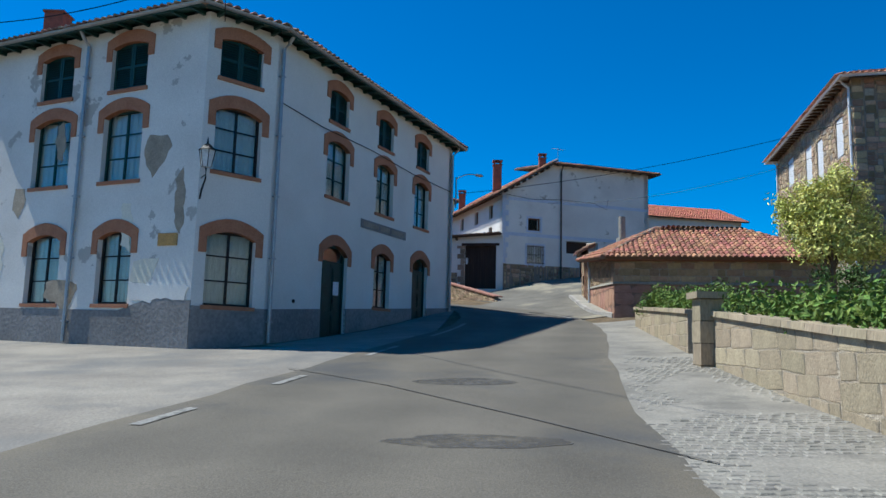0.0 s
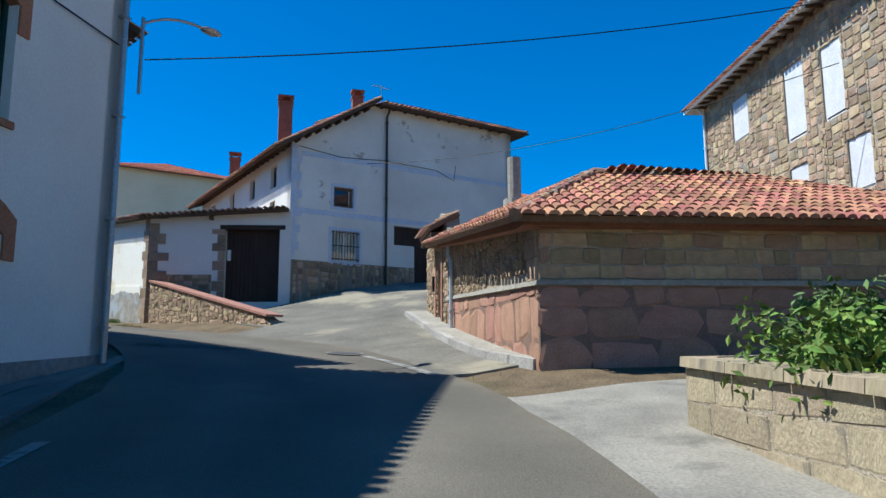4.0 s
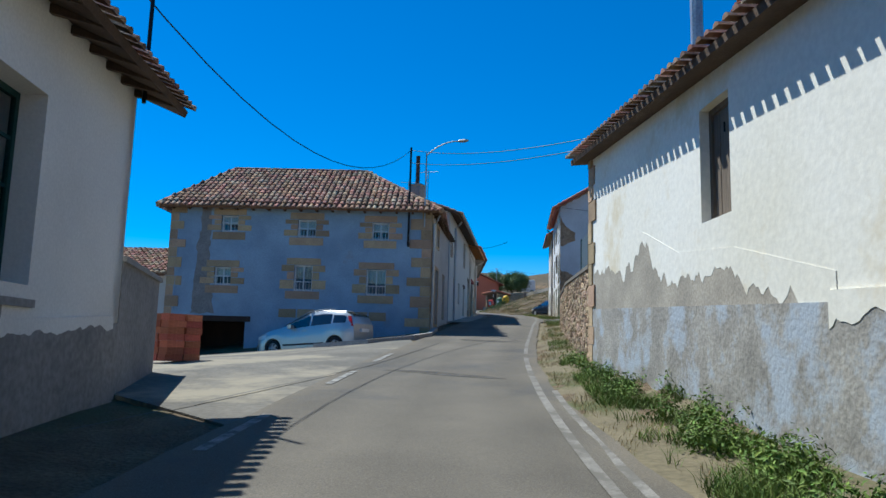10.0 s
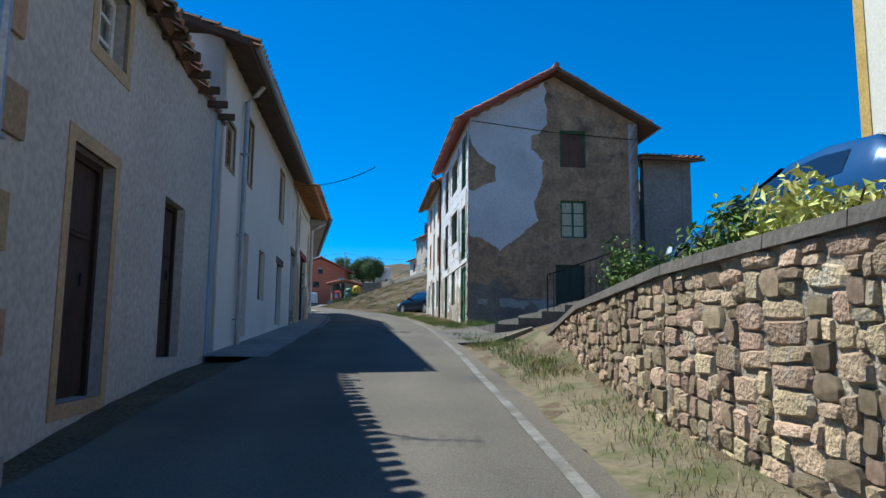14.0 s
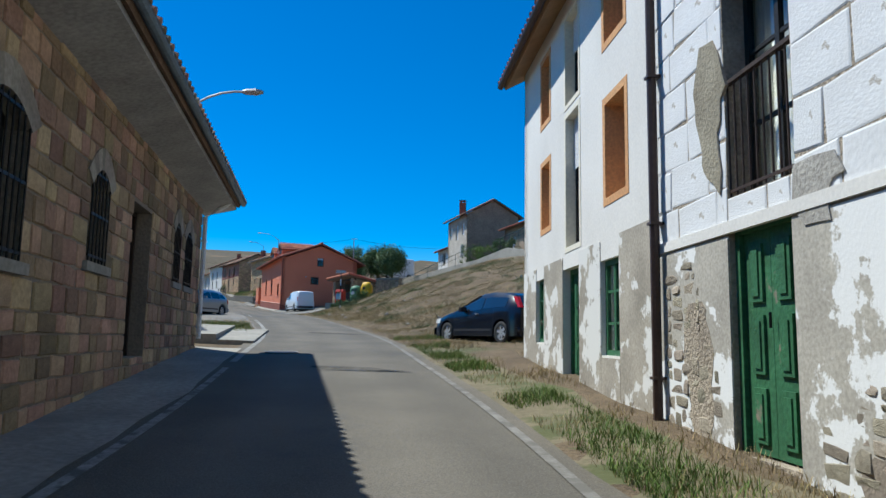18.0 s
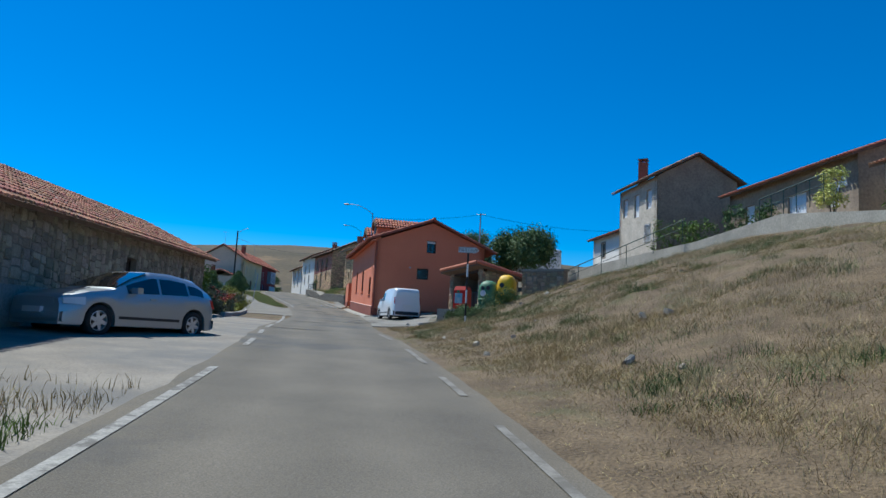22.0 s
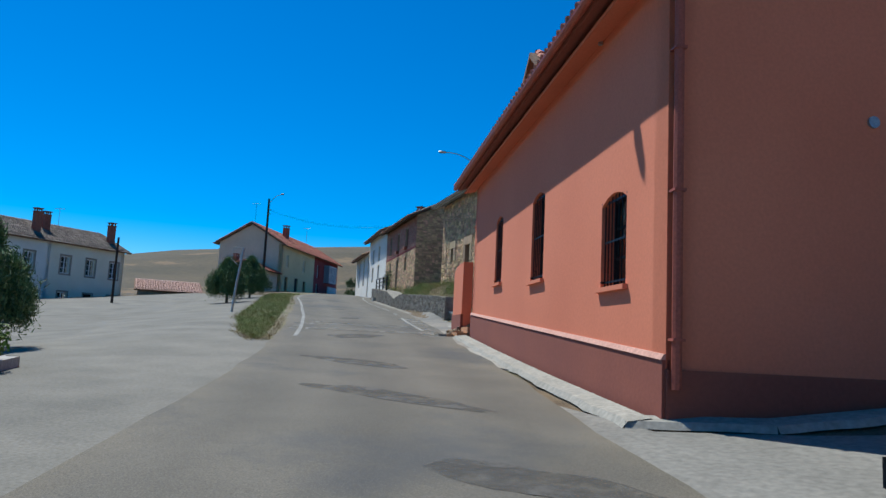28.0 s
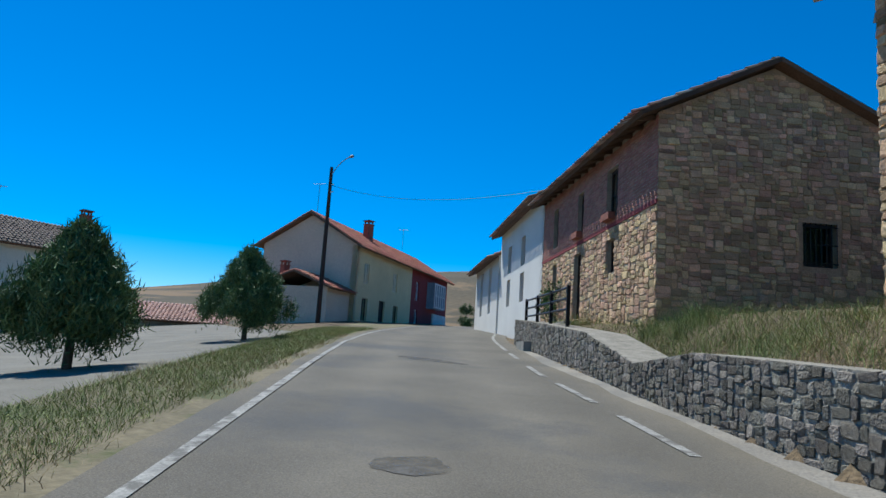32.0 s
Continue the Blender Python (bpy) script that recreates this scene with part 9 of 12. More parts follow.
    wall(m, "near_wall", b, b + v * 8, 4, 15.0, CREAM)
    w = lambda s, e, z: (*(a + u * s + v * e), z)
    tiles(m, [w(-.4, -.6, 14.95), w(13.2, -.6, 14.95), w(8.6, 4, 16.6), w(-.4, 4, 16.6)], TILE_NEW, eave_mat=CREAM)
    tiles(m, [w(13.2, 8.6, 14.95), w(-.4, 8.6, 14.95), w(-.4, 4, 16.6), w(8.6, 4, 16.6)], TILE_NEW)
    tiles(m, [w(13.2, -.6, 14.95), w(13.2, 8.6, 14.95), w(8.6, 4, 16.6), w(8.6, 4, 16.6)], TILE_NEW)
    part("red_awning", Geo().fbox(f, 9.8, 11.6, -1.5, -1.4, 8.6, 12.2), DARKRED, m, "dark red sheet-metal screen")
    # houses far right of the drive
    m = thing("upper_cottage", "low cottage with a red tile roof up the lane", "house", (19, 62, 7.5))
    a, b = Vector((16.5, 56)), Vector((25, 58))
    wall(m, "front_wall", a, b, 4, 11.6, WHITE_OLD)
    tiles(m, [(16.2, 55.5, 11.5), (25.5, 57.6, 11.5), (24.5, 61.5, 13.2), (15.4, 59.5, 13.2)], TILE_NEW)
    wall(m, "side_wall", (15.5, 62), (16.5, 56), 4, 11.6, WHITE_OLD)


build_hill_houses()

# ---------- plants ----------
def leaf_geo(centres, n, size, seed, spread=0.28, up=0.25):
    """n small folded leaves gathered round clump centres; centres: (x, y, z, radius)."""
    rng = np.random.default_rng(seed)
    C = np.array(centres, float)
    w = C[:, 3] ** 2
    k = rng.choice(len(C), n, p=w / w.sum())
    d = rng.normal(size=(n, 3))
    d /= np.linalg.norm(d, axis=1)[:, None]
    p = C[k, :3] + d * (C[k, 3] * (1.35 * rng.random(n) ** 0.6))[:, None]
    nrm = d + rng.normal(size=(n, 3)) * 0.6 + np.array([0, 0, up])
    nrm /= np.linalg.norm(nrm, axis=1)[:, None]
    a = np.cross(nrm, rng.normal(size=(n, 3)))
    a /= np.linalg.norm(a, axis=1)[:, None]
    b = np.cross(nrm, a)
    s = (size * rng.uniform(0.6, 1.35, n))[:, None]
    V = np.stack([p - a * s, p + b * s * 0.42 + nrm * s * 0.16, p + a * s, p - b * s * 0.42 + nrm * s * 0.16], 1).reshape(-1, 3)
    g = Geo()
    g.v = V.tolist()
    i = np.arange(n) * 4
    g.f = np.concatenate([np.stack([i, i + 1, i + 2], 1), np.stack([i, i + 2, i + 3], 1)]).tolist()
    return g


def pine_needles(centres, n, size, seed):
    """Long thin needles pointing up and out of clump centres (x, y, z, radius)."""
    rng = np.random.default_rng(seed)
    C = np.array(centres, float)
    k = rng.integers(0, len(C), n)
    d = rng.normal(size=(n, 3)) * .55 + np.array([0, 0, .75])
    d /= np.linalg.norm(d, axis=1)[:, None]
    off = rng.normal(size=(n, 3)) * (C[k, 3] * .42)[:, None] * np.array([.7, .7, 1.3])
    p = C[k, :3] + off
    a = np.cross(d, rng.normal(size=(n, 3)))
    a /= np.linalg.norm(a, axis=1)[:, None]
    s = (size * rng.uniform(.7, 1.3, n))[:, None]
    V = np.stack([p - a * .014, p + a * .014, p + d * s], 1).reshape(-1, 3)
    g = Geo()
    g.v = V.tolist()
    g.f = np.arange(3 * n).reshape(n, 3).tolist()
    return g


def clumps(c, r, n, seed, cr=0.35, low=-0.6):
    """Clump centres through an uneven ellipsoid."""
    rng = random.Random(seed)
    out = []
    while len(out) < n:
        x, y, z = (rng.uniform(-1, 1) for _ in range(3))
        q = math.sqrt(x * x + y * y + z * z)
        lim = 0.82 + 0.35 * noise.noise((x * 1.7 + seed, y * 1.7, z * 1.7))
        if 0.25 < q < lim and z > low:
            out.append((c[0] + x * r[0], c[1] + y * r[1], c[2] + z * r[2], cr * rng.uniform(0.6, 1.25)))
    return out


def tree(name, label, base, c, r, material, n=5000, size=0.09, seed=1, group="", trunk=0.13, nclump=60, cr=0.4):
    t = thing(name, label, "tree", base, group)
    rng = random.Random(seed)
    b, cc = Vector(base), Vector(c)
    g = Geo()
    fork = b + (cc - b) * 0.62
    g.tube([b - Vector((0, 0, .2)), b + (fork - b) * 0.3 + Vector((.04, .03, 0)), b + (fork - b) * 0.7 - Vector((.03, .05, 0)), fork], trunk, 8, trunk * 0.6)
    for k in range(7):
        a = k * 2.4 + rng.random()
        e = cc + Vector((r[0] * .7 * math.cos(a), r[1] * .7 * math.sin(a), r[2] * rng.uniform(-.3, .7)))
        s = b + (fork - b) * rng.uniform(.7, 1.0)
        g.tube([s, s + (e - s) * .5 + Vector((0, 0, .15)), e], trunk * .42, 5, trunk * .1)
    part("trunk", g, BARK, t)
    part("crown", leaf_geo(clumps(c, r, nclump, seed, cr), n, size, seed), material, t)
    return t


def shrub(label, base, r, material, n=1800, size=0.06, seed=1, group="", name="shrub", cr=0.22, stems=5, category="shrub"):
    t = thing(name, label, category, base, group)
    b = Vector(base)
    c = (b.x, b.y, b.z + r[2] * 0.85)
    g = Geo()
    for k in range(stems):
        a = k * 2.4
        g.tube([b - Vector((0, 0, .1)), b + Vector((r[0] * .3 * math.cos(a), r[1] * .3 * math.sin(a), r[2] * .7)), b + Vector((r[0] * .6 * math.cos(a), r[1] * .6 * math.sin(a), r[2] * 1.3))], .025, 5, .008)
    part("stem", g, BARK, t)
    part("foliage", leaf_geo(clumps(c, r, max(14, int(26 * r[0] * r[1] + 16)), seed, cr, -0.9), n, size, seed), material, t)
    return t


def blades(points, h, w, seed, lean=0.35):
    """Grass blades standing on (x, y) points, as bent three-cornered strips."""
    rng = np.random.default_rng(seed)
    P = np.asarray(points, float)
    n = len(P)
    z = land(P[:, 0], P[:, 1]) + 0.0
    a = rng.random(n) * 2 * np.pi
    hh = rng.uniform(h[0], h[1], n)
    ww = rng.uniform(0.6, 1.3, n) * w
    le = rng.normal(size=(n, 2)) * lean * hh[:, None]
    base = np.column_stack([P, z - 0.03])
    side = np.column_stack([np.cos(a), np.sin(a), np.zeros(n)]) * ww[:, None]
    mid = base + np.column_stack([le * 0.35, hh * 0.6])
    tip = base + np.column_stack([le, hh])
    V = np.stack([base - side, base + side, mid + side * 0.7, mid - side * 0.7, tip], 1).reshape(-1, 3)
    g = Geo()
    g.v = V.tolist()
    i = np.arange(n) * 5
    g.f = np.stack([i, i + 1, i + 2, i + 3], 1).tolist() + np.stack([i + 3, i + 2, i + 4], 1).tolist()
    return g


def scatter(y0, y1, d0, d1, n, seed, patch=0.0, scale=0.5):
    """Random plan points along the road between two distances (numbers or tables over y); patch > 0 gathers them."""
    rng = np.random.default_rng(seed)
    f = lambda tab, yy: np.interp(yy, [p[0] for p in tab], [p[1] for p in tab]) if isinstance(tab, (list, tuple)) else np.full(len(yy), float(tab))
    out = np.zeros((0, 2))
    while len(out) < n:
        yy = rng.uniform(y0, y1, n)
        dd = f(d0, yy) + (f(d1, yy) - f(d0, yy)) * rng.random(n)
        k = np.argmin(np.abs(yy[:, None] - CY[None]), axis=1)
        fr = (yy - CY[k]) / np.maximum(TY[k], .4)
        q = np.column_stack([CX[k] + TY[k] * dd + TX[k] * fr, CY[k] - TX[k] * dd + TY[k] * fr])
        if patch:
            v = np.array([noise.noise((a * scale, b * scale, seed * 3.1)) for a, b in q])
            q = q[v > patch * (rng.random(n) - 0.35)]
        out = np.concatenate([out, q])
    return out[:n]


def tufts(name, label, centres, per, spread, h, w, material, seed, lean=.55):
    """Clumps of blades that fan out from each centre."""
    rng = np.random.default_rng(seed)
    pts = np.concatenate([np.array(c) + rng.normal(size=(int(rng.integers(*per)), 2)) * spread * rng.uniform(.5, 1.2) for c in centres])
    return solo(name, blades(pts, h, w, seed, lean), material, label, "grass", "stuff")


def grass(name, label, pts, h, w, material, seed, lean=0.35):
    return solo(name, blades(pts, h, w, seed, lean), material, label, "grass", "stuff")


# ---------- paving, verges, kerbs ----------
def build_ground_works():
    P = lambda *q: [at_road(y, d) for y, d in q]
    PAVE = mat("worn_pale_paving", (0.30, 0.275, 0.23), (0.19, 0.175, 0.15), 0.95, 1.1, 34, 0.6, spots=(0.15, 0.14, 0.12), spot_scale=.9, spot_lo=.54, spot_hi=.66)
    draped("gravel_yard", P((-14, -2.3), (8, -2.7), (16, -2.8)) + [(-5.0, 15.9), (-8, 17.4), (-16, 20.5), (-22, 8), (-14, -16)], GRAVEL, "pale gravel yard before the corner house", "yard", 0.03)
    draped("house_forecourt", P((14, -2.5), (31, -1.8)) + [(0.35, 27.8), (-4.2, 16.6)], GRAVEL, "pale gravel strip along the corner house", "pavement", 0.034)
    ribbon("pavement", -25, 25.5, [(-30, 1.7), (5, 1.75), (13, 1.4), (26, 1.2)], [(-30, 3.7), (2, 3.8), (7, 4.3), (12, 4.8), (17.5, 5.3), (22, 5.8), (26, 6.2)], PAVE, "pale worn concrete and cobble pavement beside the garden wall", "pavement", 0.04, wob=0.0, n=10)
    # setts laid in the near pavement
    g = Geo()
    rng = random.Random(8)
    for i in range(128):
        yy = -2 + i * .125
        k = int(np.argmin(np.abs(CY - yy)))
        for j in range(20):
            d = 1.85 + j * .125 + .06 * (i % 2) + rng.uniform(-.012, .012)
            y = yy - TX[k] * d + rng.uniform(-.012, .012)
            x = CX[k] + TY[k] * d
            if noise.noise((x * .7, y * .7, 2.0)) > .22 or d > 3.4 + .05 * max(0, yy):
                continue
            z = gz(x, y) + .036
            a, b, t = rng.uniform(.050, .060), rng.uniform(.050, .060), rng.uniform(.006, .014)
            g.add([(x - a, y - b, z), (x + a, y - b, z), (x + a, y + b, z), (x - a, y + b, z), (x - a * .8, y - b * .8, z + t), (x + a * .8, y - b * .8, z + t), (x + a * .8, y + b * .8, z + t), (x - a * .8, y + b * .8, z + t)],
                  [(4, 5, 6, 7), (0, 1, 5, 4), (1, 2, 6, 5), (2, 3, 7, 6), (3, 0, 4, 7)])
    solo("cobble_setts", g, mat("grey_sett", (0.31, 0.285, 0.24), (0.21, 0.195, 0.165), 0.93, 3, 40, .5, island=.14), "worn grey cobble setts in the pavement", "paving", "stuff")
    DRIVE = mat("drive_concrete", (0.185, 0.17, 0.14), (0.115, 0.106, 0.09), 0.93, 0.8, 14, 0.5, spots=(0.26, 0.23, 0.17), spot_scale=0.35, spot_lo=0.52, spot_hi=0.62)
    draped("drive", [at_road(26.2, 1.2), at_road(31, 1.4), at_road(36, 1.6), (2.75, 37.2), (0.4, 41.8), (3.7, 42.9), (13.5, 45.9), (12.5, 40), (7.5, 36.9), (6.9, 32), (6.45, 27.0)], DRIVE, "worn pale concrete drive up to the barn door", "drive", 0.036)
    # kerb and strip in front of the outbuilding
    kerb = [(6.5, 26.6), (6.2, 28.0), (6.15, 29.6), (6.25, 31.6), (6.45, 33.8), (6.6, 36.4)]
    st = thing("kerb", "grey kerbstones before the stone outbuilding", "kerb", (6.2, 29, 2.1), kind="structure")
    for a, b in zip(kerb[:-1], kerb[1:]):
        a, b = Vector(a), Vector(b)
        n = max(1, round((b - a).length / 0.8))
        u = (b - a).normalized()
        for k in range(n):
            p, q = a + (b - a) * k / n + u * .006, a + (b - a) * (k + 1) / n - u * .006
            f, L = frame_of(q, p)
            z0, z1 = gz(*q), gz(*p)
            part("kerbstone", Geo().hexa([f(0, 0, z0 - .2), f(L, 0, z1 - .2), f(L, .16, z1 - .2), f(0, .16, z0 - .2), f(0, .02, z0 + .17), f(L, .02, z1 + .17), f(L, .16, z1 + .18), f(0, .16, z0 + .18)]), KERBSTONE, st)
    strip = Geo()
    inner = [(6.5, 26.7), (6.62, 28.0), (6.72, 29.6), (6.85, 31.6), (6.95, 33.8), (7.35, 36.4)]
    for p, q in zip(kerb, inner):
        zz = gz(*p) + .17
        strip.v += [(p[0] + .1, p[1], zz), (q[0] + .1, q[1], zz + .03)]
    strip.f = [(2 * i, 2 * i + 1, 2 * i + 3, 2 * i + 2) for i in range(len(kerb) - 1)]
    solo("pavement_strip", strip, CONCRETE, "narrow worn pavement along the stone outbuilding", "pavement", "structure")
    # forecourt of the blue house
    draped("blue_house_forecourt", P((52.5, -2.0), (63.0, -1.8)) + [(-18.6, 67.8), (-20.5, 66.3), (-27.4, 63.8), (-34, 60.5), (-26, 51), (-17.5, 53.6)], DRIVE, "pale concrete forecourt before the blue house", "yard", 0.03)
    pl = thing("kerb", "raised kerb ramp at the corner of the blue house", "kerb", (-17.5, 65.5, 5.0), kind="structure")
    for a, b in (((-17.95, 64.35), (-17.0, 65.6)), ((-17.0, 65.6), (-17.1, 67.0)), ((-17.1, 67.0), (-18.2, 69.6)), ((-20.4, 64.9), (-17.95, 64.35))):
        f, L = frame_of(b, a)
        z0, z1 = gz(*b), gz(*a)
        part("kerbstone", Geo().hexa([f(0, -.18, z0 - .2), f(L, -.18, z1 - .2), f(L, 0, z1 - .2), f(0, 0, z0 - .2), f(0, -.16, z0 + .16), f(L, -.16, z1 + .16), f(L, 0, z1 + .16), f(0, 0, z0 + .16)]), KERBSTONE, pl)
    # left strip before the row houses and the stone hall
    draped("step_apron", P((80.5, 1.3), (88.6, 1.4)) + [(-19.6, 89.4), (-14.6, 91.4), (-13.2, 87.6), (-17.2, 83.2), (-16.4, 81.5)], mat("grey_worn_apron", (0.15, 0.137, 0.115), (0.095, 0.088, 0.075), .95, 1.2, 30, .5, spots=(.2, .165, .11), spot_scale=.7, spot_lo=.55, spot_hi=.65), "worn grey concrete apron before the steps", "yard", 0.03)
    ribbon("row_pavement", 76, 104.5, [(76, -3.3), (90, -3.6), (104, -5.2)], [(76, -2.0), (104, -2.1)], CONCRETE, "pale concrete strip before the row houses", "pavement", 0.06, wob=0.1)
    # concrete platform past the hall
    h = thing("concrete_platform", "raised concrete platform with a stepped kerb before the cream house", "platform", (-35, 108, 8.2))
    f0, L = frame_of((-32.7, 104.9), (-36.3, 111.5))
    f = lambda s, d, z: f0(L - s, d, z)
    part("platform_slab", Geo().hexa([f(0, 0, 8.0), f(L, 0, 7.6), f(L, 2.6, 7.6), f(0, 2.6, 8.0), f(0, 0, 8.64), f(L, 0, 8.31), f(L, 2.6, 8.35), f(0, 2.6, 8.68)]), CONCRETE, h)
    part("lower_slab", Geo().hexa([f(.6, -1.15, 8.0), f(L, -.9, 7.6), f(L, -.004, 7.6), f(.6, -.004, 8.0), f(.6, -1.15, 8.51), f(L, -.9, 8.16), f(L, -.004, 8.18), f(.6, -.004, 8.53)]), CONCRETE, h)
    rl = thing("iron_railing", "black iron railing on the concrete platform", "railing", f(3, 1.9, 8.6))
    for k in range(4):
        s = .9 + k * 1.7
        part("railing_post", Geo().tube([f(s, 1.9, 8.5), f(s, 1.9, 9.75)], .025, 6), IRON, rl)
    part("top_rail", Geo().tube([f(.5, 1.9, 9.5), f(.9, 1.9, 9.74), f(6.1, 1.9, 9.5)], .022, 6), IRON, rl)
    part("bottom_rail", Geo().tube([f(.9, 1.9, 8.9), f(6.1, 1.9, 8.7)], .016, 6), IRON, rl)
    for k in range(26):
        s = 1.1 + k * .19
        part("baluster", Geo().tube([f(s, 1.9, 8.86 - (s - .9) * .04), f(s, 1.9, 9.72 - (s - .9) * .045)], .009, 5), IRON, rl)
    draped("barn_forecourt", P((111, -1.9), (124, -1.8), (138, -1.9)) + [(-57.5, 137.4), (-45.2, 118.3), (-40.2, 113)], GRAVEL, "pale dusty forecourt beside the stone barn", "yard", 0.03)
    draped("side_street", P((146.5, -1.8), (158.2, -1.8), (160, -3.0), (164, -3.6), (186, -5.2)) + [(-108.5, 188), (-109.3, 166), (-86, 146), (-70, 146)], mat("pale_street_concrete", (0.215, 0.197, 0.163), (0.14, 0.13, 0.108), .95, .8, 30, .5, spots=(.16, .15, .13), spot_scale=.35, spot_lo=.55, spot_hi=.7), "pale concrete side street sloping down to the lower houses", "street", 0.03)
    draped("bin_yard", P((137.5, 1.5), (147, 1.7), (153, 1.9)) + [(-57.0, 152.2), (-52, 153.5), (-44.0, 147), (-43.6, 143.2)], mat("dusty_yard_concrete", (0.235, 0.22, 0.19), (0.16, 0.15, 0.13), .92, .6, 14, .5, spots=(.12, .115, .10), spot_scale=.4, spot_lo=.55, spot_hi=.7), "pale concrete yard before the shelter and bins", "yard", 0.032)
    draped("gate_apron", P((156, 1.8), (167, 2.0)) + [(-67.5, 166.9), (-64.3, 162.2), (-59.8, 156.2)], CONCRETE, "broken pale concrete apron beside the red house", "pavement", 0.034)
    kp = [(-65.3, 162.3), (-61.1, 157.05), (-57.3, 152.25), (-55.9, 152.6), (-53.4, 154.6)]
    for a, b in zip(kp[:-1], kp[1:]):
        f, L = frame_of(a, b)
        g, n = Geo(), 16
        for k in range(n + 1):
            p = f(L * k / n, .22, 0)
            e = .1 * noise.noise((p[0] * 1.6, p[1] * 1.6, 4))
            for d, dz in ((-.04 - e, 0), (.02 - e, .07), (.3, .09)):
                x, y, _ = f(L * k / n, d, 0)
                g.v.append((x, y, gz(x, y) + .03 + dz))
        g.f = [(3 * k + j, 3 * k + j + 1, 3 * k + j + 4, 3 * k + j + 3) for k in range(n) for j in range(2)]
        solo("footing_strip", g, CONCRETE, "worn broken concrete strip along the red house", "kerb", "structure")
    # kerb of the planted island
    isl = thing("kerb", "rough kerbstones round the planted island", "kerb", (-60, 143, 10.2), kind="structure")
    pts = [(-54.6, 135.9), (-57.2, 139.8), (-60.2, 143.8), (-63.0, 147.3), (-66.0, 150.7), (-68.6, 150.9)]
    for a, b in zip(pts[:-1], pts[1:]):
        a, b = Vector(a), Vector(b)
        n = max(1, round((b - a).length / .9))
        for k in range(n):
            p, q = a + (b - a) * k / n, a + (b - a) * (k + .97) / n
            f, L = frame_of(p, q)
            z0, z1 = gz(*p), gz(*q)
            part("kerbstone", Geo().hexa([f(0, 0, z0 - .2), f(L, 0, z1 - .2), f(L, .2, z1 - .2), f(0, .2, z0 - .2), f(0, .02, z0 + .18), f(L, .02, z1 + .18), f(L, .2, z1 + .2), f(0, .2, z0 + .2)]), KERBSTONE, isl)


build_ground_works()
ribbon("gutter_strip", 158, 184, 1.7, [(158, 2.9), (164, 4.0), (166.5, 4.05), (169, 3.5), (171.3, 3.0), (176, 2.5), (184, 2.05)], GRAVEL, "dusty gravel strip along the low wall", "pavement", 0.035)
ribbon("verge", 158.2, 200, [(158.2, -2.5), (160, -3.2), (164, -3.8), (175, -4.6), (182, -5.4), (200, -6.5)], [(158, -2.0), (168, -2.0), (174, -2.35), (182, -3.1), (200, -3.4)], mat("grassy_earth", (0.20, 0.165, 0.10), (0.13, 0.11, 0.065), .95, 1.2, 14, .8, spots=(.085, .09, .035), spot_scale=.9, spot_lo=.52, spot_hi=.6), "grassy earth verge between the road and the side street", "verge", 0.036)
ribbon("verge", 42, 80, [(38, 1.5), (60, 1.2), (84, 1.4)], [(38, 2.6), (50, 3.1), (60, 2.9), (84, 2.9)], MATS["grassy_earth"], "weedy earth verge along the barn and retaining wall", "verge", 0.006, wob=.3)
ribbon("verge", 88, 107, [(85, 1.5), (112, 1.6)], [(85, 2.6), (104, 2.8), (107, 2.4)], MATS["grassy_earth"], "weedy earth verge along the old houses", "verge", 0.006, wob=.3)


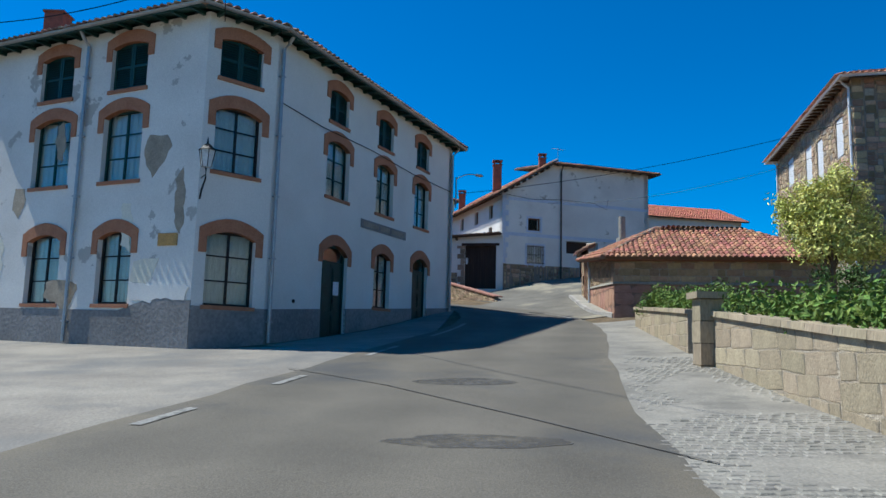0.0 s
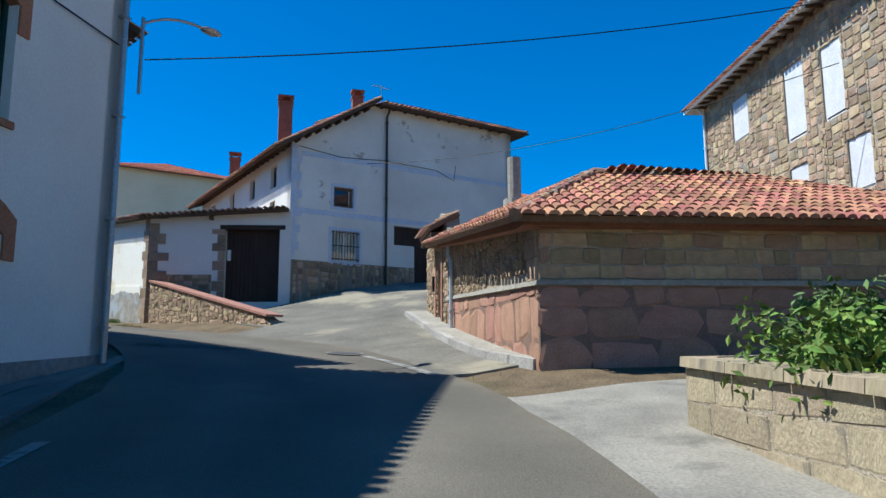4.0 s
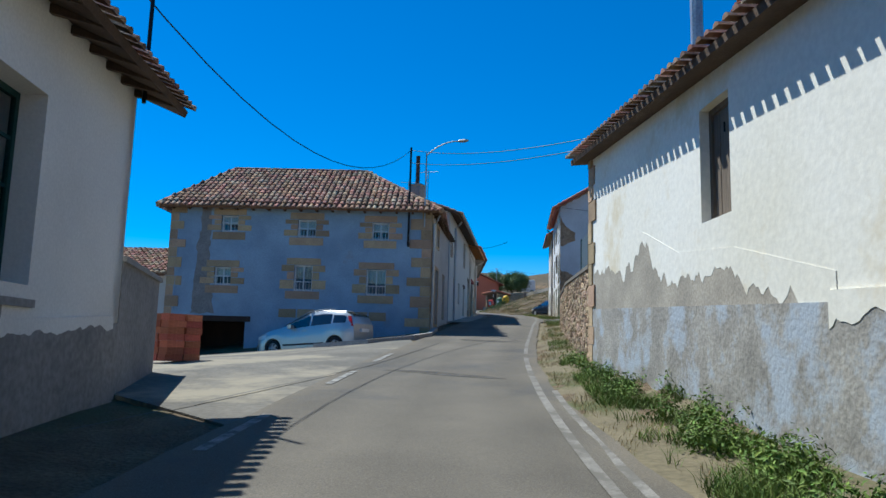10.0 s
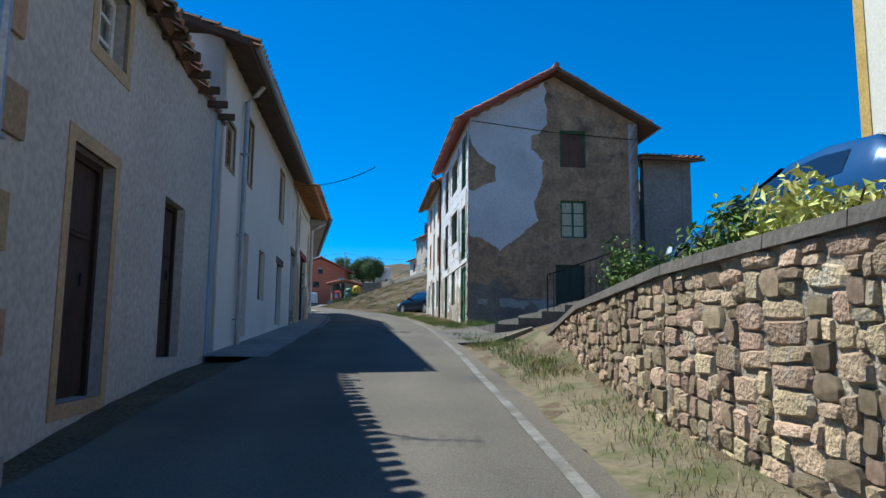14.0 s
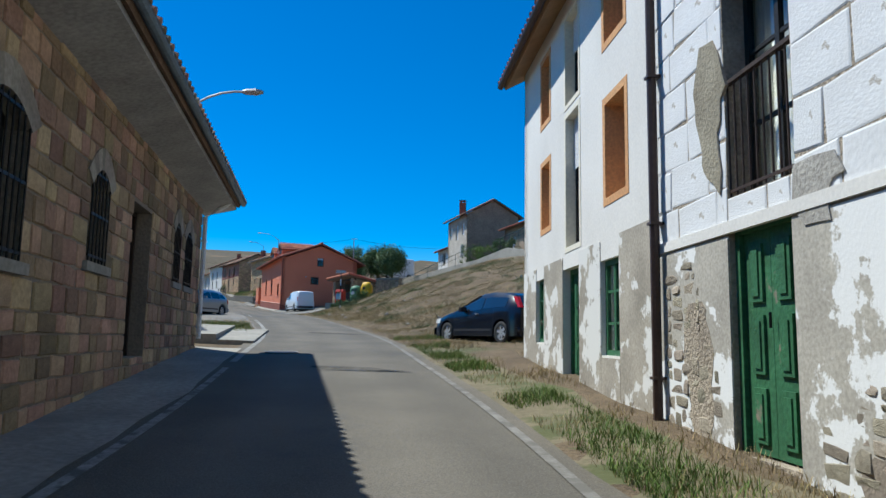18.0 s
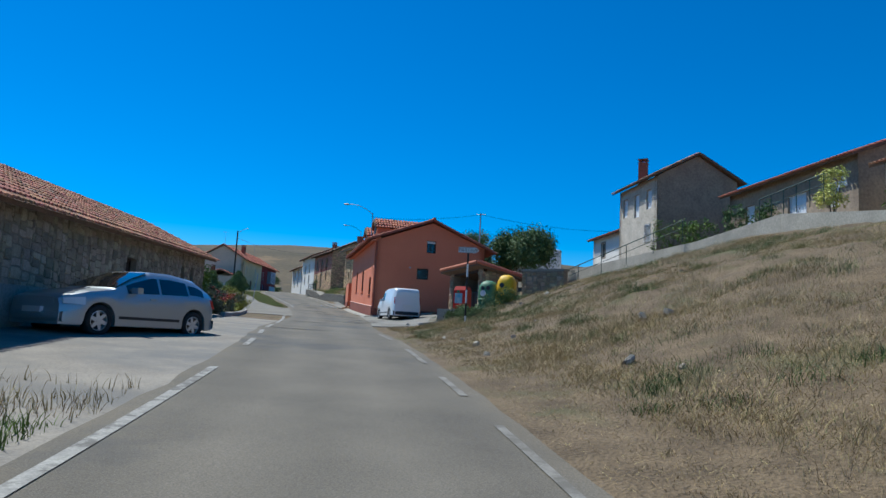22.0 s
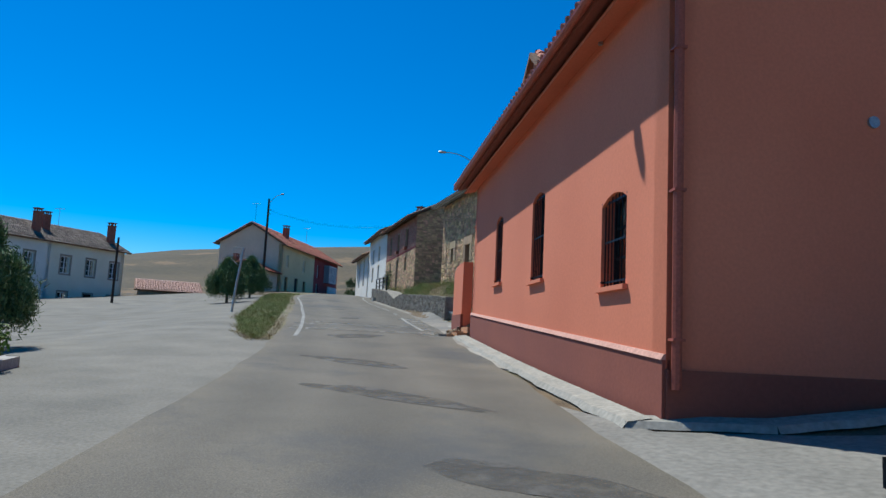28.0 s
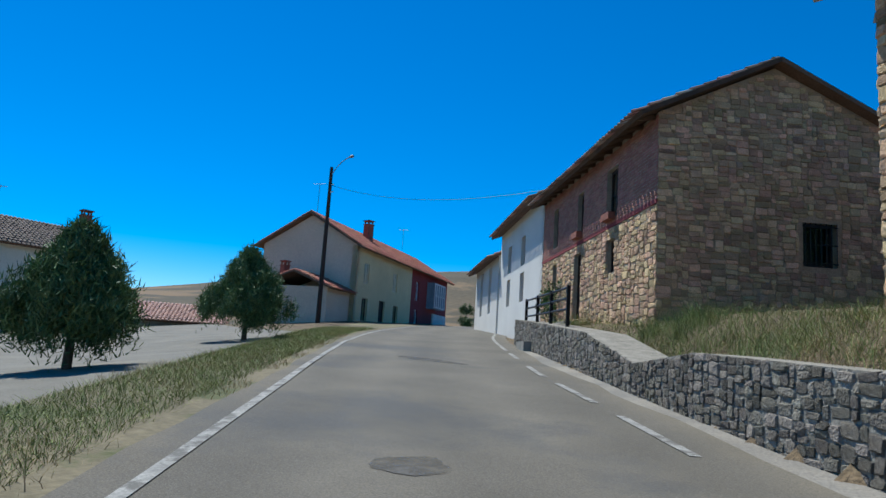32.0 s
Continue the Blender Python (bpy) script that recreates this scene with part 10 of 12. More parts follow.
def build_markings():
    k = [0]

    def line(y0, y1, d, w=0.11, lab="worn white edge line on the road", paint=LINEPAINT):
        ribbon("edge_line", y0, y1, [(p[0], p[1] - w / 2) for p in d] if isinstance(d, list) else d - w / 2, [(p[0], p[1] + w / 2) for p in d] if isinstance(d, list) else d + w / 2,
               paint, lab, "road marking", 0.054 + 0.0005 * (k[0] % 3), n=1)
        k[0] += 1
    for a, b in ((5.0, 7.1), (8.3, 10.4), (12.0, 15.0), (17.0, 23.0)):
        line(a, b, [(5, -3.2), (9, -3.1), (14, -3.1), (23, -2.9)], .13, "worn white dash on the road")
    line(26.5, 29.5, [(26, 1.35), (30, 1.5)], .2, "faded white line across the drive mouth")
    line(37, 62, [(37, 1.5), (42, 1.55), (48, 1.25), (56, 1.15), (62, 1.1)], .11, paint=FADEDLINE)
    line(37, 56, [(37, 1.74), (42, 1.79), (48, 1.49), (56, 1.39)], .09, paint=FADEDLINE)
    line(62, 118, [(62, 1.1), (75, 1.05), (86, 1.35), (100, 1.5), (118, 1.5)], .10, paint=FADEDLINE)
    for a in (118.5, 122.5, 127.0):
        line(a, a + 3.2, 1.5, .11, paint=FADEDLINE)
    for a in (51.0, 55.2, 59.4):
        line(a, a + 2.6, -2.15, .12, "worn white dash on the road")
    line(86, 101, -1.95, .10)
    line(101, 121, -1.95, .13)
    for a, b in ((124.0, 126.2), (127.4, 129.6), (130.7, 134.0), (145.6, 146.8)):
        line(a, b, [(124, -1.95), (135, -2.0), (139, -2.2), (145, -2.55), (147, -2.55)], .13, "worn white dash on the road")
    line(134.6, 144.9, [(134.6, -2.0), (139, -2.2), (145, -2.55)], .13)
    line(158.5, 240, [(158.5, -1.7), (166, -1.58), (168, -1.7), (173.5, -2.15), (181, -2.9), (190, -3.15), (240, -3.1)], .11)
    line(162, 168, [(162, 2.1), (168, 2.35)], .11)
    for a in (168.4, 170.8, 173.2, 175.6, 178.4):
        line(a, a + 1.9, [(168, 2.35), (171, 2.2), (176, 1.6), (184, 1.45)], .11, "worn white dash on the road")
    line(181, 200, [(181, 1.5), (200, 1.45)], .11)
    # patches of darker asphalt and joints
    STAIN = mat("dark_asphalt_stain", (0.098, 0.090, 0.079), (0.076, 0.070, 0.062), 0.85, 1.5, 60, 0.3, bdist=0.008)
    broken(STAIN, 1.6, .38, .62)
    for i, (y, d, a, b) in enumerate(((5.5, .1, .8, .3), (9.5, -.6, .8, .4), (31, -1.0, 1.2, .5), (58, -.5, 1.2, .25), (84, .3, .4, .6), (101, .2, .9, .3), (131, -1.2, 1.2, .4), (160, -.2, .5, .9), (163.5, -.3, .35, .35), (166, .1, .3, .5), (170, -.2, .3, .3), (46, .6, .9, .3), (140.5, .9, 1.2, .5), (142.5, 1.6, .9, .6), (144.5, 1.9, 1.3, .5), (138.5, -.9, 1.0, .4), (152, .2, 1.4, .35), (155, -.3, 1.2, .35), (149, 1.2, .9, .4), (66, -.2, .9, .3), (92, -.5, .8, .3), (112, .3, 1.0, .35), (177, -.4, .8, .3))):
        g = Geo()
        x, yy = at_road(y, d)
        n = 48
        ring = []
        for q in range(n):
            t = 2 * math.pi * q / n
            rr = 1 + .35 * noise.noise((i * 3.3, 1.2 * math.cos(t), 1.2 * math.sin(t))) + .10 * noise.noise((i * 1.3, 6 * math.cos(t), 6 * math.sin(t)))
            ring.append((x + a * rr * math.cos(t), yy + b * rr * math.sin(t)))
        z = land([p[0] for p in ring] + [x], [p[1] for p in ring] + [yy]) + .0505
        g.v = [(p[0], p[1], float(zz)) for p, zz in zip(ring + [(x, yy)], z)]
        g.f = [(q, (q + 1) % n, n) for q in range(n)]
        solo("asphalt_patch", g, STAIN, "darker mended patch in the asphalt", "road patch", "structure")
    DUST = mat("cement_dust_on_asphalt", (0.33, 0.31, 0.275), (0.22, 0.205, 0.18), .95, 1.5, 26, .3, spots=(.14, .128, .106), spot_scale=1.6, spot_lo=.43, spot_hi=.55)
    broken(DUST, 2.2, .36, .60)
    ribbon("dust_streak", 160.2, 167.5, [(160.2, 1.5), (163, 1.9), (167.5, 2.3)], [(160.2, 2.3), (163, 2.75), (167.5, 2.95)], DUST, "pale cement dust along the road edge", "road dust", .0515, wob=.35)
    for k, (y, d0, d1, hw) in enumerate(((161.3, -2.0, 2.3, .62), (162.6, -1.9, 2.5, .5), (163.6, -1.6, 2.6, .42))):
        g = Geo()
        n = 36
        for q in range(n + 1):
            d = d0 + (d1 - d0) * q / n
            wv = hw * max(.05, .5 + .9 * noise.noise((q * .45, k * 5.1, 0)) + .5 * noise.noise((q * 1.3, k * 5.1, 4))) * (1 if 0 < q < n else .1)
            for sg in (-1, 1):
                x, yy = at_road(y, d)
                x, yy = x - .55 * sg * wv, yy + .83 * sg * wv + .2 * noise.noise((q * .2, k, 3))
                g.v.append((x, yy, gz(x, yy) + .0525))
        g.f = [(2 * q, 2 * q + 2, 2 * q + 3, 2 * q + 1) for q in range(n)]
        solo("dust_streak", g, DUST, "pale cement dust streak across the asphalt", "road dust", "structure")
    for pts in ([(-2.6, 11.5), (-.8, 9.6), (.9, 7.2), (2.2, 5.2)], [(-12.6, 50.5), (-13.9, 58), (-15.6, 64.5)]):
        g = Geo()
        for (a, b), (c, e) in zip(pts[:-1], pts[1:]):
            n = 8
            for q in range(n):
                p, r = (a + (c - a) * q / n, b + (e - b) * q / n), (a + (c - a) * (q + 1) / n, b + (e - b) * (q + 1) / n)
                wv = Vector((-(r[1] - p[1]), r[0] - p[0])).normalized() * .018
                j = len(g.v)
                g.v += [(p[0] - wv.x, p[1] - wv.y, gz(*p) + .0545), (p[0] + wv.x, p[1] + wv.y, gz(*p) + .0545), (r[0] + wv.x, r[1] + wv.y, gz(*r) + .0545), (r[0] - wv.x, r[1] - wv.y, gz(*r) + .0545)]
                g.f.append((j, j + 1, j + 2, j + 3))
        solo("asphalt_joint", g, ASPHALT_D, "dark sealed joint across the asphalt", "road joint", "structure")
    for x, y in ((4.1, 30.2), (-30.0, 103.2), (-61.5, 161.8), (-65.6, 163.9)):
        z = gz(x, y) + .062
        g = Geo().tube([(x, y, z - .02), (x, y, z)], .33, 20)
        g.v = [(a, b, c - z + gz(a, b) + .062) for a, b, c in g.v]
        m = thing("manhole_cover", "round dark iron manhole cover in the road", "manhole", (x, y, z), "manholes", "structure")
        part("cover", g, mat("cast_iron_cover", (.10, .095, .09), None, .6, 6, 40, .6, metal=.4), m)
        part("cover_rim", Geo().add([(x + r * math.cos(a), y + r * math.sin(a), gz(x + r * math.cos(a), y + r * math.sin(a)) + .067) for r in (.325, .36) for a in np.linspace(0, 2 * math.pi, 21)[:-1]], [(i, (i + 1) % 20, 20 + (i + 1) % 20, 20 + i) for i in range(20)]), CONCRETE_D, m)


build_markings()


# ---------- walls along the road ----------
def stone_run(name, label, pts, thick, w, h, proud, limit, seed, mat1=RUBBLE, mat2=RUBBLE_ISL, core=MORTAR, cope=None, cname="coping_stone", rough=0.12, category="wall"):
    """A wall along plan points (x, y, foot, top), faced with single stones on its right-hand side."""
    c = pts[len(pts) // 2]
    t = thing(name, label, category, (c[0], c[1], c[2]))
    for i, (p, q) in enumerate(zip(pts[:-1], pts[1:])):
        f, L = frame_of(p[:2], q[:2])
        g = Geo().hexa([f(0, 0, p[2] - .6), f(L, 0, q[2] - .6), f(L, thick, q[2] - .6), f(0, thick, p[2] - .6), f(0, 0, p[3]), f(L, 0, q[3]), f(L, thick, q[3]), f(0, thick, p[3])])
        part("wall_core", g, core, t)
        stones(t, f, 0, L, [(0, p[2] - .1), (L, q[2] - .1)], [(0, p[3]), (L, q[3])], mat1, mat2, w, h, proud, .0 if rough > .1 else .01, (), limit, seed + i, rough=rough)
        if cope:
            n = max(1, int(L / .7))
            for k in range(n):
                s0, s1 = L * k / n + .005, L * (k + 1) / n - .005
                za, zb = p[3] + (q[3] - p[3]) * s0 / L, p[3] + (q[3] - p[3]) * s1 / L
                part(cname, Geo().hexa([f(s0, -.06, za), f(s1, -.06, zb), f(s1, thick + .04, zb), f(s0, thick + .04, za), f(s0, -.05, za + .09), f(s1, -.05, zb + .09), f(s1, thick + .03, zb + .09), f(s0, thick + .03, za + .09)]), cope, t)
    return t


def build_road_walls():
    GW = mat("lichened_sandstone", (0.43, 0.35, 0.235), (0.27, 0.215, 0.145), 0.95, 1.8, 26, 0.6, rnd=.16, spots=(0.17, 0.15, 0.12), spot_scale=2.6, spot_lo=.56, spot_hi=.68, aniso=(1, 1, .3))
    GWI = mat("lichened_sandstone_joined", (0.43, 0.35, 0.235), (0.27, 0.215, 0.145), 0.95, 1.8, 26, 0.6, island=.16, spots=(0.17, 0.15, 0.12), spot_scale=2.6, spot_lo=.56, spot_hi=.68, aniso=(1, 1, .3))
    stone_run("garden_wall", "pale sandstone block garden wall with coping, ivy spilling over", [(6.2, 22.2, 1.55, 2.30), (5.55, 17.5, 1.22, 2.05), (5.0, 13.9, .95, 1.85)], .35, (.45, 1.0), (.24, .36), .008, 60, 201, GW, GWI, cope=GW, rough=.03)
    stone_run("garden_wall", "pale sandstone block garden wall with coping, ivy spilling over", [(4.72, 12.1, .85, 1.75), (4.2, 7.0, .45, 1.36), (3.75, 2.0, .12, 1.02), (3.6, -6, -.4, .5)], .35, (.45, 1.0), (.24, .36), .008, 70, 205, GW, GWI, cope=GW, rough=.03)
    stone_run("garden_wall", "pale sandstone end of the garden wall", [(9.5, 23.2, 1.9, 2.32), (6.25, 22.25, 1.55, 2.3)], .3, (.45, 1.0), (.24, .36), .008, 20, 209, GW, GWI, cope=GW, rough=.03)
    pl = thing("gate_pillar", "square sandstone gate pillar with a flat cap", "pillar", (4.63, 11.85, .85))
    for k in range(4):
        part("pillar_block", Geo().box(4.43 + .01 * (k % 2), 4.85, 11.65 + .01 * (k % 2), 12.05, .5 + k * .38, .87 + k * .38), GW, pl)
    part("pillar_cap", Geo().box(4.36, 4.92, 11.58, 12.12, 2.025, 2.14), GW, pl)
    gt = thing("garden_gate", "dark iron garden gate between the walls", "gate", (4.85, 12.85, .9))
    f, L = frame_of((5.0, 13.85), (4.72, 12.15))
    g = Geo()
    for s in (.03, L - .03):
        g.tube([f(s, .1, .85), f(s, .1, 1.95)], .025, 6)
    for z in (1.0, 1.85):
        g.tube([f(.03, .1, z), f(L - .03, .1, z)], .018, 6)
    part("gate_frame", g, IRON, gt)
    for k in range(12):
        s = .15 + k * (L - .3) / 11
        part("gate_bar", Geo().tube([f(s, .1, .95), f(s, .1, 1.95)], .009, 5), IRON, gt)
    part("gate_sheet", Geo().fbox(f, .05, L - .05, .115, .12, 1.0, 1.8), DARKWOOD, gt)
    # retaining wall of rough blocks
    stone_run("retaining_wall", "high rough stone retaining wall above the road verge", [(-16.06, 80.41, 6.25, 6.45), (-15.1, 76.0, 5.95, 6.9), (-14.18, 72.08, 5.65, 7.0), (-12.62, 67.57, 5.35, 7.05), (-11.82, 65.35, 5.25, 6.95), (-9.74, 59.42, 4.9, 6.6)], .5, (.10, .42), (.07, .2), .036, 80, 221, rough=.16, core=MORTAR, cope=mat("dark_wall_coping", (.17, .15, .125), (.11, .10, .085), .95, 2, 20, .5), cname="coping_slab")
    # fence on it
    MESHWIRE = plain("pale_mesh_wire", (.52, .56, .50), .5, .3)
    fe = thing("mesh_fence", "pale welded mesh fence with dark green posts on the retaining wall", "fence", (-11.2, 64.1, 6.9))
    for a, b in (((-11.2, 64.1, 6.95), (-10.45, 62.0, 6.82)), ((-10.45, 62.0, 6.82), (-9.75, 60.0, 6.7))):
        A, B = Vector(a), Vector(b)
        part("fence_post", Geo().tube([A, A + Vector((0, 0, 1.0))], .024, 6), DARKGREEN, fe)
        g = Geo()
        for k in range(9):
            z = Vector((0, 0, .1 + .105 * k))
            g.tube([A + z, B + z], .003, 4)
        n = int((B - A).length / .06)
        for k in range(n):
            p = A + (B - A) * k / n
            g.tube([p + Vector((0, 0, .1)), p + Vector((0, 0, .95))], .002, 3)
        part("fence_mesh", g, MESHWIRE, fe)
    # steps beside the tall old house
    STEPC = mat("weathered_step_concrete", (0.165, 0.155, 0.135), (0.10, 0.094, 0.083), 0.95, 1.4, 26, .5, spots=(.10, .095, .085), spot_scale=1.0, spot_lo=.55, spot_hi=.68)
    st = thing("concrete_steps", "worn grey concrete steps beside the old house", "steps", (-16.6, 85.2, 6.9))
    f, L = frame_of((-18.75, 87.1), (-17.75, 84.2))
    for k in range(5):
        part("step", Geo().fbox(f, -.1 + .02 * k, L, .05 + .62 * k, 4.2, 6.3, 6.90 + .175 * k), STEPC, st)
    rl = thing("stair_rail", "thin black iron rail beside the concrete steps", "railing", (-16.4, 84.9, 7.1))
    part("rail_post", Geo().tube([(-16.4, 84.9, 7.1), (-16.4, 84.9, 8.23)], .02, 6), IRON, rl)
    part("hand_rail", Geo().tube([(-16.4, 84.9, 8.23), (-14.2, 86.0, 9.1)], .02, 6), IRON, rl)
    for k in range(1, 14):
        x, y, z = -16.4 + 2.2 * k / 14, 84.9 + 1.1 * k / 14, 8.23 + .87 * k / 14
        part("baluster", Geo().tube([(x, y, z - 1.0), (x, y, z)], .009, 5), IRON, rl)
    # terrace wall along the foot of the houses on the bank
    pts = []
    for y in (176, 170, 165, 160, 156, 152, 148, 143, 138, 132, 126, 120, 114, 109, 104):
        x, yy = at_road(y, 17.4 if y > 130 else 16.4)
        pts.append((x, yy, gz(x, yy) - .3, gz(x, yy) + (.75 if y > 130 else .3)))
    t = thing("terrace_wall", "low weathered concrete terrace wall before the houses", "wall", pts[3][:3])
    for p, q in zip(pts[:-1], pts[1:]):
        f, L = frame_of(p[:2], q[:2])
        part("wall_panel", Geo().hexa([f(.01, 0, p[2] - 1), f(L, 0, q[2] - 1), f(L, .3, q[2] - 1), f(.01, .3, p[2] - 1), f(.01, 0, p[3]), f(L, 0, q[3]), f(L, .3, q[3]), f(.01, .3, p[3])]), CONCRETE, t)
    rl = thing("stair_railing", "green iron handrail down the steps on the bank", "railing", (*at_road(140, 16.5), 14.2))
    for y0, d0, z0, y1, d1, z1 in ((139, 17.2, 16.2, 146, 13.5, 13.9), (131, 18, 16.6, 134, 17.6, 16.2)):
        A, B = Vector((*at_road(y0, d0), z0)), Vector((*at_road(y1, d1), z1))
        part("hand_rail", Geo().tube([A, B], .025, 6).tube([A - Vector((0, 0, .4)), B - Vector((0, 0, .4))], .016, 6), DARKGREEN, rl)
        for k in range(6):
            p = A + (B - A) * k / 5
            part("railing_post", Geo().tube([p - Vector((0, 0, 1.1)), p], .02, 6), DARKGREEN, rl)
    # low wall, stone heap and railing past the red house
    R3 = lambda y, d: at_road(y, d)
    pts = [(*R3(184, 2.05), 14.0, 14.85), (*R3(180, 2.3), 13.65, 14.5), (*R3(176.5, 2.5), 13.3, 14.1), (*R3(174.5, 2.65), 13.1, 13.55), (*R3(172.5, 2.85), 12.85, 13.7), (*R3(169.5, 3.35), 12.5, 13.5), (*R3(166.5, 3.95), 12.15, 13.25)]
    LOWSTONE = mat("lichened_grey_rubble", (0.29, 0.255, 0.205), (0.15, 0.13, 0.105), 0.95, 5, 34, 1.0, rnd=.32, bdist=.03, spots=(.40, .375, .33), spot_scale=5, spot_lo=.60, spot_hi=.72)
    LOWSTONE_I = mat("lichened_grey_rubble_joined", (0.29, 0.255, 0.205), (0.15, 0.13, 0.105), 0.95, 5, 34, 1.0, island=.32, bdist=.03, spots=(.40, .375, .33), spot_scale=5, spot_lo=.60, spot_hi=.72)
    GREYMORTAR = mat("grey_rubble_mortar", (0.34, 0.31, 0.26), (0.21, 0.19, 0.155), 0.95, 4, 24, 0.9, bdist=.04)
    stone_run("low_rubble_wall", "low weathered rubble wall along the road", pts, .8, (.09, .26), (.06, .16), .02, 90, 241, LOWSTONE, LOWSTONE_I, core=GREYMORTAR, rough=.18)
    stone_run("low_rubble_wall", "broken low rubble wall with concrete footing", [(*R3(166.2, 4.15), 12.1, 12.6), (*R3(164.6, 4.5), 11.9, 12.3)], .5, (.15, .5), (.12, .25), .05, 40, 247, LOWSTONE, LOWSTONE_I, cope=CONCRETE)
    rng = random.Random(77)
    for y, d, n, rr, zz, lab, sz in ((166.6, 5.1, 46, .75, 13.2, "heap of large broken building stones on the bank", (.13, .34)), (161.2, 3.3, 70, .5, 11.6, "small heap of pale rubble by the gate steps", (.04, .14))):
        x0, y0 = R3(y, d)
        h = thing("stone_heap", lab, "stone heap", (x0, y0, gz(x0, y0)))
        shp = stone_shapes(RUBBLE, 10, 3, .25)
        for k in range(n):
            a, q = rng.random() * 6.283, rng.random() ** .6
            s = rng.uniform(*sz)
            p = Vector((x0 + rr * q * math.cos(a) * 1.4, y0 + rr * q * math.sin(a), 0))
            p.z = gz(p.x, p.y) + (1 - q) * rr * .55 + s * .25
            ob = new("stone", shp[k % 10][0])
            ob.parent = h
            ob.matrix_local = Matrix.Translation(p - Vector(h.location)) @ Euler((rng.random() * 6, rng.random() * 6, rng.random() * 6)).to_matrix().to_4x4() @ Matrix.Diagonal((s * 1.3, s * .9, s * .8, 1))
    rl = thing("road_railing", "dark tubular railing on the low wall", "railing", (-80.7, 178.7, 14.2))
    f, L = frame_of(R3(183, 2.1), R3(178.5, 2.45))
    for z in (14.75, 15.0, 15.25):
        part("rail", Geo().tube([f(0, .2, z + .15), f(L, .2, z)], .03, 6), IRON, rl)
    for k in range(4):
        part("railing_post", Geo().fbox(f, L * k / 3 - .04, L * k / 3 + .04, .16, .24, 14.2, 15.3 + .15 * (1 - k / 3)), IRON, rl)
    pr = thing("stone_pier", "rough stone pier with a coping beside the bins", "pier", (-43.1, 143.6, 11.2))
    f, L = frame_of((-43.8, 144.4), (-41.6, 143.9))
    part("pier_core", Geo().fbox(f, 0, L, 0, .4, 10.6, 13.1), MORTAR_D, pr)
    stones(pr, f, 0, L, 11.0, 13.05, RUBBLE, RUBBLE_ISL, (.16, .34), (.12, .24), .05, .012, (), 80, 261)
    part("pier_coping", Geo().fbox(f, -.06, L + .06, -.06, .46, 13.1, 13.2), CONCRETE, pr)


build_road_walls()


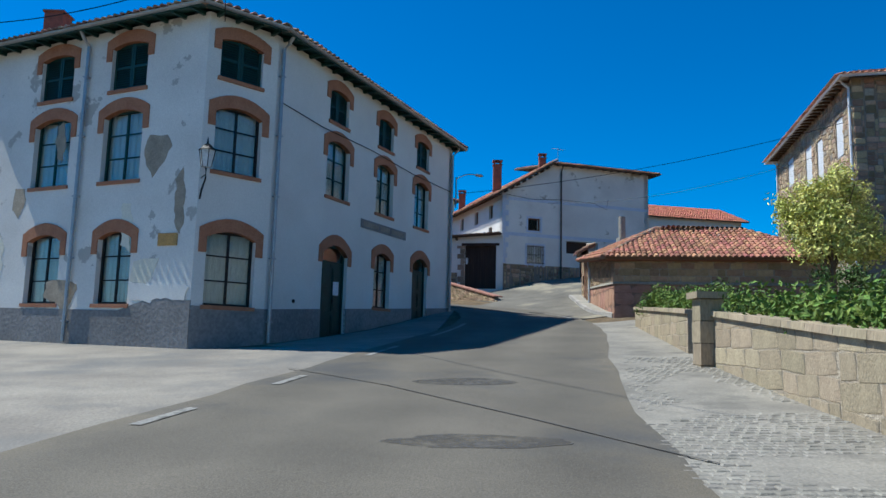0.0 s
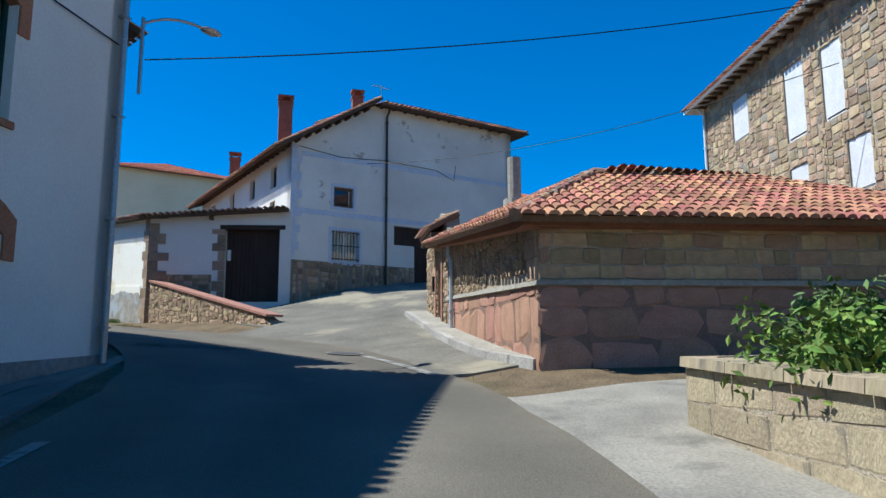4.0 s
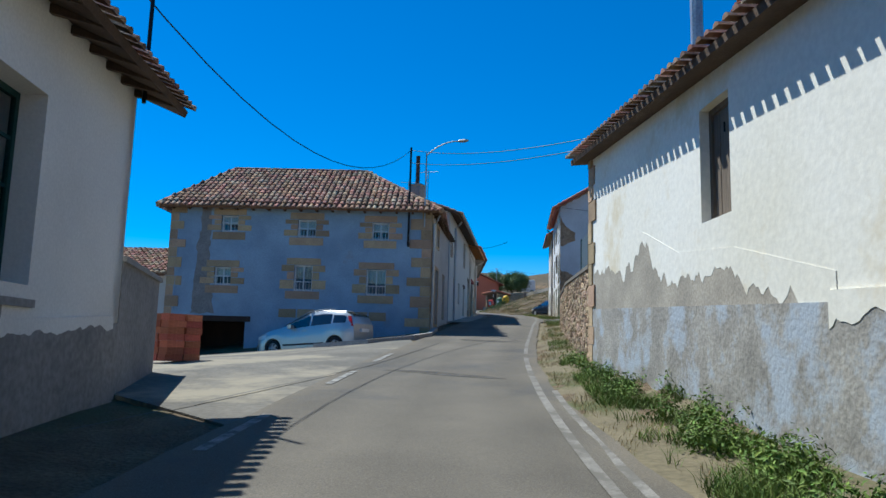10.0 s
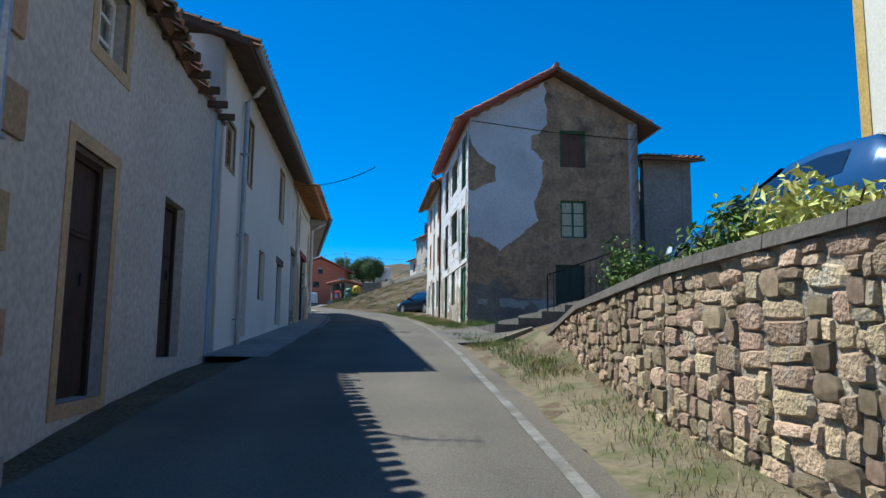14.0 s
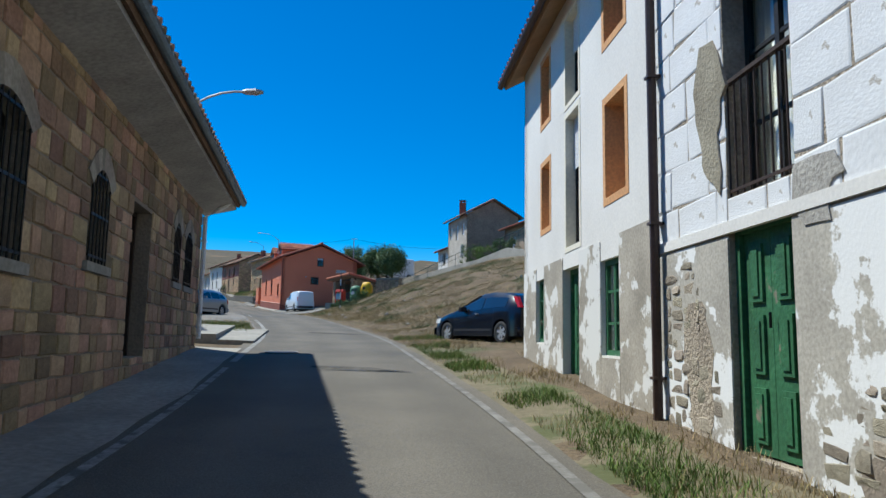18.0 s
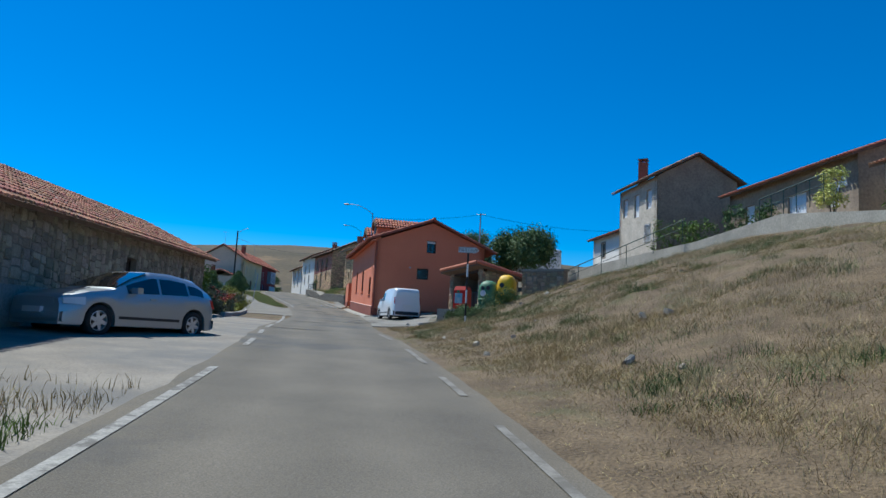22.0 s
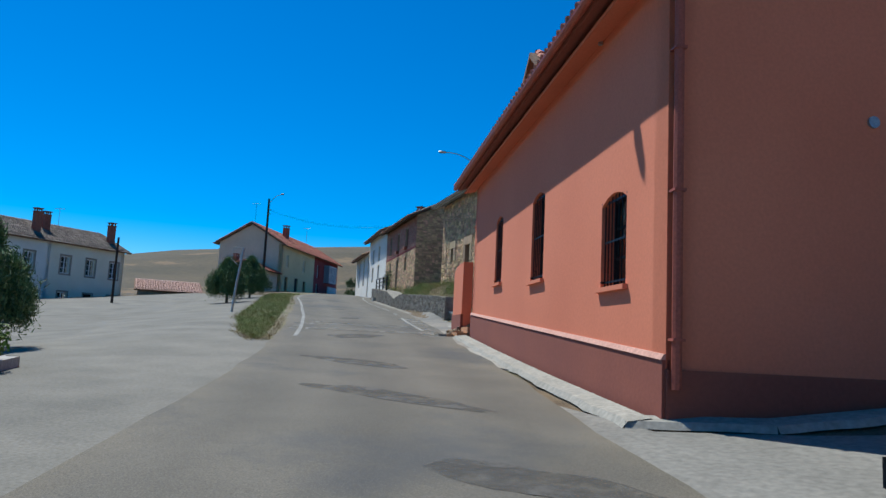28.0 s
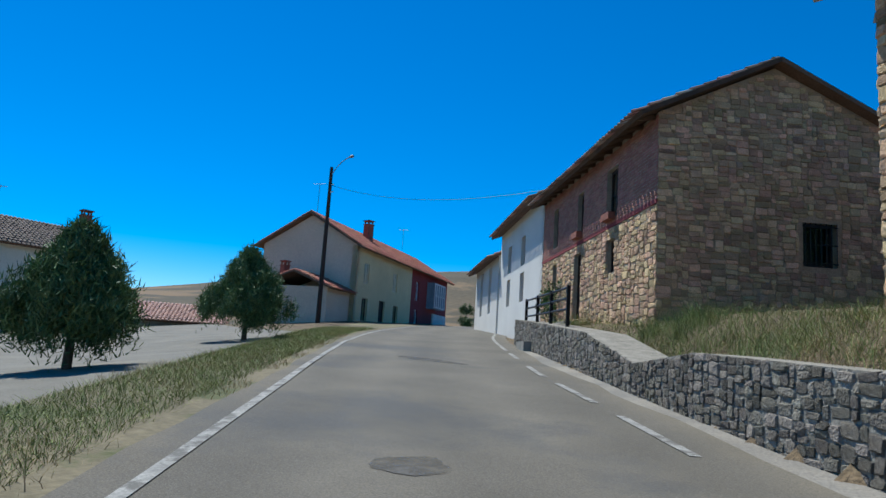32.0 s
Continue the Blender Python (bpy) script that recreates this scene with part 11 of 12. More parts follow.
# ---------- trees, shrubs, grass ----------
def build_plants():
    tree("golden_tree", "rounded golden variegated garden tree behind the wall", (9.75, 17.0, 1.9), (9.7, 16.9, 4.35), (1.3, 1.3, 1.5), LEAF_GOLD, 17000, .055, 3, nclump=190, cr=.26, trunk=.08)
    tree("dark_tree", "tall dark green tree behind the white annex", (-25, 32, 0), (-24, 31, 8.2), (4.2, 4.2, 3.4), LEAF, 7000, .16, 5, nclump=80, cr=.7, trunk=.2)
    # ivy and hedge over the garden walls
    for i, (a, b, za, zb, n) in enumerate((((6.35, 21.8), (5.35, 14.2), 2.25, 1.9, 5200), ((5.0, 11.5), (4.45, 6.5), 1.75, 1.4, 4800), ((4.45, 6.5), (3.95, 1.0), 1.4, .95, 4200))):
        rng = random.Random(40 + i)
        cl = []
        for k in range(80):
            t = rng.random()
            x, y, z = a[0] + (b[0] - a[0]) * t, a[1] + (b[1] - a[1]) * t, za + (zb - za) * t
            cl.append((x + rng.uniform(-.12, .95), y, z + rng.uniform(-.05, .34 if i else .5), rng.uniform(.13, .26)))
            if rng.random() < .35:
                cl.append((x - .06, y, z - rng.uniform(.0, .3), .12))
        h = thing("ivy_hedge", "bright green ivy hedge spilling over the garden wall", "hedge", (a[0], a[1], za), "garden hedges")
        part("foliage", leaf_geo(cl, n, .055, 60 + i), LEAF_LIGHT, h)
    for i, (x, y, r, m) in enumerate(((8.6, 20.5, (.9, .9, .75), LEAF), (7.6, 21.8, (.7, .6, .8), LEAF), (9.5, 13.0, (1.5, 1.6, .8), LEAF), (7.5, 9.0, (1.4, 2.2, .55), LEAF_LIGHT), (6.9, 16.5, (.9, 1.6, .6), LEAF), (12.0, 20.5, (1.1, 1.1, .9), LEAF), (7.0, 4.0, (1.5, 2.0, .5), LEAF_LIGHT))):
        shrub("dense green garden shrub behind the wall", (x, y, gz(x, y)), r, m, 2600, .06, 70 + i, "garden shrubs")
    # verges
    grass("green_verge", "green grass and weeds along the foot of the barn", scatter(44, 60, [(44, 2.3), (50, 1.9), (60, 1.8)], [(44, 3.2), (50, 2.9), (60, 2.9)], 15000, 1, .5, 1.2), (.06, .24), .006, GRASSGREEN, 11, .6)
    cl = [(*p, gz(*p) + .12, .16) for p in scatter(45, 60, [(44, 2.5), (60, 2.0)], [(44, 3.1), (60, 2.7)], 120, 5).tolist()]
    solo("verge_weeds", leaf_geo(cl, 11000, .03, 5, up=.6), LEAF_LIGHT, "low broad-leaved weeds along the barn", "weeds", "stuff")
    grass("dry_verge", "dry grass and weeds at the road edge", scatter(40, 84, [(40, 1.9), (60, 1.4), (84, 1.6)], [(40, 2.5), (60, 2.3), (84, 2.5)], 14000, 2, .5, 1.0), (.03, .13), .004, GRASSDRY, 12)
    grass("green_verge", "patches of green grass before the retaining wall", scatter(60, 84, 1.7, 2.6, 7000, 3, .9, .7), (.04, .16), .005, GRASSGREEN, 13)
    grass("green_verge", "thin grass strip along the old houses", scatter(86, 110, [(86, 1.75), (110, 2.0)], [(86, 2.5), (105, 2.7), (110, 3.6)], 15000, 4, .7, .9), (.04, .17), .005, GRASSGREEN, 14)
    grass("dry_verge", "dry grass along the old houses", scatter(86, 112, [(86, 1.7), (112, 2.0)], [(86, 2.6), (112, 4.0)], 10000, 5, .6, .9), (.04, .15), .004, GRASSDRY, 15)
    tufts("wall_foot_weeds", "green weeds at the corner of the old house and the steps", np.array([(-19.5, 88.9), (-19.2, 88.6), (-18.9, 88.5), (-19.9, 88.8), (-18.3, 88.0), (-18.0, 87.2)]), (160, 260), .22, (.08, .36), .005, GRASSGREEN, 45)
    VERGEG = mat("half_dry_verge_grass", (0.25, 0.29, 0.085), (0.125, 0.165, 0.042), .8, 2, 20, 0, island=.45)
    # the bank
    grass("bank_grass", "matted dry yellow grass on the bank beside the road", scatter(100, 138, [(100, 3.2), (112, 5.5), (118, 2.6), (134, 3.4), (138, 6.5)], [(100, 15.5), (138, 16.5)], 210000, 6, .7, .55), (.03, .15), .003, GRASSDRY, 16, 1.0)
    SEED = mat("pale_seed_grass", (0.50, 0.41, 0.23), (0.32, 0.255, 0.13), .85, 2, 20, 0, island=.3)
    tufts("bank_tufts", "pale tufts of seed grass on the bank", scatter(104, 143, [(104, 6), (116, 3.4), (143, 5)], 15.5, 1100, 7, .6, .5), (40, 80), .15, (.06, .27), .0024, SEED, 17)
    tufts("bank_tufts", "grey-green tufts of weeds on the bank", scatter(104, 143, [(104, 5), (118, 3.2), (143, 5)], 15.5, 260, 27, .9, .5), (90, 160), .22, (.05, .22), .004, WEED, 37)
    tufts("bank_tufts", "straw-coloured tufts at the foot of the bank", scatter(106, 140, 2.3, [(106, 6), (118, 4), (140, 5)], 260, 28, .5, .6), (40, 80), .10, (.03, .12), .0025, GRASSDRY, 38)
    rng = random.Random(61)
    shp = stone_shapes(mat("pale_loose_stone", (.50, .46, .38), (.38, .34, .28), .95, 3, 30, .6), 10, 3, .16)
    hs = thing("bank_stones", "loose pale stones lying on the bank", "stones", (*at_road(122, 6), gz(*at_road(122, 6))))
    for x, y in scatter(106, 140, 2.6, 11, 36, 29).tolist():
        sz = rng.uniform(.05, .16)
        ob = new("stone", shp[rng.randrange(10)][0])
        ob.parent = hs
        ob.matrix_local = Matrix.Translation(Vector((x, y, gz(x, y) + sz * .15)) - Vector(hs.location)) @ Euler((rng.random() * 6, rng.random() * 6, rng.random() * 6)).to_matrix().to_4x4() @ Matrix.Diagonal((sz * 1.4, sz, sz * .8, 1))
    grass("bank_weeds", "green weeds among the dry grass on the bank", scatter(100, 138, [(100, 4), (120, 4), (138, 7)], 16, 16000, 8, 1.3, .6), (.03, .13), .004, WEED, 18, .7)
    grass("dry_verge", "short dry grass at the foot of the bank", scatter(108, 136, [(108, 2.2), (136, 2.4)], [(108, 6.0), (118, 4.0), (136, 3.6)], 20000, 9, .6, .8), (.02, .09), .003, GRASSDRY, 19, .9)
    grass("green_verge", "patch of green grass beside the concrete platform", scatter(110.5, 117, -4.6, -2.4, 4500, 10, .7, .8), (.06, .24), .008, GRASSGREEN, 20)
    grass("dry_verge", "dry grass patch before the cream house", scatter(110, 119, -7.5, -2.3, 6500, 11, .6, .7), (.06, .28), .006, GRASSDRY, 21)
    grass("dry_verge", "dry grass along the stone barn", scatter(120, 140, -9.0, -7.0, 5000, 12, .5, .6), (.06, .35), .007, GRASSDRY, 22)
    grass("green_verge", "green weeds at the foot of the stone barn", scatter(121, 140, -9.4, -7.6, 3500, 13, .8, .6), (.1, .4), .010, WEED, 23)
    grass("roadside_verge", "green grass verge between the road and the side street", scatter(158.4, 190, [(158.4, -2.6), (160, -3.2), (164, -3.8), (175, -4.5), (182, -5.3), (190, -5.9)], [(158, -2.5), (168, -2.45), (174, -2.8), (182, -3.5), (190, -3.7)], 80000, 14), (.04, .2), .004, VERGEG, 24, .7)
    grass("dry_verge", "dry grass edging the verge", scatter(158, 190, [(158, -2.7), (160, -3.4), (164, -4.0), (190, -5.8)], [(158, -2.2), (168, -2.2), (174, -2.5), (182, -3.3), (190, -3.5)], 16000, 15, .4, .7), (.03, .2), .004, GRASSDRY, 25, .6)
    grass("bank_grass", "tall grass on the bank before the stone house", scatter(166.5, 184, [(166.5, 4.8), (171, 3.7), (176, 2.9), (184, 2.7)], [(166, 6.0), (172, 4.9), (184, 4.2)], 17000, 16, 1.3, .6), (.04, .26), .0035, VERGEG, 26, .8)
    grass("bank_grass", "dry grass on the bank before the stone house", scatter(165, 184, [(165, 4.9), (171, 3.5), (176, 2.8), (184, 2.6)], [(165, 6.2), (172, 5.0), (184, 4.4)], 12000, 17, .9, .6), (.03, .2), .003, GRASSDRY, 27, .8)
    tufts("bank_tufts", "tall seed-headed weeds before the stone houses", scatter(167, 184, [(167, 4.9), (171, 4.0), (176, 3.3), (184, 2.9)], [(166, 6.0), (172, 5.0), (184, 4.3)], 60, 47, .8, .6), (30, 70), .16, (.15, .5), .003, VERGEG, 48)
    grass("dry_verge", "dry grass round the shelter and the red house", scatter(142, 153, [(142, 8.5), (153, 5.5)], [(142, 14), (153, 10)], 6000, 18, .6, .6), (.08, .4), .007, GRASSDRY, 28)
    grass("dry_verge", "sparse dry tufts in the drive and yard", scatter(26, 44, 1.8, 6.0, 1500, 19, 1.8, 1.2), (.03, .10), .006, GRASSDRY, 29)
    grass("dry_litter", "short flattened dry grass at the foot of the bank", scatter(106, 136.5, [(106, 1.9), (130, 2.0), (136.5, 3.2)], [(106, 7), (136.5, 6)], 60000, 22), (.015, .07), .004, GRASSDRY, 32, 1.4)
    grass("bank_weeds", "thick green weeds on the corner of the bank", scatter(128, 137.2, [(128, 2.4), (133, 2.8), (137.2, 4.6)], [(128, 6.0), (137.2, 8.5)], 12000, 20, .5, .6), (.03, .16), .004, WEED, 30, .6)
    grass("bank_grass", "pale dry grass on the corner of the bank", scatter(127, 137.2, [(127, 2.3), (133, 2.8), (137.2, 4.6)], [(127, 6.0), (137.2, 9.0)], 16000, 21, .5, .6), (.03, .15), .003, GRASSDRY, 31, .6)
    # trees on the bank
    for i, (y, d, z, h, r) in enumerate(((152, 15.0, 14.9, 3.0, 1.4), (157, 15.5, 15.0, 4.2, 1.9), (163, 15.0, 15.0, 4.9, 2.3), (169, 16, 15.0, 5.2, 2.6), (176, 17, 15.0, 5.2, 2.8), (184, 21, 15, 5.0, 3.0))):
        x, yy = at_road(y, d)
        tree("bank_tree", "dark green bushy tree on the bank", (x, yy, z), (x, yy, z + h * .52), (r, r, h * .48), LEAF if i % 2 else NEEDLE, 14000, .105, 90 + i, "trees on the bank", nclump=130, cr=.6)
    for i, (s, r, m) in enumerate(((2.5, (.5, .5, .9), LEAF), (5.5, (.7, .7, .6), LEAF_LIGHT), (9.0, (.6, .6, .7), LEAF), (12.5, (.9, .8, .7), LEAF_LIGHT), (16.0, (.55, .55, 1.5), LEAF_GOLD), (20.5, (.9, .8, 1.0), LEAF), (23.0, (.7, .7, 1.3), NEEDLE), (26.5, (1.2, 1.0, 1.1), LEAF_LIGHT), (29.5, (1.4, 1.1, 1.3), LEAF_LIGHT))):
        p = Vector((-20.3, 131.0)) + Vector((-0.553, 0.833)) * s + Vector((-.833, -.553)) * 1.6
        shrub("garden shrub before the houses on the bank", (p.x, p.y, max(gz(p.x, p.y), 15.0)), r, m, 1500, .07, 120 + i, "shrubs on the bank")
    # island planting
    YEL = mat("yellow_green_leaves", (0.34, 0.33, 0.055), (0.19, 0.20, 0.035), .7, 1.5, 12, 0, island=.35)
    ROSE = mat("grey_green_rose_leaves", (0.17, 0.19, 0.13), (0.08, 0.10, 0.06), .7, 2, 14, 0, island=.45)
    for i, (x, y, r, m, lab) in enumerate(((-58.0, 139.6, (1.5, 1.2, .85), ROSE, "grey-green rose bush with red blooms on the island"), (-56.8, 137.6, (.8, .7, .6), ROSE, "low grey-green rose shoots on the island"), (-60.6, 142.9, (1.6, 1.4, .85), YEL, "yellow-green rounded shrub on the island"), (-62.6, 145.4, (1.4, 1.3, .85), YEL, "yellow-green rounded shrub on the island"), (-59.2, 141.3, (.8, .9, .4), LEAF_GOLD, "low straw-coloured plants on the island"), (-65.4, 149.0, (1.1, 1.0, .7), LEAF_LIGHT, "bright green low shrub on the island"))):
        shrub(lab, (x - .7, y + .4, gz(x, y)), r, m, 5200, .05, 140 + i, "island shrubs", cr=.17)
    cl = [(p[0], p[1], p[2], .12) for p in clumps((-58.7, 140.0, 10.95), (1.55, 1.25, .85), 34, 9, .1, 0)]
    solo("rose_blooms", leaf_geo(cl, 420, .055, 9), mat("red_rose_petals", (.55, .02, .03), (.4, .015, .02), .6, 3, 20, 0, island=.3), "scattered red rose blooms on the island bush", "flowers", "stuff")
    tree("street_tree", "young leafy tree with a slim trunk by the barn end", (-59.5, 138.4, 10.1), (-59.6, 138.5, 12.1), (1.0, 1.0, .95), LEAF_LIGHT, 4200, .09, 150, nclump=50)
    tree("side_street_tree", "leafy tree on the lower side street", (-84, 157.5, 10.6), (-84, 157.5, 14.0), (2.0, 2.0, 2.0), LEAF, 4200, .11, 151, nclump=50)
    for i, (x, y, z, top, r) in enumerate(((-84.8, 171.1, 12.2, 15.2, 1.2), (-91.0, 178.5, 12.8, 16.3, 1.6), (-70.5, 152.0, 10.6, 13.6, 1.3))):
        t = thing("young_pine", "young bushy pine on the verge", "tree", (x, y, z), "pines on the verge")
        part("trunk", Geo().tube([(x, y, z - .2), (x + .05, y, z + .5 * (top - z)), (x, y, top - .3)], .10, 7, .03), BARK, t)
        rng = random.Random(170 + i)
        cl = []
        for k in range(150):
            u = rng.random()
            zz = gz(x, y) + .62 + (top - gz(x, y) - .75) * u
            rr = r * min(1.0, .55 + 2.2 * u) * (1 - u) ** .9 * (.35 + .65 * rng.random() ** .5) + .08
            a = rng.random() * 6.283
            cl.append((x + rr * math.cos(a), y + rr * math.sin(a), zz, .36 - .16 * u))
        g = pine_needles(cl, 34000, .15, 170 + i)
        part("needles", g, NEEDLE, t)
    # shrubs above the retaining wall and beside the road
    for i, (x, y, r, m) in enumerate(((-13.2, 75.0, (.8, 1.0, .55), LEAF_LIGHT), (-12.9, 72.0, (.7, 1.0, .45), LEAF_GOLD), (-11.0, 66.5, (.6, .8, .3), WEED), (-10.0, 62.5, (.6, .8, .3), WEED), (-14.2, 78.2, (.7, .9, .5), LEAF_LIGHT))):
        shrub("yellow-green shrub growing above the retaining wall", (x, y, max(gz(x, y), 6.6)), r, m, 1500, .06, 190 + i, "wall-top shrubs")
    x, y = at_road(184, 3.6)
    shrub("clipped dark hedge beside the railing", (x, y, gz(x, y)), (1.0, 1.4, .9), LEAF, 2600, .06, 199, name="hedge", category="hedge")
    # far trees along the skyline
    rng = random.Random(5)
    for k in range(10):
        x, y = -250 + 22 * k + rng.uniform(-6, 6), 300 + rng.uniform(-30, 60)
        tree("far_tree", "distant dark tree on the hillside", (x, y, gz(x, y)), (x, y, gz(x, y) + 3.4), (2.6, 2.6, 2.6), LEAF, 900, .3, 300 + k, "distant trees", nclump=24, cr=.8)


build_plants()

# ---------- vehicles ----------
def vehicle(name, label, front, rear, toward, zg, paint, L0, L1, hw, roof, belt, rwheel=0.31, windows=(), screen=None, back=None, rim=RIM, tail=None, head=None, rail=False, plate=True, group="", belt_w=0.97, roof_w=0.74, spokes=6, low=None, lamp_z=None):
    """A car from its two hubs on the seen side. x runs forward from the rear axle.
    L0, L1: overhangs behind and ahead; roof: (x, height) table of the top line; belt: (x, height) table."""
    F, R = Vector((front[0], front[1])), Vector((rear[0], rear[1]))
    ax = (F - R).normalized()
    wb = (F - R).length
    lat = Vector((-ax.y, ax.x))
    sgn = 1 if (Vector((toward[0], toward[1])) - R).dot(lat) > 0 else -1
    C = R - lat * sgn * (hw - 0.09)
    W = lambda x, y, z: (C.x + ax.x * x + lat.x * y, C.y + ax.y * x + lat.y * y, zg + z)
    car = thing(name, label, "car" if "van" not in name else "van", W(wb / 2, 0, 0), group)
    top, bel = prof(roof), prof(belt)
    ra = rwheel + 0.055
    xs = sorted(set([round(v, 3) for v in np.linspace(-L0, wb + L1, 60)] + [round(c + ra * math.cos(a), 3) for c in (0, wb) for a in np.linspace(0, math.pi, 13)]))

    def lowz(x):
        z = 0.20
        for c in (0, wb):
            if abs(x - c) < ra:
                z = max(z, rwheel + math.sqrt(ra * ra - (x - c) ** 2))
        return z

    def half(x):
        e = min(x + L0, wb + L1 - x)
        return hw * (1 - 0.16 * max(0, 1 - e / 0.5) ** 2)

    def ring(x):
        h, zl, zb, zt = half(x), lowz(x), bel(x), top(x)
        zb = min(zb, zt - 0.02)
        zl = min(zl, zb - 0.04)
        cab = max(0.0, min(1.0, (zt - zb) / 0.45))
        rw = h * (belt_w - (belt_w - roof_w) * cab)
        zs = zt - 0.07 * cab - 0.015
        return [(0.0, zl), (h * .93, zl), (h, zl + .03 * (zb - zl)), (h * 1.0, zl + .55 * (zb - zl)), (h * belt_w, zb), (rw, max(zs, zb + .002)), (rw * .86, zt - .012), (0.0, zt)]
    V, Fc, n = [], [], 14
    for x in xs:
        r = ring(x)
        full = r + [(-y, z) for y, z in r[-2:0:-1]]
        V += [W(x, y, z) for y, z in full]
    for i in range(len(xs) - 1):
        Fc += [(i * n + k, i * n + (k + 1) % n, (i + 1) * n + (k + 1) % n, (i + 1) * n + k) for k in range(n)]
    Fc += [tuple(range(n)), tuple((len(xs) - 1) * n + k for k in range(n))]
    body = part("body", Geo().add(V, Fc), paint, car, smooth=True)
    bev = body.modifiers.new("edge", 'EDGE_SPLIT')
    bev.split_angle = radians(38)
    part("underbody", Geo().add([W(x, y, z) for z in (.22, .62) for x, y in ((-L0 + .25, -hw + .2), (wb + L1 - .3, -hw + .2), (wb + L1 - .3, hw - .2), (-L0 + .25, hw - .2))], [(0, 1, 2, 3), (7, 6, 5, 4), (0, 4, 5, 1), (1, 5, 6, 2), (2, 6, 7, 3), (3, 7, 4, 0)]), TRIM, car)

    def side_pt(x, f, s, off=0.007):
        r = ring(x)
        (y0, z0), (y1, z1) = r[4], r[5]
        return W(x, s * (y0 + (y1 - y0) * f + off), z0 + (z1 - z0) * f)
    for s in (-1, 1):
        for x0, x1, f0, f1 in windows:
            g = Geo()
            q = [x0 + (x1 - x0) * i / 8 for i in range(9)]
            for x in q:
                g.v += [side_pt(x, f0, s), side_pt(x, f1, s)]
            g.f = [(2 * i, 2 * i + 2, 2 * i + 3, 2 * i + 1) for i in range(8)]
            part("side_window", g, CARGLASS, car, smooth=True)
        part("side_trim", Geo().add([W(x, s * (half(x) + .004), z) for x in (ra + .08, wb - ra - .08) for z in (.36, .42)] + [W(x, s * (half(x) - .03), z) for x in (ra + .08, wb - ra - .08) for z in (.36, .42)], [(0, 1, 3, 2), (0, 2, 6, 4), (1, 5, 7, 3)]), TRIM, car)
        xm = windows[0][1] - .18 if windows else wb - .9
        zm = bel(xm) + .07
        part("wing_mirror", Geo().add([W(xm + a, s * (hw * belt_w + b), zm + c) for a in (-.05, .09) for b in (-.02, .17) for c in (-.05, .08)], [(0, 1, 3, 2), (4, 6, 7, 5), (0, 4, 5, 1), (2, 3, 7, 6), (0, 2, 6, 4), (1, 5, 7, 3)]), paint, car)
        xd = (windows[0][0] + .12) if windows else wb * .5
        part("door_handle", Geo().add([W(xd + a, s * (half(xd) * .985 + b), bel(xd) - .10 + c) for a in (0, .16) for b in (-.02, .02) for c in (0, .03)], [(0, 1, 3, 2), (4, 6, 7, 5), (0, 4, 5, 1), (2, 3, 7, 6), (0, 2, 6, 4), (1, 5, 7, 3)]), ZINC if paint is BLUEBLACK else paint, car)
        for xc in (0, wb):
            ww = thing_part("wheel", car, W(xc, s * (hw - .09), rwheel))
            circ = lambda r, y, m=22: [W(xc + r * math.cos(a), s * y, rwheel + r * math.sin(a)) for a in np.linspace(0, 2 * math.pi, m + 1)[:-1]]
            rows = [(rwheel * .66, hw - .02), (rwheel * .93, hw + .0), (rwheel, hw - .03), (rwheel, hw - .19), (rwheel * .8, hw - .21)]
            g = Geo()
            for r, y in rows:
                g.v += circ(r, y)
            g.f = [(i * 22 + k, i * 22 + (k + 1) % 22, (i + 1) * 22 + (k + 1) % 22, (i + 1) * 22 + k) for i in range(4) for k in range(22)]
            part("tyre", g, TYRE, ww, smooth=True)
            g = Geo()
            g.v = circ(rwheel * .67, hw - .03) + circ(rwheel * .60, hw - .025) + circ(rwheel * .58, hw - .10)
            g.f = [(i * 22 + k, i * 22 + (k + 1) % 22, (i + 1) * 22 + (k + 1) % 22, (i + 1) * 22 + k) for i in range(2) for k in range(22)]
            for k in range(spokes):
                a = 2 * math.pi * k / spokes + .3
                ca, sa = math.cos(a), math.sin(a)
                j = len(g.v)
                for rr, wd, y in ((.05, .045, hw - .035), (rwheel * .62, .032, hw - .03)):
                    g.v += [W(xc + rr * ca - wd * sa, s * y, rwheel + rr * sa + wd * ca), W(xc + rr * ca + wd * sa, s * y, rwheel + rr * sa - wd * ca)]
                g.f.append((j, j + 1, j + 3, j + 2))
            g.add(circ(.06, hw - .028, 12), [tuple(range(12))])
            part("rim", g, rim, ww)
            part("brake_disc", Geo().add(circ(rwheel * .64, hw - .11), [tuple(range(22))]), TRIM, ww)
        if head:
            x, z, ln, ht = head
            g = Geo()
            for q in (0, ln * .5, ln):
                xx = wb + L1 - x - ln + q
                g.v += [W(xx, s * (half(xx) + .008), z - ht / 2 + .02 * q), W(xx, s * (half(xx) * (belt_w + .004) + .006), z + ht / 2 - .12 * q)]
            xx = wb + L1 - x * .2
            g.v += [W(xx + .012, s * half(xx) * .72, z - ht / 2), W(xx + .012, s * half(xx) * .70, z + ht * .2)]
            g.f = [(0, 2, 3, 1), (2, 4, 5, 3), (4, 6, 7, 5)]
            part("headlight", g, LENS, car)
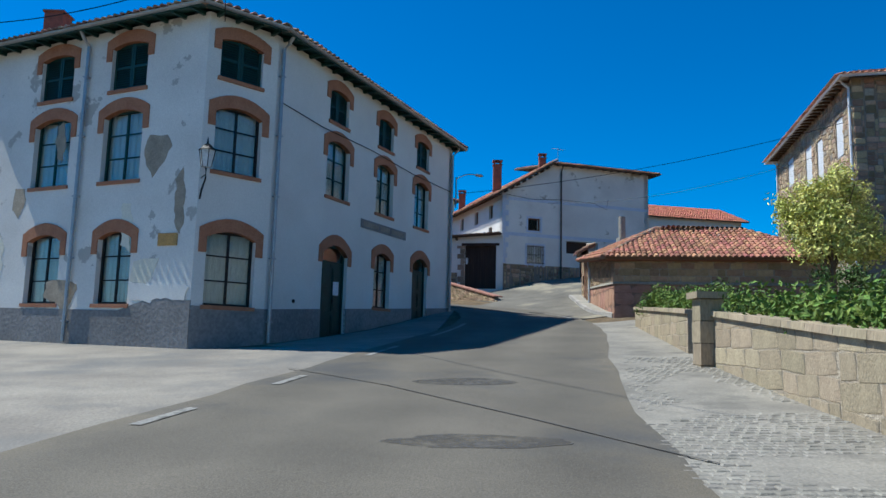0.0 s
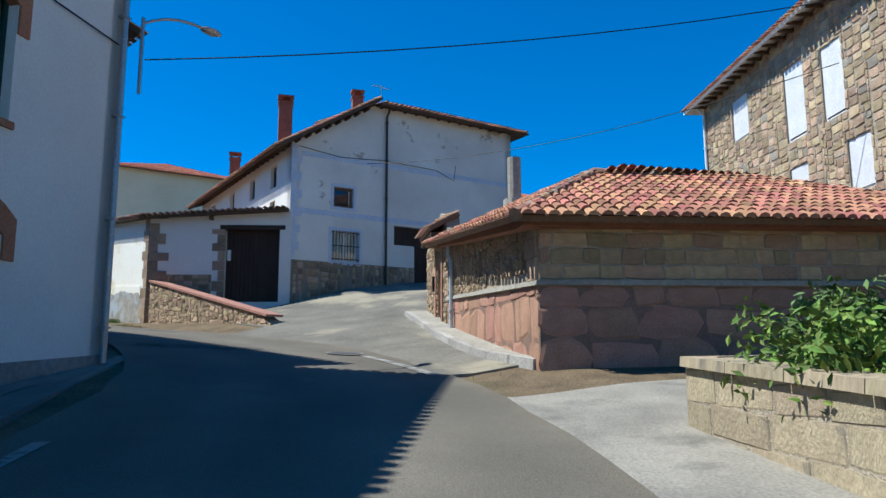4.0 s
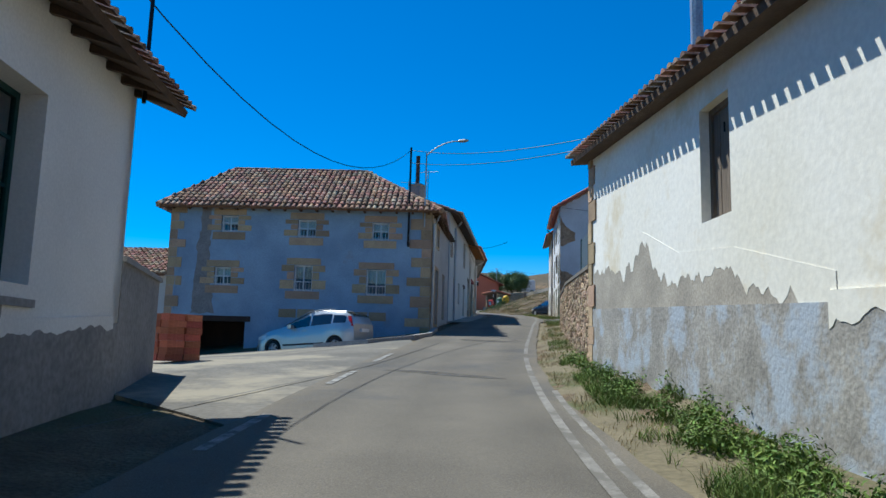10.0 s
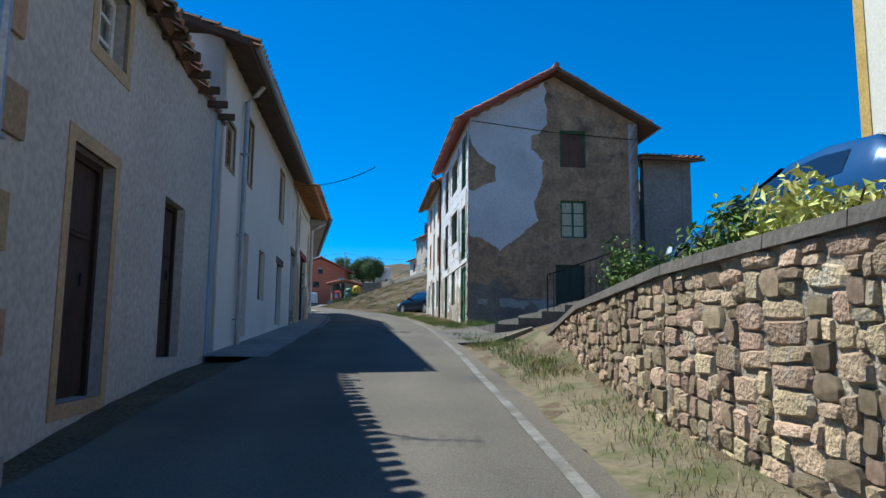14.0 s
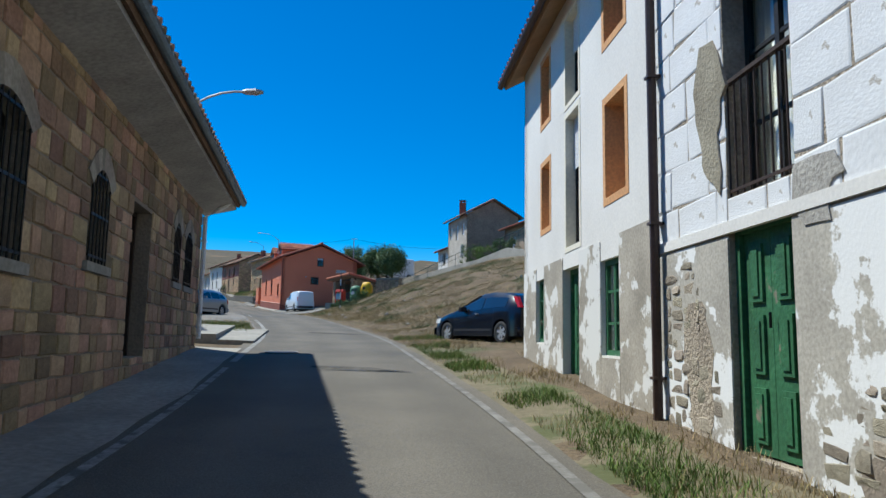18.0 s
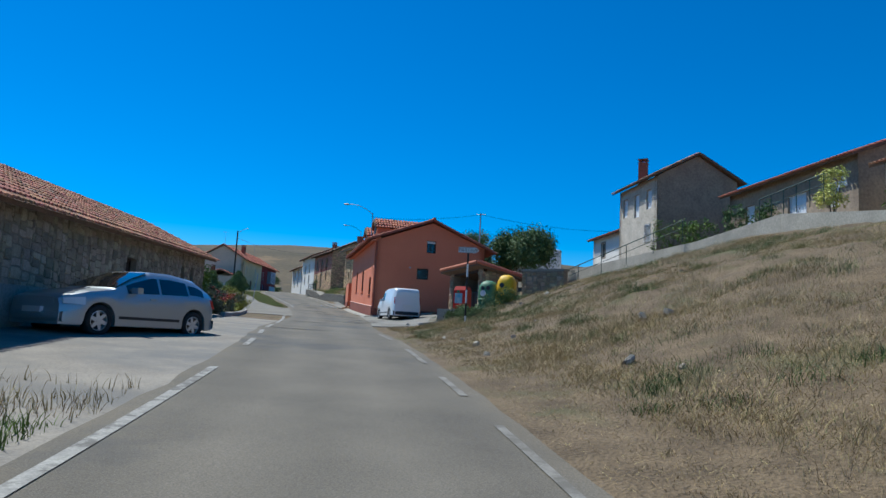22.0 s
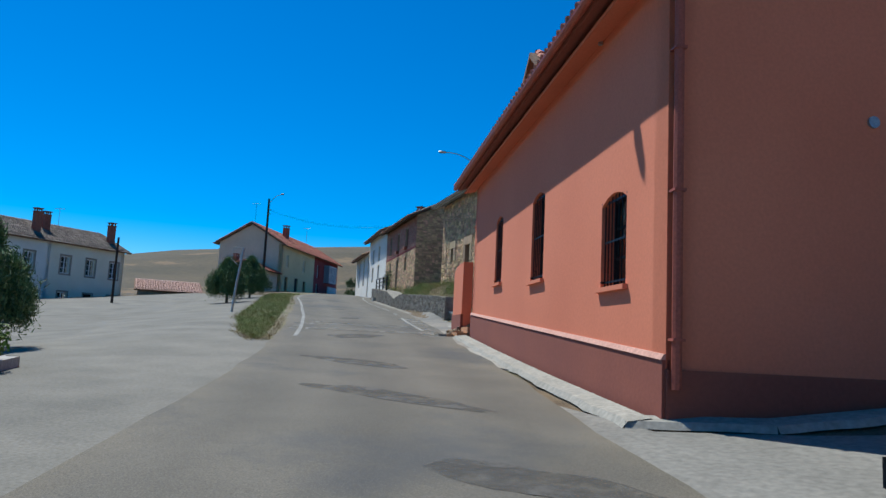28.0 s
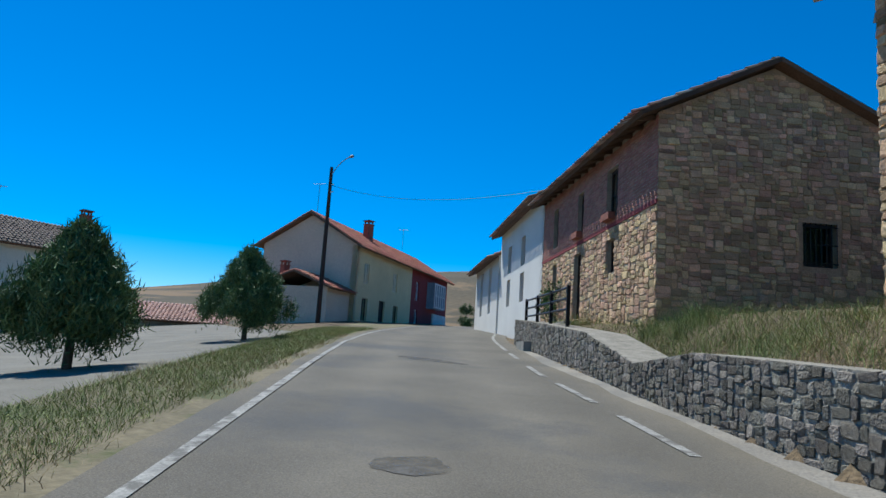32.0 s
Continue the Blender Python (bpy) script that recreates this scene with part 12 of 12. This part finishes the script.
        if tail:
            x0, z0, x1, z1, wd = tail
            g = Geo()
            for xx, zz in ((x0, z0), (x0 + (x1 - x0) * .5, (z0 + z1) / 2), (x1, z1)):
                rr = ring(xx)
                yy = float(np.interp(zz, [rr[2][1], rr[4][1], rr[5][1]], [rr[2][0], rr[4][0], rr[5][0]])) + .012
                g.v += [W(xx - wd * .5, s * yy, zz), W(xx + wd * .5, s * yy, zz + .02)]
                g.v += [W(xx - wd * .5, s * (yy - .1), zz)]
            g.f = [(0, 1, 4, 3), (3, 4, 7, 6), (0, 3, 5, 2), (3, 6, 8, 5)]
            part("tail_light", g, TAIL, car)

    def strip(nm, x0, x1, wf):
        g = Geo()
        q = [x0 + (x1 - x0) * i / 6 for i in range(7)]
        for x in q:
            rr = ring(x)
            for y in (-1, -.5, 0, .5, 1):
                yy = y * rr[6][0] * wf
                zz = top(x) - .012 * abs(y) + .007
                g.v.append(W(x, yy, zz))
        g.f = [(i * 5 + k, i * 5 + k + 1, (i + 1) * 5 + k + 1, (i + 1) * 5 + k) for i in range(6) for k in range(4)]
        part(nm, g, CARGLASS, car, smooth=True)
    if screen:
        strip("windscreen", screen[0], screen[1], 1.12)
    if back:
        strip("rear_window", back[0], back[1], 1.05)
    # bumpers and plates
    for e, nm in ((-1, "rear_bumper"), (1, "front_bumper")):
        x = -L0 if e < 0 else wb + L1
        g = Geo()
        for y in np.linspace(-1, 1, 9):
            d = .05 * e * (1 - .5 * y * y)
            for a, z in ((-.12 * e, .24), (d, .26), (d, .44), (-.12 * e, .47)):
                g.v.append(W(x + a - .05 * e * abs(y) ** 3, y * hw * .93, z))
        g.f = [(i * 4 + k, i * 4 + k + 1, (i + 1) * 4 + k + 1, (i + 1) * 4 + k) for i in range(8) for k in range(3)]
        part(nm, g, TRIM if low else paint, car, smooth=True)
        if plate:
            zz = (.72 if e < 0 else .42)
            part("number_plate", Geo().add([W(x + .075 * e, y, zz + z) for y in (-.26, .26) for z in (0, .11)] + [W(x - .05 * e, y, zz + z) for y in (-.26, .26) for z in (0, .11)], [(0, 1, 3, 2), (4, 6, 7, 5), (0, 4, 5, 1), (2, 3, 7, 6), (0, 2, 6, 4), (1, 5, 7, 3)]), PLATE, car)
    if rail:
        for s in (-1, 1):
            part("roof_rail", Geo().tube([W(x, s * hw * .66, top(x) + .03) for x in np.linspace(.1, wb - .7, 6)], .018, 6), ZINC, car)
    return car, W


def thing_part(name, parent, at):
    """An empty under a thing, for a part with pieces of its own."""
    ob = new(name)
    ob.parent = parent
    ob.location = Vector(at) - Vector(parent.location)
    ob.empty_display_size = 0.2
    return ob


def build_vehicles():
    vehicle("dark_blue_hatchback", "dark blue-black three-door hatchback parked on dry grass", (-28.31, 110.53), (-26.29, 108.66), (-32, 104), 8.17, BLUEBLACK, .72, .84, .85,
            [(-.72, .98), (-.66, 1.10), (-.42, 1.33), (-.1, 1.41), (.6, 1.46), (1.2, 1.43), (1.75, 1.22), (2.3, .98), (2.75, .90), (3.3, .78), (3.6, .60)], [(-.72, .95), (0, .98), (1.2, .92), (2.3, .88), (2.75, .8), (3.6, .52)], .31,
            [(.95, 1.95, .08, .86), (-.18, .88, .10, .84)], (1.30, 2.22), (-.66, -.30), tail=(-.42, 1.28, -.66, .98, .16), head=(.05, .68, .42, .16), spokes=6)
    vehicle("silver_hatchback", "silver five-door hatchback parked by the stone barn", (-45.07, 121.53), (-45.07, 124.08), (-40, 122), 9.32, SILVER, .72, .82, .84,
            [(-.72, .92), (-.6, 1.08), (-.1, 1.36), (.6, 1.44), (1.2, 1.43), (1.7, 1.25), (2.25, .98), (2.8, .90), (3.3, .78), (3.55, .60)], [(-.72, .9), (0, .95), (1.2, .90), (2.25, .87), (2.8, .8), (3.55, .52)], .31,
            [(1.05, 1.9, .08, .86), (.2, .98, .08, .86), (-.3, .14, .15, .75)], (1.28, 2.18), (-.6, -.2), tail=(-.55, .92, -.68, .72, .14), head=(.05, .68, .4, .16), spokes=6)
    vehicle("silver_mpv", "silver small family car parked before the blue house", (-22.445, 65.43), (-19.955, 65.57), (-18, 58), 4.58, SILVER, .68, .72, .80,
            [(-.68, 1.0), (-.6, 1.30), (-.3, 1.45), (.5, 1.52), (1.1, 1.48), (1.65, 1.25), (2.15, 1.02), (2.7, .92), (3.1, .80), (3.3, .62)], [(-.68, .98), (0, 1.0), (1.1, .95), (2.15, .90), (2.7, .82), (3.3, .55)], .29,
            [(1.0, 1.85, .08, .88), (.15, .93, .08, .88), (-.4, .08, .12, .8)], (1.18, 2.08), (-.62, -.35), tail=(-.5, 1.25, -.62, .90, .12), head=(.05, .70, .4, .16), rail=True, rim=ZINC)
    # the forecourt falls away under its nose
    bpy.data.objects["silver_mpv"].rotation_euler = Matrix.Rotation(radians(4), 3, Vector((.056, -1, 0))).to_euler()
    vehicle("white_van", "small white panel van parked beside the red house", (-54.5, 149.42), (-52.75, 147.52), (-57, 143), 10.6, VANWHITE, .78, .78, .88,
            [(-.78, 1.55), (-.7, 1.74), (-.4, 1.80), (1.2, 1.82), (1.75, 1.72), (2.35, 1.22), (2.9, 1.05), (3.25, .90), (3.41, .68)], [(-.78, 1.06), (1.75, 1.05), (2.35, 1.02), (2.9, .92), (3.41, .58)], .32,
            [(1.35, 2.05, .06, .84)], (1.78, 2.32), None, tail=(-.68, 1.25, -.72, .85, .12), head=(.05, .80, .4, .2), rim=ZINC, low=True, roof_w=.86)
    vehicle("blue_car", "blue car parked behind the retaining wall", (-13.5, 77.4), (-12.1, 74.2), (-15.5, 75), 7.3, BLUECAR, .75, .8, .84,
            [(-.75, .98), (-.6, 1.15), (-.2, 1.38), (.6, 1.46), (1.3, 1.42), (1.9, 1.18), (2.5, .96), (3.0, .88), (4.0, .66), (4.3, .60)], [(-.75, .95), (0, .98), (1.3, .92), (2.5, .88), (4.3, .52)], .30,
            [(1.1, 2.1, .08, .86), (.1, 1.02, .08, .86)], (1.4, 2.4), (-.6, -.2), head=(.05, .66, .4, .15))
    x, y = at_road(159, 19.0)
    vehicle("white_camper_van", "white camper van parked between the trees on the bank", (x - 1.4, y - 2.2), (x + .3, y + .6), (x - 10, y - 6), 15.4, VANWHITE, 1.0, .8, .98,
            [(-1.0, 2.2), (-.9, 2.55), (2.4, 2.6), (2.9, 2.3), (3.2, 1.6), (3.5, 1.15), (4.0, 1.0), (4.1, .7)], [(-1, 1.2), (3.2, 1.15), (3.5, 1.05), (4.1, .6)], .33,
            [(1.6, 2.6, .1, .7)], (2.75, 3.3), None, roof_w=.9, head=(.05, .8, .4, .2), rim=ZINC)


build_vehicles()


# ---------- street things ----------
def build_street_things():
    # bins
    slab = solo("bin_slab", Geo().prism([(-47.6, 142.9), (-43.4, 143.0), (-43.5, 144.9), (-47.5, 144.7)], 10.3, 11.08), CONCRETE, "concrete slab under the recycling bins", "slab")
    f, _ = frame_of((-47.25, 143.45), (-46.0, 143.45))
    r = thing("clothes_bank", "red steel clothes bank with a worn blue panel", "recycling bin", (-46.63, 143.9, 11.08), "recycling bins")
    g = Geo().fbox(f, .25, .95, 0, .6, 11.12, 12.05)
    g.hexa([f(.25, 0, 12.05), f(.95, 0, 12.05), f(.95, .6, 12.05), f(.25, .6, 12.05), f(.29, .1, 12.25), f(.91, .1, 12.25), f(.91, .52, 12.25), f(.29, .52, 12.25)])
    b = part("bin_body", g, BINRED, r)
    part("panel_sign", Geo().fbox(f, .32, .72, -.012, -.002, 11.4, 11.9), mat("worn_blue_sticker", (.10, .34, .48), (.45, .5, .5), .6, 6, 30, .05), r)
    part("emblem_disc", Geo().tube([f(.5, -.014, 11.98), f(.5, .05, 11.98)], .07, 14), BINGREEN, r)
    part("drop_flap", Geo().fbox(f, .74, .92, -.05, .02, 11.8, 11.95), BINRED, r)
    for s in (.3, .78):
        part("foot", Geo().fbox(f, s, s + .12, .06, .54, 11.06, 11.12), TRIM, r)
    r = thing("bottle_bank", "rounded green plastic bottle bank", "recycling bin", (-45.33, 144.1, 11.08), "recycling bins")
    def shell(cx, cy, rows, nn, pw):
        g = Geo()
        for z, rx, ry in rows:
            for k in range(nn):
                a = 2 * math.pi * k / nn
                c, s = math.cos(a), math.sin(a)
                q = (abs(c) ** pw + abs(s) ** pw) ** (-1 / pw)
                g.v.append((cx + rx * q * c, cy + ry * q * s, z))
        g.f = [(i * nn + k, i * nn + (k + 1) % nn, (i + 1) * nn + (k + 1) % nn, (i + 1) * nn + k) for i in range(len(rows) - 1) for k in range(nn)] + [tuple(range(nn - 1, -1, -1)), tuple((len(rows) - 1) * nn + k for k in range(nn))]
        return g
    part("bin_body", shell(-45.45, 144.2, [(11.08, .40, .40), (11.2, .45, .45), (12.1, .48, .48), (12.35, .44, .44), (12.52, .31, .31), (12.6, .14, .14)], 24, 2.6), BINGREEN, r, smooth=True)
    for k in range(2):
        part("bottle_hole", Geo().tube([(-45.6 + .3 * k, 143.72, 12.2), (-45.57 + .24 * k, 143.85, 12.2)], .10, 14), TRIM, r)
    part("ridge_band", shell(-45.45, 144.2, [(11.55, .468, .468), (11.58, .485, .485), (11.66, .485, .485), (11.69, .475, .475)], 24, 2.6), BINGREEN, r, smooth=True)
    part("emblem_disc", Geo().tube([(-45.56, 143.70, 11.95), (-45.55, 143.76, 11.95)], .15, 18), WHITEPAINT, r, "pale round emblem")
    r = thing("packaging_bank", "tall yellow plastic packaging bank", "recycling bin", (-44.1, 144.2, 11.08), "recycling bins")
    part("bin_body", shell(-44.5, 144.2, [(11.10, .36, .42), (11.2, .39, .45), (12.2, .43, .50), (12.55, .41, .46), (12.78, .31, .36), (12.88, .17, .2)], 24, 3.6), BINYELLOW, r, smooth=True)
    part("drop_slot", Geo().tube([(-44.6, 143.70, 12.35), (-44.57, 143.82, 12.35)], .13, 16), TRIM, r)
    part("side_rib", Geo().box(-44.96, -44.925, 143.9, 144.5, 11.3, 12.4), BINYELLOW, r)
    lip = [at_road(138.6, 4.0), at_road(138.2, 6.2), at_road(138.6, 8.6), (-43.0, 143.0)]
    lp = thing("yard_edge", "broken concrete edge of the bin yard above the bank", "kerb", (*lip[1], gz(*lip[1])), kind="structure")
    for a, b in zip(lip[:-1], lip[1:]):
        n = max(1, round((Vector(b) - Vector(a)).length / 1.1))
        for k in range(n):
            p, q = Vector(a) + (Vector(b) - Vector(a)) * (k / n), Vector(a) + (Vector(b) - Vector(a)) * ((k + .985) / n)
            f, L = frame_of(p, q)
            z0, z1 = gz(*p) + .17, gz(*q) + .17
            part("edge_slab", Geo().hexa([f(0, 0, z0 - .4), f(L, 0, z1 - .4), f(L, .45, z1 - .4), f(0, .45, z0 - .4), f(0, .03, z0), f(L, .03, z1), f(L, .45, z1 - .02), f(0, .45, z0 - .02)]), CONCRETE_D, lp)
    for i, (y, d, r) in enumerate(((137.2, 5.4, (.55, .5, .32)), (136.6, 7.0, (.7, .6, .42)), (135.6, 5.6, (.6, .5, .3)), (137.6, 8.6, (.5, .5, .45)), (134.4, 6.8, (.7, .6, .35)), (133.0, 5.2, (.5, .5, .28)))):
        x, yy = at_road(y, d)
        shrub("low grey-green scrub on the corner of the bank", (x, yy, gz(x, yy)), r, NEEDLE if i % 2 else WEED, 2200, .035, 400 + i, "scrub on the bank", cr=.14)
    # direction sign
    sg = thing("direction_sign", "white arrow signboard on a striped post reading TELE CLUB", "sign", (-42.3, 134.1, 10.8))
    p0, p1 = Vector((-42.66, 133.92)), Vector((-42.12, 134.16))
    f, L = frame_of(p0, p1)
    zc = 12.75
    zg = gz(-42.4, 134.0)
    part("sign_board", Geo().fprism(f, [(-.02, zc - .10), (L, zc - .10), (L + .10, zc), (L, zc + .10), (-.02, zc + .10)], -.012, .012), PLATE, sg)
    g = Geo()
    for a, b, c, e in ((-.0, L, zc + .08, zc + .09), (-.0, L, zc - .09, zc - .08), (-.0, .011, zc - .08, zc + .08)):
        g.fbox(f, a, b, -.016, -.012, c, e)
    part("sign_border", g, BLACKPAINT_ROOMDARK, sg)
    u = (p1 - p0).normalized()
    lettering(sg, "TELE CLUB", f(L / 2 + .02, -.018, zc), u, .135, BLACKPAINT_ROOMDARK)
    z = zg - .2
    k = 0
    pb = f(L * .55, .03, 0)
    while z < zc - .1:
        z1 = min(z + .45, zc + .1)
        part("post_band", Geo().tube([(pb[0], pb[1], z), (pb[0], pb[1], z1)], .032, 10), BLACKPAINT_ROOMDARK if k % 2 else PLATE, sg)
        z, k = z1, k + 1
    # bent signpost frame on the verge
    bs = thing("empty_signpost", "bent grey steel signpost with an empty sign bracket", "signpost", (-76.7, 164.25, 12.0))
    zb = gz(-76.7, 164.25)
    e = (-76.5, 164.45, 14.75)
    part("post", Geo().tube([(-76.7, 164.25, zb - .2), (-76.62, 164.33, 13.4), e], .045, 8), ZINC, bs)
    w = Vector((-.72, -.5, 0)).normalized()
    E = Vector(e)
    part("sign_bracket", Geo().tube([E, E + w * .36 + Vector((0, 0, .02)), E + w * .46 - Vector((0, 0, .45)), E + w * .18 - Vector((0, 0, .7))], .014, 6), ZINC, bs)
    # wooden poles
    up = thing("utility_pole", "tall dark wooden utility pole with a street lamp", "utility pole", (-102.3, 190.5, 14.2), "utility poles")
    part("pole", Geo().tube([(-102.3, 190.5, 13.0), (-102.3, 190.5, 23.4)], .14, 10, .09), DARKWOOD, up)
    lamp_arm(up, (-102.3, 190.5, 22.9), 1.9, .7, math.atan2(-.2, .95))
    for k in range(2):
        part("insulator", Geo().tube([(-102.2, 190.5, 22.4 - .4 * k), (-102.0, 190.5, 22.4 - .4 * k)], .04, 6), WHITEPAINT, up)
    up2 = thing("utility_pole", "wooden pole standing beyond the red house", "utility pole", (-51.6, 157.9, 13), "utility poles")
    part("pole", Geo().tube([(-51.6, 157.9, 12), (-51.6, 157.9, 18.7)], .07, 8, .05), ZINC, up2)
    part("crossbar", Geo().tube([(-51.9, 157.9, 18.6), (-51.2, 157.9, 18.6)], .025, 6), ZINC, up2)
    up3 = thing("utility_pole", "slim wooden pole on the lower side street", "utility pole", (-97, 172.5, 11.5), "utility poles")
    part("pole", Geo().tube([(-97, 172.5, 10.5), (-97, 172.5, 17.0)], .09, 8, .07), DARKWOOD, up3)
    # lamps fixed to houses
    l = thing("street_lamp", "grey street lamp on the roof edge of the red house", "street lamp", (-58.3, 153.6, 15.9), "street lamps")
    part("pole", Geo().tube([(-58.35, 154.2, 15.9), (-58.35, 154.2, 18.2)], .035, 8), ZINC, l)
    lamp_arm(l, (-58.35, 154.2, 18.1), 1.9, .75, math.atan2(-.1, -1))
    l = thing("street_lamp", "pale street lamp on the corner of the white house", "street lamp", (.42, 28.2, 7.3), "street lamps")
    part("pole", Geo().tube([(.45, 28.25, 6.6), (.45, 28.25, 7.9)], .03, 8), ZINC, l)
    lamp_arm(l, (.45, 28.25, 7.8), 1.15, .4, math.atan2(.7, .75))
    # plank fence and brick stack at the end of the long white house
    w = thing("yard_wall", "low grey rendered yard wall beyond the long house", "wall", (-15.6, 53.9, 4.2))
    f, L = frame_of((-14.5, 52.5), (-16.8, 55.2))
    part("wall_body", Geo().fbox(f, 0, L, 0, .25, 3, 6.05), GREYDADO, w)
    part("wall_coping", Geo().fbox(f, -.05, L + .05, -.05, .3, 6.05, 6.13), CONCRETE_D, w)
    bsx = thing("brick_stack", "stack of red hollow bricks on the forecourt", "brick stack", (-18.5, 57.4, 4.3))
    BR = mat("red_hollow_brick", (.42, .13, .08), (.33, .10, .06), .9, 3, 25, .3, rnd=.25)
    me = bpy.data.meshes.new("brick")
    gg = Geo().box(-.24, .24, -.12, .12, 0, .145)
    me.from_pydata(gg.v, [], gg.f)
    me.materials.append(BR)
    zb = gz(-18.5, 57.4) + .05
    rng = random.Random(3)
    for lv in range(7):
        for i in range(2):
            for j in range(2):
                if lv > 5 and i + j > 8 - lv + 1:
                    continue
                ob = new("brick", me)
                ob.parent = bsx
                ob.matrix_local = Matrix.Translation(Vector((-18.8 + i * .27 + rng.uniform(-.02, .02), 57.2 + j * .5 + rng.uniform(-.02, .02), zb + lv * .148)) - Vector(bsx.location)) @ pose(0, 0, 0, 0, 0, 90 + rng.uniform(-5, 5))
    # overhead cables
    cable([(-6.0, 14.6, 9.1), (-14, 16.5, 8.8)], .4, "black overhead cable beside the corner house")
    cable([(-5.3, 15.3, 8.5), (-3.5, 9.0, 11.5)], .2, "black overhead cable crossing above the street")
    cable([(.5, 28.3, 7.2), (19, 27.5, 11.3)], .5, "black overhead cable from the corner house to the stone house")
    cable([(6.6, 43.4, 9.9), (16.3, 30, 9.6)], .6, "black overhead cable between the white and stone houses")
    cable([(-14.1, 51.6, 10.0), (-19.2, 68.9, 12.5)], 1.6, "black overhead cable to the mast of the blue house")
    cable([(-19.2, 68.9, 12.5), (-8.5, 60.2, 9.7)], .35, "black overhead cable from the mast to the barn")
    cable([(-19.2, 68.9, 12.0), (-8.6, 60.0, 9.4)], .3, "black overhead cable from the mast to the barn")
    cable([(-58.35, 154.2, 17.9), (-51.6, 157.9, 18.6)], .25, "black overhead cable behind the red house")
    cable([(-51.6, 157.9, 18.6), (-40, 165, 18.4)], .5, "black overhead cable over the bank")
    cable([(-102.3, 190.5, 22.4), (-85.9, 187, 19.6)], .6, "black overhead cable across the upper road")
    cable([(-21, 84, 11.2), (-24.4, 86.0, 11.3), (-26.3, 91.4, 11.0)], .2, "black cable looped along the row house eave")


build_street_things()
